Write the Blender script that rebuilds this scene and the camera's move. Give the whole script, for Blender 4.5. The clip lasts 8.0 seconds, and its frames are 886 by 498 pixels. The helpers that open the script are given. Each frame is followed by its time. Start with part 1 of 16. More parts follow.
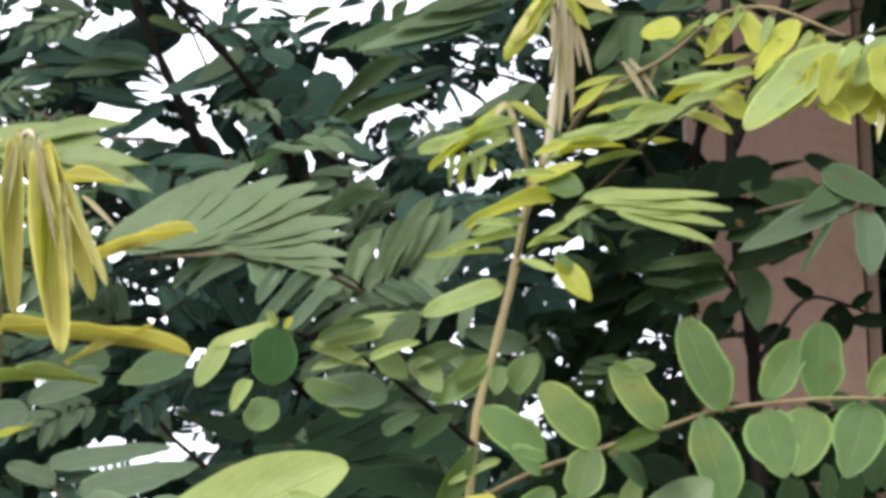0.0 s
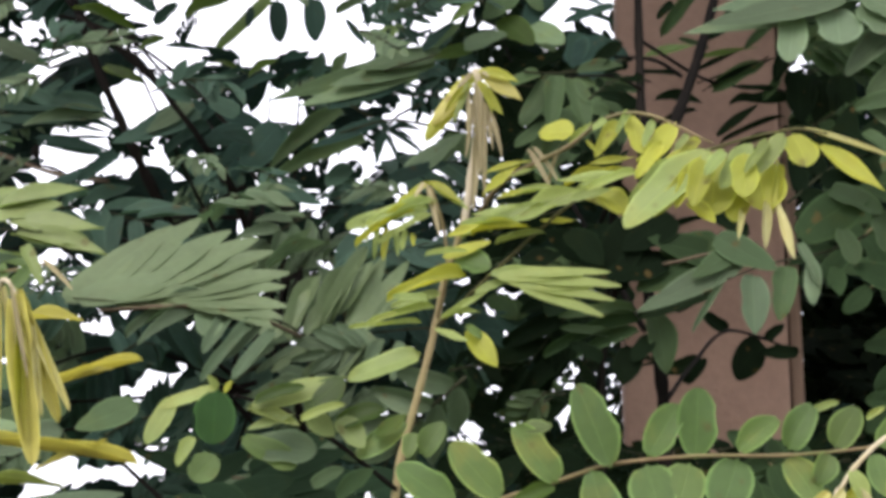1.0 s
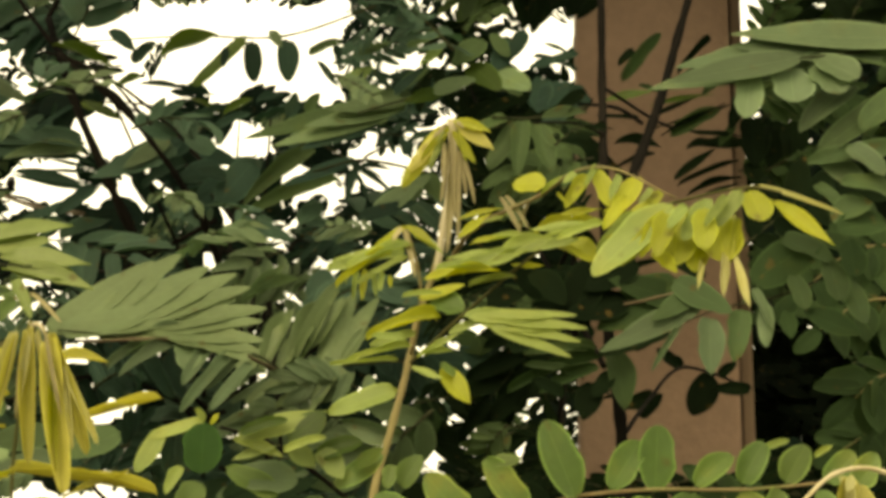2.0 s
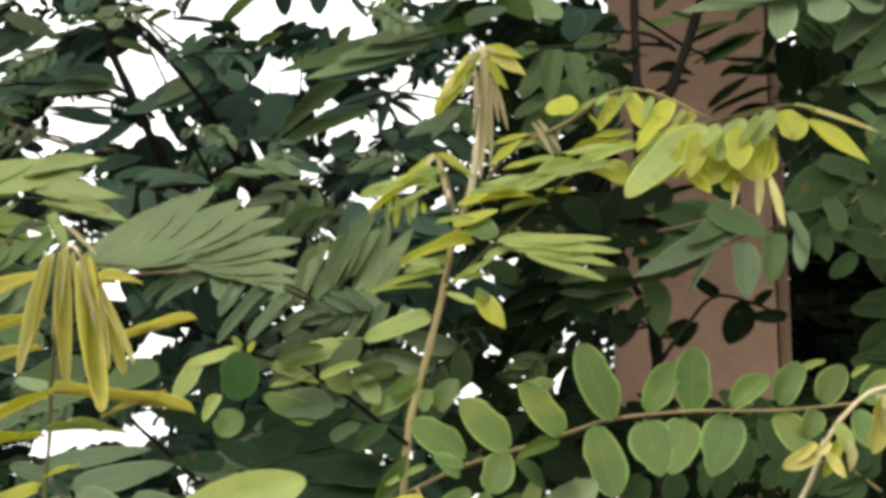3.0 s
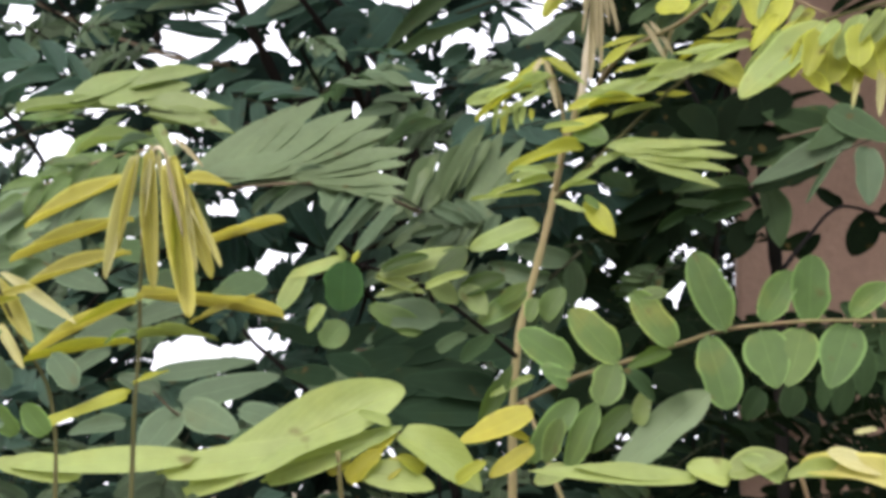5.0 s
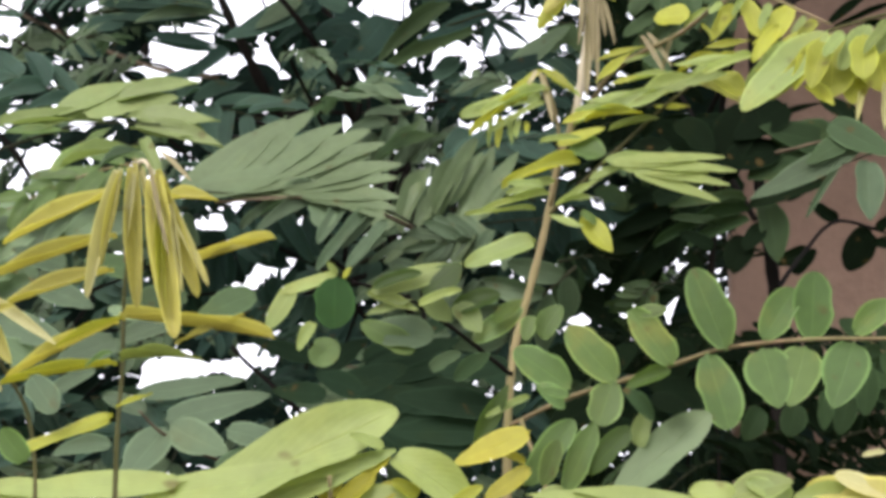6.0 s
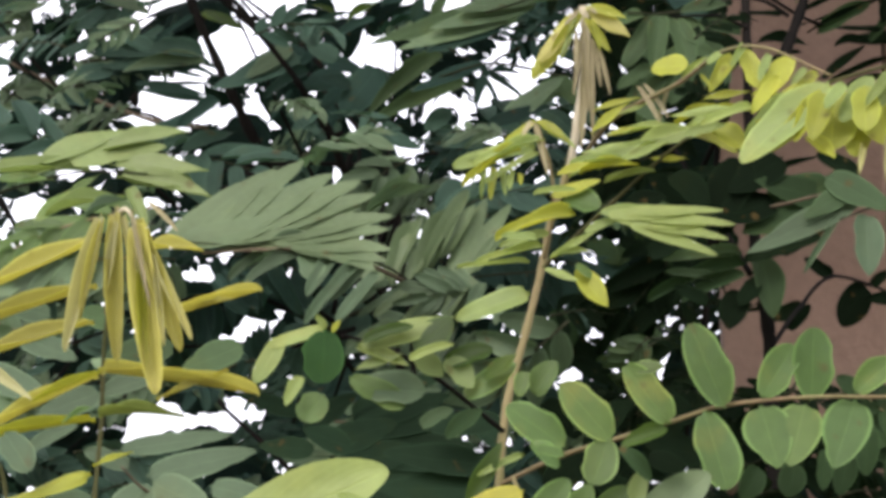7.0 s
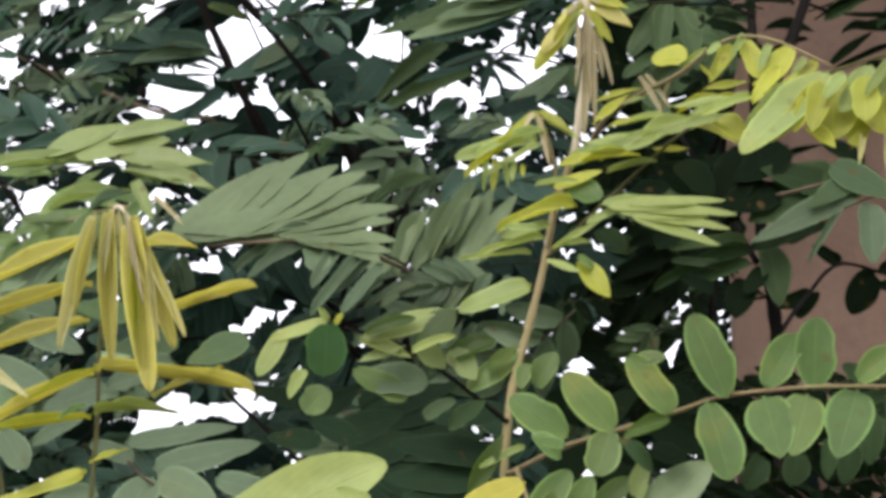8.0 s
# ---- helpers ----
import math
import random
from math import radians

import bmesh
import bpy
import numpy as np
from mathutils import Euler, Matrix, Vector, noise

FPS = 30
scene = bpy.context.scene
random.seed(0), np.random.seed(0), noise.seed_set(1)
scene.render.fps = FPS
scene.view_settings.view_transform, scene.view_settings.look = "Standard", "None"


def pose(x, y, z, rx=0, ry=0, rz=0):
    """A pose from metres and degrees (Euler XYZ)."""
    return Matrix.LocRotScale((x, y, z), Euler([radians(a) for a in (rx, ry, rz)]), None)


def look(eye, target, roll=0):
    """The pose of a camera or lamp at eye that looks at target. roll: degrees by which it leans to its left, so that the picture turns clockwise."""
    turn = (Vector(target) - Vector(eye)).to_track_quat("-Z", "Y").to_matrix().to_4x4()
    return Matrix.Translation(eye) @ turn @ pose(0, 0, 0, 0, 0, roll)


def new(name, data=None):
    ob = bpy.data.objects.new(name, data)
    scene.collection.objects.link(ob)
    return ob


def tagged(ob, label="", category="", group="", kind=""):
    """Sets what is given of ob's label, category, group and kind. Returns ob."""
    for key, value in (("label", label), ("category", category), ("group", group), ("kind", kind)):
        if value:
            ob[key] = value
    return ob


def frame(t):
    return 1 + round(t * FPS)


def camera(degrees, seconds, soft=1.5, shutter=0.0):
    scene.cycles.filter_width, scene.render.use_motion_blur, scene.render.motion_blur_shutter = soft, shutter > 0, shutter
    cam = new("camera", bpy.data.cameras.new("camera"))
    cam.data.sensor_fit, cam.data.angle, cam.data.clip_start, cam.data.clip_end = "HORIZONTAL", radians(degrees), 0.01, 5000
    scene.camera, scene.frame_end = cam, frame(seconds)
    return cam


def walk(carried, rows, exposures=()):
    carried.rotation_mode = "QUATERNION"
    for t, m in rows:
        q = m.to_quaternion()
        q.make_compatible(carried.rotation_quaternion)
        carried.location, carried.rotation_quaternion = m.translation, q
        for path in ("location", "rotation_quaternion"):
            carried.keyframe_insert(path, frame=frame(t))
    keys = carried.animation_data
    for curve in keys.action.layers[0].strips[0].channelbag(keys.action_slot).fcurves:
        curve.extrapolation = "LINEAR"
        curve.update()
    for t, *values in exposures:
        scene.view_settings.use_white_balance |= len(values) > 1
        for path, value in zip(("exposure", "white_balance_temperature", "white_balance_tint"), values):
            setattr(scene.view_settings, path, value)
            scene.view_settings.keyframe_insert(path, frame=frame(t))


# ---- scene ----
# ---- camera and walk ----
cam = camera(30.0, 8.0, soft=4.0)
PATH = [
    (0, (0.095, 0.562, 1.661), (0.075, 2.516, 2.087), 0.3),
    (0.1, (0.102, 0.551, 1.664), (0.085, 2.508, 2.079), 0.3),
    (0.2, (0.109, 0.540, 1.666), (0.056, 2.500, 2.079), 0.2),
    (0.3, (0.115, 0.530, 1.669), (0.081, 2.492, 2.067), 0.2),
    (0.4, (0.119, 0.519, 1.671), (0.106, 2.483, 2.070), 0.1),
    (0.5, (0.12, 0.509, 1.673), (0.107, 2.473, 2.05), 0.1),
    (1, (0.112, 0.464, 1.678), (0.146, 2.418, 2.1), 0.0),
    (1.2, (0.112, 0.451, 1.676), (0.156, 2.398, 2.132), 0.1),
    (2.3, (0.095, 0.409, 1.674), (0.193, 2.355, 2.127), 0.5),
    (2.5, (0.097, 0.41, 1.669), (0.184, 2.369, 2.066), 0.2),
    (3, (0.099, 0.415, 1.668), (0.148, 2.377, 2.051), -0.1),
    (3.5, (0.101, 0.42, 1.669), (0.065, 2.385, 2.041), -0.4),
    (4, (0.103, 0.421, 1.669), (-0.001, 2.389, 2.012), -0.1),
    (4.5, (0.105, 0.43, 1.666), (0.0, 2.403, 1.981), 0.3),
    (4.7, (0.107, 0.432, 1.666), (0.009, 2.408, 1.962), 0.3),
    (5.8, (0.106, 0.455, 1.668), (0.003, 2.432, 1.948), 0.1),
    (6, (0.104, 0.457, 1.67), (0.018, 2.433, 1.973), 0.2),
    (6.5, (0.103, 0.467, 1.671), (0.008, 2.438, 1.999), 0.2),
    (7, (0.102, 0.475, 1.673), (0.029, 2.44, 2.039), 0.5),
    (7.5, (0.109, 0.482, 1.673), (0.043, 2.452, 2.009), 0.4),
    (8, (0.108, 0.474, 1.675), (0.018, 2.44, 2.026), 0.2),
]
EXPOSURES = [
    (0.0, 1.24, 6200, 17), (0.6, 1.08, 6400, 19), (1.2, 0.98, 6400, 19), (2.3, 0.72, 13000, -5), (2.6, 0.69, 12500, -5), (2.8, 0.80, 9800, -1), (3.0, 0.95, 7200, 10),
    (3.2, 1.00, 6500, 17), (4.0, 1.06, 6400, 19), (4.7, 1.10, 6400, 19), (6.0, 1.15, 6400, 19), (6.6, 1.08, 6400, 19),
    (7.4, 1.02, 6400, 19), (8.0, 1.02, 6400, 19),
]
walk(cam, [(t, look(eye, target, roll)) for t, eye, target, roll in PATH], EXPOSURES)

# ---- daylight: bright hazy overcast ----
world = bpy.data.worlds.new("overcast_sky")
scene.world = world
world.use_nodes = True
wn, wl = world.node_tree.nodes, world.node_tree.links
sky = wn.new("ShaderNodeTexSky")
sky.sky_type, sky.sun_disc = "NISHITA", False
sky.sun_elevation, sky.sun_rotation = radians(45), radians(202)
sky.air_density, sky.dust_density, sky.ozone_density = 1.0, 8.0, 0.6
# a thin, even cloud layer lies over the blue
cloud = wn.new("ShaderNodeMix")
cloud.data_type = "RGBA"
cloud.inputs[0].default_value = 0.82
veil = wn.new("ShaderNodeTexNoise")
veil.inputs["Scale"].default_value, veil.inputs["Detail"].default_value = 2.2, 4.0
shade = wn.new("ShaderNodeValToRGB")
shade.color_ramp.elements[0].color = (8.2, 8.5, 8.9, 1)
shade.color_ramp.elements[1].color = (10.4, 10.6, 10.8, 1)
shade.color_ramp.elements[0].position, shade.color_ramp.elements[1].position = 0.35, 0.7
wl.new(veil.outputs["Fac"], shade.inputs[0])
wl.new(sky.outputs["Color"], cloud.inputs[6])
wl.new(shade.outputs[0], cloud.inputs[7])
wl.new(cloud.outputs[2], wn["Background"].inputs["Color"])
wn["Background"].inputs["Strength"].default_value = 0.15

sun_data = bpy.data.lights.new("sun", "SUN")
sun_data.energy, sun_data.angle, sun_data.color = 1.5, radians(35), (1.0, 0.97, 0.92)
sun = new("sun", sun_data)
sun.matrix_world = look((-1.7, -3.3, 6.5), (0.2, 1.5, 1.5))

# ---- materials ----


def nodes_of(name):
    m = bpy.data.materials.new(name)
    m.use_nodes = True
    m.node_tree.nodes.clear()
    return m, m.node_tree.nodes, m.node_tree.links


def maths(n, l, op, a, b=None, clamp=False):
    """A maths node; a and b are sockets or numbers."""
    q = n.new("ShaderNodeMath")
    q.operation, q.use_clamp = op, clamp
    for k, v in enumerate((a, b)):
        if v is None:
            continue
        if hasattr(v, "links"):
            l.new(v, q.inputs[k])
        else:
            q.inputs[k].default_value = v
    return q.outputs[0]


def blend(n, l, fac, a, b, how="MIX"):
    """A colour mix; a, b are sockets or colours."""
    q = n.new("ShaderNodeMix")
    q.data_type, q.blend_type, q.clamp_factor = "RGBA", how, True
    for k, v in ((0, fac), (6, a), (7, b)):
        if hasattr(v, "links"):
            l.new(v, q.inputs[k])
        else:
            q.inputs[k].default_value = v if k == 0 else (*v, 1.0)
    return q.outputs[2]


def noise_at(n, l, vec, scale, detail=3.0):
    q = n.new("ShaderNodeTexNoise")
    q.inputs["Scale"].default_value, q.inputs["Detail"].default_value = scale, detail
    if vec is not None:
        l.new(vec, q.inputs["Vector"])
    return q.outputs["Fac"]


def leaf_material(name, face, old, glow, islands=False, through_light=0.40, rough=0.5, gloss=0.3, even=False, margin=0.42):
    """A leaf blade: face colour, the colour of ageing patches, and the colour of light that comes through."""
    m, n, l = nodes_of(name)
    uv = n.new("ShaderNodeUVMap").outputs[0]
    sep = n.new("ShaderNodeSeparateXYZ")
    l.new(uv, sep.inputs[0])
    u, v = sep.outputs[0], sep.outputs[1]
    across = maths(n, l, "ABSOLUTE", maths(n, l, "SUBTRACT", u, 0.5))
    if islands:
        rnd = n.new("ShaderNodeNewGeometry").outputs["Random Per Island"]
    else:
        rnd = n.new("ShaderNodeObjectInfo").outputs["Random"]
    place = n.new("ShaderNodeNewGeometry").outputs["Position"]
    coarse = noise_at(n, l, place, 14.0, 2.0)
    fine = noise_at(n, l, place, 160.0, 4.0)
    mottled = noise_at(n, l, place, 46.0, 3.0)
    patch = maths(n, l, "MULTIPLY", maths(n, l, "SUBTRACT", mottled, 0.52, True), 6.0, True)
    patch = maths(n, l, "MULTIPLY", patch, maths(n, l, "POWER", rnd, 1.3), True)
    tone = blend(n, l, maths(n, l, "MULTIPLY", patch, 0.8), face, old)
    tone = blend(n, l, maths(n, l, "MULTIPLY", maths(n, l, "ABSOLUTE", maths(n, l, "SUBTRACT", rnd, 0.5)), 0.5), tone, old)
    speck = maths(n, l, "MULTIPLY", maths(n, l, "SUBTRACT", noise_at(n, l, place, 95.0, 1.0), 0.70, True), 14.0, True)
    tone = blend(n, l, maths(n, l, "MULTIPLY", speck, 0.75), tone, (0.10, 0.07, 0.025))
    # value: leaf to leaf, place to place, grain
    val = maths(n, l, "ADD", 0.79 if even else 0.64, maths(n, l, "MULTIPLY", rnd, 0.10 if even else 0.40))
    val = maths(n, l, "MULTIPLY", val, maths(n, l, "ADD", 0.75, maths(n, l, "MULTIPLY", coarse, 0.5)))
    val = maths(n, l, "MULTIPLY", val, maths(n, l, "ADD", 0.85, maths(n, l, "MULTIPLY", fine, 0.3)))
    # midrib, side veins and the thin pale margin
    rib = maths(n, l, "SUBTRACT", 1.0, maths(n, l, "MULTIPLY", across, 34.0), True)
    edge = maths(n, l, "MULTIPLY", maths(n, l, "SUBTRACT", across, 0.40, True), 12.0, True)
    ripple = maths(n, l, "SINE", maths(n, l, "SUBTRACT", maths(n, l, "MULTIPLY", v, 62.0), maths(n, l, "MULTIPLY", across, 60.0)))
    vein = maths(n, l, "POWER", maths(n, l, "ADD", 0.5, maths(n, l, "MULTIPLY", ripple, 0.5)), 6.0)
    val = maths(n, l, "MULTIPLY", val, maths(n, l, "ADD", 1.0, maths(n, l, "MULTIPLY", vein, 0.05)))
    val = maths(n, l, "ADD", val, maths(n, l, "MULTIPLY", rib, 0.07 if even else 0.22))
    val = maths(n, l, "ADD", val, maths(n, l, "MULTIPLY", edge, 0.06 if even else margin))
    grey = n.new("ShaderNodeCombineColor")
    for k in range(3):
        l.new(val, grey.inputs[k])
    colour = blend(n, l, 1.0, tone, grey.outputs[0], "MULTIPLY")
    bump = n.new("ShaderNodeBump")
    bump.inputs["Strength"].default_value, bump.inputs["Distance"].default_value = 0.35, 0.0012
    relief = maths(n, l, "ADD", maths(n, l, "MULTIPLY", vein, 0.15), maths(n, l, "MULTIPLY", fine, 0.5))
    relief = maths(n, l, "SUBTRACT", relief, rib)
    l.new(relief, bump.inputs["Height"])
    skin = n.new("ShaderNodeBsdfPrincipled")
    skin.inputs["Specular IOR Level"].default_value = gloss
    l.new(colour, skin.inputs["Base Color"])
    l.new(maths(n, l, "ADD", rough - 0.1, maths(n, l, "MULTIPLY", mottled, 0.25)), skin.inputs["Roughness"])
    l.new(bump.outputs[0], skin.inputs["Normal"])
    lit = n.new("ShaderNodeBsdfTranslucent")
    l.new(blend(n, l, 1.0, glow, grey.outputs[0], "MULTIPLY"), lit.inputs["Color"])
    l.new(bump.outputs[0], lit.inputs["Normal"])
    mix = n.new("ShaderNodeMixShader")
    mix.inputs[0].default_value = through_light
    l.new(skin.outputs[0], mix.inputs[1])
    l.new(lit.outputs[0], mix.inputs[2])
    l.new(mix.outputs[0], n.new("ShaderNodeOutputMaterial").inputs[0])
    return m


def plain_material(name, a, b, scale, rough=0.8, bump_depth=0.002, fine_scale=120.0, stretch=(1, 1, 1), gloss=0.12):
    """Bark, plaster, soil: two colours mixed by noise at two scales, with relief."""
    m, n, l = nodes_of(name)
    co = n.new("ShaderNodeTexCoord").outputs["Object"]
    mp = n.new("ShaderNodeMapping")
    mp.inputs["Scale"].default_value = stretch
    l.new(co, mp.inputs["Vector"])
    big, small = noise_at(n, l, mp.outputs[0], scale, 4.0), noise_at(n, l, mp.outputs[0], fine_scale, 5.0)
    fac = maths(n, l, "ADD", maths(n, l, "MULTIPLY", big, 0.7), maths(n, l, "MULTIPLY", small, 0.3))
    fac = maths(n, l, "MULTIPLY", maths(n, l, "SUBTRACT", fac, 0.32, True), 2.8, True)
    bs = n.new("ShaderNodeBsdfPrincipled")
    bs.inputs["Roughness"].default_value = rough
    bs.inputs["Specular IOR Level"].default_value = gloss
    l.new(blend(n, l, fac, a, b), bs.inputs["Base Color"])
    bump = n.new("ShaderNodeBump")
    bump.inputs["Strength"].default_value, bump.inputs["Distance"].default_value = 0.6, bump_depth
    l.new(maths(n, l, "ADD", maths(n, l, "MULTIPLY", big, 0.5), small), bump.inputs["Height"])
    l.new(bump.outputs[0], bs.inputs["Normal"])
    l.new(bs.outputs[0], n.new("ShaderNodeOutputMaterial").inputs[0])
    return m


LEAF = {
    "fresh": leaf_material("leaf_fresh", (0.205, 0.275, 0.090), (0.27, 0.28, 0.07), (0.28, 0.37, 0.05)),
    "lime": leaf_material("leaf_lime", (0.25, 0.285, 0.038), (0.30, 0.28, 0.03), (0.40, 0.41, 0.02)),
    "yellow": leaf_material("leaf_yellow", (0.365, 0.350, 0.100), (0.42, 0.385, 0.14), (0.48, 0.45, 0.05), margin=0.5),
    "cream": leaf_material("leaf_cream", (0.40, 0.395, 0.19), (0.42, 0.38, 0.15), (0.43, 0.41, 0.10)),
    "green": leaf_material("leaf_green", (0.080, 0.148, 0.043), (0.21, 0.215, 0.048), (0.112, 0.20, 0.032), margin=0.95),
    "olive": leaf_material("leaf_olive", (0.032, 0.070, 0.010), (0.060, 0.085, 0.011), (0.075, 0.13, 0.008)),
    "grey": leaf_material("leaf_grey", (0.122, 0.185, 0.100), (0.14, 0.20, 0.08), (0.08, 0.15, 0.04)),
    "mid": leaf_material("leaf_mid", (0.085, 0.145, 0.042), (0.11, 0.15, 0.04), (0.09, 0.16, 0.02)),
    "dull": leaf_material("leaf_dull", (0.060, 0.102, 0.046), (0.075, 0.105, 0.038), (0.038, 0.080, 0.018), rough=0.6, gloss=0.14),
    # two darker copies of the leaf greens, with shade put into the colour
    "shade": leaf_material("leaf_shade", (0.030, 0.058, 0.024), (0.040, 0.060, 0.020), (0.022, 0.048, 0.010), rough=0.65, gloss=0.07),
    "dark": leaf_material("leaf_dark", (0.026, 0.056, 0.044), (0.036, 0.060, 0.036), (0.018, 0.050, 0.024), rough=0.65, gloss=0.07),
    "slate": leaf_material("leaf_slate", (0.090, 0.138, 0.076), (0.11, 0.14, 0.07), (0.055, 0.105, 0.042), rough=0.6, gloss=0.2),
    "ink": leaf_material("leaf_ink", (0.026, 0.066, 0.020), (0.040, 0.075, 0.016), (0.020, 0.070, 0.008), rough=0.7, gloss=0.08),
    "teal": leaf_material("leaf_teal", (0.050, 0.098, 0.070), (0.062, 0.098, 0.060), (0.032, 0.080, 0.036), rough=0.6, gloss=0.14),
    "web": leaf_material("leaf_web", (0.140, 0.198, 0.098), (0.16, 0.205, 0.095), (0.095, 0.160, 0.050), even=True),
    "soft": leaf_material("leaf_soft", (0.245, 0.312, 0.100), (0.28, 0.32, 0.09), (0.32, 0.41, 0.055), even=True),
    "pale": leaf_material("leaf_pale", (0.190, 0.255, 0.092), (0.215, 0.25, 0.095), (0.20, 0.28, 0.06), even=True),
    "downy": leaf_material("leaf_downy", (0.33, 0.295, 0.185), (0.38, 0.33, 0.16), (0.32, 0.29, 0.12), rough=0.8, gloss=0.1),
    "gold": leaf_material("leaf_gold", (0.262, 0.255, 0.026), (0.30, 0.27, 0.03), (0.35, 0.34, 0.015)),
    # low leaf green darkened in place of shade from the foliage overhead
    "under_shade": leaf_material("leaf_under_shade", (0.017, 0.036, 0.019), (0.024, 0.040, 0.016), (0.012, 0.032, 0.010), rough=0.7, gloss=0.05),
    # shrub green taken almost to black; stands for shade inside the foliage
    "deep_shade": leaf_material("leaf_deep_shade", (0.006, 0.013, 0.006), (0.010, 0.016, 0.006), (0.005, 0.012, 0.003), rough=0.75, gloss=0.03),
}
# far leaf green darkened to stand for shade behind the nearer leaves
FAR_SHADED = leaf_material("leaf_far_shaded", (0.0090, 0.020, 0.0165), (0.013, 0.022, 0.013), (0.008, 0.019, 0.009), islands=True, rough=0.75, gloss=0.03)
# crown leaves close to black: the shade within the mass is in the colour
CROWN_SHADED = leaf_material("leaf_crown_shaded", (0.004, 0.008, 0.004), (0.007, 0.010, 0.004), (0.004, 0.008, 0.002), islands=True, rough=0.75, gloss=0.03)
STEM = plain_material("stem_skin", (0.135, 0.128, 0.050), (0.205, 0.160, 0.082), 30.0, 0.6, 0.0006, 300.0, (1, 1, 0.25))
STALK = plain_material("stalk_skin", (0.125, 0.135, 0.050), (0.185, 0.130, 0.074), 40.0, 0.55, 0.0004, 300.0)
DOWN = plain_material("downy_shoot", (0.30, 0.26, 0.14), (0.42, 0.38, 0.28), 60.0, 0.9, 0.0015, 420.0, (1, 1, 0.12))
# bark set near black to stand for backlit branches in shade
BARK = plain_material("shaded_bark", (0.005, 0.005, 0.005), (0.014, 0.012, 0.010), 25.0, 0.9, 0.002, 180.0, (1, 1, 0.3), 0.02)
TWIG = plain_material("brown_twig", (0.055, 0.045, 0.028), (0.11, 0.085, 0.055), 40.0, 0.8, 0.001, 250.0)
DIM = plain_material("dim_stalk", (0.016, 0.022, 0.011), (0.034, 0.034, 0.020), 40.0, 0.8, 0.0006, 250.0, gloss=0.04)
OLIVE = plain_material("olive_stem", (0.045, 0.055, 0.018), (0.085, 0.075, 0.030), 40.0, 0.7, 0.0006, 260.0, (1, 1, 0.3))
PLASTER = plain_material("brown_plaster", (0.205, 0.138, 0.102), (0.285, 0.194, 0.146), 5.0, 0.9, 0.003, 90.0)
BOARD = plain_material("weathered_board", (0.10, 0.07, 0.05), (0.20, 0.14, 0.10), 8.0, 0.85, 0.002, 120.0, (1, 1, 0.1))
SOIL = plain_material("soil", (0.045, 0.037, 0.025), (0.10, 0.085, 0.05), 1.5, 0.95, 0.03, 14.0)

# ---- builders ----
PLACE = {}


def hold(ob, parent, m):
    """Puts ob at the world pose m, under parent where there is one."""
    if parent is not None:
        ob.parent = parent
        ob.matrix_parent_inverse = PLACE[parent].inverted()
    ob.matrix_basis = m
    PLACE[ob] = m
    return ob


def part(name, mesh, parent, m, label=""):
    return tagged(hold(new(name, mesh), parent, m), label)


def plant(name, x, y, label, category, group=""):
    return tagged(hold(new(name), None, Matrix.Translation((x, y, 0))), label, category, group)


STATIONS = (0.0, 0.03, 0.055, 0.10, 0.18, 0.28, 0.40, 0.52, 0.64, 0.75, 0.84, 0.91, 0.96, 0.985, 1.0)


def blade(name, mat, fold, droop, wave, blunt, seed, skew=0.0, lead=0.92, notch=0.0):
    """A leaf blade of length 1 along y and width 1 along x, its face towards z."""
    rnd = random.Random(seed)
    ph = rnd.uniform(0, 6.28)
    bm = bmesh.new()
    lay = bm.loops.layers.uv.new("UVMap")
    bite = rnd.choice((0.25, 0.45, 0.6, 0.75))
    rows, cols = [], (-1.0, -0.55, 0.0, 0.55, 1.0)
    for s in STATIONS:
        half = 0.5 * max(0.0, math.sin(math.pi * min(1.0, s ** lead))) ** blunt
        if s < 0.05:
            half = 0.035
        if s == 1.0:
            half = 0.05 + 3.0 * notch
        row = []
        for c in cols:
            rim = half * (1 + 0.035 * math.sin(7 * s + ph + 2 * c))
            if c == 1.0 and seed % 3 == 2 and abs(s - bite) < 0.08:
                rim *= 0.86
            x = c * rim + skew * math.sin(math.pi * s) * 0.5
            z = fold * abs(c) * half - droop * s * s + wave * math.sin(s * 7 + ph + c * 1.3) * abs(c) * 0.5
            tip = notch * (1 - abs(c)) if s > 0.97 else 0.0
            row.append((bm.verts.new((x, s - tip, z)), ((c + 1) / 2, s)))
        rows.append(row)
    for a, b in zip(rows, rows[1:]):
        for k in range(4):
            four = (a[k], a[k + 1], b[k + 1], b[k])
            f = bm.faces.new([q[0] for q in four])
            f.smooth = True
            for loop, q in zip(f.loops, four):
                loop[lay].uv = q[1]
    me = bpy.data.meshes.new(name)
    bm.to_mesh(me)
    bm.free()
    me.materials.append(mat)
    return me


FORMS = ((0.30, 0.22, 0.10, 0.50), (0.08, 0.08, 0.04, 0.50), (0.20, 0.04, 0.05, 0.56), (-0.08, 0.12, 0.05, 0.48), (0.12, -0.04, 0.06, 0.60), (0.24, 0.13, 0.04, 0.52))
BLADES = {k: [blade("leaflet_" + k, m, *f, 31 * j, 0.05 * (j - 2.5), 0.92 if k in ("green", "mid", "shade", "olive", "yellow", "cream") else 0.80, 0.035 if k == "green" and j % 2 == 0 else 0.0) for j, f in enumerate(FORMS)] for k, m in LEAF.items()}
FLAT = {k: blade("flat_" + k, m, 0.03, 0.0, 0.012, 0.66, 11, 0.0, 0.72) for k, m in LEAF.items()}
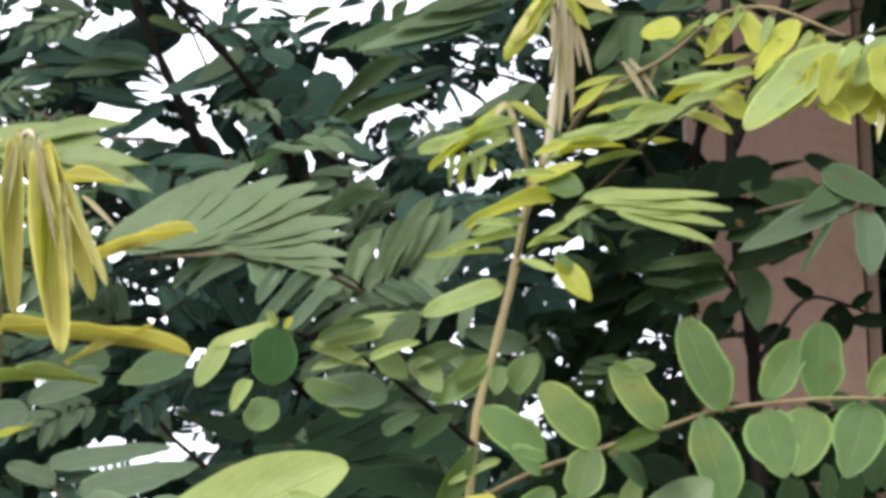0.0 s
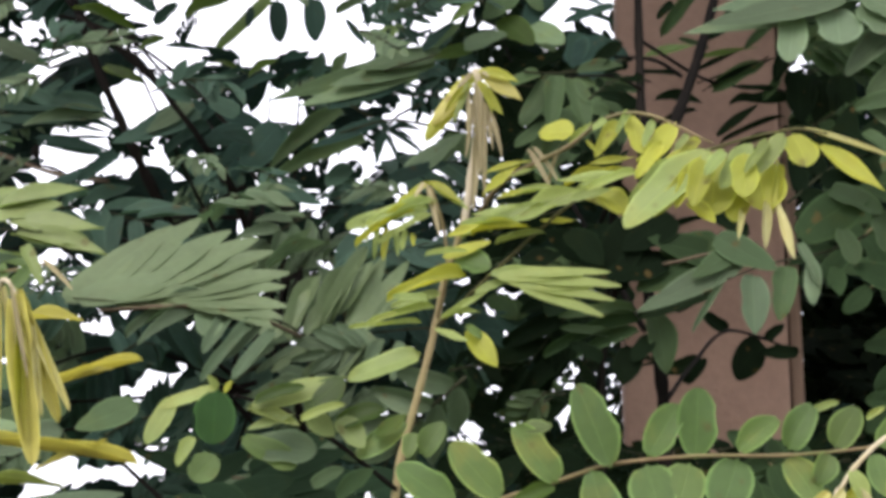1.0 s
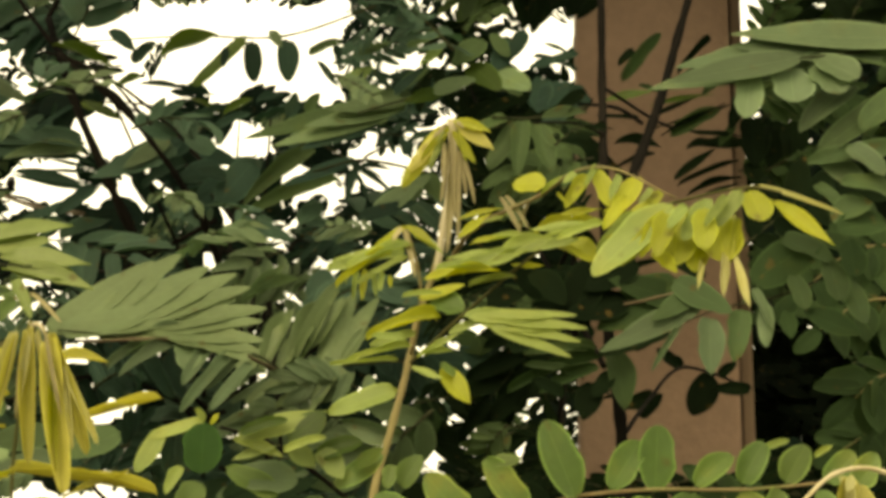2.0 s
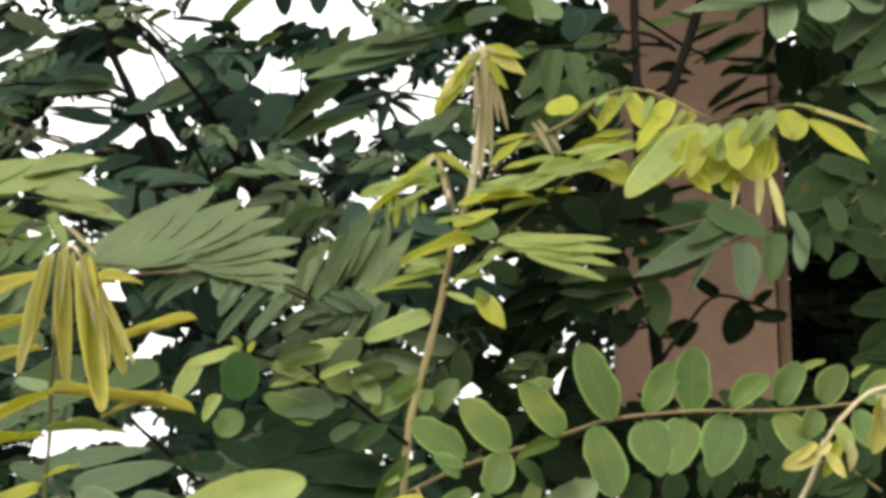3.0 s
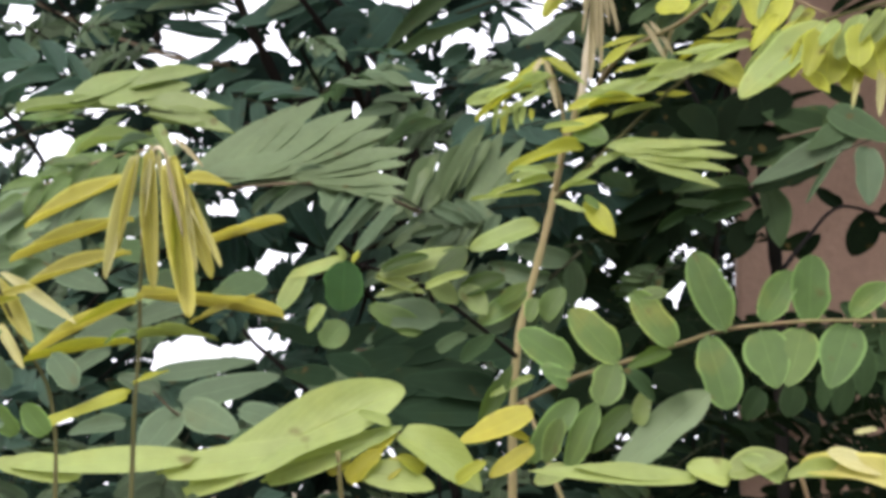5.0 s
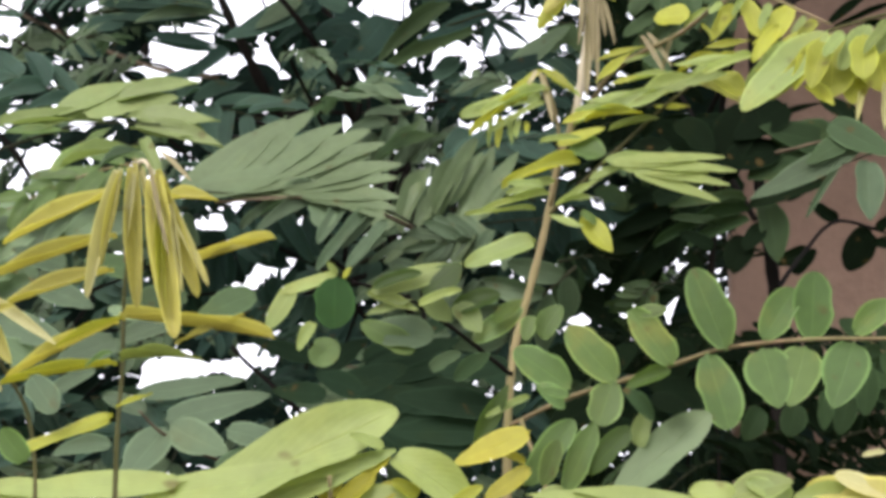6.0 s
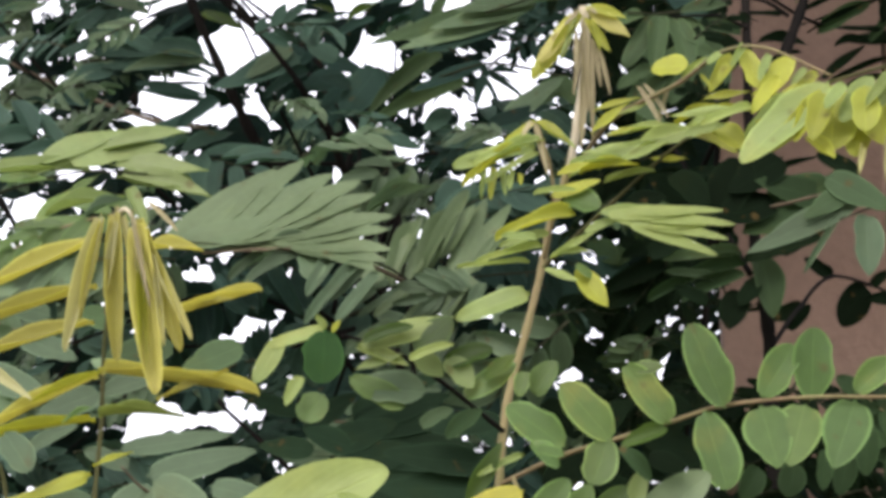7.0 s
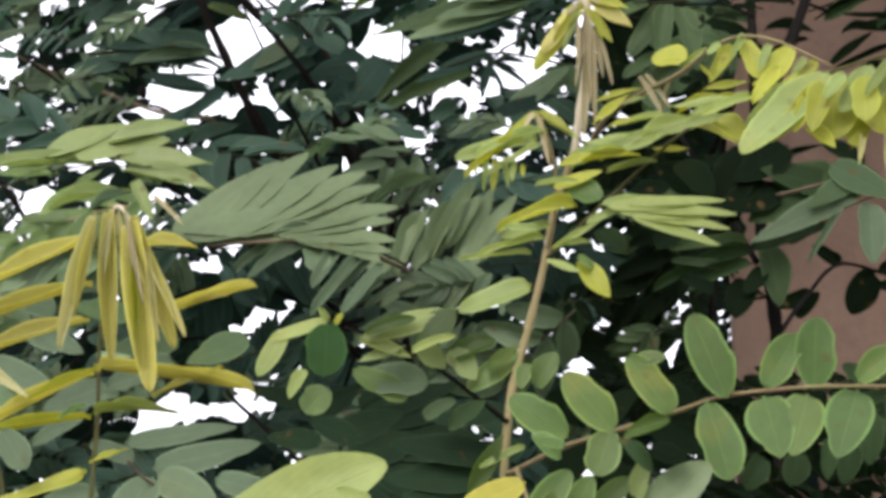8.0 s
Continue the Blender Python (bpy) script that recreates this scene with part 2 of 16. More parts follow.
ROUND = {k: blade("round_" + k, LEAF[k], 0.10, 0.02, 0.05, 0.50, 5, 0.0, 1.12) for k in LEAF}
STRAP = {k: blade("strap_" + k, LEAF[k], 0.22, 0.03, 0.06, 0.30, 9, 0.04, 0.95) for k in LEAF}
FOLDED = {k: blade("folded_" + k, m, 1.5, 0.05, 0.04, 0.5, 7) for k, m in LEAF.items()}


def axes_for(way, face):
    y = Vector(way).normalized()
    z = Vector(face)
    z = z - y * z.dot(y)
    z = z.normalized() if z.length > 1e-4 else y.orthogonal().normalized()
    return y.cross(z), y, z


def leaflet(parent, base, tip, width, face, kind, folded=False, flat=False, name="leaflet"):
    """One blade from base to tip, its face towards the given direction."""
    base, tip = Vector(base), Vector(tip)
    size = (tip - base).length
    x, y, z = axes_for(tip - base, face)
    m = Matrix.Translation(base) @ Matrix((x * width, y * size, z * (size if not folded else width))).transposed().to_4x4()
    mesh = FOLDED[kind] if folded else STRAP[kind] if flat == 3 else ROUND[kind] if flat == 2 else FLAT[kind] if flat else random.choice(BLADES[kind])
    return part(name, mesh, parent, m)


def smooth_line(points, steps=6):
    """A smooth line through the points."""
    p = [Vector(q) for q in points]
    way = [(p[min(i + 1, len(p) - 1)] - p[max(i - 1, 0)]).normalized() for i in range(len(p))]
    out = []
    for i in range(len(p) - 1):
        size = (p[i + 1] - p[i]).length
        for k in range(steps):
            t = k / steps
            out.append((2 * t ** 3 - 3 * t * t + 1) * p[i] + (t ** 3 - 2 * t * t + t) * size * way[i] + (3 * t * t - 2 * t ** 3) * p[i + 1] + (t ** 3 - t * t) * size * way[i + 1])
    return out + [p[-1]]


def stem(parent, points, r0, r1, mat, name="stem", label="", sides=7, knobs=0.08):
    """A tapered, slightly knobbly tube through the points."""
    line = smooth_line(points)
    org = line[0].copy()
    bm = bmesh.new()
    rings = []
    ref = Vector((0.31, -0.9, 0.28))
    for i, q in enumerate(line):
        way = (line[min(i + 1, len(line) - 1)] - line[max(i - 1, 0)]).normalized()
        a = way.cross(ref).normalized()
        b = way.cross(a)
        r = (r0 + (r1 - r0) * i / (len(line) - 1)) * (1 + knobs * math.sin(i * 2.1) + (knobs * 2 if i % 6 == 0 and 0 < i else 0))
        rings.append([bm.verts.new(q - org + r * (math.cos(w) * a + math.sin(w) * b)) for w in (2 * math.pi * k / sides for k in range(sides))])
    for a, b in zip(rings, rings[1:]):
        for k in range(sides):
            bm.faces.new((a[k], a[(k + 1) % sides], b[(k + 1) % sides], b[k])).smooth = True
    bm.faces.new(rings[0][::-1])
    bm.faces.new(rings[-1])
    me = bpy.data.meshes.new(name)
    bm.to_mesh(me)
    bm.free()
    me.materials.append(mat)
    return part(name, me, parent, Matrix.Translation(org), label)


def frond(parent, points, face, pairs, size, width, kind, angle=55, droop=10, start=0.22, folded=False, mat=None, loose=1.0):
    """A pinnate leaf: a thin stalk through the points with pairs of blades and one at its tip."""
    stalk = stem(parent, points, 0.0012, 0.0006, mat or STALK, "leaf", "", 5, 0.03)
    line = smooth_line(points)
    face = Vector(face).normalized()
    for i in range(pairs + 1):
        s = start + (1 - start) * i / pairs
        k = min(int(s * (len(line) - 1)), len(line) - 2)
        f = s * (len(line) - 1) - k
        q = line[k].lerp(line[k + 1], f)
        b, t, n = axes_for(line[k + 1] - line[k], face)
        grow = 0.72 + 0.38 * math.sin(math.pi * (0.15 + 0.75 * s))
        for side in ((0,) if i == pairs else (-1, 1)):
            w = radians((angle * (1.1 - 0.35 * s) + random.uniform(-9, 9) * loose) * abs(side))
            d = math.cos(w) * t + math.sin(w) * side * b
            tilt = radians(droop + random.uniform(-16, 16) * loose)
            d = math.cos(tilt) * d - math.sin(tilt) * n
            lean = n + b * (side * math.sin(tilt) + random.uniform(-0.25, 0.25) * loose) + t * random.uniform(-0.2, 0.2) * loose
            leaflet(stalk, q, q + d * size * grow * random.uniform(0.88, 1.1), width * grow * random.uniform(0.9, 1.1), lean, kind, folded)
    return stalk


def spray(parent, points, face, pairs, size, width, kind, angle, droop):
    """A fairly regular pinnate leaf on a dim stalk."""
    return frond(parent, points, face, pairs, size, width, kind, angle, droop, 0.1, False, DIM, 0.4)


def unit(a):
    return a / np.linalg.norm(a, axis=-1, keepdims=True)


def crown(parent, centre, radii, count, size, seed, name="crown", mat=None):
    """A mass of small pinnate sprays inside an uneven ellipsoid, joined."""
    rs = np.random.RandomState(seed)
    d = unit(rs.normal(size=(count, 3)))
    r = rs.uniform(0.25, 1.0, (count, 1)) ** 0.5 * (0.8 + 0.3 * np.sin(3 * d[:, :1] + 5 * d[:, 2:] + seed))
    c = np.array(radii) * d * r
    t = unit(rs.normal(size=(count, 3)) * (1, 1, 0.45))
    n = rs.normal(size=(count, 3)) * (0.5, 0.5, 0.0) + (0, -0.35, 1.0)
    n = unit(n - t * (n * t).sum(1, keepdims=True))
    b = np.cross(n, t)
    step, side = (q.ravel()[None, :, None] for q in np.meshgrid(np.arange(7), (-1.0, 1.0)))
    w = np.radians(52 + rs.uniform(-12, 12, (count, 14, 1)))
    y = np.cos(w) * t[:, None] + np.sin(w) * side * b[:, None] - rs.uniform(0, 0.3, (count, 14, 1)) * n[:, None]
    y = unit(y)
    x = np.cross(y, np.broadcast_to(n[:, None], y.shape))
    ln = size * rs.uniform(0.75, 1.1, (count, 14, 1))
    q = c[:, None] + t[:, None] * size * 0.52 * step
    verts, uv = [], []
    for s, h in ((0.0, 0.03), (0.25, 0.2), (0.6, 0.23), (0.88, 0.14), (1.0, 0.02)):
        for g in (-1, 1):
            verts.append(q + y * ln * s + x * ln * h * g - n[:, None] * 0.1 * ln * s * s)
            uv.append((0.5 + 0.5 * g, s))
    verts = np.stack(verts, 2).reshape(-1, 3)
    quads = np.array([(2 * j, 2 * j + 1, 2 * j + 3, 2 * j + 2) for j in range(4)])
    faces = (np.arange(count * 14)[:, None, None] * 10 + quads).reshape(-1, 4)
    me = bpy.data.meshes.new(name)
    me.from_pydata(verts.tolist(), [], faces.tolist())
    lay = me.uv_layers.new(name="UVMap")
    lay.data.foreach_set("uv", np.array(uv, dtype=np.float32)[faces.ravel() % 10].ravel())
    me.polygons.foreach_set("use_smooth", [True] * len(me.polygons))
    me.materials.append(mat or CROWN_SHADED)
    return tagged(part(name, me, parent, Matrix.Translation(centre)), "", "", "", "stuff")


QUADS = np.array([(2 * j, 2 * j + 1, 2 * j + 3, 2 * j + 2) for j in range(4)])
OUTLINE = ((0.0, 0.04), (0.2, 0.36), (0.55, 0.5), (0.86, 0.33), (1.0, 0.06))


def far_leaf(parent, a, b, rise, lean, up, pairs, size, width, angle):
    """A pinnate leaf further off from a to b, arched by rise, its blades joined into one mesh."""
    a, b = Vector(a), Vector(b)
    line, face = smooth_line([a, (a + b) / 2 + Vector((0, 0, rise)), b]), (lean, -0.8, up)
    org, verts, uv = line[0].copy(), [], []
    for i in range(pairs + 1):
        s = 0.08 + 0.92 * i / pairs
        k = min(int(s * (len(line) - 1)), len(line) - 2)
        q = line[k].lerp(line[k + 1], s * (len(line) - 1) - k) - org
        b, t, n = axes_for(line[k + 1] - line[k], face)
        grow = 0.72 + 0.38 * math.sin(math.pi * (0.15 + 0.75 * s))
        for side in ((0,) if i == pairs else (-1, 1)):
            w = radians((angle * (1.1 - 0.35 * s) + random.uniform(-7, 7)) * abs(side))
            d = (math.cos(w) * t + math.sin(w) * side * b - random.uniform(-0.05, 0.3) * n).normalized()
            x = d.cross(n + b * random.uniform(-0.2, 0.2)).normalized() * width * grow
            long = size * grow * random.uniform(0.88, 1.1)
            for v, h in OUTLINE:
                for g in (-1, 1):
                    verts.append(q + d * long * v + x * h * g - n * 0.1 * long * v * v)
                    uv.append((0.5 + 0.5 * g, v))
    faces = (np.arange(len(verts) // 10)[:, None, None] * 10 + QUADS).reshape(-1, 4)
    me = bpy.data.meshes.new("leaf")
    me.from_pydata(verts, [], faces.tolist())
    me.uv_layers.new(name="UVMap").data.foreach_set("uv", np.array(uv, dtype=np.float32)[faces.ravel()].ravel())
    me.polygons.foreach_set("use_smooth", [True] * len(me.polygons))
    me.materials.append(FAR_SHADED)
    return part("leaf", me, parent, Matrix.Translation(org))


def block(name, x0, x1, y0, y1, z0, z1, mat, parent=None, bevel=0.008, label=""):
    bm = bmesh.new()
    bmesh.ops.create_cube(bm, size=1.0)
    bmesh.ops.scale(bm, vec=(x1 - x0, y1 - y0, z1 - z0), verts=bm.verts)
    bmesh.ops.bevel(bm, geom=bm.edges[:], offset=bevel, segments=2, affect="EDGES", profile=0.6)
    me = bpy.data.meshes.new(name)
    bm.to_mesh(me)
    bm.free()
    me.materials.append(mat)
    return part(name, me, parent, Matrix.Translation(((x0 + x1) / 2, (y0 + y1) / 2, (z0 + z1) / 2)), label)


def ball():
    bm = bmesh.new()
    bmesh.ops.create_icosphere(bm, subdivisions=2, radius=1.0)
    for v in bm.verts:
        v.co *= 1 + 0.12 * noise.noise(v.co * 1.7)
        if v.co.z > 0.7:
            v.co.z += 0.5 * (v.co.z - 0.7) * 3
    for f in bm.faces:
        f.smooth = True
    me = bpy.data.meshes.new("bud")
    bm.to_mesh(me)
    bm.free()
    me.materials.append(BARK)
    return me


BUD = ball()

# ---- ground ----
def ground_sheet():
    bm = bmesh.new()
    bmesh.ops.create_grid(bm, x_segments=60, y_segments=60, size=1.0)
    for v in bm.verts:
        r = max(abs(v.co.x), abs(v.co.y))
        k = 4.0 + 1500.0 * r ** 6
        v.co.x, v.co.y = v.co.x * k, v.co.y * k
        v.co.z = 0.04 * noise.noise(v.co * 0.9) - 0.03
    for f in bm.faces:
        f.smooth = True
    me = bpy.data.meshes.new("ground")
    bm.to_mesh(me)
    bm.free()
    me.materials.append(SOIL)
    return tagged(hold(new("ground", me), None, Matrix()), "bare brown garden soil under the shrubs", "ground", "", "structure")


ground_sheet()

# ---- gatepost ----
post = tagged(hold(new("gatepost"), None, Matrix.Translation((0.500, 2.72, 0))), "salmon-brown plastered gatepost behind the shrubs", "gatepost")
block("shaft", 0.398, 0.613, 2.60, 2.72, -0.05, 3.1, PLASTER, post, 0.006)
block("edge_board", 0.616, 0.632, 2.61, 2.70, -0.05, 3.1, BOARD, post, 0.004, "dark weathered edging board")
block("cap", 0.337, 0.682, 2.56, 2.76, 3.1, 3.2, PLASTER, post, 0.015)
post.matrix_basis = Matrix.Translation((0.500, 2.72, 0)) @ pose(0, 0, 0, 0, 0, -6)

# ---- main sapling ----
sapling = plant("sapling", 0.099, 1.380, "green-stemmed young sapling with pinnate leaves and a downy tip", "sapling")
main = stem(sapling, [(0.097, 1.380, 0.000), (0.098, 1.380, 0.851), (0.100, 1.380, 1.702), (0.104, 1.390, 1.755), (0.115, 1.400, 1.799), (0.124, 1.410, 1.836), (0.130, 1.410, 1.867), (0.138, 1.410, 1.890), (0.144, 1.400, 1.914)], 0.0025, 0.0020, STEM, "stem")
down = stem(sapling, [(0.140, 1.400, 1.889), (0.144, 1.390, 1.918), (0.149, 1.390, 1.954), (0.148, 1.380, 1.983)], 0.0022, 0.0028, DOWN, "shoot_tip", "pale downy shoot tip")
leaflet(down, (0.144, 1.375, 1.977), (0.118, 1.363, 1.938), 0.0112, (0.1, -0.9, 0.3), "lime")
leaflet(down, (0.142, 1.374, 1.973), (0.122, 1.362, 1.947), 0.0086, (0.1, -0.9, 0.3), "yellow")
leaflet(down, (0.146, 1.372, 1.975), (0.130, 1.360, 1.955), 0.0053, (0.1, -0.9, 0.3), "lime")
leaflet(down, (0.147, 1.371, 1.978), (0.170, 1.359, 1.969), 0.0072, (0.1, -0.9, 0.3), "lime")
leaflet(down, (0.149, 1.370, 1.977), (0.172, 1.358, 1.956), 0.0098, (0.1, -0.9, 0.3), "yellow")
leaflet(down, (0.148, 1.369, 1.973), (0.161, 1.357, 1.951), 0.0059, (0.1, -0.9, 0.3), "lime")
leaflet(down, (0.143, 1.368, 1.972), (0.134, 1.356, 1.946), 0.0039, (0.1, -0.9, 0.3), "fresh")
leaflet(down, (0.150, 1.366, 1.971), (0.155, 1.354, 1.949), 0.0039, (0.1, -0.9, 0.3), "lime")
leaflet(down, (0.147, 1.365, 1.970), (0.140, 1.353, 1.922), 0.0029, (0.1, -0.9, 0.3), "downy", True)
leaflet(down, (0.148, 1.364, 1.964), (0.144, 1.352, 1.892), 0.0046, (0.1, -0.9, 0.3), "downy", True)
leaflet(down, (0.146, 1.363, 1.971), (0.148, 1.351, 1.912), 0.0039, (0.1, -0.9, 0.3), "downy", True)
leaflet(down, (0.151, 1.362, 1.958), (0.155, 1.350, 1.926), 0.0029, (0.1, -0.9, 0.3), "downy", True)
leaflet(down, (0.154, 1.360, 1.952), (0.160, 1.348, 1.921), 0.0026, (0.1, -0.9, 0.3), "downy", True)
leaflet(down, (0.142, 1.359, 1.962), (0.141, 1.347, 1.934), 0.0026, (0.1, -0.9, 0.3), "downy", True)
leaflet(down, (0.150, 1.358, 1.959), (0.150, 1.346, 1.896), 0.0032, (0.1, -0.9, 0.3), "downy", True)
leaflet(down, (0.144, 1.357, 1.973), (0.136, 1.345, 1.962), 0.0032, (0.1, -0.9, 0.3), "downy")
leaflet(down, (0.148, 1.356, 1.973), (0.153, 1.344, 1.966), 0.0029, (0.1, -0.9, 0.3), "downy")
side = stem(sapling, [(0.125, 1.400, 1.840), (0.130, 1.380, 1.864), (0.128, 1.370, 1.886), (0.121, 1.360, 1.907)], 0.0011, 0.0008, STEM, "side_shoot")
leaflet(side, (0.119, 1.351, 1.893), (0.075, 1.339, 1.877), 0.0151, (0, -0.75, 0.6), "fresh")
leaflet(side, (0.119, 1.350, 1.889), (0.083, 1.338, 1.885), 0.0071, (0, -0.75, 0.6), "fresh")
leaflet(side, (0.120, 1.348, 1.906), (0.102, 1.336, 1.890), 0.0052, (0, -0.75, 0.6), "lime")
leaflet(side, (0.119, 1.347, 1.907), (0.137, 1.335, 1.893), 0.0059, (0, -0.75, 0.6), "lime")
leaflet(side, (0.124, 1.346, 1.900), (0.141, 1.334, 1.888), 0.0051, (0, -0.75, 0.6), "fresh")
leaflet(side, (0.121, 1.345, 1.888), (0.092, 1.333, 1.871), 0.0055, (0, -0.75, 0.6), "fresh")
leaflet(side, (0.092, 1.344, 1.881), (0.090, 1.332, 1.863), 0.0035, (0, -0.75, 0.6), "fresh")
leaflet(side, (0.097, 1.342, 1.880), (0.095, 1.330, 1.858), 0.0043, (0, -0.75, 0.6), "lime")
leaflet(side, (0.101, 1.341, 1.879), (0.103, 1.329, 1.861), 0.0035, (0, -0.75, 0.6), "fresh")
leaflet(side, (0.107, 1.340, 1.878), (0.105, 1.328, 1.863), 0.0035, (0, -0.75, 0.6), "fresh")
leaflet(side, (0.087, 1.339, 1.877), (0.086, 1.327, 1.869), 0.0031, (0, -0.75, 0.6), "fresh")
leaflet(side, (0.111, 1.338, 1.875), (0.111, 1.326, 1.865), 0.0027, (0, -0.75, 0.6), "lime")
leaflet(side, (0.118, 1.336, 1.903), (0.125, 1.324, 1.871), 0.0031, (0, -0.75, 0.6), "downy", True)
leaflet(side, (0.117, 1.335, 1.903), (0.112, 1.323, 1.893), 0.0031, (0, -0.75, 0.6), "downy")
leaflet(side, (0.119, 1.334, 1.893), (0.086, 1.322, 1.877), 0.0078, (0, -0.75, 0.6), "fresh")
leaflet(side, (0.111, 1.333, 1.887), (0.080, 1.321, 1.871), 0.0062, (0, -0.75, 0.6), "lime")
leaflet(side, (0.124, 1.332, 1.892), (0.098, 1.320, 1.882), 0.0054, (0, -0.75, 0.6), "fresh")

# ---- arching lime leaf ----
arch = stem(sapling, [(0.125, 1.400, 1.835), (0.154, 1.360, 1.857), (0.200, 1.270, 1.882), (0.247, 1.190, 1.882), (0.274, 1.140, 1.877), (0.285, 1.130, 1.872)], 0.0010, 0.0005, OLIVE, "leaf")
leaflet(arch, (0.248, 1.184, 1.878), (0.243, 1.172, 1.847), 0.0218, (-0.05, -0.85, 0.45), "lime", flat=2)
leaflet(arch, (0.258, 1.184, 1.865), (0.253, 1.172, 1.844), 0.0121, (-0.05, -0.85, 0.45), "lime", flat=2)
leaflet(arch, (0.266, 1.183, 1.877), (0.267, 1.171, 1.849), 0.0224, (-0.05, -0.85, 0.45), "lime", flat=2)
leaflet(arch, (0.283, 1.182, 1.887), (0.286, 1.170, 1.869), 0.0157, (-0.05, -0.85, 0.45), "lime", flat=2)
leaflet(arch, (0.249, 1.182, 1.879), (0.217, 1.170, 1.846), 0.0103, (-0.05, -0.85, 0.45), "lime", flat=2)
leaflet(arch, (0.245, 1.181, 1.880), (0.204, 1.169, 1.841), 0.0181, (-0.05, -0.85, 0.45), "fresh", flat=2)
leaflet(arch, (0.276, 1.180, 1.873), (0.270, 1.168, 1.851), 0.0048, (-0.05, -0.85, 0.45), "lime")
leaflet(arch, (0.263, 1.179, 1.882), (0.247, 1.167, 1.858), 0.0108, (-0.05, -0.85, 0.45), "fresh", flat=2)
leaflet(arch, (0.237, 1.179, 1.868), (0.227, 1.167, 1.851), 0.0078, (-0.05, -0.85, 0.45), "lime")
leaflet(arch, (0.234, 1.178, 1.854), (0.243, 1.166, 1.842), 0.0078, (-0.05, -0.85, 0.45), "lime")
leaflet(arch, (0.278, 1.177, 1.886), (0.263, 1.165, 1.867), 0.0084, (-0.05, -0.85, 0.45), "fresh")
leaflet(arch, (0.292, 1.177, 1.881), (0.318, 1.165, 1.855), 0.0090, (-0.05, -0.85, 0.45), "lime")
leaflet(arch, (0.285, 1.176, 1.888), (0.323, 1.164, 1.871), 0.0027, (-0.05, -0.85, 0.45), "cream", True)
leaflet(arch, (0.257, 1.175, 1.849), (0.253, 1.163, 1.837), 0.0027, (-0.05, -0.85, 0.45), "cream")
leaflet(arch, (0.268, 1.174, 1.854), (0.264, 1.162, 1.830), 0.0042, (-0.05, -0.85, 0.45), "cream")
leaflet(arch, (0.273, 1.174, 1.854), (0.277, 1.162, 1.827), 0.0042, (-0.05, -0.85, 0.45), "cream")
leaflet(arch, (0.270, 1.173, 1.881), (0.256, 1.161, 1.864), 0.0054, (-0.05, -0.85, 0.45), "fresh")
leaflet(arch, (0.250, 1.172, 1.876), (0.238, 1.160, 1.861), 0.0066, (-0.05, -0.85, 0.45), "fresh")
leaflet(arch, (0.242, 1.172, 1.872), (0.233, 1.160, 1.850), 0.0119, (-0.05, -0.85, 0.45), "lime")
leaflet(arch, (0.258, 1.171, 1.875), (0.255, 1.159, 1.852), 0.0131, (-0.05, -0.85, 0.45), "lime", flat=2)
leaflet(arch, (0.149, 1.324, 1.905), (0.173, 1.312, 1.911), 0.0044, (0, -0.8, 0.6), "lime")
leaflet(arch, (0.148, 1.323, 1.893), (0.168, 1.311, 1.906), 0.0067, (0, -0.8, 0.6), "lime")
leaflet(arch, (0.162, 1.321, 1.903), (0.178, 1.309, 1.909), 0.0037, (0, -0.8, 0.6), "fresh")
leaflet(arch, (0.142, 1.320, 1.882), (0.174, 1.308, 1.888), 0.0055, (0, -0.8, 0.6), "fresh")
leaflet(arch, (0.136, 1.319, 1.869), (0.178, 1.307, 1.883), 0.0081, (0, -0.8, 0.6), "fresh")
leaflet(arch, (0.151, 1.318, 1.872), (0.186, 1.306, 1.887), 0.0088, (0, -0.8, 0.6), "fresh")
leaflet(arch, (0.170, 1.317, 1.881), (0.200, 1.305, 1.895), 0.0099, (0, -0.8, 0.6), "fresh")
leaflet(arch, (0.195, 1.315, 1.892), (0.216, 1.303, 1.900), 0.0073, (0, -0.8, 0.6), "fresh")
leaflet(arch, (0.191, 1.314, 1.895), (0.213, 1.302, 1.906), 0.0051, (0, -0.8, 0.6), "lime")
leaflet(arch, (0.204, 1.313, 1.897), (0.228, 1.301, 1.904), 0.0051, (0, -0.8, 0.6), "lime")
leaflet(arch, (0.154, 1.312, 1.864), (0.178, 1.300, 1.870), 0.0044, (0, -0.8, 0.6), "fresh")
leaflet(arch, (0.178, 1.311, 1.877), (0.195, 1.299, 1.876), 0.0044, (0, -0.8, 0.6), "lime")
leaflet(arch, (0.171, 1.309, 1.915), (0.182, 1.297, 1.891), 0.0033, (0, -0.8, 0.6), "downy", True)
leaflet(arch, (0.174, 1.308, 1.916), (0.186, 1.296, 1.894), 0.0029, (0, -0.8, 0.6), "downy", True)
leaflet(arch, (0.183, 1.307, 1.896), (0.186, 1.295, 1.910), 0.0025, (0, -0.8, 0.6), "downy")
leaflet(arch, (0.200, 1.306, 1.888), (0.220, 1.294, 1.878), 0.0087, (0, -0.8, 0.6), "lime")
leaflet(arch, (0.135, 1.305, 1.871), (0.162, 1.293, 1.875), 0.0058, (0, -0.8, 0.6), "fresh")
leaflet(arch, (0.141, 1.303, 1.867), (0.168, 1.291, 1.873), 0.0051, (0, -0.8, 0.6), "lime")
leaflet(arch, (0.160, 1.302, 1.872), (0.186, 1.290, 1.879), 0.0065, (0, -0.8, 0.6), "fresh")
leaflet(arch, (0.178, 1.301, 1.882), (0.205, 1.289, 1.890), 0.0072, (0, -0.8, 0.6), "fresh")
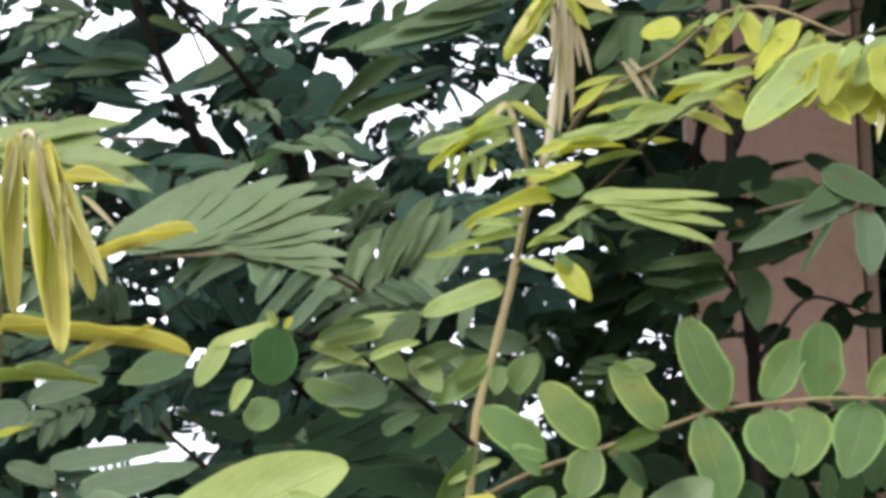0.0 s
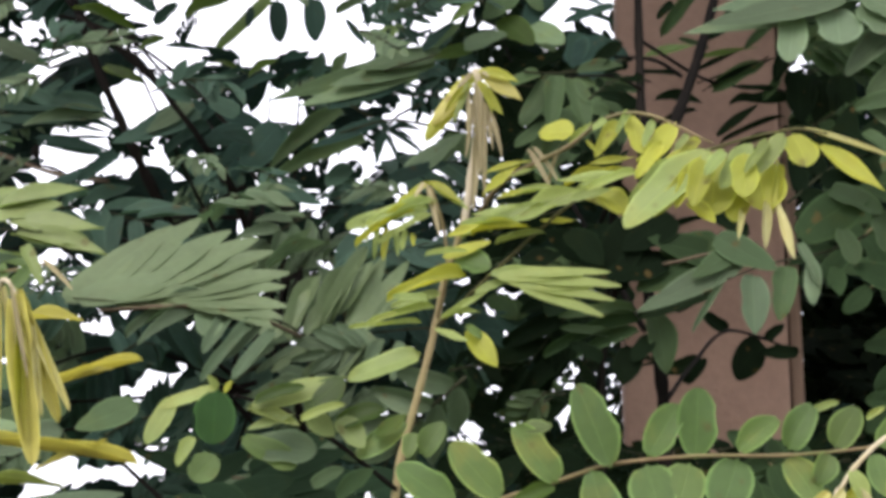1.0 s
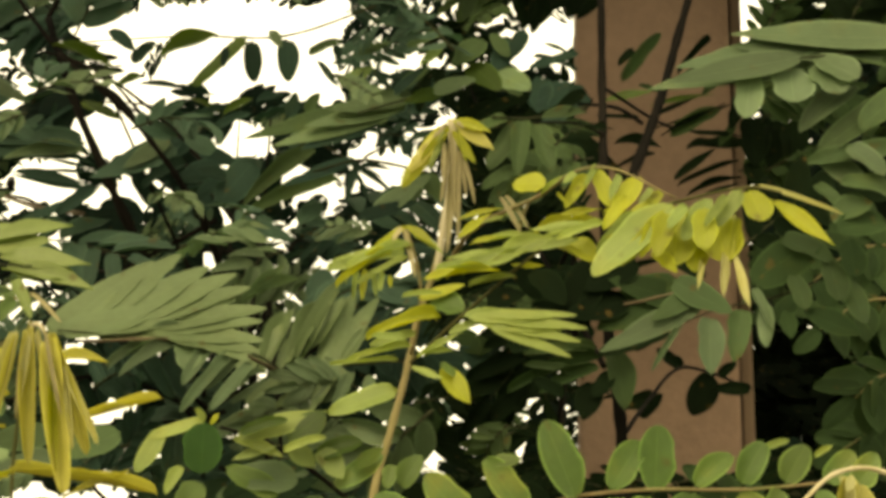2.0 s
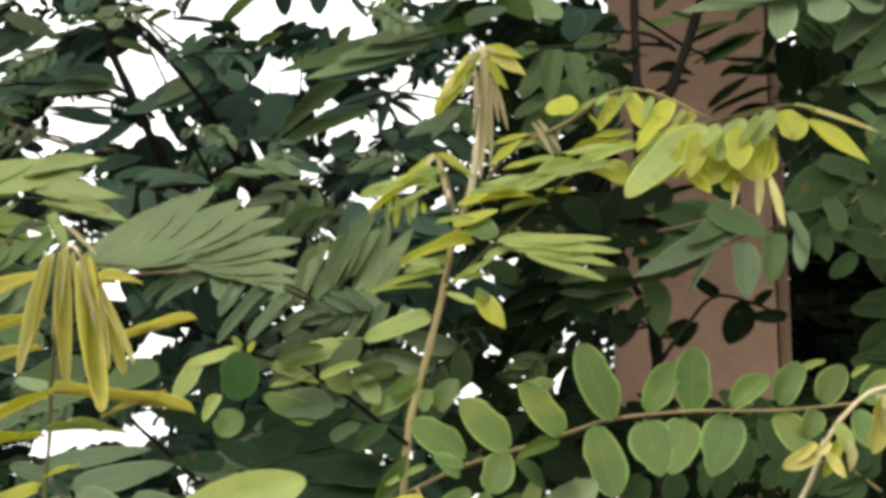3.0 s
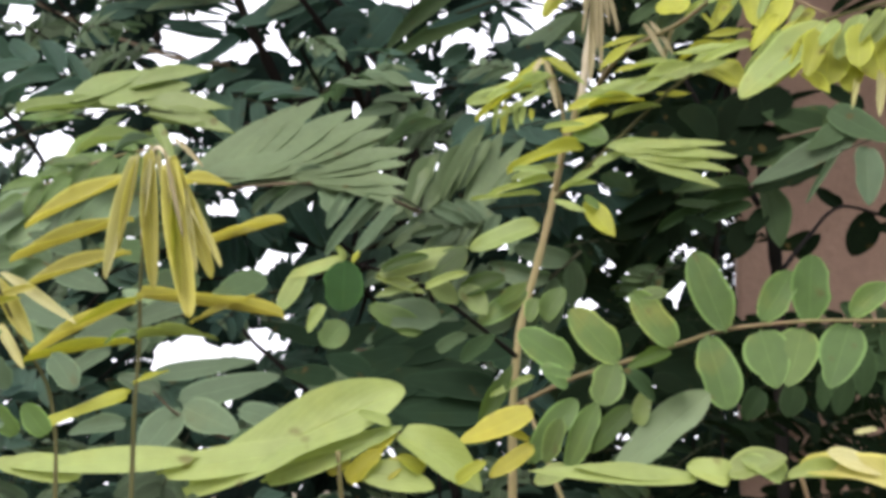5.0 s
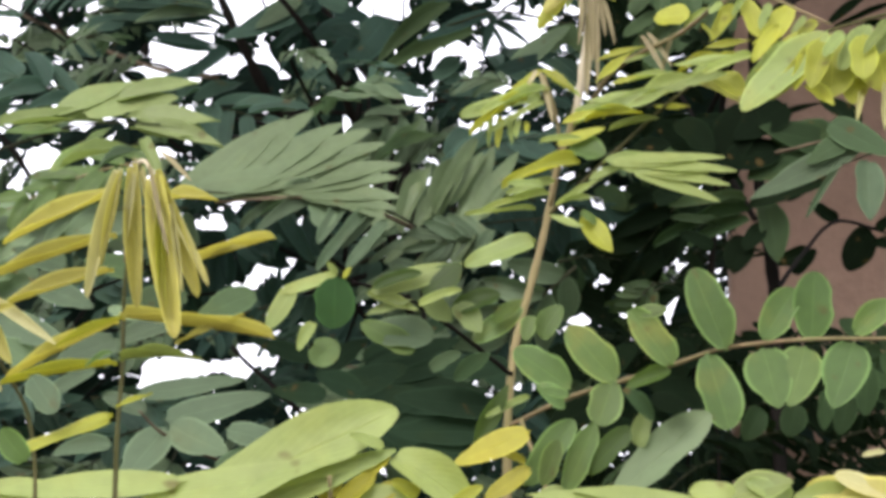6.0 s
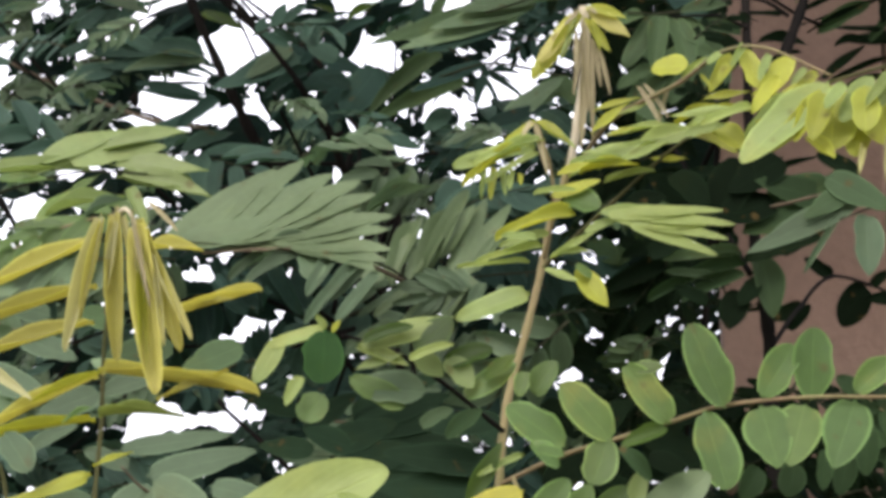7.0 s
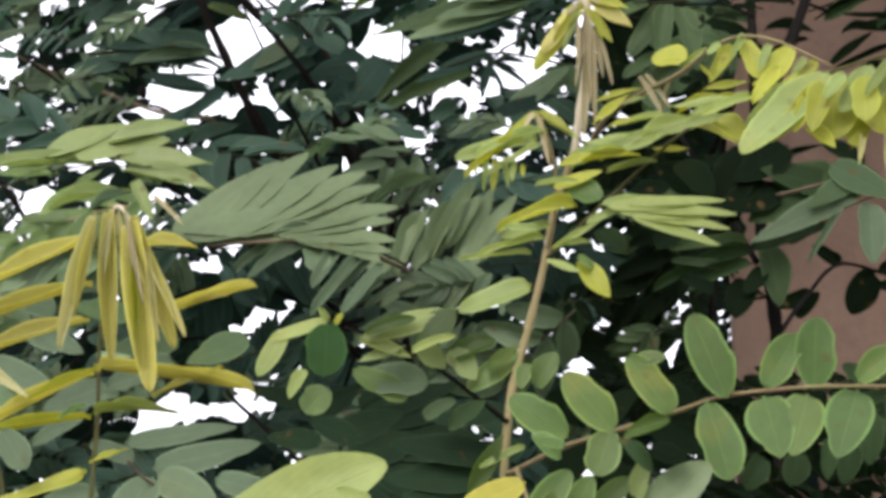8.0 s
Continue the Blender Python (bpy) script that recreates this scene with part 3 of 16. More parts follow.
leaflet(arch, (0.197, 1.300, 1.891), (0.217, 1.288, 1.894), 0.0058, (0, -0.8, 0.6), "fresh")
leaflet(arch, (0.154, 1.299, 1.885), (0.171, 1.287, 1.888), 0.0043, (0, -0.8, 0.6), "lime")
leaflet(arch, (0.163, 1.297, 1.886), (0.182, 1.285, 1.890), 0.0047, (0, -0.8, 0.6), "fresh")
back = stem(sapling, [(0.144, 1.400, 1.892), (0.160, 1.340, 1.905), (0.190, 1.280, 1.908), (0.206, 1.230, 1.909), (0.221, 1.200, 1.901), (0.246, 1.180, 1.882)], 0.0015, 0.0005, STALK, "leaf")
leaflet(back, (0.171, 1.224, 1.899), (0.187, 1.216, 1.898), 0.0139, (0, -0.88, 0.4), "lime", flat=2)
leaflet(back, (0.185, 1.223, 1.893), (0.196, 1.215, 1.902), 0.0030, (0, -0.88, 0.4), "fresh")
leaflet(back, (0.210, 1.221, 1.904), (0.197, 1.213, 1.886), 0.0079, (0, -0.88, 0.4), "lime")
leaflet(back, (0.214, 1.220, 1.907), (0.219, 1.212, 1.886), 0.0106, (0, -0.88, 0.4), "lime", flat=2)
leaflet(back, (0.214, 1.219, 1.908), (0.207, 1.211, 1.898), 0.0040, (0, -0.88, 0.4), "fresh")
leaflet(back, (0.236, 1.218, 1.903), (0.221, 1.210, 1.882), 0.0112, (0, -0.88, 0.4), "lime", flat=2)
leaflet(back, (0.247, 1.217, 1.895), (0.227, 1.209, 1.877), 0.0066, (0, -0.88, 0.4), "lime")
leaflet(back, (0.225, 1.215, 1.903), (0.218, 1.207, 1.887), 0.0046, (0, -0.88, 0.4), "fresh")
leaflet(back, (0.241, 1.214, 1.896), (0.233, 1.206, 1.886), 0.0039, (0, -0.88, 0.4), "fresh")
leaflet(back, (0.202, 1.213, 1.903), (0.195, 1.205, 1.896), 0.0039, (0, -0.88, 0.4), "fresh")
leaflet(back, (0.198, 1.212, 1.885), (0.192, 1.204, 1.890), 0.0033, (0, -0.88, 0.4), "lime")
leaflet(back, (0.193, 1.211, 1.880), (0.214, 1.203, 1.881), 0.0039, (0, -0.88, 0.4), "lime")
leaflet(back, (0.178, 1.209, 1.872), (0.211, 1.201, 1.877), 0.0046, (0, -0.88, 0.4), "fresh")
leaflet(back, (0.215, 1.208, 1.881), (0.225, 1.200, 1.881), 0.0039, (0, -0.88, 0.4), "lime")
leaflet(back, (0.197, 1.207, 1.865), (0.210, 1.199, 1.856), 0.0117, (0, -0.88, 0.4), "lime")
leaflet(back, (0.183, 1.206, 1.861), (0.202, 1.198, 1.865), 0.0065, (0, -0.88, 0.4), "fresh")
leaflet(back, (0.227, 1.205, 1.889), (0.213, 1.197, 1.869), 0.0071, (0, -0.88, 0.4), "lime")
leaflet(back, (0.237, 1.203, 1.885), (0.215, 1.195, 1.867), 0.0071, (0, -0.88, 0.4), "lime")
leaflet(back, (0.231, 1.202, 1.878), (0.210, 1.194, 1.861), 0.0078, (0, -0.88, 0.4), "fresh")
leaflet(back, (0.214, 1.201, 1.874), (0.190, 1.193, 1.864), 0.0058, (0, -0.88, 0.4), "fresh")
leaflet(back, (0.203, 1.200, 1.894), (0.198, 1.192, 1.882), 0.0039, (0, -0.88, 0.4), "lime")

# ---- comb leaf and other leaves of the sapling ----
leaflet(main, (0.126, 1.299, 1.854), (0.151, 1.293, 1.861), 0.0082, (0, -0.85, 0.5), "lime", flat=True)
leaflet(main, (0.133, 1.298, 1.853), (0.151, 1.292, 1.847), 0.0165, (0, -0.85, 0.5), "green")
leaflet(main, (0.117, 1.296, 1.854), (0.138, 1.290, 1.857), 0.0041, (0, -0.85, 0.5), "fresh")
leaflet(main, (0.138, 1.295, 1.844), (0.098, 1.289, 1.836), 0.0090, (0, -0.85, 0.5), "lime")
leaflet(main, (0.125, 1.294, 1.834), (0.100, 1.288, 1.825), 0.0067, (0, -0.85, 0.5), "fresh")
leaflet(main, (0.122, 1.293, 1.827), (0.088, 1.287, 1.818), 0.0052, (0, -0.85, 0.5), "fresh")
leaflet(main, (0.115, 1.292, 1.819), (0.079, 1.286, 1.814), 0.0033, (0, -0.85, 0.5), "fresh")
leaflet(main, (0.142, 1.290, 1.833), (0.161, 1.284, 1.841), 0.0052, (0, -0.85, 0.5), "fresh")
leaflet(main, (0.139, 1.289, 1.815), (0.153, 1.283, 1.794), 0.0119, (0, -0.85, 0.5), "lime")
leaflet(main, (0.115, 1.288, 1.802), (0.079, 1.282, 1.787), 0.0141, (0, -0.85, 0.5), "fresh")
leaflet(main, (0.146, 1.287, 1.810), (0.137, 1.281, 1.815), 0.0067, (0, -0.85, 0.5), "green")
leaflet(main, (0.149, 1.286, 1.842), (0.183, 1.280, 1.839), 0.0089, (0, -0.85, 0.5), "fresh")
leaflet(main, (0.156, 1.284, 1.839), (0.177, 1.278, 1.846), 0.0089, (0, -0.85, 0.5), "fresh")
leaflet(main, (0.125, 1.283, 1.819), (0.143, 1.277, 1.824), 0.0044, (0, -0.85, 0.5), "fresh")
leaflet(main, (0.128, 1.282, 1.821), (0.149, 1.276, 1.831), 0.0037, (0, -0.85, 0.5), "fresh")
leaflet(main, (0.122, 1.281, 1.814), (0.139, 1.275, 1.808), 0.0044, (0, -0.85, 0.5), "fresh")
leaflet(main, (0.119, 1.280, 1.828), (0.101, 1.274, 1.829), 0.0059, (0, -0.85, 0.5), "fresh")
leaflet(main, (0.128, 1.278, 1.860), (0.146, 1.272, 1.865), 0.0051, (0, -0.85, 0.5), "lime")
leaflet(main, (0.152, 1.275, 1.839), (0.196, 1.276, 1.840), 0.0099, (0.05, -0.75, 0.62), "soft", flat=True)
leaflet(main, (0.157, 1.274, 1.837), (0.201, 1.272, 1.833), 0.0117, (0.05, -0.75, 0.62), "soft", flat=True)
leaflet(main, (0.161, 1.276, 1.841), (0.210, 1.277, 1.842), 0.0087, (0.05, -0.75, 0.62), "soft", flat=True)
leaflet(main, (0.163, 1.275, 1.839), (0.215, 1.272, 1.834), 0.0099, (0.05, -0.75, 0.62), "soft", flat=True)
leaflet(main, (0.163, 1.273, 1.836), (0.211, 1.268, 1.826), 0.0099, (0.05, -0.75, 0.62), "soft", flat=True)
leaflet(main, (0.163, 1.271, 1.834), (0.205, 1.263, 1.817), 0.0099, (0.05, -0.75, 0.62), "soft", flat=True)

# ---- broad-leafleted leaf of the sapling ----
right = stem(sapling, [(0.101, 1.380, 1.712), (0.132, 1.340, 1.725), (0.161, 1.300, 1.732), (0.186, 1.280, 1.739), (0.206, 1.270, 1.745), (0.245, 1.255, 1.748), (0.288, 1.250, 1.748), (0.313, 1.250, 1.750), (0.330, 1.250, 1.752)], 0.0013, 0.0007, STALK, "leaf")
# rear leaflets take the darkened copy, so their shade is colour
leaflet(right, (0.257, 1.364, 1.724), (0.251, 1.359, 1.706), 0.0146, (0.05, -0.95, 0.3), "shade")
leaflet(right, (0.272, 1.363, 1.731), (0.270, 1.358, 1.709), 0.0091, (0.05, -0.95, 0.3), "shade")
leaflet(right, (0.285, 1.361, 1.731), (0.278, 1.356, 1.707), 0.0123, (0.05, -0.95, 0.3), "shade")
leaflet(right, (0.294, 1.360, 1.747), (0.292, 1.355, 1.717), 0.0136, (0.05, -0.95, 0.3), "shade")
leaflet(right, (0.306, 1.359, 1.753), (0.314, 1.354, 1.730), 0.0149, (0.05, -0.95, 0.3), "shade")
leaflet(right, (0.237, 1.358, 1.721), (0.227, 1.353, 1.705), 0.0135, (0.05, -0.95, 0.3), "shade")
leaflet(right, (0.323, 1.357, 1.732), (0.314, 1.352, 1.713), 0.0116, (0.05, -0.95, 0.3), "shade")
leaflet(right, (0.132, 1.267, 1.725), (0.104, 1.263, 1.744), 0.0192, (0.05, -0.93, 0.36), "green", flat=2)
leaflet(right, (0.154, 1.266, 1.728), (0.130, 1.262, 1.755), 0.0204, (0.05, -0.93, 0.36), "green", flat=2)
leaflet(right, (0.152, 1.265, 1.729), (0.144, 1.261, 1.707), 0.0180, (0.05, -0.93, 0.36), "green", flat=2)
leaflet(right, (0.180, 1.264, 1.734), (0.158, 1.260, 1.726), 0.0087, (0.05, -0.93, 0.36), "olive")
leaflet(right, (0.181, 1.264, 1.736), (0.160, 1.260, 1.764), 0.0180, (0.05, -0.93, 0.36), "green")
leaflet(right, (0.162, 1.263, 1.762), (0.178, 1.259, 1.764), 0.0075, (0.05, -0.93, 0.36), "green")
leaflet(right, (0.207, 1.262, 1.743), (0.191, 1.258, 1.783), 0.0220, (0.05, -0.93, 0.36), "green", flat=2)
leaflet(right, (0.197, 1.261, 1.742), (0.207, 1.257, 1.705), 0.0220, (0.05, -0.93, 0.36), "green", flat=2)
leaflet(right, (0.224, 1.260, 1.748), (0.239, 1.256, 1.773), 0.0168, (0.05, -0.93, 0.36), "green", flat=2)
leaflet(right, (0.247, 1.259, 1.747), (0.249, 1.255, 1.781), 0.0208, (0.05, -0.93, 0.36), "green", flat=2)
leaflet(right, (0.244, 1.258, 1.745), (0.235, 1.254, 1.716), 0.0219, (0.05, -0.93, 0.36), "green", flat=True)
leaflet(right, (0.223, 1.257, 1.744), (0.230, 1.253, 1.715), 0.0242, (0.05, -0.93, 0.36), "green", flat=True)
leaflet(right, (0.267, 1.256, 1.747), (0.255, 1.252, 1.715), 0.0225, (0.05, -0.93, 0.36), "green", flat=True)
leaflet(right, (0.267, 1.255, 1.750), (0.286, 1.251, 1.767), 0.0132, (0.05, -0.93, 0.36), "green")
leaflet(right, (0.291, 1.254, 1.751), (0.303, 1.250, 1.773), 0.0149, (0.05, -0.93, 0.36), "green")
leaflet(right, (0.304, 1.254, 1.770), (0.315, 1.250, 1.774), 0.0046, (0.05, -0.93, 0.36), "fresh")
leaflet(right, (0.313, 1.253, 1.752), (0.324, 1.249, 1.771), 0.0155, (0.05, -0.93, 0.36), "green")
leaflet(right, (0.289, 1.252, 1.747), (0.304, 1.248, 1.726), 0.0172, (0.05, -0.93, 0.36), "green")
leaflet(right, (0.310, 1.251, 1.749), (0.303, 1.247, 1.735), 0.0120, (0.05, -0.93, 0.36), "green")
leaflet(right, (0.328, 1.250, 1.765), (0.336, 1.246, 1.771), 0.0034, (0.05, -0.93, 0.36), "fresh")
leaflet(right, (0.333, 1.249, 1.752), (0.347, 1.245, 1.768), 0.0143, (0.05, -0.93, 0.36), "green")
leaflet(right, (0.330, 1.248, 1.749), (0.336, 1.244, 1.727), 0.0143, (0.05, -0.93, 0.36), "green")
leaflet(right, (0.346, 1.247, 1.749), (0.358, 1.243, 1.767), 0.0142, (0.05, -0.93, 0.36), "green")

# ---- budding side branch ----
bud = stem(sapling, [(0.102, 1.385, 1.741), (0.070, 1.340, 1.763), (0.046, 1.310, 1.776), (0.022, 1.290, 1.781)], 0.0014, 0.0009, BARK, "side_shoot", "thin dark side shoot")
leaflet(bud, (0.028, 1.299, 1.757), (0.063, 1.295, 1.754), 0.0210, (0, -0.85, 0.45), "slate", flat=2)
leaflet(bud, (0.025, 1.298, 1.761), (0.053, 1.294, 1.746), 0.0150, (0, -0.85, 0.45), "mid", flat=2)
leaflet(bud, (0.013, 1.296, 1.752), (0.002, 1.292, 1.739), 0.0172, (0, -0.85, 0.45), "mid", flat=2)
leaflet(bud, (0.082, 1.295, 1.751), (0.107, 1.291, 1.769), 0.0127, (0, -0.85, 0.45), "green")
leaflet(bud, (0.073, 1.294, 1.767), (0.096, 1.290, 1.776), 0.0127, (0, -0.85, 0.45), "olive")
leaflet(bud, (0.059, 1.293, 1.773), (0.072, 1.289, 1.760), 0.0119, (0, -0.85, 0.45), "pale")
leaflet(bud, (0.074, 1.292, 1.770), (0.087, 1.288, 1.755), 0.0134, (0, -0.85, 0.45), "pale")
leaflet(bud, (0.092, 1.290, 1.760), (0.109, 1.286, 1.771), 0.0082, (0, -0.85, 0.45), "olive")
leaflet(bud, (0.014, 1.289, 1.784), (-0.015, 1.285, 1.776), 0.0082, (0, -0.85, 0.45), "fresh")
leaflet(bud, (-0.008, 1.288, 1.779), (-0.021, 1.284, 1.757), 0.0111, (0, -0.85, 0.45), "fresh")
leaflet(bud, (0.003, 1.287, 1.760), (-0.005, 1.283, 1.746), 0.0074, (0, -0.85, 0.45), "fresh")
leaflet(bud, (0.014, 1.286, 1.784), (0.009, 1.282, 1.790), 0.0044, (0, -0.85, 0.45), "fresh")
leaflet(bud, (0.017, 1.284, 1.782), (0.021, 1.280, 1.787), 0.0037, (0, -0.85, 0.45), "lime")
leaflet(bud, (0.029, 1.283, 1.763), (0.054, 1.279, 1.770), 0.0052, (0, -0.85, 0.45), "pale")
leaflet(bud, (0.029, 1.282, 1.774), (0.056, 1.278, 1.765), 0.0074, (0, -0.85, 0.45), "fresh")
leaflet(bud, (0.030, 1.281, 1.775), (0.077, 1.277, 1.792), 0.0125, (0, -0.85, 0.45), "fresh")
leaflet(bud, (0.058, 1.280, 1.772), (0.076, 1.276, 1.789), 0.0161, (0, -0.85, 0.45), "olive")
leaflet(bud, (0.033, 1.278, 1.776), (0.057, 1.274, 1.785), 0.0081, (0, -0.85, 0.45), "olive")
leaflet(bud, (0.056, 1.277, 1.767), (0.077, 1.273, 1.776), 0.0059, (0, -0.85, 0.45), "fresh")
leaflet(bud, (0.062, 1.276, 1.735), (0.077, 1.272, 1.744), 0.0088, (0, -0.85, 0.45), "dull")
leaflet(bud, (0.074, 1.275, 1.729), (0.092, 1.271, 1.743), 0.0102, (0, -0.85, 0.45), "shade")
leaflet(bud, (0.015, 1.274, 1.782), (0.014, 1.270, 1.755), 0.0219, (0, -0.85, 0.45), "ink", flat=2)

# ---- drooping yellow shoot ----
droop = plant("seedling", -0.012, 0.940, "slender seedling with drooping yellow young leaflets", "seedling", "seedlings among the shrubs")
stem(droop, [(-0.016, 0.950, 0.000), (-0.016, 0.950, 0.843), (-0.015, 0.950, 1.686), (-0.014, 0.950, 1.711), (-0.013, 0.945, 1.732), (-0.010, 0.940, 1.754), (-0.007, 0.935, 1.770)], 0.0008, 0.0005, OLIVE, "stem")
hang = stem(droop, [(-0.011, 0.940, 1.763), (-0.007, 0.935, 1.770), (-0.002, 0.930, 1.765), (0.002, 0.925, 1.756)], 0.0007, 0.0005, DOWN, "shoot_tip", "pale downy bent tip")
leaflet(hang, (-0.012, 0.931, 1.768), (-0.019, 0.925, 1.728), 0.0044, (0.1, -0.95, 0.15), "cream", flat=3)
leaflet(hang, (-0.011, 0.930, 1.767), (-0.015, 0.924, 1.737), 0.0027, (0.1, -0.95, 0.15), "yellow", flat=3)
leaflet(hang, (-0.008, 0.930, 1.769), (-0.004, 0.924, 1.725), 0.0050, (0.1, -0.95, 0.15), "yellow", flat=3)
leaflet(hang, (-0.007, 0.929, 1.766), (-0.008, 0.923, 1.743), 0.0024, (0.1, -0.95, 0.15), "cream", flat=3)
leaflet(hang, (-0.005, 0.928, 1.767), (0.001, 0.922, 1.747), 0.0021, (0.1, -0.95, 0.15), "cream", flat=3)
leaflet(hang, (-0.001, 0.927, 1.766), (0.014, 0.921, 1.728), 0.0050, (0.1, -0.95, 0.15), "yellow", flat=3)
leaflet(hang, (0.002, 0.926, 1.760), (0.017, 0.920, 1.731), 0.0026, (0.1, -0.95, 0.15), "cream", flat=3)
leaflet(hang, (-0.001, 0.926, 1.765), (0.008, 0.920, 1.716), 0.0073, (0.1, -0.95, 0.15), "yellow", flat=3)
leaflet(hang, (0.001, 0.925, 1.758), (0.005, 0.919, 1.722), 0.0023, (0.1, -0.95, 0.15), "lime", flat=3)
leaflet(hang, (0.005, 0.924, 1.756), (0.010, 0.918, 1.729), 0.0020, (0.1, -0.95, 0.15), "cream", flat=3)
leaflet(hang, (-0.002, 0.923, 1.768), (0.006, 0.917, 1.739), 0.0015, (0.1, -0.95, 0.15), "downy", True)
sprig = stem(droop, [(-0.014, 0.950, 1.742), (-0.014, 0.950, 1.761), (-0.009, 0.937, 1.771)], 0.0007, 0.0006, STALK, "side_shoot")
leaflet(sprig, (-0.017, 0.951, 1.764), (-0.050, 0.943, 1.747), 0.0050, (0.05, -0.75, 0.65), "yellow", flat=3)
leaflet(sprig, (-0.017, 0.950, 1.750), (-0.054, 0.942, 1.736), 0.0029, (0.05, -0.75, 0.65), "yellow", flat=3)
leaflet(sprig, (-0.017, 0.948, 1.739), (-0.048, 0.940, 1.728), 0.0044, (0.05, -0.75, 0.65), "yellow", flat=3)
leaflet(sprig, (-0.004, 0.947, 1.760), (0.014, 0.939, 1.762), 0.0034, (0.05, -0.75, 0.65), "yellow")
leaflet(sprig, (0.001, 0.946, 1.739), (0.033, 0.938, 1.748), 0.0019, (0.05, -0.75, 0.65), "yellow", flat=3)
leaflet(sprig, (0.009, 0.945, 1.743), (0.025, 0.937, 1.745), 0.0015, (0.05, -0.75, 0.65), "cream")
leaflet(sprig, (-0.014, 0.944, 1.723), (-0.045, 0.936, 1.706), 0.0026, (0.05, -0.75, 0.65), "yellow", flat=3)
leaflet(sprig, (-0.012, 0.942, 1.724), (-0.030, 0.934, 1.715), 0.0018, (0.05, -0.75, 0.65), "lime", flat=3)
leaflet(sprig, (-0.013, 0.941, 1.724), (0.034, 0.933, 1.718), 0.0022, (0.05, -0.75, 0.65), "yellow", flat=3)
leaflet(sprig, (0.004, 0.940, 1.716), (0.026, 0.932, 1.723), 0.0018, (0.05, -0.75, 0.65), "yellow")
leaflet(sprig, (-0.013, 0.939, 1.710), (-0.045, 0.931, 1.704), 0.0018, (0.05, -0.75, 0.65), "lime", flat=3)
leaflet(sprig, (-0.012, 0.938, 1.711), (0.012, 0.930, 1.714), 0.0015, (0.05, -0.75, 0.65), "fresh")
leaflet(sprig, (-0.013, 0.936, 1.695), (-0.042, 0.928, 1.686), 0.0056, (0.05, -0.75, 0.65), "lime")
leaflet(sprig, (-0.012, 0.935, 1.697), (0.001, 0.927, 1.700), 0.0020, (0.05, -0.75, 0.65), "lime")
leaflet(sprig, (-0.013, 0.934, 1.713), (-0.019, 0.926, 1.709), 0.0020, (0.05, -0.75, 0.65), "green")

# ---- second yellow shoot ----
young = plant("seedling", -0.048, 0.900, "seedling with yellow, partly browned young leaflets", "seedling", "seedlings among the shrubs")
yng = stem(young, [(-0.037, 0.950, 0.000), (-0.037, 0.950, 0.834), (-0.039, 0.950, 1.667), (-0.042, 0.950, 1.695), (-0.049, 0.940, 1.712), (-0.056, 0.930, 1.732)], 0.0008, 0.0005, OLIVE, "stem")
leaflet(yng, (-0.060, 0.941, 1.732), (-0.044, 0.936, 1.710), 0.0060, (0.1, -0.9, 0.3), "yellow")
leaflet(yng, (-0.060, 0.940, 1.731), (-0.061, 0.935, 1.713), 0.0053, (0.1, -0.9, 0.3), "yellow")
leaflet(yng, (-0.056, 0.938, 1.732), (-0.030, 0.933, 1.716), 0.0035, (0.1, -0.9, 0.3), "cream")
leaflet(yng, (-0.060, 0.937, 1.731), (-0.071, 0.932, 1.717), 0.0046, (0.1, -0.9, 0.3), "yellow")
leaflet(yng, (-0.057, 0.936, 1.722), (-0.043, 0.931, 1.727), 0.0032, (0.1, -0.9, 0.3), "yellow")
leaflet(yng, (-0.061, 0.935, 1.720), (-0.046, 0.930, 1.723), 0.0025, (0.1, -0.9, 0.3), "lime")
leaflet(yng, (-0.075, 0.934, 1.715), (-0.059, 0.929, 1.730), 0.0035, (0.1, -0.9, 0.3), "yellow")
leaflet(yng, (-0.053, 0.932, 1.715), (-0.044, 0.927, 1.702), 0.0035, (0.1, -0.9, 0.3), "cream")
leaflet(yng, (-0.049, 0.931, 1.695), (-0.054, 0.926, 1.705), 0.0077, (0.1, -0.9, 0.3), "slate", flat=2)
leaflet(yng, (-0.036, 0.930, 1.706), (-0.027, 0.925, 1.695), 0.0090, (0.1, -0.9, 0.3), "slate", flat=2)
leaflet(yng, (-0.058, 0.929, 1.707), (-0.050, 0.924, 1.712), 0.0038, (0.1, -0.9, 0.3), "green")
leaflet(yng, (-0.045, 0.928, 1.681), (-0.052, 0.923, 1.690), 0.0069, (0.1, -0.9, 0.3), "green")
leaflet(yng, (-0.035, 0.926, 1.681), (-0.041, 0.921, 1.690), 0.0076, (0.1, -0.9, 0.3), "green")
leaflet(yng, (-0.048, 0.925, 1.685), (-0.056, 0.920, 1.681), 0.0041, (0.1, -0.9, 0.3), "grey")

# ---- low shoot with broad pale leaves ----
low = plant("seedling", 0.030, 1.050, "low shoot with broad pale green and yellow leaves", "seedling", "seedlings among the shrubs")
lowst = stem(low, [(0.048, 1.060, 0.000), (0.048, 1.060, 0.820), (0.045, 1.060, 1.639), (0.040, 1.050, 1.659), (0.039, 1.040, 1.679)], 0.0012, 0.0008, STALK, "stem")
leaflet(lowst, (-0.019, 1.049, 1.664), (0.062, 1.045, 1.703), 0.0259, (-0.05, -0.85, 0.5), "soft", flat=2)
leaflet(lowst, (-0.056, 1.049, 1.671), (-0.092, 1.045, 1.675), 0.0121, (-0.05, -0.85, 0.5), "soft", flat=True)
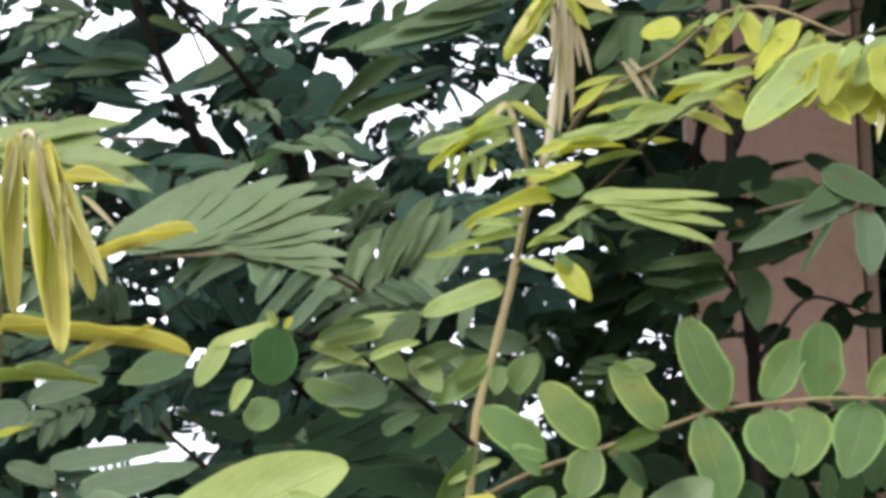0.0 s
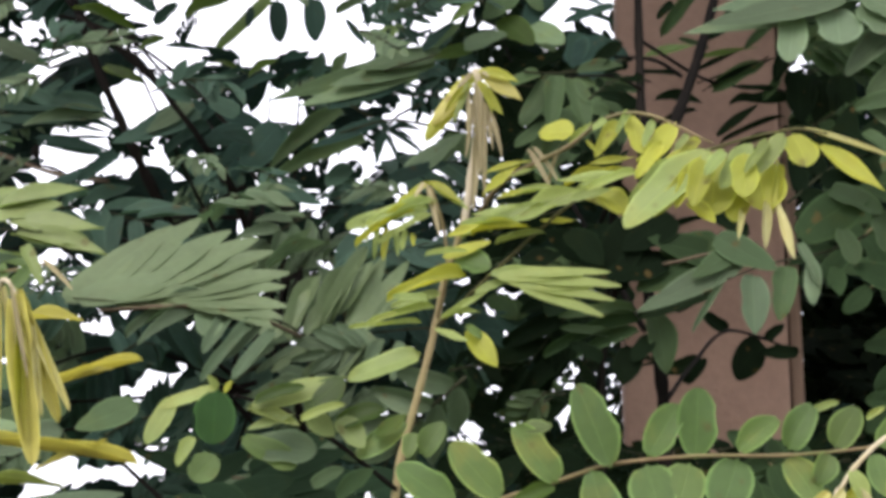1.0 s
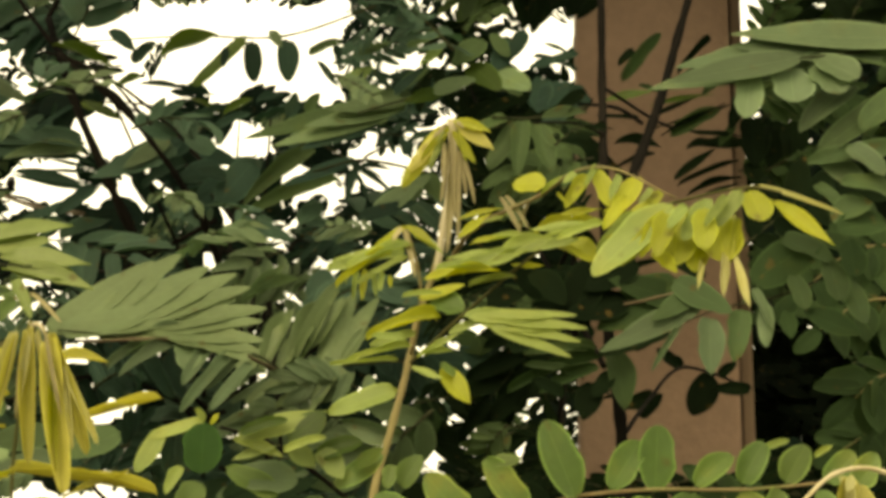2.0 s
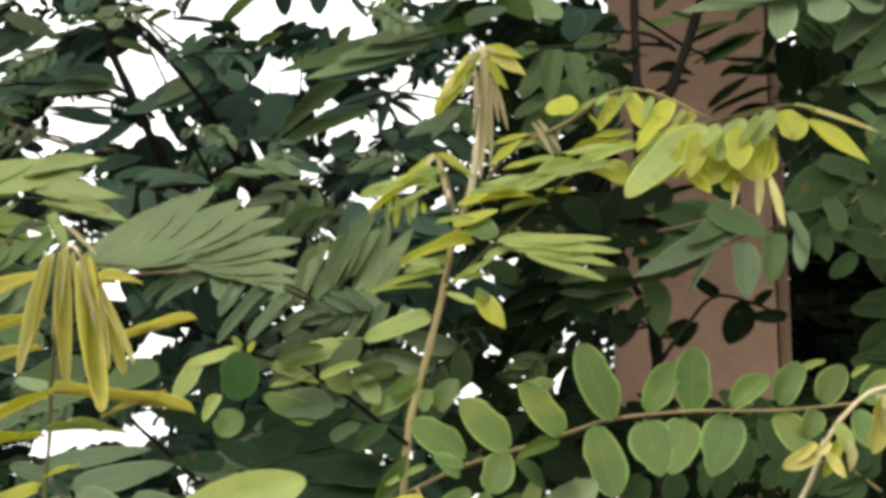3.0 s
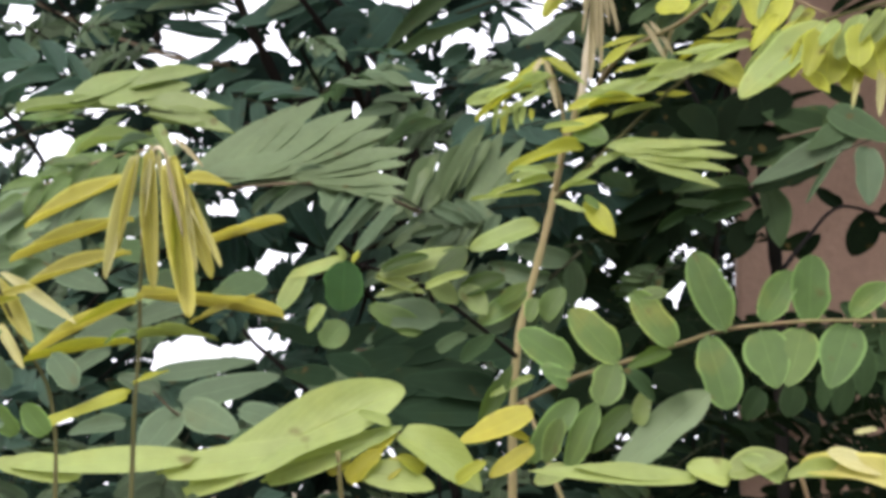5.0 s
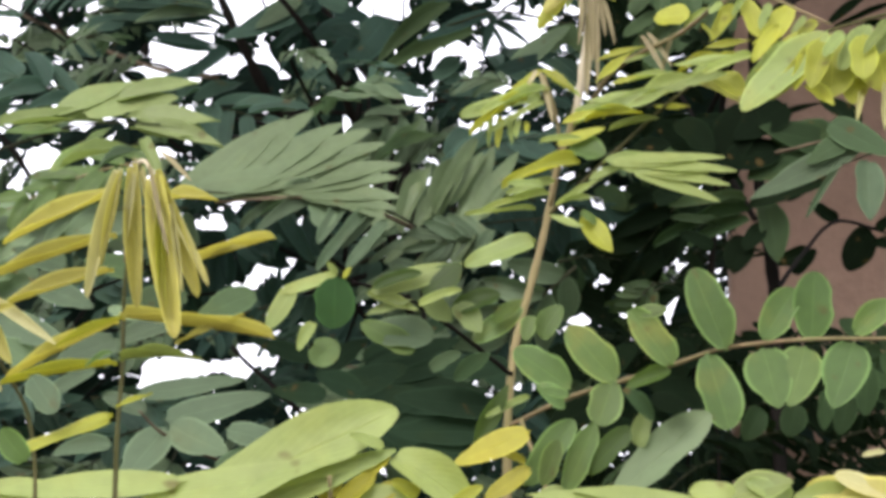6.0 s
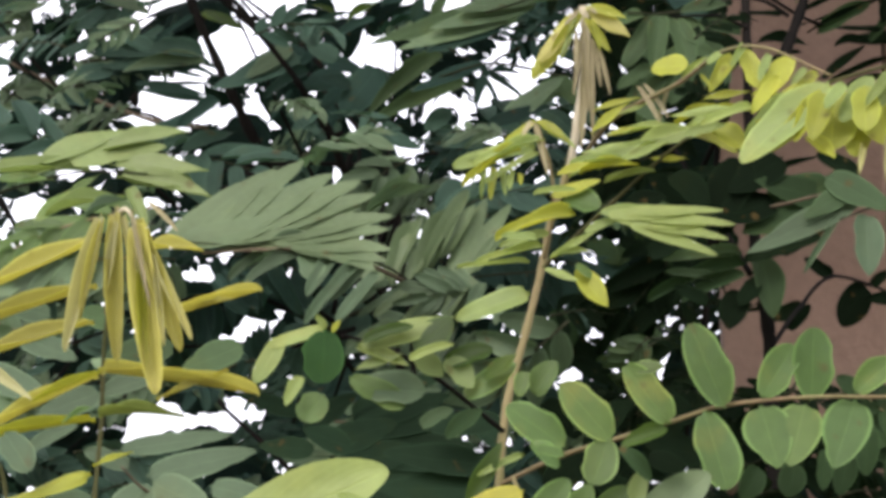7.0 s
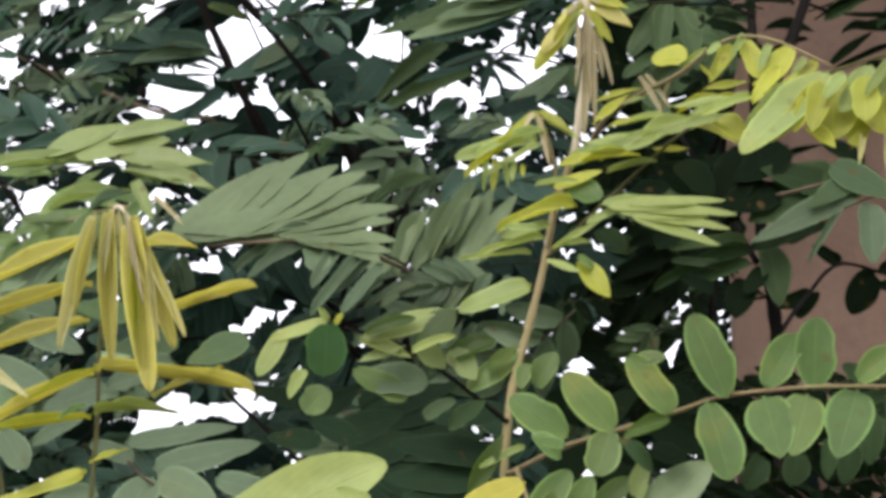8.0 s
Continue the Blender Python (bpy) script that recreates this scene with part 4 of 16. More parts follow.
leaflet(lowst, (-0.013, 1.048, 1.677), (-0.083, 1.044, 1.673), 0.0113, (-0.05, -0.85, 0.5), "soft", flat=True)
leaflet(lowst, (-0.029, 1.048, 1.671), (0.052, 1.044, 1.684), 0.0141, (-0.05, -0.85, 0.5), "soft", flat=True)
leaflet(lowst, (0.010, 1.047, 1.668), (0.062, 1.043, 1.688), 0.0121, (-0.05, -0.85, 0.5), "fresh", flat=True)
leaflet(lowst, (0.034, 1.046, 1.672), (0.043, 1.042, 1.679), 0.0081, (-0.05, -0.85, 0.5), "gold")
leaflet(lowst, (0.050, 1.046, 1.678), (0.059, 1.042, 1.687), 0.0080, (-0.05, -0.85, 0.5), "gold")
leaflet(lowst, (0.060, 1.045, 1.686), (0.092, 1.041, 1.668), 0.0153, (-0.05, -0.85, 0.5), "soft")
leaflet(lowst, (0.062, 1.045, 1.676), (0.050, 1.041, 1.668), 0.0080, (-0.05, -0.85, 0.5), "gold")
leaflet(lowst, (0.042, 1.044, 1.668), (0.054, 1.040, 1.680), 0.0088, (-0.05, -0.85, 0.5), "gold")
leaflet(lowst, (0.046, 1.043, 1.672), (0.074, 1.039, 1.667), 0.0120, (-0.05, -0.85, 0.5), "soft")
leaflet(lowst, (0.070, 1.043, 1.672), (0.062, 1.039, 1.678), 0.0060, (-0.05, -0.85, 0.5), "lime")
leaflet(lowst, (0.058, 1.042, 1.689), (0.046, 1.038, 1.693), 0.0052, (-0.05, -0.85, 0.5), "soft")
leaflet(lowst, (0.082, 1.042, 1.668), (0.092, 1.038, 1.676), 0.0060, (-0.05, -0.85, 0.5), "lime")

# ---- low foliage under the sapling ----
under = plant("seedling", 0.125, 1.300, "green undergrowth shoots round the sapling foot", "seedling", "seedlings among the shrubs")
und = stem(under, [(0.147, 1.280, 0.000), (0.145, 1.280, 0.814), (0.137, 1.280, 1.628), (0.123, 1.280, 1.667), (0.107, 1.300, 1.712)], 0.0016, 0.0010, STALK, "stem")
leaflet(und, (0.086, 1.199, 1.694), (0.102, 1.195, 1.722), 0.0086, (0, -0.85, 0.45), "olive")
leaflet(und, (0.111, 1.198, 1.717), (0.091, 1.194, 1.707), 0.0040, (0, -0.85, 0.45), "fresh")
leaflet(und, (0.112, 1.196, 1.753), (0.109, 1.192, 1.742), 0.0076, (0, -0.85, 0.45), "green")
leaflet(und, (0.114, 1.195, 1.722), (0.126, 1.191, 1.712), 0.0086, (0, -0.85, 0.45), "green")
leaflet(und, (0.116, 1.194, 1.742), (0.124, 1.190, 1.757), 0.0111, (0, -0.85, 0.45), "mid")
leaflet(und, (0.108, 1.193, 1.677), (0.130, 1.189, 1.706), 0.0146, (0, -0.85, 0.45), "green", flat=2)
leaflet(und, (0.126, 1.192, 1.674), (0.139, 1.188, 1.704), 0.0126, (0, -0.85, 0.45), "green", flat=2)
leaflet(und, (0.135, 1.190, 1.682), (0.155, 1.186, 1.703), 0.0115, (0, -0.85, 0.45), "olive", flat=2)
leaflet(und, (0.116, 1.189, 1.677), (0.123, 1.185, 1.697), 0.0100, (0, -0.85, 0.45), "green", flat=2)
leaflet(und, (0.158, 1.188, 1.694), (0.162, 1.184, 1.711), 0.0085, (0, -0.85, 0.45), "pale")
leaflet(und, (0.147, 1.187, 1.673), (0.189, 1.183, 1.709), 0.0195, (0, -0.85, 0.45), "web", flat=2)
leaflet(und, (0.109, 1.186, 1.687), (0.096, 1.182, 1.692), 0.0040, (0, -0.85, 0.45), "gold")
leaflet(und, (0.111, 1.184, 1.685), (0.091, 1.180, 1.672), 0.0089, (0, -0.85, 0.45), "gold")
leaflet(und, (0.126, 1.183, 1.675), (0.111, 1.179, 1.668), 0.0099, (0, -0.85, 0.45), "fresh")
leaflet(und, (0.111, 1.182, 1.701), (0.077, 1.178, 1.686), 0.0129, (0, -0.85, 0.45), "gold", flat=True)
leaflet(und, (0.128, 1.181, 1.716), (0.116, 1.177, 1.718), 0.0059, (0, -0.85, 0.45), "green")
leaflet(und, (0.150, 1.180, 1.719), (0.165, 1.176, 1.706), 0.0074, (0, -0.85, 0.45), "shade")
leaflet(und, (0.163, 1.178, 1.716), (0.179, 1.174, 1.711), 0.0099, (0, -0.85, 0.45), "deep_shade")

# ---- low shoot with pale rounded leaves ----
low2 = plant("seedling", 0.209, 1.120, "low shoot with pale rounded leaves and a yellow curled tip", "seedling", "seedlings among the shrubs")
lw = stem(low2, [(0.227, 1.120, 0.000), (0.227, 1.120, 0.812), (0.225, 1.120, 1.625), (0.222, 1.120, 1.658), (0.218, 1.120, 1.674)], 0.0014, 0.0009, STALK, "stem")
leaflet(lw, (0.178, 1.109, 1.670), (0.108, 1.106, 1.673), 0.0098, (0, -0.8, 0.55), "soft", flat=True)
leaflet(lw, (0.167, 1.109, 1.671), (0.126, 1.106, 1.675), 0.0080, (0, -0.8, 0.55), "soft", flat=True)
leaflet(lw, (0.189, 1.108, 1.670), (0.173, 1.105, 1.677), 0.0134, (0, -0.8, 0.55), "soft")
leaflet(lw, (0.187, 1.108, 1.672), (0.211, 1.105, 1.679), 0.0138, (0, -0.8, 0.55), "fresh")
leaflet(lw, (0.210, 1.107, 1.670), (0.195, 1.104, 1.680), 0.0111, (0, -0.8, 0.55), "fresh")
leaflet(lw, (0.210, 1.106, 1.670), (0.240, 1.103, 1.675), 0.0089, (0, -0.8, 0.55), "soft")
leaflet(lw, (0.247, 1.106, 1.690), (0.237, 1.103, 1.688), 0.0031, (0, -0.8, 0.55), "cream")
leaflet(lw, (0.257, 1.105, 1.668), (0.218, 1.102, 1.680), 0.0155, (0, -0.8, 0.55), "yellow")
leaflet(lw, (0.249, 1.105, 1.673), (0.227, 1.102, 1.682), 0.0097, (0, -0.8, 0.55), "cream")

# ---- yellow shoot hanging in from the side ----
hook = plant("seedling", 0.357, 1.180, "seedling with a bent tip of limp yellow leaflets", "seedling", "seedlings among the shrubs")
hk = stem(hook, [(0.367, 1.180, 0.000), (0.367, 1.180, 0.833), (0.366, 1.180, 1.666), (0.364, 1.180, 1.731), (0.341, 1.180, 1.751), (0.318, 1.175, 1.750), (0.300, 1.170, 1.736), (0.293, 1.170, 1.726)], 0.0014, 0.0010, DOWN, "stem")
stem(hook, [(0.293, 1.172, 1.727), (0.287, 1.175, 1.710), (0.280, 1.180, 1.694), (0.279, 1.190, 1.674)], 0.0012, 0.0012, DOWN, "side_shoot")
leaflet(hk, (0.298, 1.169, 1.735), (0.304, 1.165, 1.719), 0.0088, (0.3, -0.9, 0.3), "fresh")
leaflet(hk, (0.299, 1.168, 1.727), (0.291, 1.164, 1.710), 0.0062, (0.3, -0.9, 0.3), "lime")
leaflet(hk, (0.301, 1.166, 1.727), (0.303, 1.162, 1.713), 0.0051, (0.3, -0.9, 0.3), "cream")
leaflet(hk, (0.291, 1.165, 1.723), (0.300, 1.161, 1.710), 0.0062, (0.3, -0.9, 0.3), "yellow")
leaflet(hk, (0.289, 1.164, 1.722), (0.271, 1.160, 1.714), 0.0087, (0.3, -0.9, 0.3), "yellow")
leaflet(hk, (0.287, 1.163, 1.725), (0.277, 1.159, 1.717), 0.0046, (0.3, -0.9, 0.3), "yellow")
leaflet(hk, (0.293, 1.162, 1.726), (0.286, 1.158, 1.719), 0.0041, (0.3, -0.9, 0.3), "cream")
leaflet(hk, (0.314, 1.160, 1.747), (0.317, 1.156, 1.729), 0.0066, (0.3, -0.9, 0.3), "cream", True)
leaflet(hk, (0.319, 1.159, 1.747), (0.312, 1.155, 1.720), 0.0117, (0.3, -0.9, 0.3), "yellow")
leaflet(hk, (0.323, 1.158, 1.744), (0.323, 1.154, 1.718), 0.0112, (0.3, -0.9, 0.3), "yellow")
leaflet(hk, (0.320, 1.157, 1.747), (0.315, 1.153, 1.739), 0.0046, (0.3, -0.9, 0.3), "cream")

# ---- dark shrub behind ----
shrub = plant("shrub", 0.296, 1.680, "shrub with bark coloured as if backlit and dense dull green pinnate leaves", "shrub")
stem(shrub, [(0.302, 1.700, 0.000), (0.302, 1.700, 0.890), (0.300, 1.700, 1.780), (0.297, 1.690, 1.841), (0.290, 1.690, 1.894), (0.287, 1.690, 1.958), (0.287, 1.690, 2.043), (0.288, 1.700, 2.113), (0.288, 1.700, 2.202), (0.287, 1.720, 2.292)], 0.0057, 0.0029, BARK, "trunk")
stem(shrub, [(0.288, 1.690, 1.982), (0.321, 1.720, 2.061), (0.343, 1.740, 2.118), (0.363, 1.760, 2.181), (0.387, 1.790, 2.257), (0.408, 1.820, 2.342)], 0.0048, 0.0029, BARK, "limb")
stem(shrub, [(0.326, 1.730, 2.094), (0.303, 1.720, 2.104), (0.270, 1.720, 2.107)], 0.0018, 0.0013, BARK, "limb")
stem(shrub, [(0.287, 1.690, 2.071), (0.265, 1.680, 2.077), (0.228, 1.680, 2.077)], 0.0015, 0.0009, BARK, "limb")
tw = stem(shrub, [(0.299, 1.690, 1.827), (0.360, 1.900, 1.890), (0.407, 2.000, 1.932), (0.449, 2.030, 1.929), (0.482, 2.050, 1.919)], 0.0020, 0.0014, BARK, "limb")
leaflet(tw, (0.445, 2.030, 1.929), (0.420, 2.020, 1.890), 0.0309, (0.1, -1, -0.1), "deep_shade")
leaflet(tw, (0.482, 2.030, 1.916), (0.440, 2.020, 1.914), 0.0143, (0.1, -1, -0.1), "deep_shade")
leaflet(tw, (0.383, 2.030, 1.909), (0.351, 2.020, 1.896), 0.0166, (0.1, -1, -0.1), "deep_shade")
leaflet(tw, (0.413, 2.030, 1.937), (0.386, 2.020, 1.953), 0.0143, (0.1, -1, -0.1), "deep_shade")
leaflet(tw, (0.449, 2.030, 1.929), (0.465, 2.020, 1.940), 0.0110, (0.1, -1, -0.1), "deep_shade")
leaflet(tw, (0.369, 2.030, 1.886), (0.390, 2.020, 1.908), 0.0143, (0.1, -1, -0.1), "deep_shade")

# ---- dark tree with long boughs ----
tree = plant("tree", -0.049, 2.200, "tree with thin dark boughs and blue-green pinnate leaves", "tree")
stem(tree, [(0.066, 2.200, 0.000), (0.063, 2.200, 0.772), (0.046, 2.200, 1.544), (0.018, 2.200, 1.748), (-0.020, 2.100, 1.939), (-0.060, 1.970, 2.061), (-0.072, 1.970, 2.081), (-0.118, 1.970, 2.146), (-0.158, 1.970, 2.186), (-0.213, 1.970, 2.236), (-0.263, 1.970, 2.300)], 0.0055, 0.0021, BARK, "trunk")
stem(tree, [(-0.020, 2.100, 1.939), (-0.102, 2.020, 2.004), (-0.136, 1.970, 2.065), (-0.167, 1.970, 2.128), (-0.194, 1.970, 2.187), (-0.222, 1.970, 2.266)], 0.0058, 0.0035, BARK, "limb")
stem(tree, [(-0.155, 1.970, 2.184), (-0.122, 1.950, 2.162), (-0.100, 1.950, 2.152)], 0.0016, 0.0011, BARK, "limb")
stem(tree, [(-0.182, 2.000, 2.075), (-0.254, 2.100, 2.108), (-0.325, 2.140, 2.141), (-0.387, 2.150, 2.168), (-0.448, 2.150, 2.199)], 0.0024, 0.0018, TWIG, "limb")
stem(tree, [(-0.232, 2.100, 2.095), (-0.267, 2.150, 2.127), (-0.309, 2.150, 2.134)], 0.0020, 0.0015, BARK, "limb")
stem(tree, [(-0.381, 2.100, 1.982), (-0.413, 2.100, 2.030), (-0.458, 2.120, 2.074), (-0.490, 2.100, 2.128)], 0.0029, 0.0023, BARK, "limb")
stem(tree, [(-0.054, 1.900, 1.719), (-0.106, 1.900, 1.769), (-0.145, 1.920, 1.803), (-0.178, 1.950, 1.846)], 0.0023, 0.0018, BARK, "limb")
stem(tree, [(-0.100, 1.560, 1.872), (-0.041, 1.560, 1.875), (-0.010, 1.570, 1.874), (0.040, 1.700, 1.871)], 0.0010, 0.0017, TWIG, "limb")

# ---- broad overlapping leaf ----
comb = stem(tree, [(0.040, 1.700, 1.871), (0.006, 1.570, 1.871), (-0.053, 1.560, 1.875), (-0.117, 1.560, 1.880)], 0.0009, 0.0005, DIM, "leaf")
leaflet(comb, (-0.030, 1.572, 1.883), (-0.083, 1.558, 1.864), 0.0142, (0.1, -0.74, 0.66), "slate")
leaflet(comb, (-0.030, 1.566, 1.875), (-0.072, 1.548, 1.851), 0.0134, (0.1, -0.74, 0.66), "slate")
leaflet(comb, (-0.028, 1.566, 1.876), (-0.024, 1.548, 1.852), 0.0197, (0.1, -0.74, 0.66), "grey", flat=2)
leaflet(comb, (-0.011, 1.564, 1.873), (-0.027, 1.540, 1.841), 0.0126, (0.1, -0.74, 0.66), "slate")
leaflet(comb, (0.006, 1.558, 1.865), (-0.026, 1.525, 1.821), 0.0110, (0.1, -0.74, 0.66), "slate")
leaflet(comb, (0.010, 1.560, 1.868), (-0.012, 1.539, 1.841), 0.0126, (0.1, -0.74, 0.66), "slate")
leaflet(comb, (0.019, 1.553, 1.858), (-0.006, 1.526, 1.824), 0.0102, (0.1, -0.74, 0.66), "slate")
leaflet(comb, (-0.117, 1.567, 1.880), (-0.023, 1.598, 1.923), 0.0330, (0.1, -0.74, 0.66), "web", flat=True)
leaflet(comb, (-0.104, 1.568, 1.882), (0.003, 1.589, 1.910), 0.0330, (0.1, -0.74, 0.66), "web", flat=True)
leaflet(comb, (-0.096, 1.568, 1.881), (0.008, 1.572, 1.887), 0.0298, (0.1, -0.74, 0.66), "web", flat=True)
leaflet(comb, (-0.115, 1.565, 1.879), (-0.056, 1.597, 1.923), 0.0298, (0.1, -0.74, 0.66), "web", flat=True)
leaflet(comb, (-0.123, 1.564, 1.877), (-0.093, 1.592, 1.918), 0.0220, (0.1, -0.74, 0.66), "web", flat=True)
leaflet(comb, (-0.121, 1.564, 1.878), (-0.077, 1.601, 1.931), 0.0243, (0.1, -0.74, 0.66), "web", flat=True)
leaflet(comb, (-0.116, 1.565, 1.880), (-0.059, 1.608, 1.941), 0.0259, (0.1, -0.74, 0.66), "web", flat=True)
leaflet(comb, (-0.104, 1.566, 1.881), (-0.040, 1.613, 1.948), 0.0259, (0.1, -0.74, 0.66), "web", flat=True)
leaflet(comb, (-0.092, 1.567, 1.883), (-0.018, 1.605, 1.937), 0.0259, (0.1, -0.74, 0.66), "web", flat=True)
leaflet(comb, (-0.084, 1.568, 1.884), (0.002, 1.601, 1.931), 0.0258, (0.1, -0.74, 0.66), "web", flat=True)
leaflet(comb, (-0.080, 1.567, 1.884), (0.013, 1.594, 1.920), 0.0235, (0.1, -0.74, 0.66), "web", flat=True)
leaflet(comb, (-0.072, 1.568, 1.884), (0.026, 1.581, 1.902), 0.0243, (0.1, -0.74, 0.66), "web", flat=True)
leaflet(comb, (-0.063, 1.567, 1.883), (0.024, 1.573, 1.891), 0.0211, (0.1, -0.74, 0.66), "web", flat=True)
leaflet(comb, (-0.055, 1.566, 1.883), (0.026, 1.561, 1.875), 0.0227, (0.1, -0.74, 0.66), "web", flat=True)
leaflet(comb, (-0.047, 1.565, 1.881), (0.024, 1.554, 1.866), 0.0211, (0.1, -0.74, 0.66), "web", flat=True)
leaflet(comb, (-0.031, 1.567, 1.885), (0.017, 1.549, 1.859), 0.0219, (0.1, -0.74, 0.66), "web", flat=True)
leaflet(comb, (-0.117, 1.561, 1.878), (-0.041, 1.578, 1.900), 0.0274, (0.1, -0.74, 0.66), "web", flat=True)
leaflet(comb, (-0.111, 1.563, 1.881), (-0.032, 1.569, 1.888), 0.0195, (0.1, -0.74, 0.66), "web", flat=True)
comb2 = stem(tree, [(0.130, 1.750, 1.893), (0.076, 1.700, 1.879), (0.019, 1.680, 1.862), (-0.026, 1.660, 1.835)], 0.0009, 0.0005, DIM, "leaf")
leaflet(comb2, (-0.002, 1.695, 1.927), (0.045, 1.708, 1.959), 0.0120, (0, -0.88, 0.45), "dull")
leaflet(comb2, (0.005, 1.699, 1.938), (0.033, 1.710, 1.963), 0.0094, (0, -0.88, 0.45), "dull")
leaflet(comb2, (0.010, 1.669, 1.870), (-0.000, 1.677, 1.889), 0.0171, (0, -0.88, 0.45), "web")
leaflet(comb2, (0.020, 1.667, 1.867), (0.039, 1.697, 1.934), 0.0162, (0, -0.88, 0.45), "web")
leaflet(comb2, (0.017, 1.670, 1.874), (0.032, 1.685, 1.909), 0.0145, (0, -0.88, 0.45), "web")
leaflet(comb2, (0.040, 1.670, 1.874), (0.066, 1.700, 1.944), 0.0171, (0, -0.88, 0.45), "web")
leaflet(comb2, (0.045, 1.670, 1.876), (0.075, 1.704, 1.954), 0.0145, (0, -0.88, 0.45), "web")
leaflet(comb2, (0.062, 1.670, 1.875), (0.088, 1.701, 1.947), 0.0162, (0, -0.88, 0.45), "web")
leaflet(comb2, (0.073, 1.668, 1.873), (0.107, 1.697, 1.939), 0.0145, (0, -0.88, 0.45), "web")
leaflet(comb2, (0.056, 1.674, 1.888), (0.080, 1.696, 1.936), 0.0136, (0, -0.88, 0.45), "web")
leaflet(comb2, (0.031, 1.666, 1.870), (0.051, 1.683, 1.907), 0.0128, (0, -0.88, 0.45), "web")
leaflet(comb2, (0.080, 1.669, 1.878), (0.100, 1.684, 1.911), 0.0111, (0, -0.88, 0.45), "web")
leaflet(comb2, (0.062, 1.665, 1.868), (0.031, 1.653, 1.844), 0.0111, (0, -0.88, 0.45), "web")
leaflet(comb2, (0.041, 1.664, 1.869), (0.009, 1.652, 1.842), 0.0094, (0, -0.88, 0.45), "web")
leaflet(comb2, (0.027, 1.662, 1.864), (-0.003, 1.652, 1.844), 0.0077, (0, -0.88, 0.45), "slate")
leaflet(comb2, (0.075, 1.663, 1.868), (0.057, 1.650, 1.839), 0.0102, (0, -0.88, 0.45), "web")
leaflet(comb2, (0.088, 1.664, 1.870), (0.074, 1.649, 1.838), 0.0102, (0, -0.88, 0.45), "slate")
leaflet(comb2, (0.102, 1.663, 1.868), (0.096, 1.649, 1.838), 0.0102, (0, -0.88, 0.45), "slate")
leaflet(comb2, (0.010, 1.660, 1.864), (-0.019, 1.649, 1.841), 0.0102, (0, -0.88, 0.45), "slate")

# ---- pale fingered leaf ----
finger = stem(tree, [(-0.261, 1.500, 1.885), (-0.207, 1.470, 1.895), (-0.161, 1.460, 1.904), (-0.115, 1.450, 1.901)], 0.0009, 0.0005, DIM, "leaf")
leaflet(finger, (-0.223, 1.465, 1.904), (-0.157, 1.473, 1.915), 0.0132, (0, -0.75, 0.62), "pale")
leaflet(finger, (-0.201, 1.462, 1.898), (-0.148, 1.486, 1.935), 0.0156, (0, -0.75, 0.62), "pale")
leaflet(finger, (-0.188, 1.469, 1.911), (-0.140, 1.489, 1.942), 0.0189, (0, -0.75, 0.62), "pale")
leaflet(finger, (-0.170, 1.471, 1.914), (-0.122, 1.481, 1.928), 0.0263, (0, -0.75, 0.62), "pale", flat=True)
leaflet(finger, (-0.150, 1.477, 1.922), (-0.098, 1.488, 1.939), 0.0156, (0, -0.75, 0.62), "pale")
leaflet(finger, (-0.148, 1.474, 1.919), (-0.110, 1.478, 1.925), 0.0205, (0, -0.75, 0.62), "pale", flat=True)
leaflet(finger, (-0.143, 1.469, 1.911), (-0.080, 1.465, 1.904), 0.0181, (0, -0.75, 0.62), "pale")
leaflet(finger, (-0.137, 1.463, 1.902), (-0.076, 1.455, 1.889), 0.0156, (0, -0.75, 0.62), "pale")
leaflet(finger, (-0.133, 1.465, 1.906), (-0.089, 1.461, 1.898), 0.0230, (0, -0.75, 0.62), "pale", flat=True)
leaflet(finger, (-0.175, 1.443, 1.873), (-0.132, 1.459, 1.896), 0.0074, (0, -0.75, 0.62), "pale")
leaflet(finger, (-0.165, 1.453, 1.888), (-0.147, 1.462, 1.902), 0.0053, (0, -0.75, 0.62), "green")
leaflet(finger, (-0.180, 1.440, 1.869), (-0.165, 1.458, 1.896), 0.0115, (0, -0.75, 0.62), "green")
leaflet(finger, (-0.127, 1.457, 1.894), (-0.112, 1.440, 1.869), 0.0090, (0, -0.75, 0.62), "pale")
leaflet(finger, (-0.115, 1.449, 1.884), (-0.092, 1.435, 1.862), 0.0033, (0, -0.75, 0.62), "downy", True)
leaflet(finger, (-0.216, 1.458, 1.898), (-0.175, 1.461, 1.902), 0.0082, (0, -0.75, 0.62), "green")
leaflet(finger, (-0.150, 1.440, 1.871), (-0.128, 1.455, 1.892), 0.0066, (0, -0.75, 0.62), "slate")

# ---- grey leaves before the gatepost ----
gr = stem(shrub, [(0.390, 1.450, 1.901), (0.361, 1.440, 1.888), (0.323, 1.430, 1.878), (0.297, 1.420, 1.867)], 0.0009, 0.0005, DIM, "leaf")
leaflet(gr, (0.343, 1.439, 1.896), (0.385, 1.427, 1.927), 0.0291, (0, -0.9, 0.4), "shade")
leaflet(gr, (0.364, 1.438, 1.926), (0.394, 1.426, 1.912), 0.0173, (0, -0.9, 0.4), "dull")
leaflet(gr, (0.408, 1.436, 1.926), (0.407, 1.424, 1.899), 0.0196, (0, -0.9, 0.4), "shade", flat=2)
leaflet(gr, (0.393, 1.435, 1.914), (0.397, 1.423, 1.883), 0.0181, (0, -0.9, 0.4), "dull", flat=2)
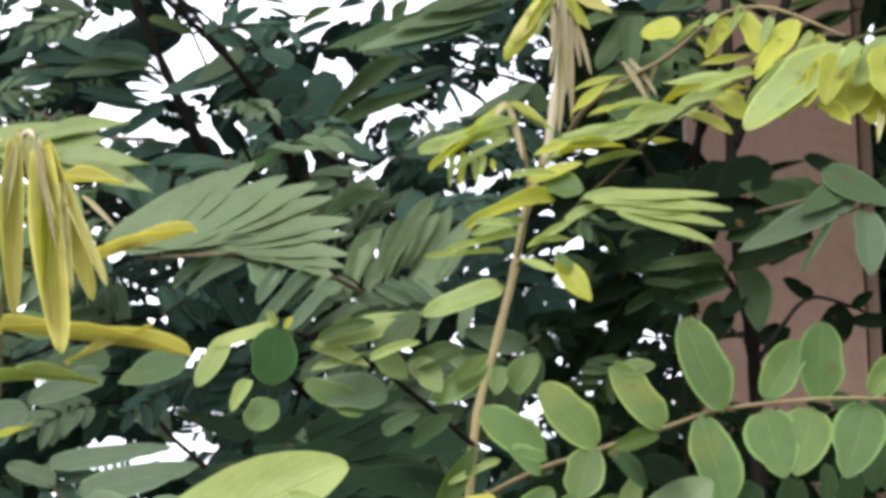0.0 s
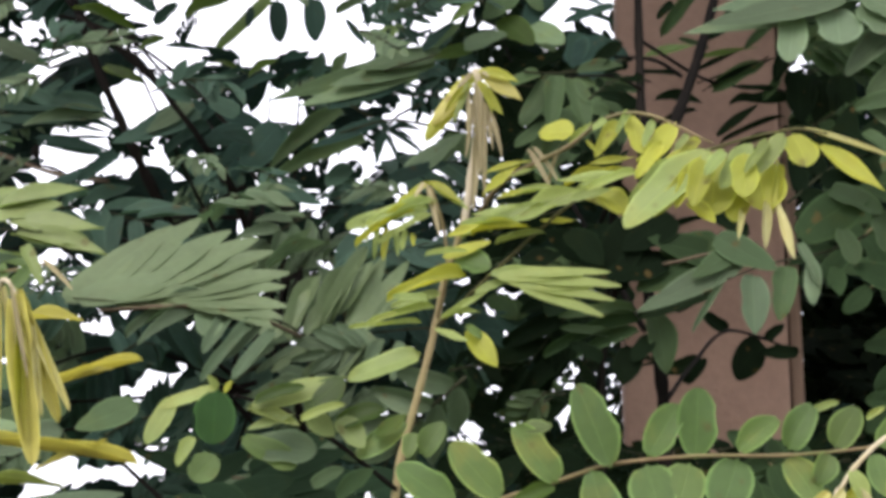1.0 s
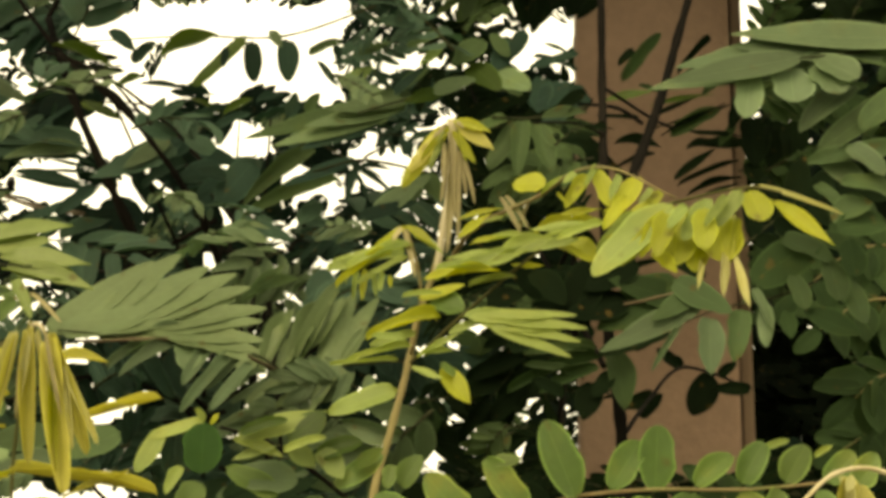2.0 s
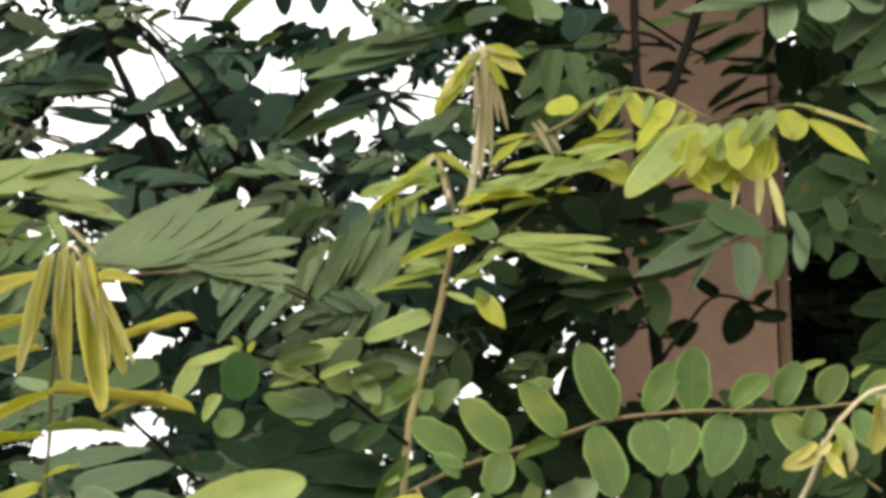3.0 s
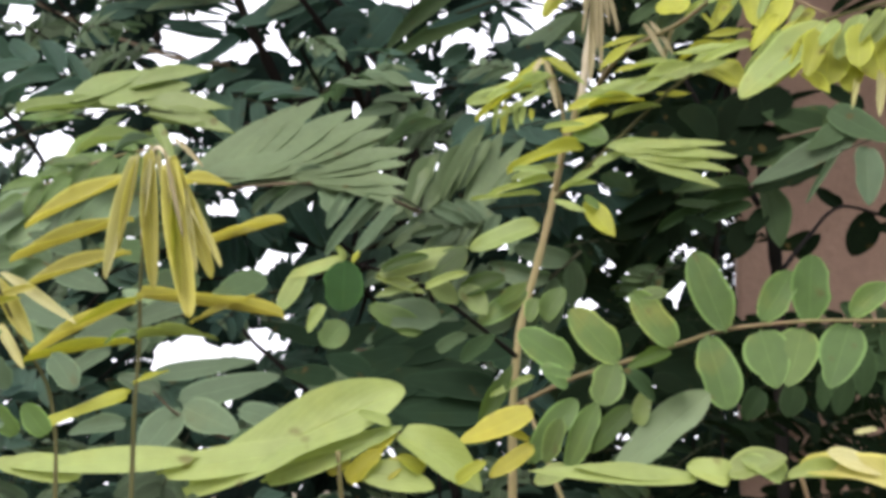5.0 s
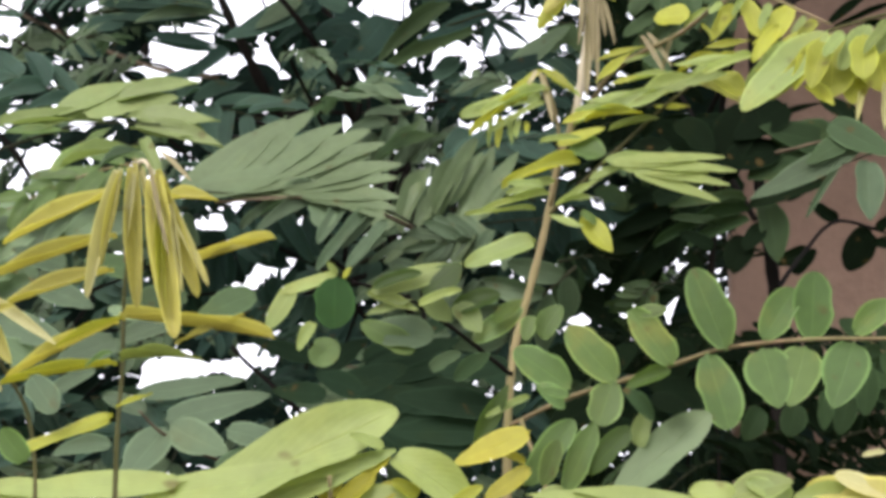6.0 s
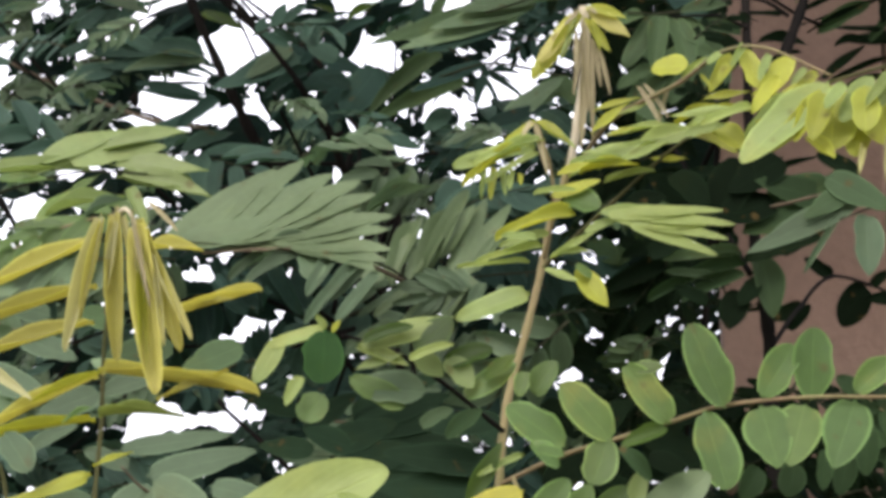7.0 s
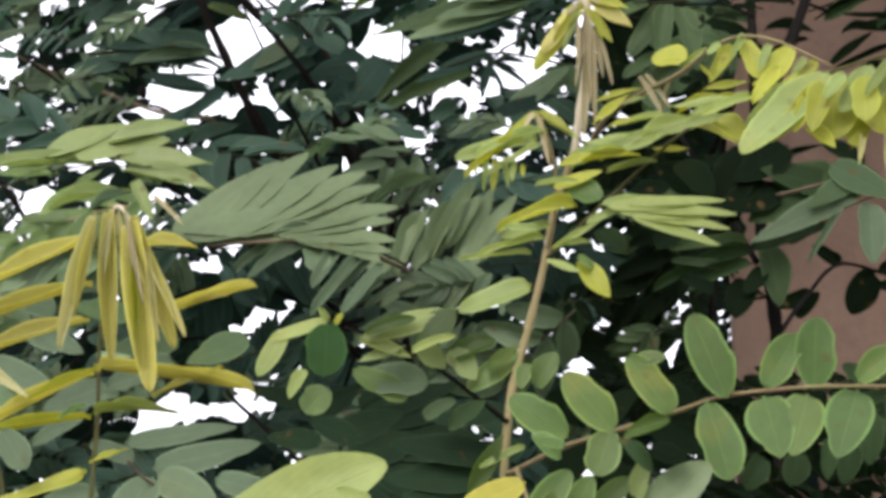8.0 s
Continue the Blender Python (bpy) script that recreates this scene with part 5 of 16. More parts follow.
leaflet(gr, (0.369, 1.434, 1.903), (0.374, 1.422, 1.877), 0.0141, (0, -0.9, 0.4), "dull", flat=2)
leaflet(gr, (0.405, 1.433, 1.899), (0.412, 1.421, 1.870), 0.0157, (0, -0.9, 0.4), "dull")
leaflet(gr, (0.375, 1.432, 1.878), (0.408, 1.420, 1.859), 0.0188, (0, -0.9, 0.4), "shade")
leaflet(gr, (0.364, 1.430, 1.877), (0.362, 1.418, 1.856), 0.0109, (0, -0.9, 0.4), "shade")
leaflet(gr, (0.291, 1.429, 1.895), (0.326, 1.417, 1.872), 0.0218, (0, -0.9, 0.4), "dull", flat=True)
leaflet(gr, (0.307, 1.428, 1.888), (0.275, 1.416, 1.867), 0.0140, (0, -0.9, 0.4), "dull", flat=True)
leaflet(gr, (0.310, 1.427, 1.881), (0.242, 1.415, 1.846), 0.0171, (0, -0.9, 0.4), "slate", flat=True)
leaflet(gr, (0.298, 1.426, 1.871), (0.274, 1.414, 1.835), 0.0047, (0, -0.9, 0.4), "slate")
leaflet(gr, (0.334, 1.424, 1.876), (0.326, 1.412, 1.843), 0.0155, (0, -0.9, 0.4), "dull")
leaflet(gr, (0.312, 1.423, 1.871), (0.310, 1.411, 1.833), 0.0178, (0, -0.9, 0.4), "slate")
leaflet(gr, (0.349, 1.422, 1.881), (0.345, 1.410, 1.852), 0.0105, (0, -0.9, 0.4), "grey")
leaflet(gr, (0.340, 1.421, 1.889), (0.349, 1.409, 1.864), 0.0077, (0, -0.9, 0.4), "slate")
gd = stem(shrub, [(0.283, 1.680, 1.927), (0.295, 1.620, 1.918), (0.324, 1.600, 1.922)], 0.0015, 0.0010, TWIG, "leaf")
# darkest blades here hold the shade behind the sapling in their colour
leaflet(gd, (0.291, 1.659, 1.948), (0.331, 1.647, 1.961), 0.0047, (0, -0.9, 0.4), "deep_shade")
leaflet(gd, (0.308, 1.658, 1.942), (0.330, 1.646, 1.948), 0.0047, (0, -0.9, 0.4), "deep_shade")
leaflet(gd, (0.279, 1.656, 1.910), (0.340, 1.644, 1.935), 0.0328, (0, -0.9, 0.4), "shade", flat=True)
leaflet(gd, (0.334, 1.655, 1.907), (0.284, 1.643, 1.926), 0.0234, (0, -0.9, 0.4), "deep_shade")
leaflet(gd, (0.277, 1.654, 1.924), (0.232, 1.642, 1.942), 0.0234, (0, -0.9, 0.4), "deep_shade")
leaflet(gd, (0.272, 1.653, 1.941), (0.240, 1.641, 1.951), 0.0159, (0, -0.9, 0.4), "deep_shade")
leaflet(gd, (0.267, 1.652, 1.905), (0.249, 1.640, 1.929), 0.0187, (0, -0.9, 0.4), "deep_shade")
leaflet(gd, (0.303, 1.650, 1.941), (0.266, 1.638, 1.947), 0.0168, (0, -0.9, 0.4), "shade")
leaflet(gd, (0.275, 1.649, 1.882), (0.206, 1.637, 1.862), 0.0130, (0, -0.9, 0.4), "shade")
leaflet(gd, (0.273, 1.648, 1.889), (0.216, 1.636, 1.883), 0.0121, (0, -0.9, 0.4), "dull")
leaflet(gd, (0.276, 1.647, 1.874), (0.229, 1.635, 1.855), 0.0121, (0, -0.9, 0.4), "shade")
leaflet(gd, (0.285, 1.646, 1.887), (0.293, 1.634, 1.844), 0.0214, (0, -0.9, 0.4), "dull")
leaflet(gd, (0.271, 1.644, 1.861), (0.259, 1.632, 1.831), 0.0213, (0, -0.9, 0.4), "deep_shade")
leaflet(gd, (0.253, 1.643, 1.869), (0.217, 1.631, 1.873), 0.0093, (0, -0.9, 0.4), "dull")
leaflet(gd, (0.283, 1.642, 1.869), (0.268, 1.630, 1.850), 0.0139, (0, -0.9, 0.4), "deep_shade")
leaflet(gd, (0.300, 1.641, 1.886), (0.324, 1.629, 1.902), 0.0102, (0, -0.9, 0.4), "deep_shade")
leaflet(gd, (0.241, 1.640, 1.829), (0.230, 1.628, 1.849), 0.0083, (0, -0.9, 0.4), "deep_shade")
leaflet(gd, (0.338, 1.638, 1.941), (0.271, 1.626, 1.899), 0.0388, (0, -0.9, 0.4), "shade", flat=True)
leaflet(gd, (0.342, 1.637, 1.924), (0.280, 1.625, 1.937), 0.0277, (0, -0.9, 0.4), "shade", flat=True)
leaflet(gd, (0.302, 1.636, 1.957), (0.262, 1.624, 1.928), 0.0286, (0, -0.9, 0.4), "deep_shade", flat=True)
leaflet(gd, (0.274, 1.635, 1.957), (0.246, 1.623, 1.898), 0.0322, (0, -0.9, 0.4), "deep_shade", flat=True)
leaflet(gd, (0.328, 1.634, 1.901), (0.271, 1.622, 1.880), 0.0202, (0, -0.9, 0.4), "deep_shade")
leaflet(gd, (0.355, 1.632, 1.942), (0.322, 1.620, 1.954), 0.0184, (0, -0.9, 0.4), "deep_shade")
leaflet(gd, (0.295, 1.631, 1.924), (0.246, 1.619, 1.907), 0.0275, (0, -0.9, 0.4), "deep_shade", flat=True)
leaflet(gd, (0.222, 1.630, 1.944), (0.246, 1.618, 1.916), 0.0229, (0, -0.9, 0.4), "deep_shade")
leaflet(gd, (0.204, 1.629, 1.883), (0.237, 1.617, 1.898), 0.0183, (0, -0.9, 0.4), "deep_shade")
leaflet(gd, (0.187, 1.628, 1.917), (0.216, 1.616, 1.923), 0.0183, (0, -0.9, 0.4), "deep_shade")
leaflet(gd, (0.246, 1.626, 1.849), (0.220, 1.614, 1.858), 0.0137, (0, -0.9, 0.4), "deep_shade")
ur = stem(shrub, [(0.473, 1.400, 2.060), (0.417, 1.380, 2.036), (0.365, 1.360, 2.021), (0.327, 1.360, 2.016)], 0.0009, 0.0005, DIM, "leaf")
leaflet(ur, (0.431, 1.379, 2.023), (0.374, 1.367, 2.032), 0.0268, (0, -0.85, 0.5), "dull")
leaflet(ur, (0.446, 1.378, 2.042), (0.318, 1.366, 2.037), 0.0268, (0, -0.85, 0.5), "slate", flat=True)
leaflet(ur, (0.419, 1.376, 2.029), (0.321, 1.364, 2.028), 0.0232, (0, -0.85, 0.5), "slate", flat=True)
leaflet(ur, (0.373, 1.375, 2.025), (0.266, 1.363, 1.999), 0.0214, (0, -0.85, 0.5), "slate", flat=True)
leaflet(ur, (0.377, 1.374, 2.035), (0.283, 1.362, 2.013), 0.0222, (0, -0.85, 0.5), "slate", flat=True)
leaflet(ur, (0.365, 1.373, 2.019), (0.312, 1.361, 2.006), 0.0160, (0, -0.85, 0.5), "slate", flat=True)
leaflet(ur, (0.428, 1.372, 2.005), (0.394, 1.360, 1.975), 0.0195, (0, -0.85, 0.5), "dull")
leaflet(ur, (0.416, 1.370, 1.998), (0.369, 1.358, 1.964), 0.0186, (0, -0.85, 0.5), "dull")
leaflet(ur, (0.396, 1.369, 2.007), (0.358, 1.357, 1.977), 0.0186, (0, -0.85, 0.5), "slate")
leaflet(ur, (0.425, 1.368, 1.964), (0.361, 1.356, 1.955), 0.0177, (0, -0.85, 0.5), "dull")
leaflet(ur, (0.370, 1.367, 1.963), (0.400, 1.355, 1.941), 0.0194, (0, -0.85, 0.5), "slate")
leaflet(ur, (0.367, 1.366, 1.942), (0.381, 1.354, 1.926), 0.0106, (0, -0.85, 0.5), "dull")
leaflet(ur, (0.389, 1.364, 1.937), (0.401, 1.352, 1.920), 0.0114, (0, -0.85, 0.5), "dull")
leaflet(ur, (0.370, 1.363, 2.023), (0.393, 1.351, 2.006), 0.0246, (0, -0.85, 0.5), "grey", flat=2)
leaflet(ur, (0.368, 1.362, 2.017), (0.383, 1.350, 1.996), 0.0237, (0, -0.85, 0.5), "grey", flat=2)
leaflet(ur, (0.354, 1.361, 2.015), (0.352, 1.349, 1.989), 0.0281, (0, -0.85, 0.5), "grey", flat=2)
leaflet(ur, (0.330, 1.360, 2.013), (0.322, 1.348, 1.978), 0.0184, (0, -0.85, 0.5), "grey", flat=2)
leaflet(ur, (0.361, 1.358, 2.021), (0.275, 1.346, 1.998), 0.0219, (0, -0.85, 0.5), "slate", flat=True)
leaflet(ur, (0.386, 1.357, 1.964), (0.405, 1.345, 1.946), 0.0175, (0, -0.85, 0.5), "slate")
leaflet(ur, (0.373, 1.356, 1.917), (0.394, 1.344, 1.928), 0.0175, (0, -0.85, 0.5), "dull")
leaflet(ur, (0.408, 1.355, 1.935), (0.381, 1.343, 1.942), 0.0174, (0, -0.85, 0.5), "dull")
leaflet(ur, (0.406, 1.354, 1.917), (0.372, 1.342, 1.907), 0.0218, (0, -0.85, 0.5), "shade")
# leaves beside the post in the darkened green, coloured as shaded
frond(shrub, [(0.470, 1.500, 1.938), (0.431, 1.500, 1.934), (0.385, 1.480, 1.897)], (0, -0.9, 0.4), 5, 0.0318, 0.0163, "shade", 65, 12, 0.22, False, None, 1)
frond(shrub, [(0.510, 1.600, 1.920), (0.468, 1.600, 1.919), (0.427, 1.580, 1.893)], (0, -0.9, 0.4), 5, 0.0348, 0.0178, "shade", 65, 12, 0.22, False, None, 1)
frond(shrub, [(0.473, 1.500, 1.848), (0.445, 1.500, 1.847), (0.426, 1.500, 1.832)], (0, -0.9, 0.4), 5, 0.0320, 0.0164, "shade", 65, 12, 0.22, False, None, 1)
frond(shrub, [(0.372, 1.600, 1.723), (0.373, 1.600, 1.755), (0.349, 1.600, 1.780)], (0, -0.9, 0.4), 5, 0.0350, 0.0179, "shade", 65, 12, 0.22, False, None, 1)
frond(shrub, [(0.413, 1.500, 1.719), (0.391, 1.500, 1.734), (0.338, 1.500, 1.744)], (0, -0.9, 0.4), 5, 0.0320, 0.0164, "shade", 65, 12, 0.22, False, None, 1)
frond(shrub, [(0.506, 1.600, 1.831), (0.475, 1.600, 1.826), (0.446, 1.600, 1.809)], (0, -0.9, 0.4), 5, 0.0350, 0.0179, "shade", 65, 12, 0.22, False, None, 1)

# ---- upper leaves of the tree ----
upa = stem(tree, [(0.216, 1.800, 2.156), (0.165, 1.780, 2.139), (0.135, 1.760, 2.123), (0.087, 1.750, 2.104)], 0.0014, 0.0009, DIM, "leaf")
leaflet(upa, (0.137, 1.770, 2.128), (0.063, 1.750, 2.106), 0.0240, (0, -0.85, 0.5), "grey", flat=True)
leaflet(upa, (0.130, 1.770, 2.119), (0.042, 1.750, 2.091), 0.0221, (0, -0.85, 0.5), "grey", flat=True)
leaflet(upa, (0.118, 1.770, 2.112), (0.016, 1.750, 2.073), 0.0212, (0, -0.85, 0.5), "grey", flat=True)
leaflet(upa, (0.106, 1.770, 2.104), (0.040, 1.750, 2.071), 0.0185, (0, -0.85, 0.5), "dark", flat=True)
leaflet(upa, (0.160, 1.770, 2.133), (0.126, 1.750, 2.114), 0.0166, (0, -0.85, 0.5), "olive", flat=True)
leaflet(upa, (0.150, 1.770, 2.133), (0.187, 1.750, 2.136), 0.0231, (0, -0.85, 0.5), "grey", flat=True)
leaflet(upa, (0.184, 1.770, 2.158), (0.208, 1.750, 2.127), 0.0277, (0, -0.85, 0.5), "olive", flat=True)
leaflet(upa, (0.207, 1.770, 2.151), (0.233, 1.750, 2.128), 0.0304, (0, -0.85, 0.5), "grey", flat=True)
leaflet(upa, (0.194, 1.770, 2.181), (0.168, 1.750, 2.148), 0.0231, (0, -0.85, 0.5), "dull", flat=True)
leaflet(upa, (0.116, 1.770, 2.134), (0.096, 1.750, 2.142), 0.0138, (0, -0.85, 0.5), "dark", flat=True)
leaflet(upa, (0.077, 1.770, 2.113), (0.091, 1.750, 2.141), 0.0083, (0, -0.85, 0.5), "dark", flat=True)
leaflet(upa, (0.116, 1.770, 2.128), (0.144, 1.750, 2.147), 0.0138, (0, -0.85, 0.5), "dark", flat=True)
upb = stem(tree, [(0.284, 1.750, 2.115), (0.249, 1.740, 2.103), (0.224, 1.730, 2.096), (0.199, 1.720, 2.094)], 0.0014, 0.0009, DIM, "leaf")
leaflet(upb, (0.224, 1.730, 2.096), (0.195, 1.710, 2.051), 0.0179, (0, -0.9, 0.4), "dull")
leaflet(upb, (0.226, 1.730, 2.095), (0.219, 1.710, 2.045), 0.0170, (0, -0.9, 0.4), "dull")
leaflet(upb, (0.236, 1.730, 2.093), (0.247, 1.710, 2.045), 0.0197, (0, -0.9, 0.4), "dull")
leaflet(upb, (0.240, 1.730, 2.097), (0.276, 1.710, 2.097), 0.0134, (0, -0.9, 0.4), "dull")
leaflet(upb, (0.245, 1.730, 2.095), (0.254, 1.710, 2.067), 0.0179, (0, -0.9, 0.4), "dull")
leaflet(upb, (0.212, 1.730, 2.096), (0.185, 1.710, 2.080), 0.0134, (0, -0.9, 0.4), "dull")
leaflet(upb, (0.219, 1.730, 2.053), (0.189, 1.710, 2.028), 0.0134, (0, -0.9, 0.4), "dull")
leaflet(upb, (0.257, 1.730, 2.103), (0.274, 1.710, 2.116), 0.0179, (0, -0.9, 0.4), "deep_shade")
leaflet(upb, (0.200, 1.730, 2.028), (0.226, 1.710, 2.000), 0.0152, (0, -0.9, 0.4), "dull")
upc = stem(tree, [(0.158, 1.850, 2.079), (0.117, 1.840, 2.086), (0.087, 1.830, 2.086), (0.047, 1.830, 2.074)], 0.0015, 0.0010, DIM, "leaf")
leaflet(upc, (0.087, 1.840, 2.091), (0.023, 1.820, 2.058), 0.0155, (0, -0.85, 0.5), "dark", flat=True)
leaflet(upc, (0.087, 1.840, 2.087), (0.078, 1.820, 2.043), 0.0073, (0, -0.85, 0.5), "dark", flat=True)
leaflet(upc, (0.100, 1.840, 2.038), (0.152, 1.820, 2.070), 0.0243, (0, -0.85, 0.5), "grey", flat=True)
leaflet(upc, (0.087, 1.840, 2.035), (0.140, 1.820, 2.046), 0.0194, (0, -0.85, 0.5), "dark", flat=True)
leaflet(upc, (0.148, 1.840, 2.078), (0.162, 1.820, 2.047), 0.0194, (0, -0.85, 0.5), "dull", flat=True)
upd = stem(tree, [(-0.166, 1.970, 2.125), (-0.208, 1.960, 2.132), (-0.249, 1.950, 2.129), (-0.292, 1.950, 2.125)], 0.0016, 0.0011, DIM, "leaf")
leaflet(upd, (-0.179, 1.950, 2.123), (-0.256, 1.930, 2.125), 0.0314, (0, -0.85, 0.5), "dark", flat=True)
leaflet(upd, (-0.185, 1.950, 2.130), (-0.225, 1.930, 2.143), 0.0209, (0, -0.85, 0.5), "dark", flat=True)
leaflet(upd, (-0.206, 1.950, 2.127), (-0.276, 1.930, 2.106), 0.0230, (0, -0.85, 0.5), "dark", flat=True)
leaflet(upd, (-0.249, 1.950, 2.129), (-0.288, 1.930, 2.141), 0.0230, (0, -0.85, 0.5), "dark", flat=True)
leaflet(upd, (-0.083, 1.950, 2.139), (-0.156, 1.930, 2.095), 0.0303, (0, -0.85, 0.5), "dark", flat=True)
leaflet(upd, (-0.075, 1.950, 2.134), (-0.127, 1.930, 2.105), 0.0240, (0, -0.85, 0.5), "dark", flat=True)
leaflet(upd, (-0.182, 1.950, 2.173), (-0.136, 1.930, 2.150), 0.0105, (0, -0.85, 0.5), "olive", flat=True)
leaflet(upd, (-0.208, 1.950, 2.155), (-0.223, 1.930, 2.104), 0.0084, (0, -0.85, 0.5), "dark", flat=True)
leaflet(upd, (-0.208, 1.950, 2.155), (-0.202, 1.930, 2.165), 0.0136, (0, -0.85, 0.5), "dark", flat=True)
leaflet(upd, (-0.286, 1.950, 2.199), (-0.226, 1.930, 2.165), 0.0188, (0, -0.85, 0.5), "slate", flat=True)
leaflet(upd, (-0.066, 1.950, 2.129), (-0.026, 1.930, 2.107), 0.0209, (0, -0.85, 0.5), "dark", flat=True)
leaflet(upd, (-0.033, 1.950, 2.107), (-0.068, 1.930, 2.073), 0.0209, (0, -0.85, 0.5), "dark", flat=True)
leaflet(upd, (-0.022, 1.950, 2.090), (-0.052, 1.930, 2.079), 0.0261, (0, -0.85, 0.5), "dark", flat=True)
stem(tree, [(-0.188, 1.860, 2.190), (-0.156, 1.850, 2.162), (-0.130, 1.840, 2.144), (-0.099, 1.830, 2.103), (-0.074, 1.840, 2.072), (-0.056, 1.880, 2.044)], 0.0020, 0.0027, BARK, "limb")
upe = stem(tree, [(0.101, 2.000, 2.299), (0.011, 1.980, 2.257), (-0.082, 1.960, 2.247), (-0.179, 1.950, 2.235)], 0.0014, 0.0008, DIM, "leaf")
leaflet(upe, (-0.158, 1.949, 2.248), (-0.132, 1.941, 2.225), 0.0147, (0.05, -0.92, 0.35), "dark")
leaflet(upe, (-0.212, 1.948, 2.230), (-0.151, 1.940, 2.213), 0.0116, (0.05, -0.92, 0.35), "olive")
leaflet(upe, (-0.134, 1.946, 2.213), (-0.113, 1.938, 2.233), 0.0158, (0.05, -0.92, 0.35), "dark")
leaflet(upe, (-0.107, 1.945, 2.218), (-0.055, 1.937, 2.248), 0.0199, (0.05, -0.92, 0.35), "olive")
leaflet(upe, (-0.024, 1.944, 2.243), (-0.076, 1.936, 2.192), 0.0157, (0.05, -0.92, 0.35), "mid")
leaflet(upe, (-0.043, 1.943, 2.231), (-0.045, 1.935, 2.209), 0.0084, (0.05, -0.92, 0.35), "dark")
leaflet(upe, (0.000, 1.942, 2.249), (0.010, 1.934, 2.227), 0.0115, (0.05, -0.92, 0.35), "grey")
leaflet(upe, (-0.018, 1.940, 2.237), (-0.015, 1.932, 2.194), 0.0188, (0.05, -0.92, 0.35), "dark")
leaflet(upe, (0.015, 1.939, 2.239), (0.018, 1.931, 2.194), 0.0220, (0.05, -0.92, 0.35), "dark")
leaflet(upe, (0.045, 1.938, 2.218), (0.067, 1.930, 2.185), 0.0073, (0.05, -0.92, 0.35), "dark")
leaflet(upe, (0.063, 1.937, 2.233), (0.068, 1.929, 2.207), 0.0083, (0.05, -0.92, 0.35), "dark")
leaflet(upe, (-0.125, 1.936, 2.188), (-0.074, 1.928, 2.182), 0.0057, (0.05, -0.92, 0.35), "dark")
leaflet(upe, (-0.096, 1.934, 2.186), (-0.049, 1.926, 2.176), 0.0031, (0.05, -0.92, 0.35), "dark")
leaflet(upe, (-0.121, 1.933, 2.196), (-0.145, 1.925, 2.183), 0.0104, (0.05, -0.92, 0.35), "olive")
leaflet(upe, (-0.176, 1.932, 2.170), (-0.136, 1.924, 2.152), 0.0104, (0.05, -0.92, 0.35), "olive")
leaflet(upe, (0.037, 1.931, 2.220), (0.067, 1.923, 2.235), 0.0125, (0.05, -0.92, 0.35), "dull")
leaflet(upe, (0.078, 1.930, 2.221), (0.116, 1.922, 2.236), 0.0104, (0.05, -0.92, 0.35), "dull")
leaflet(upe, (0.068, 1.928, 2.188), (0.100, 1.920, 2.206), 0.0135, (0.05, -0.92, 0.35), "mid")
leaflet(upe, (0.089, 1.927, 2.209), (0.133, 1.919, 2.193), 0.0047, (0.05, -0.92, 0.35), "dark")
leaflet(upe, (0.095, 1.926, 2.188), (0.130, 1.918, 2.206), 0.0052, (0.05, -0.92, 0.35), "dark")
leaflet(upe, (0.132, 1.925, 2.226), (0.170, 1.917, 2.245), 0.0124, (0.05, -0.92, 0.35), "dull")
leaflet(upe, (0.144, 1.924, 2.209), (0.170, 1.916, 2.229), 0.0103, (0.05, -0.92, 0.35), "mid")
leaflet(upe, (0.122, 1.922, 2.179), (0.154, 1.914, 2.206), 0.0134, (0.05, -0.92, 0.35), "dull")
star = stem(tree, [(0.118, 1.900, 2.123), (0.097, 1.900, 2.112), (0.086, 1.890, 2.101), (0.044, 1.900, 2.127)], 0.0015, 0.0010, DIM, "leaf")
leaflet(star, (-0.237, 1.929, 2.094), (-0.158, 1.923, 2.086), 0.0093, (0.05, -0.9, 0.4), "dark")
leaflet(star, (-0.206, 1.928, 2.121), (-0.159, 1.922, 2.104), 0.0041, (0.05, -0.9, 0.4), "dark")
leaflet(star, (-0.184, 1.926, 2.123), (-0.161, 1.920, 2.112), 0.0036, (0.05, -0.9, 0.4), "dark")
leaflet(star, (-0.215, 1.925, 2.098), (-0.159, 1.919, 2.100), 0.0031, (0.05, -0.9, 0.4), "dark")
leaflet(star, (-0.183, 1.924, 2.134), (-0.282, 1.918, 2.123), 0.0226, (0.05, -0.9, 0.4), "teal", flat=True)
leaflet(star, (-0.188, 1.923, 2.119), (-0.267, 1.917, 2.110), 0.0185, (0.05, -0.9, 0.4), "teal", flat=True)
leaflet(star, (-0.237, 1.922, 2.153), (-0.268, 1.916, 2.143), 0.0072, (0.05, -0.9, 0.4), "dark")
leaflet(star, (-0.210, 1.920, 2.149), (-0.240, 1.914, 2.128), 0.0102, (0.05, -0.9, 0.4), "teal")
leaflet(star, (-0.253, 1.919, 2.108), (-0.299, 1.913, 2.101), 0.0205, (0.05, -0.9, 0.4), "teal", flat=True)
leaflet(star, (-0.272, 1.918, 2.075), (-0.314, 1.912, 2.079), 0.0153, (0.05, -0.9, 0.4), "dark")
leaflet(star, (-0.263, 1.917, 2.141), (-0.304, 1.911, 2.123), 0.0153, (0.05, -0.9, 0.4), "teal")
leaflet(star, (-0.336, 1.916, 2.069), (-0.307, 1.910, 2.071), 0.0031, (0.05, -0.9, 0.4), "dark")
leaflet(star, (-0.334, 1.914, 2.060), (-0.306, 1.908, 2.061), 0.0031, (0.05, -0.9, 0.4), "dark")
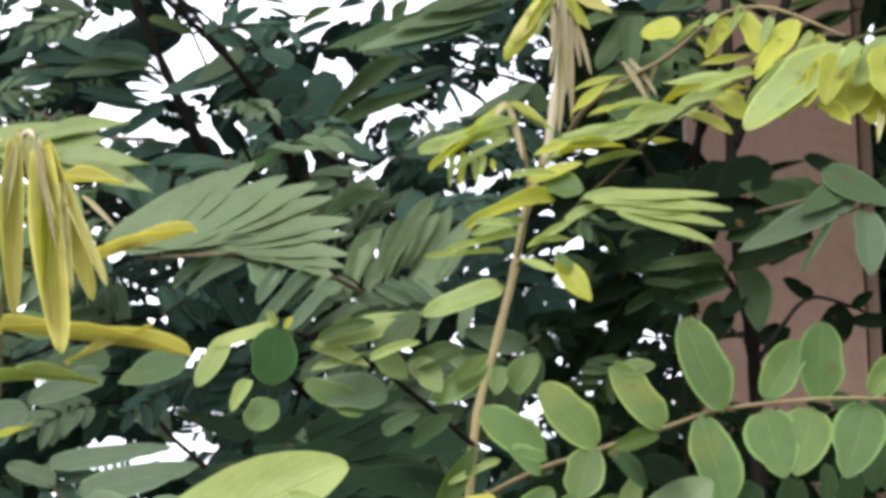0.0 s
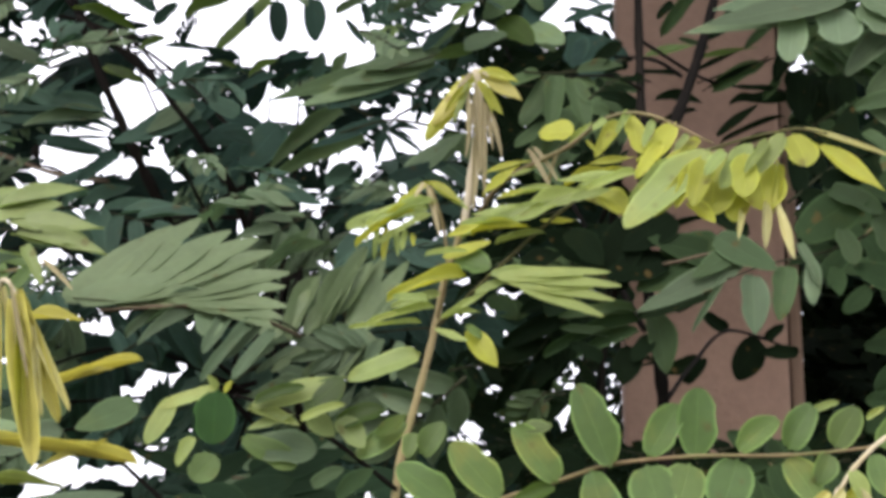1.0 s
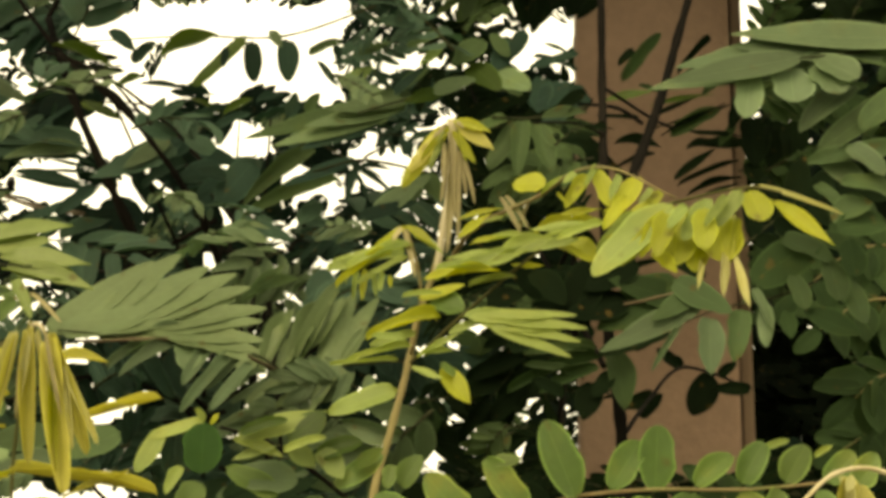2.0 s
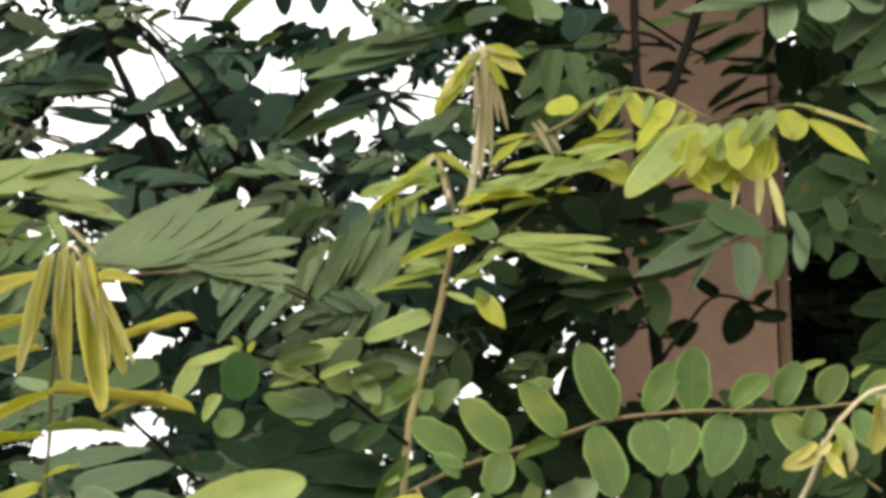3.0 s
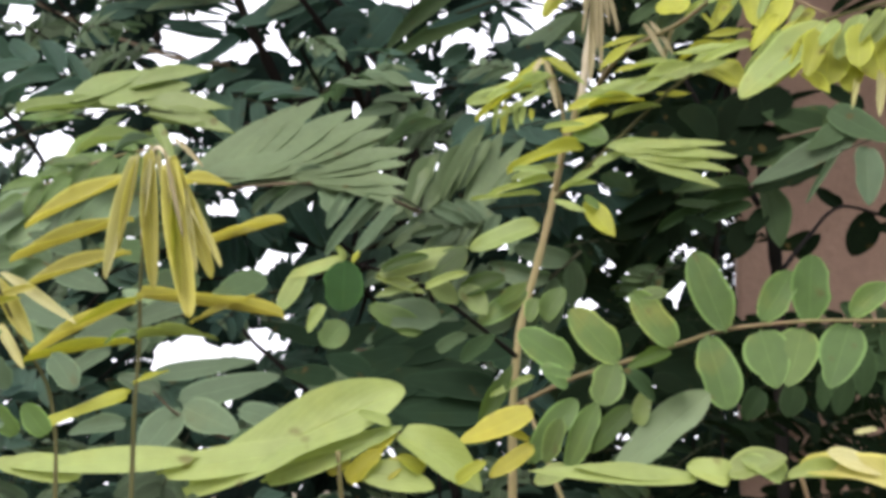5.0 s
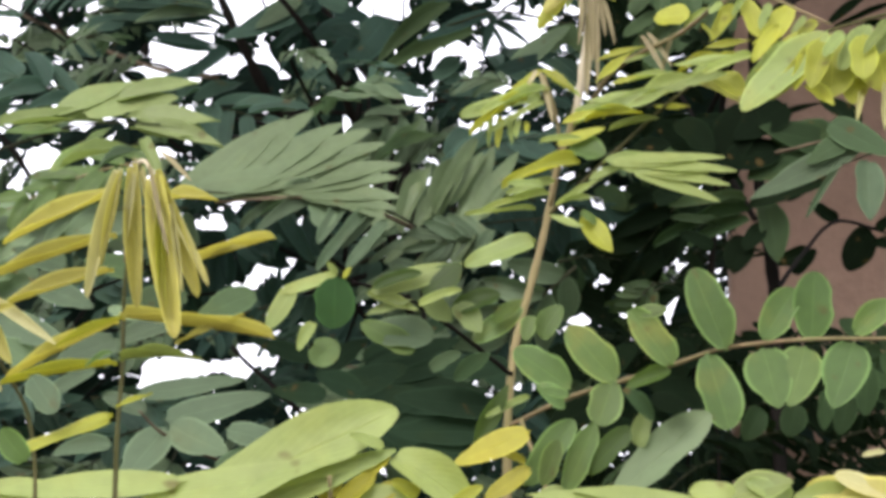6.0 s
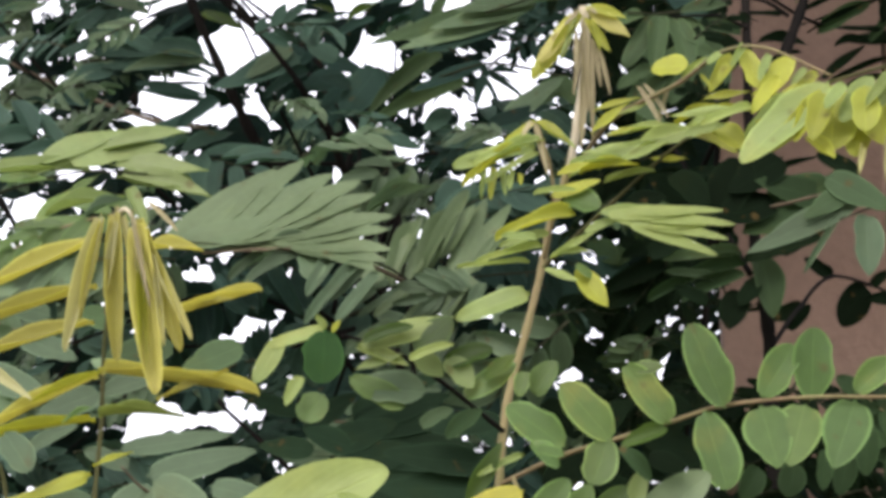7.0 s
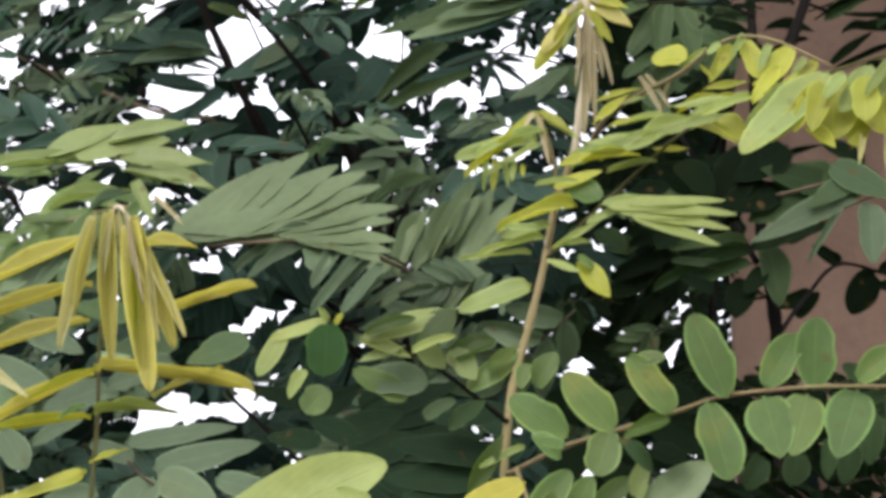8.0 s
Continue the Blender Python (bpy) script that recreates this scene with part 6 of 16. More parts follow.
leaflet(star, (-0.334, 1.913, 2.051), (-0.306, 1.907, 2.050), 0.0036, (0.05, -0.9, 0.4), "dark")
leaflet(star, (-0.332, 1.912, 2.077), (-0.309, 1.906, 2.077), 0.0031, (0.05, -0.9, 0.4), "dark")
leaflet(star, (-0.365, 1.911, 2.157), (-0.315, 1.905, 2.166), 0.0122, (0.05, -0.9, 0.4), "slate")
leaflet(star, (-0.326, 1.910, 2.140), (-0.373, 1.904, 2.133), 0.0102, (0.05, -0.9, 0.4), "slate")
leaflet(star, (-0.346, 1.908, 2.112), (-0.383, 1.902, 2.116), 0.0102, (0.05, -0.9, 0.4), "teal")
leaflet(star, (-0.073, 1.907, 2.134), (-0.094, 1.901, 2.149), 0.0051, (0.05, -0.9, 0.4), "dark")
leaflet(star, (-0.051, 1.906, 2.128), (-0.072, 1.900, 2.123), 0.0041, (0.05, -0.9, 0.4), "dark")
leaflet(star, (-0.041, 1.905, 2.100), (-0.082, 1.899, 2.083), 0.0254, (0.05, -0.9, 0.4), "dark", flat=True)
leaflet(star, (-0.073, 1.904, 2.144), (-0.114, 1.898, 2.148), 0.0046, (0.05, -0.9, 0.4), "dark")
leaflet(star, (-0.046, 1.902, 2.149), (-0.088, 1.896, 2.137), 0.0071, (0.05, -0.9, 0.4), "teal")
leaflet(star, (0.084, 1.899, 2.098), (0.118, 1.891, 2.099), 0.0050, (0.05, -0.92, 0.35), "dark")
leaflet(star, (0.086, 1.898, 2.096), (0.119, 1.890, 2.076), 0.0056, (0.05, -0.92, 0.35), "dark")
leaflet(star, (0.084, 1.896, 2.094), (0.098, 1.888, 2.067), 0.0056, (0.05, -0.92, 0.35), "dark")
leaflet(star, (0.079, 1.895, 2.094), (0.078, 1.887, 2.065), 0.0073, (0.05, -0.92, 0.35), "dark")
leaflet(star, (0.090, 1.894, 2.099), (0.103, 1.886, 2.104), 0.0050, (0.05, -0.92, 0.35), "dark")
leaflet(star, (0.070, 1.893, 2.104), (0.091, 1.885, 2.095), 0.0078, (0.05, -0.92, 0.35), "dark")
leaflet(star, (0.088, 1.892, 2.096), (0.112, 1.884, 2.084), 0.0039, (0.05, -0.92, 0.35), "dark")
leaflet(star, (-0.039, 1.890, 2.143), (-0.014, 1.882, 2.161), 0.0089, (0.05, -0.92, 0.35), "olive")
leaflet(star, (-0.009, 1.889, 2.157), (0.015, 1.881, 2.165), 0.0089, (0.05, -0.92, 0.35), "dark")
leaflet(star, (0.022, 1.888, 2.142), (0.029, 1.880, 2.165), 0.0133, (0.05, -0.92, 0.35), "dark")
leaflet(star, (0.040, 1.887, 2.145), (0.049, 1.879, 2.165), 0.0122, (0.05, -0.92, 0.35), "dull")
leaflet(star, (-0.070, 1.886, 2.158), (-0.039, 1.878, 2.143), 0.0050, (0.05, -0.92, 0.35), "olive")
leaflet(star, (-0.067, 1.884, 2.140), (-0.035, 1.876, 2.150), 0.0055, (0.05, -0.92, 0.35), "dark")
leaflet(star, (-0.045, 1.883, 2.129), (-0.014, 1.875, 2.144), 0.0111, (0.05, -0.92, 0.35), "dark")
leaflet(star, (-0.163, 1.882, 2.111), (-0.244, 1.874, 2.119), 0.0221, (0.05, -0.92, 0.35), "teal")
leaflet(star, (-0.162, 1.881, 2.103), (-0.236, 1.873, 2.098), 0.0166, (0.05, -0.92, 0.35), "slate")
leaflet(star, (-0.227, 1.880, 2.083), (-0.158, 1.872, 2.073), 0.0099, (0.05, -0.92, 0.35), "dark")
leaflet(star, (-0.196, 1.878, 2.101), (-0.151, 1.870, 2.091), 0.0039, (0.05, -0.92, 0.35), "dark")
leaflet(star, (-0.192, 1.877, 2.093), (-0.152, 1.869, 2.083), 0.0033, (0.05, -0.92, 0.35), "dark")
leaflet(star, (-0.209, 1.876, 2.112), (-0.249, 1.868, 2.131), 0.0165, (0.05, -0.92, 0.35), "teal")
leaflet(star, (-0.174, 1.875, 2.145), (-0.207, 1.867, 2.120), 0.0055, (0.05, -0.92, 0.35), "dark")
leaflet(star, (-0.076, 1.874, 2.107), (-0.154, 1.866, 2.075), 0.0253, (0.05, -0.92, 0.35), "teal", flat=True)
leaflet(star, (-0.085, 1.872, 2.116), (-0.124, 1.864, 2.084), 0.0187, (0.05, -0.92, 0.35), "slate", flat=True)
leaflet(star, (-0.069, 1.871, 2.093), (-0.108, 1.863, 2.072), 0.0143, (0.05, -0.92, 0.35), "dark")
leaflet(star, (-0.007, 1.870, 2.095), (-0.039, 1.862, 2.053), 0.0329, (0.05, -0.92, 0.35), "dark")
leaflet(star, (-0.043, 1.869, 2.103), (-0.069, 1.861, 2.116), 0.0197, (0.05, -0.92, 0.35), "teal")
leaflet(star, (-0.032, 1.868, 2.076), (-0.057, 1.860, 2.084), 0.0164, (0.05, -0.92, 0.35), "dark")
leaflet(star, (-0.059, 1.866, 2.054), (-0.080, 1.858, 2.036), 0.0131, (0.05, -0.92, 0.35), "teal")
leaflet(star, (-0.083, 1.865, 2.074), (-0.103, 1.857, 2.043), 0.0044, (0.05, -0.92, 0.35), "dark")
leaflet(star, (-0.087, 1.864, 2.053), (-0.055, 1.856, 2.031), 0.0109, (0.05, -0.92, 0.35), "teal")
leaflet(star, (-0.147, 1.863, 2.065), (-0.180, 1.855, 2.038), 0.0164, (0.05, -0.92, 0.35), "dark")
leaflet(star, (-0.167, 1.862, 2.051), (-0.210, 1.854, 2.035), 0.0120, (0.05, -0.92, 0.35), "dark")
leaflet(star, (0.050, 1.860, 2.105), (-0.016, 1.852, 2.053), 0.0185, (0.05, -0.92, 0.35), "dull")
leaflet(star, (0.073, 1.859, 2.077), (-0.021, 1.851, 2.039), 0.0185, (0.05, -0.92, 0.35), "dull")
leaflet(star, (0.121, 1.858, 2.152), (-0.017, 1.850, 2.109), 0.0218, (0.05, -0.92, 0.35), "dull", flat=True)
leaflet(star, (0.116, 1.857, 2.135), (0.050, 1.849, 2.115), 0.0141, (0.05, -0.92, 0.35), "dull", flat=True)
leaflet(star, (0.117, 1.856, 2.055), (0.092, 1.848, 2.037), 0.0141, (0.05, -0.92, 0.35), "dull")
leaflet(star, (0.153, 1.854, 2.082), (0.117, 1.846, 2.047), 0.0195, (0.05, -0.92, 0.35), "dull")
leaflet(star, (-0.014, 1.853, 2.036), (0.032, 1.845, 2.019), 0.0141, (0.05, -0.92, 0.35), "teal")
leaflet(star, (0.246, 1.852, 2.195), (0.287, 1.844, 2.184), 0.0076, (0.05, -0.92, 0.35), "dark")
leaflet(star, (0.256, 1.851, 2.208), (0.281, 1.843, 2.197), 0.0049, (0.05, -0.92, 0.35), "dark")
leaflet(star, (0.235, 1.850, 2.179), (0.224, 1.842, 2.154), 0.0195, (0.05, -0.92, 0.35), "dark")
leaflet(star, (0.256, 1.848, 2.174), (0.249, 1.840, 2.138), 0.0216, (0.05, -0.92, 0.35), "dark")
leaflet(star, (0.214, 1.847, 2.183), (0.234, 1.839, 2.154), 0.0238, (0.05, -0.92, 0.35), "dull")
leaflet(star, (0.227, 1.846, 2.211), (0.209, 1.838, 2.178), 0.0216, (0.05, -0.92, 0.35), "dark")
leaflet(star, (0.288, 1.845, 2.197), (0.242, 1.837, 2.181), 0.0108, (0.05, -0.92, 0.35), "dark")
leaflet(star, (0.242, 1.844, 2.144), (0.277, 1.836, 2.168), 0.0237, (0.05, -0.92, 0.35), "dark")
leaflet(star, (0.273, 1.842, 2.153), (0.291, 1.834, 2.161), 0.0140, (0.05, -0.92, 0.35), "dark")
leaflet(star, (0.239, 1.841, 2.217), (0.223, 1.833, 2.189), 0.0161, (0.05, -0.92, 0.35), "dark")
leaflet(star, (0.280, 1.840, 2.144), (0.253, 1.832, 2.125), 0.0161, (0.05, -0.92, 0.35), "dark")
leaflet(star, (0.208, 1.839, 2.213), (0.223, 1.831, 2.189), 0.0140, (0.05, -0.92, 0.35), "dull")
leaflet(star, (0.296, 1.838, 2.155), (0.274, 1.830, 2.136), 0.0161, (0.05, -0.92, 0.35), "dark")

# ---- leaves and leaf-shadow slivers across the gatepost ----
cross = stem(shrub, [(0.321, 1.900, 2.182), (0.399, 2.000, 2.178), (0.485, 2.100, 2.202), (0.528, 2.150, 2.212)], 0.0018, 0.0012, BARK, "limb")
leaflet(cross, (0.355, 2.019, 2.230), (0.394, 2.007, 2.283), 0.0152, (0.1, -0.85, 0.4), "shade")
leaflet(cross, (0.337, 2.018, 2.209), (0.385, 2.006, 2.219), 0.0101, (0.1, -0.85, 0.4), "mid")
# thin stripes: blades standing for leaf slivers and leaf shadows on the plaster
leaflet(cross, (0.385, 2.016, 2.191), (0.430, 2.004, 2.213), 0.0057, (0.1, -0.85, 0.4), "deep_shade")
leaflet(cross, (0.389, 2.015, 2.181), (0.472, 2.003, 2.213), 0.0044, (0.1, -0.85, 0.4), "deep_shade")
leaflet(cross, (0.384, 2.014, 2.203), (0.447, 2.002, 2.217), 0.0063, (0.1, -0.85, 0.4), "olive")
leaflet(cross, (0.394, 2.013, 2.172), (0.458, 2.001, 2.202), 0.0050, (0.1, -0.85, 0.4), "deep_shade")
leaflet(cross, (0.403, 2.012, 2.171), (0.451, 2.000, 2.201), 0.0201, (0.1, -0.85, 0.4), "shade")
leaflet(cross, (0.345, 2.010, 2.161), (0.390, 1.998, 2.162), 0.0138, (0.1, -0.85, 0.4), "deep_shade")
leaflet(cross, (0.428, 2.009, 2.164), (0.487, 1.997, 2.168), 0.0151, (0.1, -0.85, 0.4), "deep_shade")
leaflet(cross, (0.418, 2.008, 2.156), (0.445, 1.996, 2.165), 0.0100, (0.1, -0.85, 0.4), "deep_shade")
# lower stripes, again part leaf and part painted leaf shadow
leaflet(cross, (0.404, 2.007, 2.123), (0.444, 1.995, 2.155), 0.0100, (0.1, -0.85, 0.4), "deep_shade")
leaflet(cross, (0.408, 2.006, 2.117), (0.468, 1.994, 2.146), 0.0050, (0.1, -0.85, 0.4), "deep_shade")
leaflet(cross, (0.417, 2.004, 2.107), (0.468, 1.992, 2.130), 0.0050, (0.1, -0.85, 0.4), "deep_shade")
leaflet(cross, (0.428, 2.003, 2.104), (0.471, 1.991, 2.120), 0.0044, (0.1, -0.85, 0.4), "deep_shade")
leaflet(cross, (0.484, 2.002, 2.190), (0.484, 1.990, 2.135), 0.0338, (0.1, -0.85, 0.4), "deep_shade")
leaflet(cross, (0.506, 2.001, 2.181), (0.505, 1.989, 2.130), 0.0313, (0.1, -0.85, 0.4), "deep_shade")
leaflet(cross, (0.528, 2.000, 2.187), (0.523, 1.988, 2.125), 0.0312, (0.1, -0.85, 0.4), "deep_shade")
leaflet(cross, (0.477, 1.998, 2.141), (0.492, 1.986, 2.109), 0.0212, (0.1, -0.85, 0.4), "deep_shade")
leaflet(cross, (0.330, 1.997, 2.164), (0.269, 1.985, 2.174), 0.0175, (0.1, -0.85, 0.4), "dull")
leaflet(cross, (0.327, 1.996, 2.149), (0.305, 1.984, 2.122), 0.0162, (0.1, -0.85, 0.4), "deep_shade")
leaflet(cross, (0.398, 1.995, 2.210), (0.368, 1.983, 2.217), 0.0087, (0.1, -0.85, 0.4), "shade")
leaflet(cross, (0.353, 1.994, 2.118), (0.326, 1.982, 2.142), 0.0124, (0.1, -0.85, 0.4), "deep_shade")
leaflet(cross, (0.466, 1.992, 2.181), (0.446, 1.980, 2.153), 0.0100, (0.1, -0.85, 0.4), "shade")
leaflet(cross, (0.364, 1.991, 2.256), (0.345, 1.979, 2.233), 0.0099, (0.1, -0.85, 0.4), "deep_shade")
leaflet(cross, (0.443, 1.990, 2.270), (0.407, 1.978, 2.234), 0.0087, (0.1, -0.85, 0.4), "deep_shade")
leaflet(cross, (0.384, 1.989, 2.145), (0.340, 1.977, 2.129), 0.0062, (0.1, -0.85, 0.4), "deep_shade")
leaflet(cross, (0.438, 1.988, 2.238), (0.389, 1.976, 2.209), 0.0099, (0.1, -0.85, 0.4), "deep_shade")
leaflet(cross, (0.467, 1.986, 2.239), (0.429, 1.974, 2.204), 0.0112, (0.1, -0.85, 0.4), "shade")
leaflet(cross, (0.471, 1.985, 2.208), (0.456, 1.973, 2.169), 0.0161, (0.1, -0.85, 0.4), "deep_shade")
leaflet(cross, (0.367, 1.984, 2.182), (0.325, 1.972, 2.183), 0.0074, (0.1, -0.85, 0.4), "deep_shade")
leaflet(cross, (0.458, 1.983, 2.166), (0.421, 1.971, 2.167), 0.0087, (0.1, -0.85, 0.4), "deep_shade")

# ---- dull leaves beside the yellow shoot ----
frond(tree, [(-0.161, 1.620, 1.880), (-0.214, 1.600, 1.872), (-0.286, 1.580, 1.851)], (0, -0.85, 0.5), 7, 0.0440, 0.0200, "grey", 40, 4, 0.1, False, None, 0.5)
frond(tree, [(-0.149, 1.620, 1.916), (-0.199, 1.600, 1.900), (-0.250, 1.580, 1.871)], (0, -0.85, 0.5), 6, 0.0320, 0.0128, "mid", 35, 4, 0.1, False, None, 0.5)
frond(tree, [(-0.257, 1.700, 1.834), (-0.297, 1.680, 1.849), (-0.334, 1.660, 1.850)], (0, -0.85, 0.5), 6, 0.0384, 0.0171, "grey", 45, 4, 0.1, False, None, 0.5)
part("bud", BUD, tree, Matrix.Translation((-0.287, 2.150, 2.144)) @ Matrix.Diagonal((0.0055, 0.0055, 0.0065, 1)), "dry dark hanging bud")
# fill blades closing gaps; their near-black colour is painted shade
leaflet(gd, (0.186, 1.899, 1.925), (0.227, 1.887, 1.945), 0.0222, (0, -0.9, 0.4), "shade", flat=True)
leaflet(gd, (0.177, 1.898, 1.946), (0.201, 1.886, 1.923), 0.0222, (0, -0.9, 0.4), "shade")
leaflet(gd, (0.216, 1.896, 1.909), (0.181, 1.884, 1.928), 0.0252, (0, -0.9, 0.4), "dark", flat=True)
leaflet(gd, (0.201, 1.895, 1.883), (0.155, 1.883, 1.892), 0.0302, (0, -0.9, 0.4), "deep_shade", flat=True)
leaflet(gd, (0.225, 1.894, 1.863), (0.174, 1.882, 1.872), 0.0302, (0, -0.9, 0.4), "deep_shade", flat=True)
leaflet(gd, (0.256, 1.893, 1.903), (0.210, 1.881, 1.891), 0.0302, (0, -0.9, 0.4), "deep_shade", flat=True)
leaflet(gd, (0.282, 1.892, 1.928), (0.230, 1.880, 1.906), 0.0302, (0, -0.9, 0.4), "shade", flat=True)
leaflet(gd, (0.263, 1.890, 1.980), (0.227, 1.878, 1.999), 0.0301, (0, -0.9, 0.4), "deep_shade", flat=True)
leaflet(gd, (0.299, 1.889, 1.995), (0.256, 1.877, 1.967), 0.0301, (0, -0.9, 0.4), "deep_shade", flat=True)
leaflet(gd, (0.302, 1.888, 1.953), (0.265, 1.876, 1.926), 0.0301, (0, -0.9, 0.4), "deep_shade", flat=True)
leaflet(gd, (0.184, 1.887, 1.842), (0.139, 1.875, 1.856), 0.0250, (0, -0.9, 0.4), "deep_shade", flat=True)
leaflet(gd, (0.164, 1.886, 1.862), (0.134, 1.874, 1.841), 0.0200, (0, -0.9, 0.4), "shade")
leaflet(gd, (0.198, 1.884, 1.821), (0.159, 1.872, 1.840), 0.0200, (0, -0.9, 0.4), "deep_shade")
leaflet(gd, (0.233, 1.883, 1.816), (0.193, 1.871, 1.820), 0.0300, (0, -0.9, 0.4), "deep_shade", flat=True)
leaflet(gd, (0.133, 1.882, 1.802), (0.172, 1.870, 1.771), 0.0300, (0, -0.9, 0.4), "deep_shade", flat=True)
leaflet(gd, (0.252, 1.881, 1.791), (0.211, 1.869, 1.770), 0.0299, (0, -0.9, 0.4), "deep_shade", flat=True)
leaflet(gd, (0.292, 1.880, 1.820), (0.257, 1.868, 1.839), 0.0299, (0, -0.9, 0.4), "deep_shade", flat=True)
leaflet(gd, (0.300, 1.878, 1.761), (0.254, 1.866, 1.741), 0.0299, (0, -0.9, 0.4), "deep_shade", flat=True)
leaflet(gd, (0.221, 1.877, 1.751), (0.171, 1.865, 1.741), 0.0299, (0, -0.9, 0.4), "deep_shade", flat=True)
leaflet(gd, (0.235, 1.876, 1.931), (0.200, 1.864, 1.939), 0.0199, (0, -0.9, 0.4), "deep_shade")
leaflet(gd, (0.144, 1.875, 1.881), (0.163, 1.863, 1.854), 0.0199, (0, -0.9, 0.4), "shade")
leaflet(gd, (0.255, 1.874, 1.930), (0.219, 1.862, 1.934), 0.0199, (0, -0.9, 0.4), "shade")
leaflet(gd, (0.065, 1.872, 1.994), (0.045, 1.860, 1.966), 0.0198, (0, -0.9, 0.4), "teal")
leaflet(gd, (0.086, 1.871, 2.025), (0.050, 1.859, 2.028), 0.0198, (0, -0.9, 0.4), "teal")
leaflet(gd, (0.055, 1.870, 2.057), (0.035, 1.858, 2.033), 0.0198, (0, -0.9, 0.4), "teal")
leaflet(gd, (0.217, 1.869, 1.830), (0.246, 1.857, 1.858), 0.0198, (0, -0.9, 0.4), "deep_shade")
leaflet(gd, (0.208, 1.868, 1.859), (0.242, 1.856, 1.887), 0.0198, (0, -0.9, 0.4), "deep_shade")
leaflet(gd, (0.172, 1.866, 1.800), (0.205, 1.854, 1.779), 0.0247, (0, -0.9, 0.4), "deep_shade")

# ---- broad dull leaves low down ----
lowgrey = stem(tree, [(-0.036, 1.420, 1.681), (-0.066, 1.360, 1.696), (-0.083, 1.330, 1.706), (-0.093, 1.320, 1.717)], 0.0012, 0.0006, TWIG, "leaf")
leaflet(lowgrey, (-0.101, 1.347, 1.727), (-0.042, 1.352, 1.736), 0.0133, (0, -0.85, 0.5), "slate", flat=True)
leaflet(lowgrey, (-0.084, 1.339, 1.713), (-0.028, 1.346, 1.727), 0.0187, (0, -0.85, 0.5), "slate", flat=True)
leaflet(lowgrey, (-0.080, 1.336, 1.710), (-0.047, 1.327, 1.695), 0.0211, (0, -0.85, 0.5), "slate", flat=True)
leaflet(lowgrey, (-0.082, 1.335, 1.709), (-0.101, 1.318, 1.680), 0.0217, (0, -0.85, 0.5), "slate", flat=True)
leaflet(lowgrey, (-0.093, 1.339, 1.717), (-0.119, 1.345, 1.727), 0.0120, (0, -0.85, 0.5), "slate")
leaflet(lowgrey, (-0.108, 1.328, 1.699), (-0.141, 1.326, 1.696), 0.0120, (0, -0.85, 0.5), "slate")
leaflet(lowgrey, (-0.125, 1.353, 1.742), (-0.150, 1.344, 1.726), 0.0120, (0, -0.85, 0.5), "slate")
leaflet(lowgrey, (-0.079, 1.369, 1.772), (-0.115, 1.361, 1.759), 0.0180, (0, -0.85, 0.5), "slate")
leaflet(lowgrey, (-0.104, 1.368, 1.772), (-0.125, 1.372, 1.779), 0.0090, (0, -0.85, 0.5), "grey")
leaflet(lowgrey, (-0.049, 1.331, 1.708), (-0.012, 1.326, 1.699), 0.0150, (0, -0.85, 0.5), "slate", flat=True)
leaflet(lowgrey, (-0.052, 1.318, 1.687), (-0.030, 1.325, 1.699), 0.0120, (0, -0.85, 0.5), "dull")
leaflet(lowgrey, (-0.229, 1.499, 1.787), (-0.178, 1.487, 1.767), 0.0214, (0, -0.9, 0.4), "slate", flat=True)
leaflet(lowgrey, (-0.204, 1.498, 1.809), (-0.162, 1.486, 1.791), 0.0178, (0, -0.9, 0.4), "slate", flat=True)
leaflet(lowgrey, (-0.149, 1.496, 1.772), (-0.185, 1.484, 1.756), 0.0213, (0, -0.9, 0.4), "slate", flat=True)
leaflet(lowgrey, (-0.103, 1.495, 1.801), (-0.147, 1.483, 1.791), 0.0213, (0, -0.9, 0.4), "dull", flat=True)
leaflet(lowgrey, (-0.060, 1.494, 1.802), (-0.096, 1.482, 1.784), 0.0213, (0, -0.9, 0.4), "dull", flat=True)
leaflet(lowgrey, (-0.201, 1.493, 1.757), (-0.223, 1.481, 1.771), 0.0177, (0, -0.9, 0.4), "grey", flat=True)
leaflet(lowgrey, (-0.181, 1.492, 1.819), (-0.214, 1.480, 1.828), 0.0177, (0, -0.9, 0.4), "slate", flat=True)
leaflet(lowgrey, (-0.133, 1.490, 1.815), (-0.167, 1.478, 1.820), 0.0177, (0, -0.9, 0.4), "dull", flat=True)
# dark fill under the sapling, shade given by leaf colour
leaflet(und, (0.094, 1.559, 1.732), (0.024, 1.547, 1.739), 0.0226, (0, -0.9, 0.4), "under_shade", flat=True)
leaflet(und, (0.086, 1.558, 1.717), (0.021, 1.546, 1.716), 0.0226, (0, -0.9, 0.4), "under_shade", flat=True)
leaflet(und, (0.086, 1.556, 1.701), (0.032, 1.544, 1.705), 0.0188, (0, -0.9, 0.4), "under_shade", flat=True)
leaflet(und, (0.141, 1.555, 1.701), (0.177, 1.543, 1.717), 0.0225, (0, -0.9, 0.4), "deep_shade", flat=True)
leaflet(und, (0.195, 1.554, 1.705), (0.157, 1.542, 1.724), 0.0225, (0, -0.9, 0.4), "deep_shade", flat=True)
leaflet(und, (0.128, 1.553, 1.716), (0.160, 1.541, 1.739), 0.0225, (0, -0.9, 0.4), "deep_shade", flat=True)
leaflet(und, (0.232, 1.552, 1.739), (0.191, 1.540, 1.746), 0.0224, (0, -0.9, 0.4), "deep_shade", flat=True)
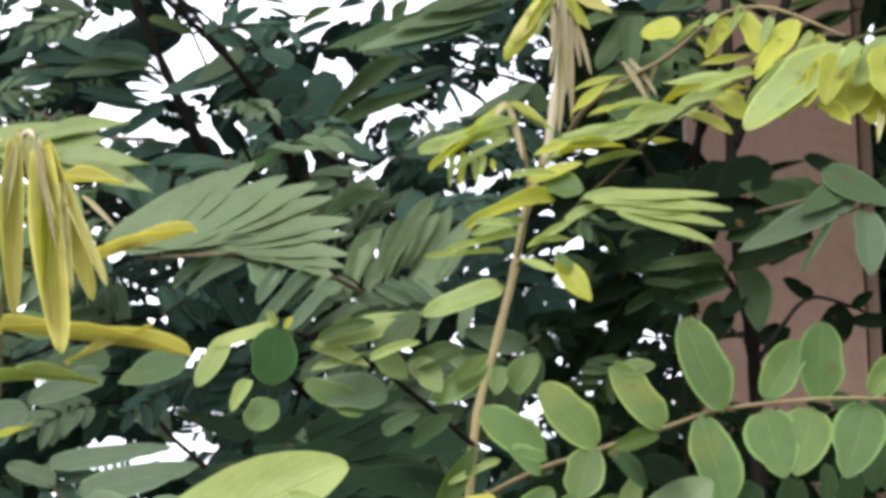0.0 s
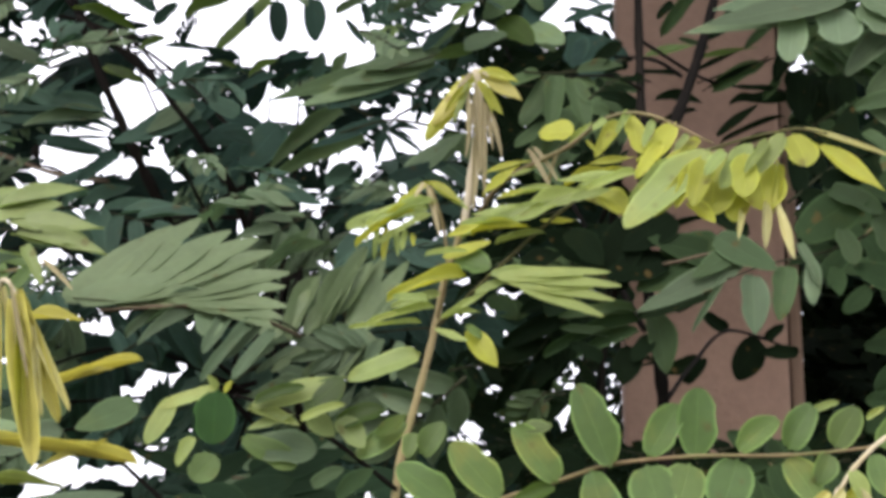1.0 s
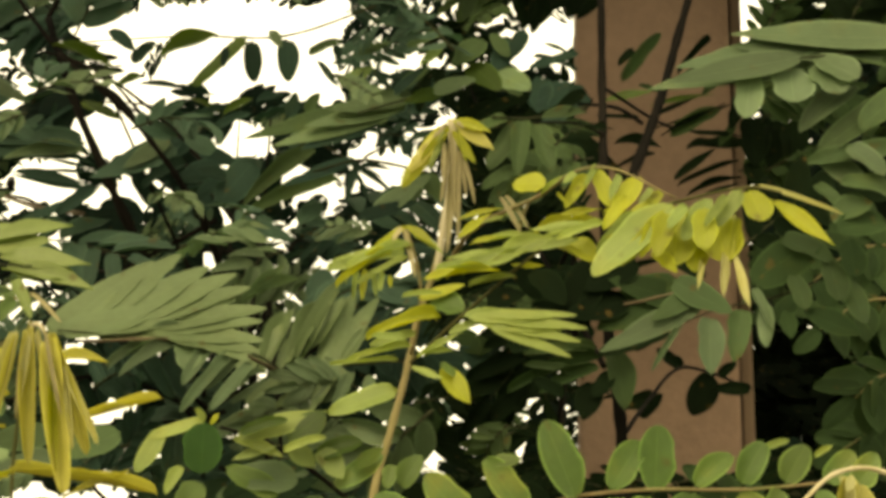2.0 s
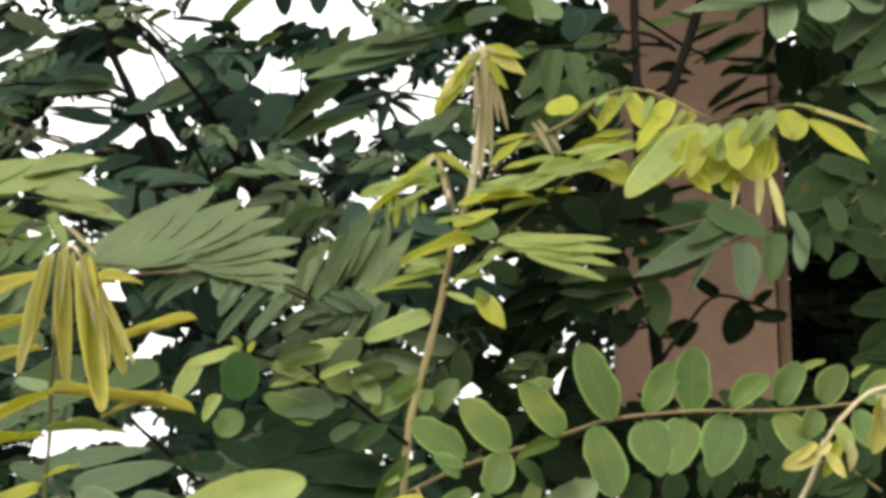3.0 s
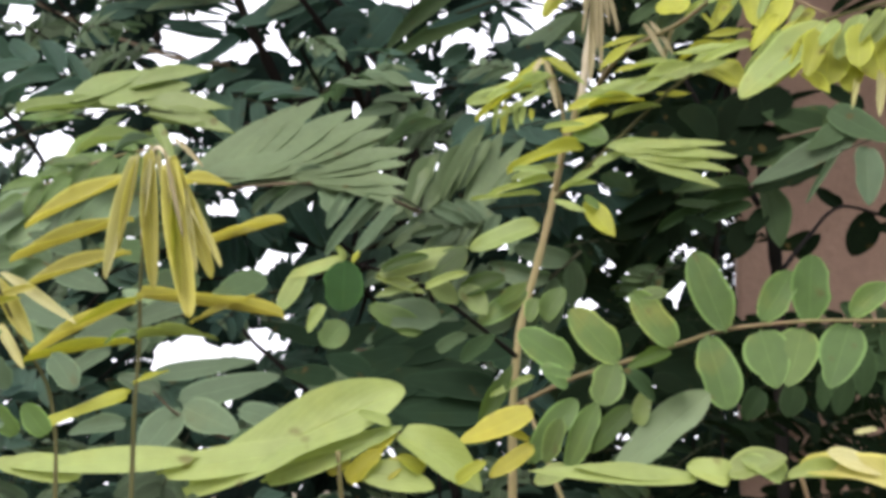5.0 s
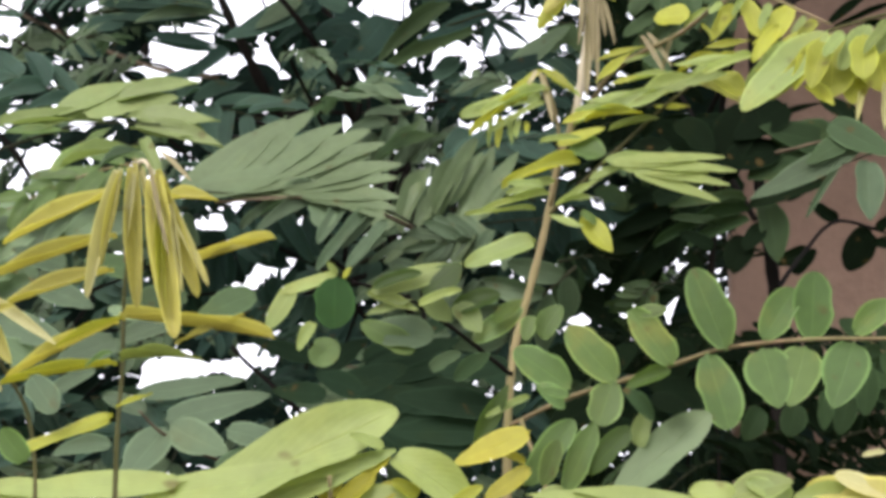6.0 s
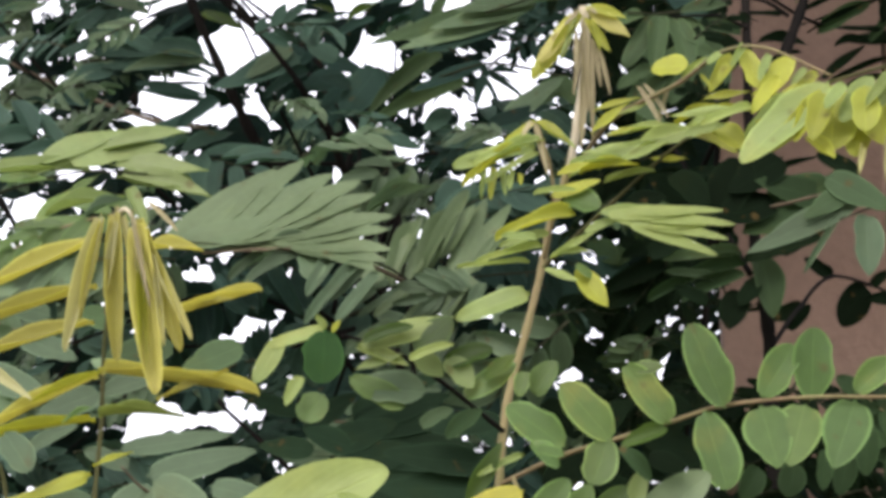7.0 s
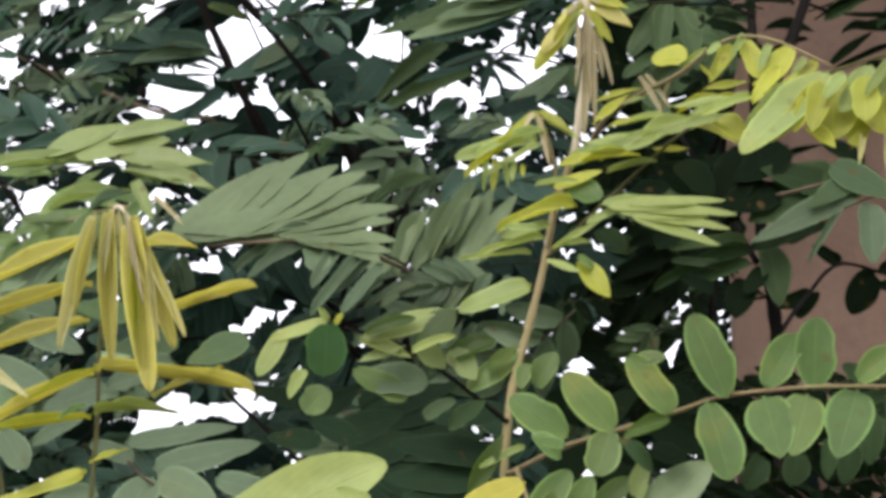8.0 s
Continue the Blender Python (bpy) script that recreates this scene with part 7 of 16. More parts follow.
leaflet(und, (0.102, 1.550, 1.761), (0.054, 1.538, 1.753), 0.0187, (0, -0.9, 0.4), "under_shade", flat=True)
leaflet(und, (0.004, 1.549, 1.742), (-0.027, 1.537, 1.753), 0.0187, (0, -0.9, 0.4), "under_shade", flat=True)
leaflet(und, (0.226, 1.548, 1.762), (0.196, 1.536, 1.776), 0.0186, (0, -0.9, 0.4), "deep_shade", flat=True)
leaflet(und, (0.111, 1.547, 1.740), (0.082, 1.535, 1.724), 0.0186, (0, -0.9, 0.4), "under_shade", flat=True)
leaflet(und, (0.159, 1.546, 1.754), (0.185, 1.534, 1.772), 0.0186, (0, -0.9, 0.4), "deep_shade", flat=True)
lowdark = stem(tree, [(0.087, 1.800, 1.725), (0.043, 1.750, 1.749), (-0.000, 1.720, 1.769), (-0.045, 1.720, 1.774)], 0.0016, 0.0009, TWIG, "leaf")
# blades coloured as if shaded from above
leaflet(lowdark, (-0.039, 1.649, 1.771), (-0.091, 1.659, 1.788), 0.0162, (0.05, -0.8, 0.55), "under_shade", flat=True)
leaflet(lowdark, (-0.029, 1.634, 1.745), (-0.070, 1.637, 1.749), 0.0202, (0.05, -0.8, 0.55), "under_shade", flat=True)
leaflet(lowdark, (-0.019, 1.619, 1.720), (-0.052, 1.624, 1.728), 0.0202, (0.05, -0.8, 0.55), "under_shade", flat=True)
leaflet(lowdark, (-0.007, 1.648, 1.770), (0.061, 1.668, 1.805), 0.0226, (0.05, -0.8, 0.55), "under_shade", flat=True)
leaflet(lowdark, (-0.006, 1.645, 1.765), (0.064, 1.657, 1.787), 0.0242, (0.05, -0.8, 0.55), "under_shade", flat=True)
leaflet(lowdark, (-0.006, 1.641, 1.760), (0.074, 1.647, 1.770), 0.0242, (0.05, -0.8, 0.55), "under_shade", flat=True)
leaflet(lowdark, (-0.005, 1.637, 1.753), (0.085, 1.634, 1.748), 0.0250, (0.05, -0.8, 0.55), "under_shade", flat=True)
leaflet(lowdark, (-0.001, 1.632, 1.745), (0.087, 1.625, 1.733), 0.0242, (0.05, -0.8, 0.55), "under_shade", flat=True)
leaflet(lowdark, (-0.000, 1.627, 1.737), (0.081, 1.614, 1.716), 0.0242, (0.05, -0.8, 0.55), "under_shade", flat=True)
leaflet(lowdark, (0.004, 1.622, 1.730), (0.063, 1.603, 1.697), 0.0242, (0.05, -0.8, 0.55), "under_shade", flat=True)
leaflet(lowdark, (-0.021, 1.633, 1.749), (0.027, 1.643, 1.766), 0.0282, (0.05, -0.8, 0.55), "under_shade", flat=True)
leaflet(lowdark, (-0.012, 1.625, 1.737), (0.044, 1.630, 1.745), 0.0322, (0.05, -0.8, 0.55), "under_shade", flat=True)
leaflet(lowdark, (-0.003, 1.615, 1.720), (0.038, 1.601, 1.696), 0.0242, (0.05, -0.8, 0.55), "under_shade", flat=True)
leaflet(lowdark, (-0.038, 1.639, 1.762), (-0.003, 1.654, 1.787), 0.0201, (0.05, -0.8, 0.55), "under_shade", flat=True)
leaflet(lowdark, (0.092, 1.605, 1.704), (0.057, 1.612, 1.716), 0.0201, (0.05, -0.8, 0.55), "under_shade", flat=True)
leaflet(lowdark, (0.100, 1.631, 1.749), (0.079, 1.643, 1.770), 0.0161, (0.05, -0.8, 0.55), "under_shade", flat=True)

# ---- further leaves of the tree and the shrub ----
# near-black sprays below carry the shrub's inner shade as colour
spray(shrub, [(0.574, 2.268, 1.763), (0.546, 2.277, 1.743), (0.510, 2.251, 1.702)], (-0.08, -0.85, 0.49), 5, 0.0415, 0.0167, "deep_shade", 48, 6)
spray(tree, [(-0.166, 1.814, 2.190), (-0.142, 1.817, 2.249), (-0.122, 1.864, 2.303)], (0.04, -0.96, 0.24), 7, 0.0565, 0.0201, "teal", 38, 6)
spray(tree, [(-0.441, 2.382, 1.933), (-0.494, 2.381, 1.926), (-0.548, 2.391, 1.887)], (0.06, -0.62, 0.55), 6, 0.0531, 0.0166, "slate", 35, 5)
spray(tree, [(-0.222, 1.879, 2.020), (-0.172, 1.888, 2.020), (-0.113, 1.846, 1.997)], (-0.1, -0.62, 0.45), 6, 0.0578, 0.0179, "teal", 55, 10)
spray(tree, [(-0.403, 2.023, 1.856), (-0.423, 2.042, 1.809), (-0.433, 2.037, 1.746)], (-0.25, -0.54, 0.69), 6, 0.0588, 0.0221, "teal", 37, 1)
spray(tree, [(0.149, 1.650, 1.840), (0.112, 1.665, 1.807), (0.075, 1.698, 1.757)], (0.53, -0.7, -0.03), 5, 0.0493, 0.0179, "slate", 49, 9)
spray(shrub, [(0.474, 1.647, 2.145), (0.506, 1.650, 2.200), (0.540, 1.662, 2.233)], (0.33, -0.93, 0.7), 7, 0.0509, 0.0162, "deep_shade", 52, 2)
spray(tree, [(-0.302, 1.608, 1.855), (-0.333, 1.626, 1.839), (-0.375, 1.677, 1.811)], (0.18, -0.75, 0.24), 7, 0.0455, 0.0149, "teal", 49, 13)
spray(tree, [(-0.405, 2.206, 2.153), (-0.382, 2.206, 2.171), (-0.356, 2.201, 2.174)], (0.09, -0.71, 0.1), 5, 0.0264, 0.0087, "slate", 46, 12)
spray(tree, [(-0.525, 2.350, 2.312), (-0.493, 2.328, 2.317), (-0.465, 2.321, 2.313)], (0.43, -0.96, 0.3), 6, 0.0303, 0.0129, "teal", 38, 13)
spray(shrub, [(0.386, 1.905, 1.765), (0.423, 1.897, 1.784), (0.449, 1.844, 1.788)], (-0.43, -0.54, 0.01), 7, 0.0418, 0.0182, "deep_shade", 49, 13)
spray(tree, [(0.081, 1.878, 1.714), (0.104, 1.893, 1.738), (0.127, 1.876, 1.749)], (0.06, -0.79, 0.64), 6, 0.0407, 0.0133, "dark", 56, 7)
spray(shrub, [(0.686, 2.059, 2.327), (0.745, 2.058, 2.367), (0.784, 2.014, 2.357)], (0.48, -0.73, 0.48), 7, 0.0654, 0.0286, "deep_shade", 38, 2)
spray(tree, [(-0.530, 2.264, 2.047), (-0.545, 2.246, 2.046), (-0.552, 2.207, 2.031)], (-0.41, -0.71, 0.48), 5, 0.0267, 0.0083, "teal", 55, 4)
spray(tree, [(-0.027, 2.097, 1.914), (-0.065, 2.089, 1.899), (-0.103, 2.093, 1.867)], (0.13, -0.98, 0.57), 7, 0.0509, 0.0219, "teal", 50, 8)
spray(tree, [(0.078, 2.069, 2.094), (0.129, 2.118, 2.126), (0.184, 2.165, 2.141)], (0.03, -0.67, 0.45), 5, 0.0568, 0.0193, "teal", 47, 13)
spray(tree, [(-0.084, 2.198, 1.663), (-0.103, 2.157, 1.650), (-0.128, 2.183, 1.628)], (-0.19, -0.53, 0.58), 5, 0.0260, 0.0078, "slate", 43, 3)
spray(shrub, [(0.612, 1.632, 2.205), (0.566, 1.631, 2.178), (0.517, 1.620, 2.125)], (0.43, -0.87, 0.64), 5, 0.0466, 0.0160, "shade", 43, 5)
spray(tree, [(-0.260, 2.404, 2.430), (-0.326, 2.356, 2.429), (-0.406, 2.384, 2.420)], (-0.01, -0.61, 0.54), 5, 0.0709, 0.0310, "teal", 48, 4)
spray(shrub, [(0.281, 2.317, 2.084), (0.314, 2.311, 2.093), (0.351, 2.331, 2.095)], (-0.16, -0.9, 0.61), 5, 0.0310, 0.0100, "deep_shade", 36, 5)
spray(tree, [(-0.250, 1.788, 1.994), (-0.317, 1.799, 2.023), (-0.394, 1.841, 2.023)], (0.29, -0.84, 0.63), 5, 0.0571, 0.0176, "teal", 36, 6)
spray(shrub, [(0.379, 2.262, 2.439), (0.315, 2.222, 2.427), (0.255, 2.184, 2.387)], (0.17, -0.93, 0.25), 6, 0.0702, 0.0263, "deep_shade", 49, 0)
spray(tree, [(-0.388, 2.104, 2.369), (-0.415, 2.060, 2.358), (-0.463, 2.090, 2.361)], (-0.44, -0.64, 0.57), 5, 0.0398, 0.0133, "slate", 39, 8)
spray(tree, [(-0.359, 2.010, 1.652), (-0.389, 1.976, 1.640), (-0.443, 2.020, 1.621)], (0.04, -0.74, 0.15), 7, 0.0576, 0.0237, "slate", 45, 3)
spray(shrub, [(0.364, 1.959, 1.829), (0.338, 1.928, 1.790), (0.323, 1.965, 1.739)], (-0.22, -0.54, 0.06), 5, 0.0511, 0.0154, "deep_shade", 43, 7)
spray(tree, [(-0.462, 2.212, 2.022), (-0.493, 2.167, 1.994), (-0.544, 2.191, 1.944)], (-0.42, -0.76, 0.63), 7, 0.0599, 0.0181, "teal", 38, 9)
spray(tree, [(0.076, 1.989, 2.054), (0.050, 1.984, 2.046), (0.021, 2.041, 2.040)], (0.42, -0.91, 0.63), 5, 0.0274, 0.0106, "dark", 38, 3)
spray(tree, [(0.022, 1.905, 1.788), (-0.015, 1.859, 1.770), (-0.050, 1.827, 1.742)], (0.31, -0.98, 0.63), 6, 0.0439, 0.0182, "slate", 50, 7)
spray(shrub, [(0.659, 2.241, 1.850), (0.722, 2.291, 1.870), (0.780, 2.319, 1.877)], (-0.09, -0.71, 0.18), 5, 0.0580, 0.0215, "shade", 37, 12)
spray(shrub, [(0.641, 2.173, 1.778), (0.599, 2.144, 1.741), (0.556, 2.112, 1.683)], (0.23, -0.87, 0.12), 5, 0.0643, 0.0220, "deep_shade", 50, 11)
spray(shrub, [(0.632, 1.957, 2.179), (0.681, 1.956, 2.209), (0.747, 1.996, 2.238)], (-0.11, -0.66, 0.07), 7, 0.0518, 0.0185, "deep_shade", 48, 8)
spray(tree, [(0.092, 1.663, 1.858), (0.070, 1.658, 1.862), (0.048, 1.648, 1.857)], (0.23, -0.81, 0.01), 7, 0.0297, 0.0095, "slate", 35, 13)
spray(shrub, [(0.723, 2.361, 2.210), (0.780, 2.364, 2.185), (0.823, 2.331, 2.133)], (-0.05, -0.68, 0.02), 6, 0.0759, 0.0313, "deep_shade", 40, 1)
spray(shrub, [(0.589, 2.319, 2.074), (0.634, 2.317, 2.101), (0.679, 2.315, 2.103)], (-0.08, -0.83, 0.66), 5, 0.0511, 0.0205, "deep_shade", 50, 11)
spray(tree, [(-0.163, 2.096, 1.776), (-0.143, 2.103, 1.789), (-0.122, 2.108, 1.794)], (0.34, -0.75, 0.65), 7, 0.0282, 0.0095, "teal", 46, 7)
spray(shrub, [(0.291, 2.293, 1.709), (0.338, 2.306, 1.713), (0.377, 2.268, 1.700)], (0.3, -0.7, 0.64), 5, 0.0427, 0.0145, "deep_shade", 42, 4)
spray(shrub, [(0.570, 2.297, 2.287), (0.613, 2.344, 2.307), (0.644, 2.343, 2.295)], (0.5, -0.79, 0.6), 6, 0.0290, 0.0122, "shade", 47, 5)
spray(shrub, [(0.142, 1.847, 1.872), (0.169, 1.835, 1.875), (0.199, 1.880, 1.877)], (-0.7, -0.75, 0.41), 5, 0.0244, 0.0099, "deep_shade", 52, 8)
spray(shrub, [(0.700, 2.309, 1.769), (0.729, 2.314, 1.798), (0.774, 2.368, 1.817)], (0.0, -0.72, 0.26), 5, 0.0352, 0.0154, "deep_shade", 35, 7)
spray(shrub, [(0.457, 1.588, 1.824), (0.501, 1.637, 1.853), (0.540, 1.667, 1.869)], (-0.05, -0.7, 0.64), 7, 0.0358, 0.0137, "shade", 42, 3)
spray(shrub, [(0.685, 2.147, 2.027), (0.732, 2.169, 2.034), (0.782, 2.198, 2.038)], (0.02, -0.95, 0.2), 5, 0.0404, 0.0167, "deep_shade", 46, 1)
spray(shrub, [(0.444, 1.754, 1.799), (0.464, 1.709, 1.807), (0.504, 1.740, 1.812)], (0.3, -0.6, 0.0), 7, 0.0362, 0.0109, "deep_shade", 36, 2)
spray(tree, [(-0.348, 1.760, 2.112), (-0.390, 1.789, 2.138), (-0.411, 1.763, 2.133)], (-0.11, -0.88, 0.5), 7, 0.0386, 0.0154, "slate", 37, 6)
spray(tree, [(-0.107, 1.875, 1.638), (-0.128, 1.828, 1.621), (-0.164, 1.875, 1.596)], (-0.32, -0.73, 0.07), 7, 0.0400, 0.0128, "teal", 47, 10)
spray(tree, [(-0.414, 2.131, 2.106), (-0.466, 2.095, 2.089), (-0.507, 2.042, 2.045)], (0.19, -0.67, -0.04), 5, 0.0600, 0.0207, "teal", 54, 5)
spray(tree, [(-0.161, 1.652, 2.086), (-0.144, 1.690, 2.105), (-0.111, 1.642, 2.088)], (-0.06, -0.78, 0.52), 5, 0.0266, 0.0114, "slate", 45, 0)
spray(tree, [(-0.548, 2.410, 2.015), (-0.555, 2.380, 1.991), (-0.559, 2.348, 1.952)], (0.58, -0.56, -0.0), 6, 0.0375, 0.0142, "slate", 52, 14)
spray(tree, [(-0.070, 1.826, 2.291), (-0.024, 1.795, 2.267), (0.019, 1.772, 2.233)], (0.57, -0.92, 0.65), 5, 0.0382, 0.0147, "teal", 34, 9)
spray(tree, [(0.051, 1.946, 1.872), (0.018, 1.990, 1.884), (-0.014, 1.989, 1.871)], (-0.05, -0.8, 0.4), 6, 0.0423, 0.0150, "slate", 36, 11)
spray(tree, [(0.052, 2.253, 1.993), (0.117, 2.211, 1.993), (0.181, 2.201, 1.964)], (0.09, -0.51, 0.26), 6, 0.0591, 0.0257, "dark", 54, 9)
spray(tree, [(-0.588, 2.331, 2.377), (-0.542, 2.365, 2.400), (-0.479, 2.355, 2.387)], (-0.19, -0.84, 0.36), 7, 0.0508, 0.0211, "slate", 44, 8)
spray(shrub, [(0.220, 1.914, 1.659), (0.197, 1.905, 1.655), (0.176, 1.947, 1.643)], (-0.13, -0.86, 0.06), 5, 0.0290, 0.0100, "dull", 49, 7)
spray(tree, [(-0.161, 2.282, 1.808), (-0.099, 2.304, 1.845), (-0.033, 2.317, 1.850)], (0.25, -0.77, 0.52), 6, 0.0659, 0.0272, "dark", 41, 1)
spray(shrub, [(0.392, 1.665, 1.974), (0.438, 1.674, 2.009), (0.474, 1.648, 2.009)], (0.19, -0.51, 0.12), 5, 0.0433, 0.0183, "deep_shade", 51, 1)
spray(shrub, [(0.248, 1.951, 2.036), (0.212, 1.953, 2.027), (0.175, 1.938, 2.005)], (-0.17, -0.54, 0.08), 5, 0.0370, 0.0161, "deep_shade", 45, 9)
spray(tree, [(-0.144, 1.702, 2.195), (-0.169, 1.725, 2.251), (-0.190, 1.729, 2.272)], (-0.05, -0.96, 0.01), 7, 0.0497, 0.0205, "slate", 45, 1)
spray(shrub, [(0.506, 1.689, 1.881), (0.512, 1.653, 1.905), (0.519, 1.625, 1.923)], (0.07, -0.88, 0.31), 6, 0.0382, 0.0146, "deep_shade", 42, 5)
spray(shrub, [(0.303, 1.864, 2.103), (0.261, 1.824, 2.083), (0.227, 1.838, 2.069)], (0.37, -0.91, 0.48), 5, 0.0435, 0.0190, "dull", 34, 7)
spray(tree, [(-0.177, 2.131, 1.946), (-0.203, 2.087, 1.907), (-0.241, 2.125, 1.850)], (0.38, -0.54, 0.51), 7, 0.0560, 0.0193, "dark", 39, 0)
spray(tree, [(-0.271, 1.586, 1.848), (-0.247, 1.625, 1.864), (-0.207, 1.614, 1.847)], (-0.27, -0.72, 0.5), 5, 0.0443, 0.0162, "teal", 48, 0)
spray(shrub, [(0.267, 1.640, 1.637), (0.237, 1.661, 1.637), (0.202, 1.639, 1.622)], (0.16, -0.86, 0.04), 6, 0.0338, 0.0124, "deep_shade", 42, 7)
spray(tree, [(-0.442, 2.259, 1.639), (-0.398, 2.219, 1.638), (-0.367, 2.224, 1.626)], (0.0, -0.74, 0.18), 6, 0.0411, 0.0158, "slate", 48, 8)
spray(tree, [(0.064, 2.327, 1.850), (0.129, 2.307, 1.846), (0.196, 2.314, 1.816)], (-0.17, -0.52, 0.61), 5, 0.0649, 0.0243, "dark", 35, 3)
spray(shrub, [(0.599, 1.728, 2.050), (0.567, 1.702, 2.056), (0.547, 1.711, 2.065)], (-0.17, -0.89, 0.47), 7, 0.0313, 0.0104, "deep_shade", 35, 1)
spray(tree, [(-0.192, 1.989, 1.897), (-0.225, 1.951, 1.914), (-0.272, 1.984, 1.927)], (0.26, -0.72, 0.0), 7, 0.0453, 0.0187, "slate", 42, 0)
spray(tree, [(0.165, 1.691, 2.141), (0.140, 1.730, 2.183), (0.112, 1.686, 2.182)], (0.11, -0.54, 0.51), 5, 0.0403, 0.0152, "teal", 50, 13)
spray(shrub, [(0.379, 2.017, 1.660), (0.434, 1.995, 1.666), (0.506, 2.048, 1.642)], (0.43, -0.88, 0.08), 6, 0.0537, 0.0215, "deep_shade", 44, 6)
spray(tree, [(-0.410, 1.988, 1.776), (-0.368, 1.973, 1.777), (-0.314, 1.913, 1.765)], (-0.27, -0.51, 0.58), 5, 0.0427, 0.0165, "teal", 45, 14)
spray(shrub, [(0.160, 1.800, 1.743), (0.191, 1.835, 1.740), (0.219, 1.826, 1.726)], (0.26, -0.78, 0.24), 7, 0.0402, 0.0125, "deep_shade", 56, 6)
spray(tree, [(-0.453, 2.342, 1.714), (-0.432, 2.370, 1.718), (-0.410, 2.399, 1.709)], (-0.44, -0.73, 0.51), 7, 0.0293, 0.0127, "slate", 54, 5)
spray(tree, [(-0.033, 2.264, 2.481), (0.026, 2.304, 2.526), (0.088, 2.317, 2.543)], (-0.32, -0.68, 0.63), 6, 0.0727, 0.0245, "dark", 52, 2)
spray(shrub, [(0.199, 2.096, 2.288), (0.167, 2.055, 2.251), (0.138, 2.068, 2.226)], (-0.59, -0.75, 0.68), 5, 0.0395, 0.0154, "deep_shade", 37, 13)
spray(shrub, [(0.115, 2.066, 2.385), (0.169, 2.072, 2.417), (0.221, 2.033, 2.410)], (-0.19, -0.66, 0.24), 7, 0.0527, 0.0169, "deep_shade", 36, 8)
spray(shrub, [(0.304, 1.889, 1.962), (0.253, 1.850, 1.931), (0.208, 1.859, 1.878)], (-0.16, -0.96, -0.01), 5, 0.0532, 0.0185, "deep_shade", 36, 8)
spray(tree, [(-0.188, 1.887, 1.713), (-0.200, 1.841, 1.666), (-0.207, 1.791, 1.587)], (0.3, -0.77, 0.39), 7, 0.0558, 0.0180, "slate", 37, 6)
spray(tree, [(-0.425, 2.429, 1.871), (-0.384, 2.396, 1.874), (-0.360, 2.436, 1.870)], (0.31, -0.92, 0.22), 6, 0.0387, 0.0157, "teal", 37, 5)
spray(shrub, [(0.366, 2.392, 1.840), (0.330, 2.361, 1.844), (0.295, 2.340, 1.833)], (-0.06, -0.64, -0.03), 7, 0.0345, 0.0110, "deep_shade", 44, 3)
spray(tree, [(-0.304, 1.881, 1.924), (-0.293, 1.908, 1.948), (-0.282, 1.941, 1.964)], (0.05, -0.87, 0.14), 5, 0.0261, 0.0112, "teal", 43, 0)
spray(tree, [(-0.393, 1.867, 1.726), (-0.392, 1.821, 1.705), (-0.415, 1.843, 1.679)], (-0.18, -0.65, 0.25), 5, 0.0308, 0.0127, "slate", 39, 6)
spray(shrub, [(0.302, 1.963, 1.633), (0.331, 1.995, 1.624), (0.361, 2.031, 1.602)], (-0.46, -0.66, 0.42), 7, 0.0370, 0.0123, "deep_shade", 53, 8)
spray(tree, [(-0.336, 1.784, 2.243), (-0.298, 1.795, 2.260), (-0.248, 1.765, 2.241)], (0.55, -0.56, 0.46), 6, 0.0420, 0.0183, "teal", 51, 2)
spray(tree, [(-0.307, 2.260, 2.286), (-0.352, 2.251, 2.280), (-0.407, 2.283, 2.278)], (0.16, -0.63, 0.5), 5, 0.0423, 0.0177, "teal", 35, 12)
spray(shrub, [(0.356, 2.021, 1.698), (0.377, 1.999, 1.710), (0.405, 2.011, 1.717)], (-0.35, -0.5, 0.15), 5, 0.0241, 0.0074, "deep_shade", 42, 12)
spray(shrub, [(0.677, 2.420, 1.661), (0.702, 2.390, 1.655), (0.744, 2.422, 1.634)], (0.03, -0.76, 0.52), 7, 0.0365, 0.0118, "deep_shade", 38, 2)
spray(shrub, [(0.728, 2.185, 2.062), (0.698, 2.186, 2.070), (0.661, 2.165, 2.057)], (0.1, -0.96, 0.66), 6, 0.0366, 0.0136, "deep_shade", 39, 12)
spray(shrub, [(0.337, 1.702, 1.714), (0.357, 1.702, 1.722), (0.365, 1.647, 1.721)], (0.63, -0.61, 0.14), 6, 0.0224, 0.0077, "deep_shade", 44, 2)
spray(shrub, [(0.753, 2.369, 1.669), (0.800, 2.360, 1.677), (0.863, 2.397, 1.674)], (-0.09, -0.86, 0.49), 7, 0.0626, 0.0220, "deep_shade", 49, 13)
spray(shrub, [(0.635, 2.249, 1.795), (0.605, 2.221, 1.801), (0.580, 2.208, 1.798)], (0.16, -0.97, 0.55), 7, 0.0264, 0.0104, "deep_shade", 40, 9)
spray(tree, [(0.104, 1.653, 1.976), (0.084, 1.660, 1.983), (0.063, 1.680, 1.987)], (0.11, -0.9, 0.41), 5, 0.0199, 0.0060, "slate", 39, 12)
spray(shrub, [(0.557, 1.884, 2.163), (0.570, 1.868, 2.171), (0.574, 1.824, 2.166)], (-0.06, -0.72, 0.63), 5, 0.0231, 0.0072, "deep_shade", 55, 1)
spray(tree, [(-0.091, 2.399, 2.191), (-0.115, 2.395, 2.175), (-0.133, 2.350, 2.127)], (0.55, -0.65, 0.51), 6, 0.0419, 0.0148, "teal", 36, 13)
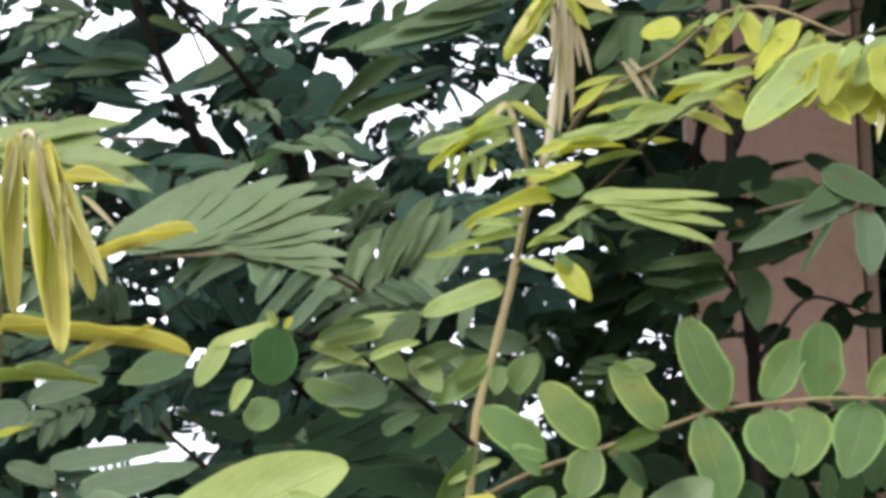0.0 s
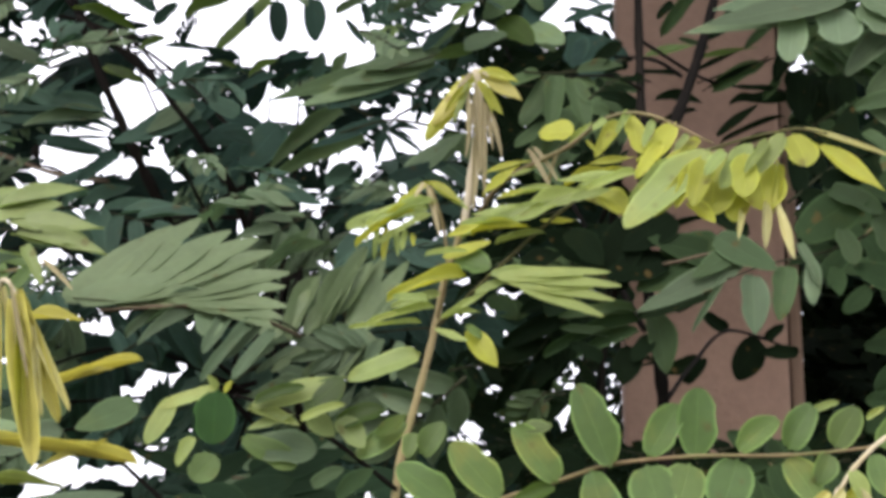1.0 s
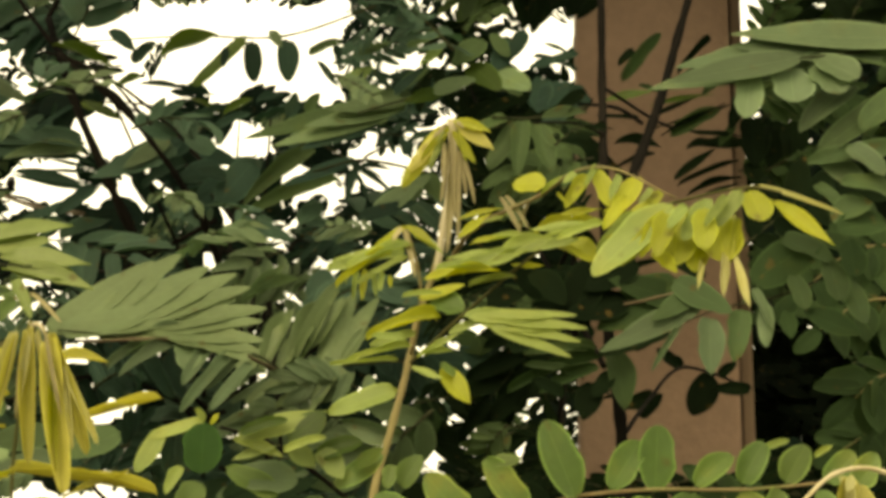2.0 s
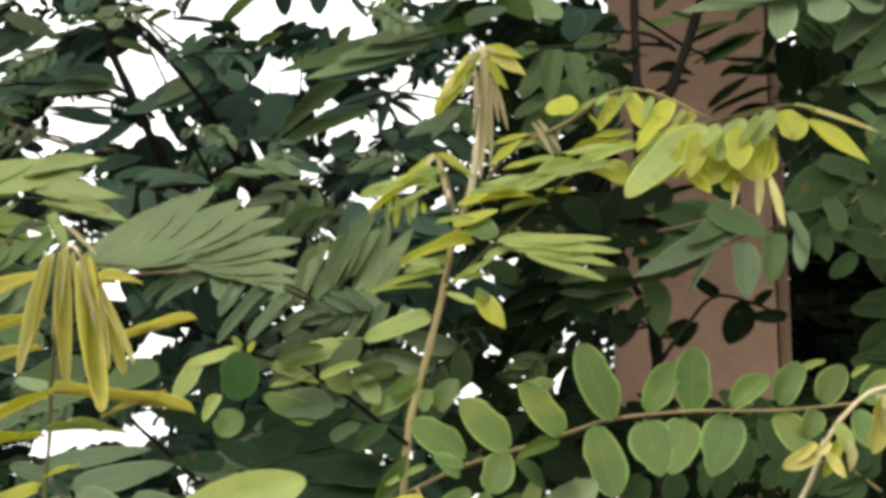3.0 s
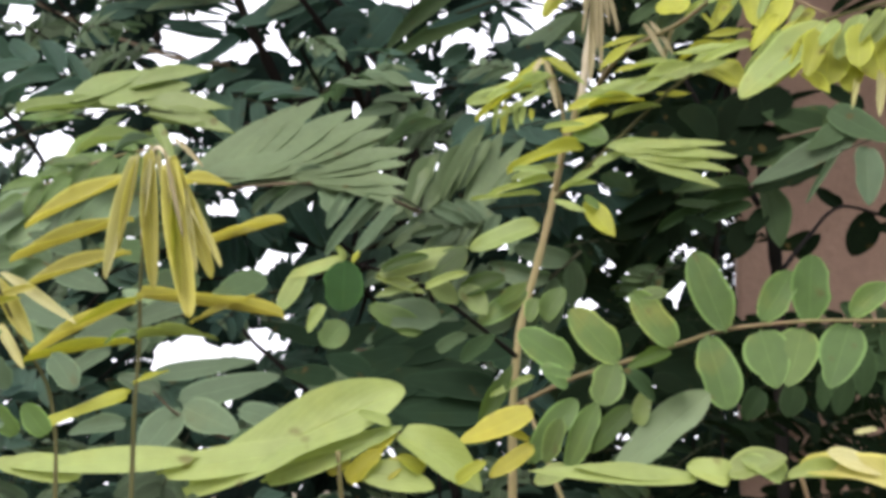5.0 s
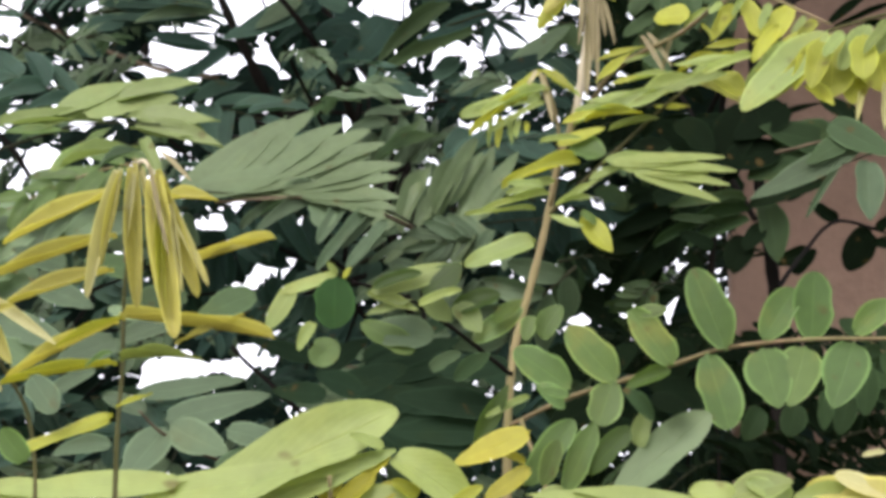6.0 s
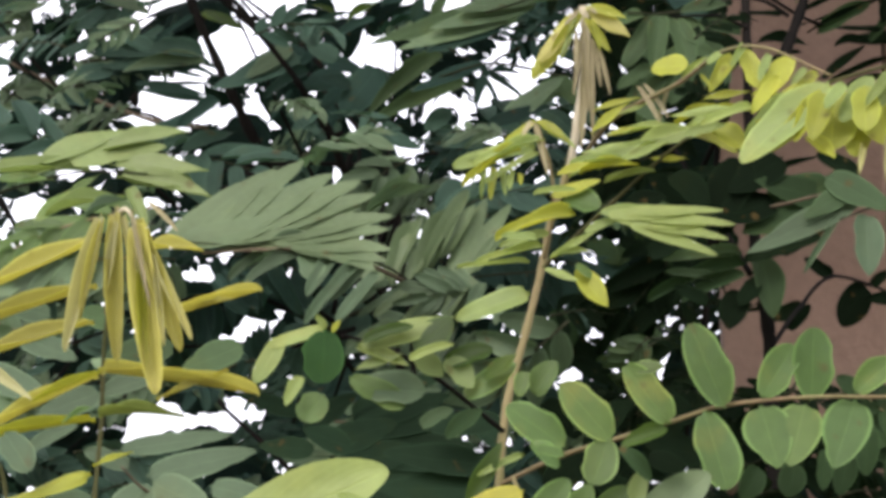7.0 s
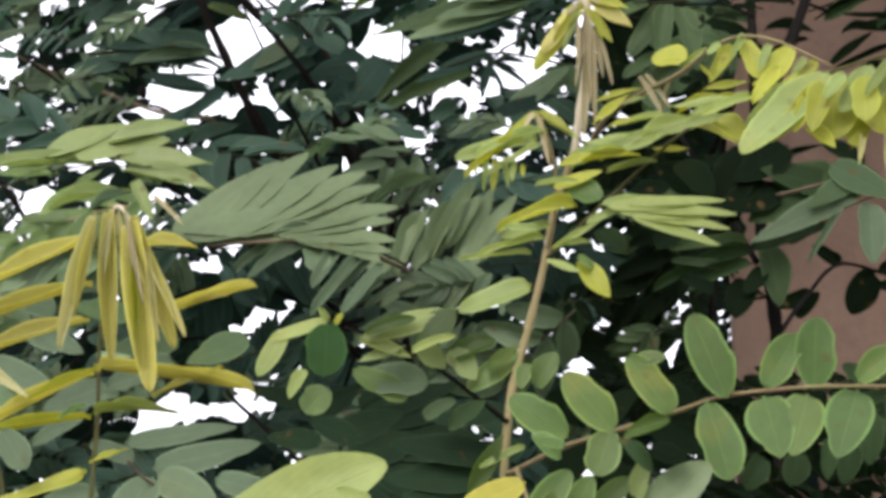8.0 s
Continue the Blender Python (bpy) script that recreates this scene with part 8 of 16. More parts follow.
spray(shrub, [(0.172, 2.097, 2.357), (0.198, 2.111, 2.381), (0.225, 2.132, 2.398)], (0.05, -0.91, 0.48), 5, 0.0265, 0.0114, "deep_shade", 45, 11)
spray(tree, [(-0.298, 1.673, 2.168), (-0.317, 1.681, 2.179), (-0.343, 1.712, 2.188)], (0.16, -0.74, 0.48), 6, 0.0213, 0.0085, "slate", 53, 3)
spray(tree, [(-0.225, 1.867, 2.051), (-0.267, 1.901, 2.061), (-0.304, 1.919, 2.052)], (-0.34, -0.96, 0.64), 6, 0.0323, 0.0099, "slate", 49, 6)
spray(shrub, [(0.202, 2.270, 1.857), (0.255, 2.223, 1.827), (0.316, 2.276, 1.781)], (-0.02, -0.5, 0.41), 5, 0.0579, 0.0214, "deep_shade", 48, 14)
spray(tree, [(0.175, 2.262, 1.952), (0.138, 2.273, 1.949), (0.100, 2.324, 1.935)], (0.1, -0.63, 0.02), 6, 0.0404, 0.0162, "dark", 35, 5)
spray(tree, [(0.066, 2.062, 1.628), (0.045, 2.078, 1.623), (0.023, 2.091, 1.611)], (-0.14, -0.8, 0.55), 5, 0.0275, 0.0107, "teal", 45, 12)
spray(shrub, [(0.696, 1.939, 1.640), (0.660, 1.931, 1.627), (0.636, 1.959, 1.605)], (0.21, -0.63, 0.44), 5, 0.0350, 0.0127, "deep_shade", 54, 12)
spray(tree, [(-0.144, 2.035, 1.824), (-0.130, 2.026, 1.853), (-0.114, 2.003, 1.870)], (-0.04, -0.99, -0.04), 6, 0.0323, 0.0114, "dark", 40, 2)
spray(tree, [(-0.177, 1.840, 1.727), (-0.221, 1.883, 1.731), (-0.246, 1.846, 1.715)], (-0.22, -0.9, 0.09), 7, 0.0361, 0.0139, "teal", 44, 7)
spray(shrub, [(0.460, 2.165, 1.714), (0.438, 2.206, 1.707), (0.397, 2.147, 1.681)], (-0.08, -0.78, 0.39), 6, 0.0292, 0.0108, "deep_shade", 55, 8)
spray(tree, [(0.023, 2.194, 2.431), (0.054, 2.228, 2.448), (0.087, 2.217, 2.427)], (-0.15, -1.0, 0.66), 7, 0.0312, 0.0114, "dark", 50, 13)
spray(tree, [(-0.244, 1.710, 1.835), (-0.259, 1.725, 1.829), (-0.263, 1.702, 1.807)], (-0.51, -0.51, 0.22), 6, 0.0201, 0.0077, "slate", 52, 0)
spray(tree, [(-0.447, 1.992, 1.656), (-0.418, 1.995, 1.684), (-0.376, 1.960, 1.699)], (0.26, -0.9, 0.47), 5, 0.0409, 0.0155, "teal", 42, 6)
spray(tree, [(0.007, 1.857, 1.783), (0.035, 1.885, 1.795), (0.067, 1.854, 1.792)], (0.36, -0.61, 0.62), 5, 0.0331, 0.0111, "dark", 39, 8)
spray(tree, [(-0.248, 1.587, 2.051), (-0.284, 1.636, 2.063), (-0.297, 1.611, 2.045)], (-0.35, -0.56, 0.45), 5, 0.0203, 0.0061, "teal", 51, 11)
spray(tree, [(0.034, 2.207, 2.223), (0.009, 2.202, 2.233), (-0.017, 2.213, 2.243)], (0.44, -0.61, 0.24), 5, 0.0277, 0.0095, "slate", 35, 1)
spray(shrub, [(0.436, 1.641, 1.744), (0.428, 1.689, 1.749), (0.396, 1.648, 1.736)], (0.3, -0.98, 0.33), 6, 0.0219, 0.0075, "deep_shade", 38, 9)
spray(shrub, [(0.570, 2.259, 2.050), (0.597, 2.223, 2.056), (0.631, 2.215, 2.053)], (-0.21, -0.88, 0.63), 7, 0.0391, 0.0168, "deep_shade", 34, 5)
spray(tree, [(-0.467, 2.301, 2.063), (-0.498, 2.341, 2.048), (-0.533, 2.398, 2.019)], (-0.2, -0.93, 0.53), 6, 0.0337, 0.0131, "slate", 35, 3)
spray(tree, [(0.034, 1.821, 1.937), (0.080, 1.808, 1.962), (0.124, 1.773, 1.966)], (0.14, -0.77, 0.65), 7, 0.0438, 0.0173, "teal", 35, 13)
spray(shrub, [(0.581, 2.072, 2.310), (0.613, 2.078, 2.317), (0.650, 2.100, 2.323)], (-0.23, -0.81, 0.66), 5, 0.0325, 0.0118, "deep_shade", 52, 6)
spray(tree, [(-0.556, 2.355, 1.867), (-0.564, 2.308, 1.857), (-0.589, 2.313, 1.838)], (0.36, -0.98, 0.55), 7, 0.0319, 0.0137, "slate", 41, 5)
spray(tree, [(-0.109, 1.796, 2.100), (-0.078, 1.812, 2.116), (-0.038, 1.764, 2.091)], (0.42, -0.76, 0.37), 6, 0.0305, 0.0096, "teal", 36, 9)
spray(shrub, [(0.589, 1.897, 2.058), (0.556, 1.849, 2.035), (0.551, 1.887, 2.027)], (-0.17, -0.59, 0.32), 5, 0.0218, 0.0066, "deep_shade", 38, 13)
spray(tree, [(-0.362, 1.866, 1.745), (-0.328, 1.823, 1.737), (-0.323, 1.880, 1.728)], (-0.02, -1.0, 0.36), 7, 0.0232, 0.0092, "dark", 48, 11)
spray(tree, [(-0.408, 2.364, 1.848), (-0.445, 2.373, 1.854), (-0.466, 2.325, 1.844)], (0.12, -0.57, 0.21), 7, 0.0433, 0.0182, "slate", 51, 2)
spray(shrub, [(0.221, 1.654, 1.717), (0.260, 1.690, 1.713), (0.298, 1.706, 1.704)], (-0.81, -0.88, 0.34), 7, 0.0328, 0.0141, "deep_shade", 46, 5)
spray(tree, [(-0.331, 2.362, 2.338), (-0.310, 2.394, 2.362), (-0.281, 2.388, 2.368)], (-0.01, -0.59, -0.0), 5, 0.0302, 0.0091, "teal", 48, 12)
spray(shrub, [(0.566, 2.344, 2.283), (0.616, 2.389, 2.331), (0.669, 2.444, 2.352)], (-0.23, -0.82, 0.42), 6, 0.0388, 0.0132, "deep_shade", 53, 8)
spray(tree, [(0.071, 2.045, 1.616), (0.092, 2.059, 1.616), (0.114, 2.103, 1.605)], (-0.13, -0.97, 0.03), 7, 0.0272, 0.0095, "teal", 35, 2)
spray(tree, [(-0.108, 1.670, 1.856), (-0.095, 1.688, 1.869), (-0.083, 1.719, 1.873)], (0.12, -0.74, 0.05), 7, 0.0238, 0.0093, "dark", 55, 9)
spray(shrub, [(0.532, 1.754, 1.714), (0.572, 1.791, 1.730), (0.581, 1.739, 1.729)], (0.23, -0.76, 0.51), 6, 0.0281, 0.0085, "deep_shade", 46, 10)
spray(shrub, [(0.434, 2.071, 1.755), (0.458, 2.074, 1.755), (0.494, 2.128, 1.749)], (-0.28, -0.62, 0.67), 7, 0.0267, 0.0082, "deep_shade", 55, 4)
spray(tree, [(-0.252, 2.230, 1.708), (-0.231, 2.253, 1.726), (-0.200, 2.221, 1.729)], (0.18, -0.71, 0.37), 7, 0.0329, 0.0133, "dark", 50, 1)
spray(tree, [(-0.490, 2.223, 2.223), (-0.527, 2.245, 2.225), (-0.556, 2.242, 2.213)], (0.34, -0.76, -0.02), 5, 0.0384, 0.0166, "dark", 54, 3)
spray(shrub, [(0.214, 2.017, 1.699), (0.185, 1.980, 1.702), (0.157, 1.953, 1.692)], (0.48, -0.55, 0.62), 6, 0.0289, 0.0089, "deep_shade", 54, 10)
spray(shrub, [(0.475, 1.912, 2.107), (0.501, 1.866, 2.115), (0.522, 1.815, 2.105)], (0.05, -0.6, 0.61), 5, 0.0327, 0.0112, "shade", 39, 13)
spray(shrub, [(0.456, 1.786, 1.629), (0.488, 1.821, 1.631), (0.515, 1.833, 1.626)], (0.4, -0.58, 0.52), 6, 0.0250, 0.0098, "deep_shade", 43, 8)
spray(tree, [(0.071, 2.221, 1.663), (0.036, 2.271, 1.654), (0.005, 2.226, 1.634)], (-0.13, -0.93, 0.54), 6, 0.0401, 0.0143, "teal", 53, 12)
spray(tree, [(0.115, 1.867, 2.237), (0.098, 1.894, 2.238), (0.082, 1.913, 2.224)], (-0.25, -0.74, 0.29), 5, 0.0213, 0.0082, "teal", 41, 9)
spray(shrub, [(0.237, 1.851, 1.853), (0.215, 1.880, 1.856), (0.194, 1.922, 1.849)], (0.22, -0.74, 0.56), 7, 0.0234, 0.0092, "dull", 38, 9)
spray(tree, [(0.020, 1.935, 1.830), (0.042, 1.925, 1.831), (0.065, 1.924, 1.825)], (0.08, -0.59, 0.58), 5, 0.0267, 0.0101, "teal", 56, 10)
spray(shrub, [(0.344, 2.400, 1.769), (0.313, 2.359, 1.763), (0.287, 2.349, 1.745)], (-0.23, -0.65, 0.36), 5, 0.0283, 0.0123, "deep_shade", 47, 6)
spray(tree, [(-0.076, 1.651, 1.811), (-0.098, 1.652, 1.804), (-0.111, 1.606, 1.781)], (0.05, -0.92, 0.31), 6, 0.0225, 0.0089, "dark", 36, 12)
spray(shrub, [(0.483, 1.791, 1.678), (0.502, 1.746, 1.679), (0.523, 1.712, 1.671)], (-0.18, -0.58, 0.02), 5, 0.0335, 0.0144, "deep_shade", 35, 11)
spray(shrub, [(0.315, 2.407, 2.367), (0.273, 2.375, 2.304), (0.235, 2.380, 2.214)], (-0.14, -0.6, 0.52), 6, 0.0656, 0.0269, "deep_shade", 49, 11)
spray(shrub, [(0.144, 2.314, 2.146), (0.222, 2.266, 2.167), (0.299, 2.243, 2.137)], (-0.13, -0.61, 0.37), 5, 0.0750, 0.0234, "deep_shade", 36, 0)
spray(tree, [(-0.138, 1.797, 1.943), (-0.153, 1.781, 1.940), (-0.158, 1.722, 1.922)], (0.06, -0.75, 0.41), 6, 0.0215, 0.0068, "teal", 46, 9)
spray(tree, [(-0.165, 2.403, 2.569), (-0.127, 2.375, 2.569), (-0.094, 2.396, 2.573)], (0.17, -0.87, 0.35), 6, 0.0329, 0.0105, "teal", 47, 2)
spray(shrub, [(0.283, 1.764, 1.743), (0.323, 1.793, 1.753), (0.353, 1.763, 1.749)], (-0.0, -0.62, 0.12), 6, 0.0432, 0.0153, "deep_shade", 46, 1)
spray(tree, [(-0.499, 2.108, 2.130), (-0.547, 2.152, 2.156), (-0.582, 2.163, 2.156)], (-0.2, -0.62, 0.15), 5, 0.0402, 0.0140, "teal", 47, 10)
spray(tree, [(0.020, 1.669, 1.713), (0.043, 1.633, 1.711), (0.063, 1.675, 1.706)], (-0.12, -0.57, 0.22), 6, 0.0225, 0.0088, "slate", 46, 12)
spray(tree, [(-0.351, 1.983, 1.751), (-0.323, 1.983, 1.752), (-0.290, 1.966, 1.739)], (0.25, -0.99, 0.33), 7, 0.0294, 0.0108, "teal", 55, 8)
spray(shrub, [(0.380, 1.641, 1.690), (0.361, 1.645, 1.691), (0.333, 1.597, 1.686)], (-0.1, -0.98, 0.25), 5, 0.0179, 0.0070, "deep_shade", 51, 12)
spray(shrub, [(0.673, 2.315, 2.432), (0.641, 2.319, 2.417), (0.622, 2.374, 2.403)], (-0.07, -0.86, 0.36), 7, 0.0320, 0.0129, "deep_shade", 40, 3)
spray(tree, [(-0.169, 2.227, 2.395), (-0.136, 2.208, 2.399), (-0.099, 2.160, 2.379)], (-0.36, -0.63, 0.26), 6, 0.0310, 0.0100, "slate", 46, 13)
spray(tree, [(0.023, 1.856, 2.009), (-0.003, 1.826, 1.986), (-0.032, 1.847, 1.958)], (0.06, -0.7, 0.21), 5, 0.0370, 0.0119, "slate", 41, 11)
spray(tree, [(-0.110, 1.904, 2.296), (-0.094, 1.869, 2.307), (-0.078, 1.845, 2.307)], (-0.16, -0.75, 0.51), 6, 0.0283, 0.0103, "teal", 51, 1)
spray(shrub, [(0.265, 1.632, 1.990), (0.253, 1.659, 2.008), (0.239, 1.673, 2.015)], (-0.37, -0.56, 0.04), 7, 0.0198, 0.0073, "deep_shade", 46, 6)
spray(shrub, [(0.634, 2.195, 2.424), (0.596, 2.178, 2.405), (0.560, 2.172, 2.370)], (0.44, -0.67, 0.1), 5, 0.0322, 0.0119, "deep_shade", 44, 14)
spray(shrub, [(0.788, 2.269, 2.332), (0.763, 2.299, 2.362), (0.711, 2.256, 2.349)], (0.66, -0.83, 0.65), 6, 0.0346, 0.0132, "shade", 35, 4)
spray(shrub, [(0.244, 2.089, 2.339), (0.224, 2.067, 2.326), (0.203, 2.030, 2.295)], (-0.34, -0.56, 0.34), 6, 0.0248, 0.0098, "dull", 47, 7)
spray(tree, [(-0.406, 2.258, 2.296), (-0.444, 2.301, 2.298), (-0.464, 2.280, 2.264)], (0.19, -0.85, 0.54), 7, 0.0356, 0.0122, "slate", 45, 0)
spray(tree, [(-0.369, 1.789, 1.863), (-0.337, 1.747, 1.856), (-0.335, 1.798, 1.853)], (-0.07, -0.82, 0.13), 6, 0.0198, 0.0062, "slate", 37, 8)
spray(tree, [(0.037, 2.166, 1.744), (0.058, 2.145, 1.756), (0.078, 2.104, 1.757)], (0.23, -0.53, 0.12), 7, 0.0267, 0.0087, "slate", 42, 3)
spray(tree, [(-0.507, 2.383, 2.194), (-0.486, 2.381, 2.220), (-0.471, 2.400, 2.237)], (-0.02, -0.65, 0.4), 7, 0.0373, 0.0116, "slate", 52, 7)
spray(tree, [(-0.269, 2.318, 1.690), (-0.234, 2.269, 1.701), (-0.207, 2.264, 1.700)], (0.05, -0.65, 0.5), 7, 0.0304, 0.0112, "teal", 36, 8)
spray(tree, [(-0.468, 2.218, 2.275), (-0.459, 2.248, 2.308), (-0.437, 2.242, 2.312)], (0.2, -0.8, 0.03), 7, 0.0294, 0.0119, "teal", 41, 3)
spray(shrub, [(0.390, 1.887, 1.629), (0.372, 1.876, 1.624), (0.351, 1.847, 1.615)], (-0.06, -0.74, 0.1), 6, 0.0218, 0.0073, "deep_shade", 56, 12)
spray(shrub, [(0.424, 1.663, 2.250), (0.444, 1.679, 2.249), (0.463, 1.690, 2.237)], (0.49, -0.74, 0.23), 5, 0.0193, 0.0071, "shade", 39, 9)
spray(tree, [(0.114, 1.836, 2.007), (0.132, 1.815, 2.008), (0.152, 1.843, 2.016)], (0.17, -0.65, 0.2), 5, 0.0227, 0.0069, "dark", 38, 0)
spray(shrub, [(0.287, 2.008, 1.658), (0.302, 1.966, 1.653), (0.319, 1.942, 1.644)], (0.12, -0.77, 0.24), 6, 0.0235, 0.0084, "deep_shade", 55, 8)
spray(shrub, [(0.821, 2.398, 2.614), (0.886, 2.382, 2.606), (0.966, 2.406, 2.579)], (-0.02, -0.92, 0.5), 7, 0.0603, 0.0247, "deep_shade", 49, 1)
spray(tree, [(0.152, 1.869, 1.645), (0.148, 1.857, 1.631), (0.142, 1.811, 1.614)], (0.15, -0.59, 0.37), 5, 0.0222, 0.0083, "slate", 55, 6)
spray(shrub, [(0.482, 1.829, 1.681), (0.456, 1.813, 1.686), (0.442, 1.848, 1.682)], (-0.13, -0.63, 0.14), 5, 0.0239, 0.0086, "deep_shade", 55, 8)
spray(tree, [(-0.038, 1.698, 1.653), (-0.059, 1.748, 1.641), (-0.071, 1.718, 1.619)], (-0.26, -0.63, 0.3), 6, 0.0220, 0.0077, "dark", 45, 3)
spray(tree, [(-0.313, 2.398, 1.711), (-0.334, 2.379, 1.708), (-0.354, 2.356, 1.698)], (0.23, -0.86, -0.03), 7, 0.0318, 0.0108, "slate", 38, 14)
spray(shrub, [(0.439, 1.775, 2.274), (0.458, 1.774, 2.272), (0.483, 1.797, 2.269)], (0.08, -0.73, 0.34), 6, 0.0204, 0.0079, "deep_shade", 45, 9)
spray(shrub, [(0.540, 1.689, 1.700), (0.557, 1.686, 1.700), (0.582, 1.706, 1.690)], (-0.28, -0.62, 0.53), 6, 0.0198, 0.0077, "deep_shade", 41, 1)
spray(tree, [(0.129, 1.902, 1.733), (0.145, 1.897, 1.753), (0.160, 1.878, 1.764)], (-0.08, -0.92, 0.02), 7, 0.0272, 0.0104, "slate", 45, 3)
spray(tree, [(-0.502, 2.067, 2.340), (-0.533, 2.062, 2.303), (-0.585, 2.115, 2.276)], (0.21, -0.98, 0.3), 7, 0.0532, 0.0223, "teal", 48, 11)
spray(shrub, [(0.445, 1.873, 2.170), (0.490, 1.873, 2.172), (0.529, 1.857, 2.162)], (0.15, -0.87, 0.3), 6, 0.0478, 0.0203, "shade", 42, 1)
spray(shrub, [(0.605, 2.039, 1.743), (0.615, 2.004, 1.753), (0.620, 1.957, 1.753)], (0.05, -0.83, 0.26), 6, 0.0240, 0.0088, "deep_shade", 41, 3)
spray(tree, [(-0.161, 1.724, 1.920), (-0.188, 1.759, 1.936), (-0.215, 1.790, 1.944)], (-0.48, -0.99, 0.6), 5, 0.0211, 0.0087, "slate", 56, 6)
spray(tree, [(-0.516, 2.147, 2.226), (-0.500, 2.181, 2.240), (-0.473, 2.187, 2.232)], (0.12, -0.87, 0.53), 5, 0.0263, 0.0084, "slate", 35, 0)
spray(shrub, [(0.583, 1.673, 1.777), (0.568, 1.682, 1.773), (0.540, 1.654, 1.758)], (-0.23, -0.56, 0.08), 5, 0.0204, 0.0082, "deep_shade", 48, 8)
spray(tree, [(-0.585, 2.244, 2.440), (-0.577, 2.289, 2.483), (-0.560, 2.314, 2.506)], (-0.07, -0.82, 0.49), 6, 0.0270, 0.0116, "slate", 47, 8)
spray(shrub, [(0.678, 2.127, 1.873), (0.706, 2.100, 1.895), (0.751, 2.123, 1.915)], (-0.03, -0.53, 0.27), 6, 0.0441, 0.0148, "deep_shade", 39, 5)
spray(tree, [(-0.261, 1.841, 2.186), (-0.293, 1.884, 2.205), (-0.298, 1.825, 2.183)], (0.43, -0.89, 0.44), 6, 0.0210, 0.0072, "dark", 48, 9)
spray(tree, [(-0.031, 2.001, 1.701), (-0.008, 2.049, 1.705), (0.018, 2.092, 1.693)], (-0.07, -0.71, -0.02), 7, 0.0264, 0.0114, "slate", 48, 8)
spray(tree, [(-0.032, 1.792, 2.033), (-0.009, 1.745, 2.017), (0.010, 1.739, 2.003)], (0.19, -0.5, 0.23), 6, 0.0197, 0.0070, "teal", 50, 6)
spray(tree, [(0.070, 1.818, 1.642), (0.090, 1.837, 1.652), (0.112, 1.891, 1.653)], (0.11, -0.52, 0.4), 5, 0.0282, 0.0093, "slate", 44, 5)
spray(tree, [(0.162, 2.115, 1.719), (0.134, 2.108, 1.723), (0.106, 2.159, 1.713)], (0.59, -0.62, 0.45), 5, 0.0289, 0.0126, "teal", 55, 13)
spray(tree, [(-0.525, 2.189, 2.422), (-0.484, 2.157, 2.429), (-0.436, 2.102, 2.412)], (-0.08, -0.98, 0.4), 6, 0.0390, 0.0160, "slate", 38, 10)
spray(tree, [(0.115, 2.378, 2.294), (0.150, 2.390, 2.336), (0.186, 2.425, 2.374)], (-0.01, -0.56, 0.54), 5, 0.0592, 0.0193, "dark", 47, 1)
spray(tree, [(-0.223, 1.643, 2.043), (-0.252, 1.677, 2.057), (-0.279, 1.700, 2.061)], (-0.33, -0.84, 0.39), 5, 0.0190, 0.0077, "teal", 50, 9)
spray(tree, [(-0.245, 1.714, 1.764), (-0.214, 1.665, 1.770), (-0.182, 1.605, 1.770)], (0.07, -0.97, 0.59), 6, 0.0204, 0.0080, "teal", 55, 8)
spray(tree, [(-0.029, 1.743, 2.264), (-0.006, 1.723, 2.266), (0.019, 1.684, 2.252)], (0.17, -0.66, 0.3), 6, 0.0240, 0.0079, "dark", 43, 2)
spray(tree, [(-0.132, 1.770, 1.621), (-0.140, 1.727, 1.636), (-0.144, 1.669, 1.643)], (0.64, -0.5, -0.01), 5, 0.0190, 0.0064, "teal", 49, 9)
spray(shrub, [(0.729, 2.369, 1.680), (0.748, 2.342, 1.710), (0.785, 2.371, 1.725)], (0.17, -0.52, 0.25), 7, 0.0338, 0.0131, "deep_shade", 43, 7)
spray(shrub, [(0.215, 1.722, 1.595), (0.195, 1.680, 1.616), (0.176, 1.661, 1.628)], (0.15, -0.79, 0.02), 5, 0.0276, 0.0102, "deep_shade", 38, 13)
spray(shrub, [(0.652, 1.953, 2.329), (0.694, 1.944, 2.330), (0.751, 1.975, 2.328)], (-0.21, -0.72, 0.31), 6, 0.0378, 0.0114, "deep_shade", 37, 5)
spray(tree, [(0.027, 1.891, 1.811), (0.053, 1.863, 1.837), (0.077, 1.871, 1.854)], (-0.19, -0.89, 0.69), 6, 0.0374, 0.0119, "slate", 39, 12)
spray(tree, [(-0.428, 2.023, 1.815), (-0.468, 1.985, 1.820), (-0.542, 2.043, 1.814)], (-0.36, -0.93, 0.31), 7, 0.0568, 0.0245, "slate", 49, 14)
spray(tree, [(-0.076, 1.820, 2.240), (-0.057, 1.844, 2.268), (-0.034, 1.842, 2.269)], (0.15, -0.51, 0.39), 6, 0.0264, 0.0094, "dark", 43, 13)
spray(tree, [(-0.141, 2.298, 1.725), (-0.175, 2.302, 1.739), (-0.210, 2.322, 1.736)], (-0.16, -0.66, 0.26), 7, 0.0330, 0.0118, "dark", 35, 8)
spray(tree, [(0.036, 1.815, 1.636), (0.006, 1.794, 1.629), (-0.022, 1.773, 1.614)], (0.05, -0.98, 0.61), 5, 0.0314, 0.0136, "teal", 46, 8)
spray(shrub, [(0.241, 1.616, 1.699), (0.227, 1.643, 1.691), (0.207, 1.612, 1.676)], (-0.06, -0.55, 0.1), 5, 0.0205, 0.0062, "deep_shade", 49, 8)
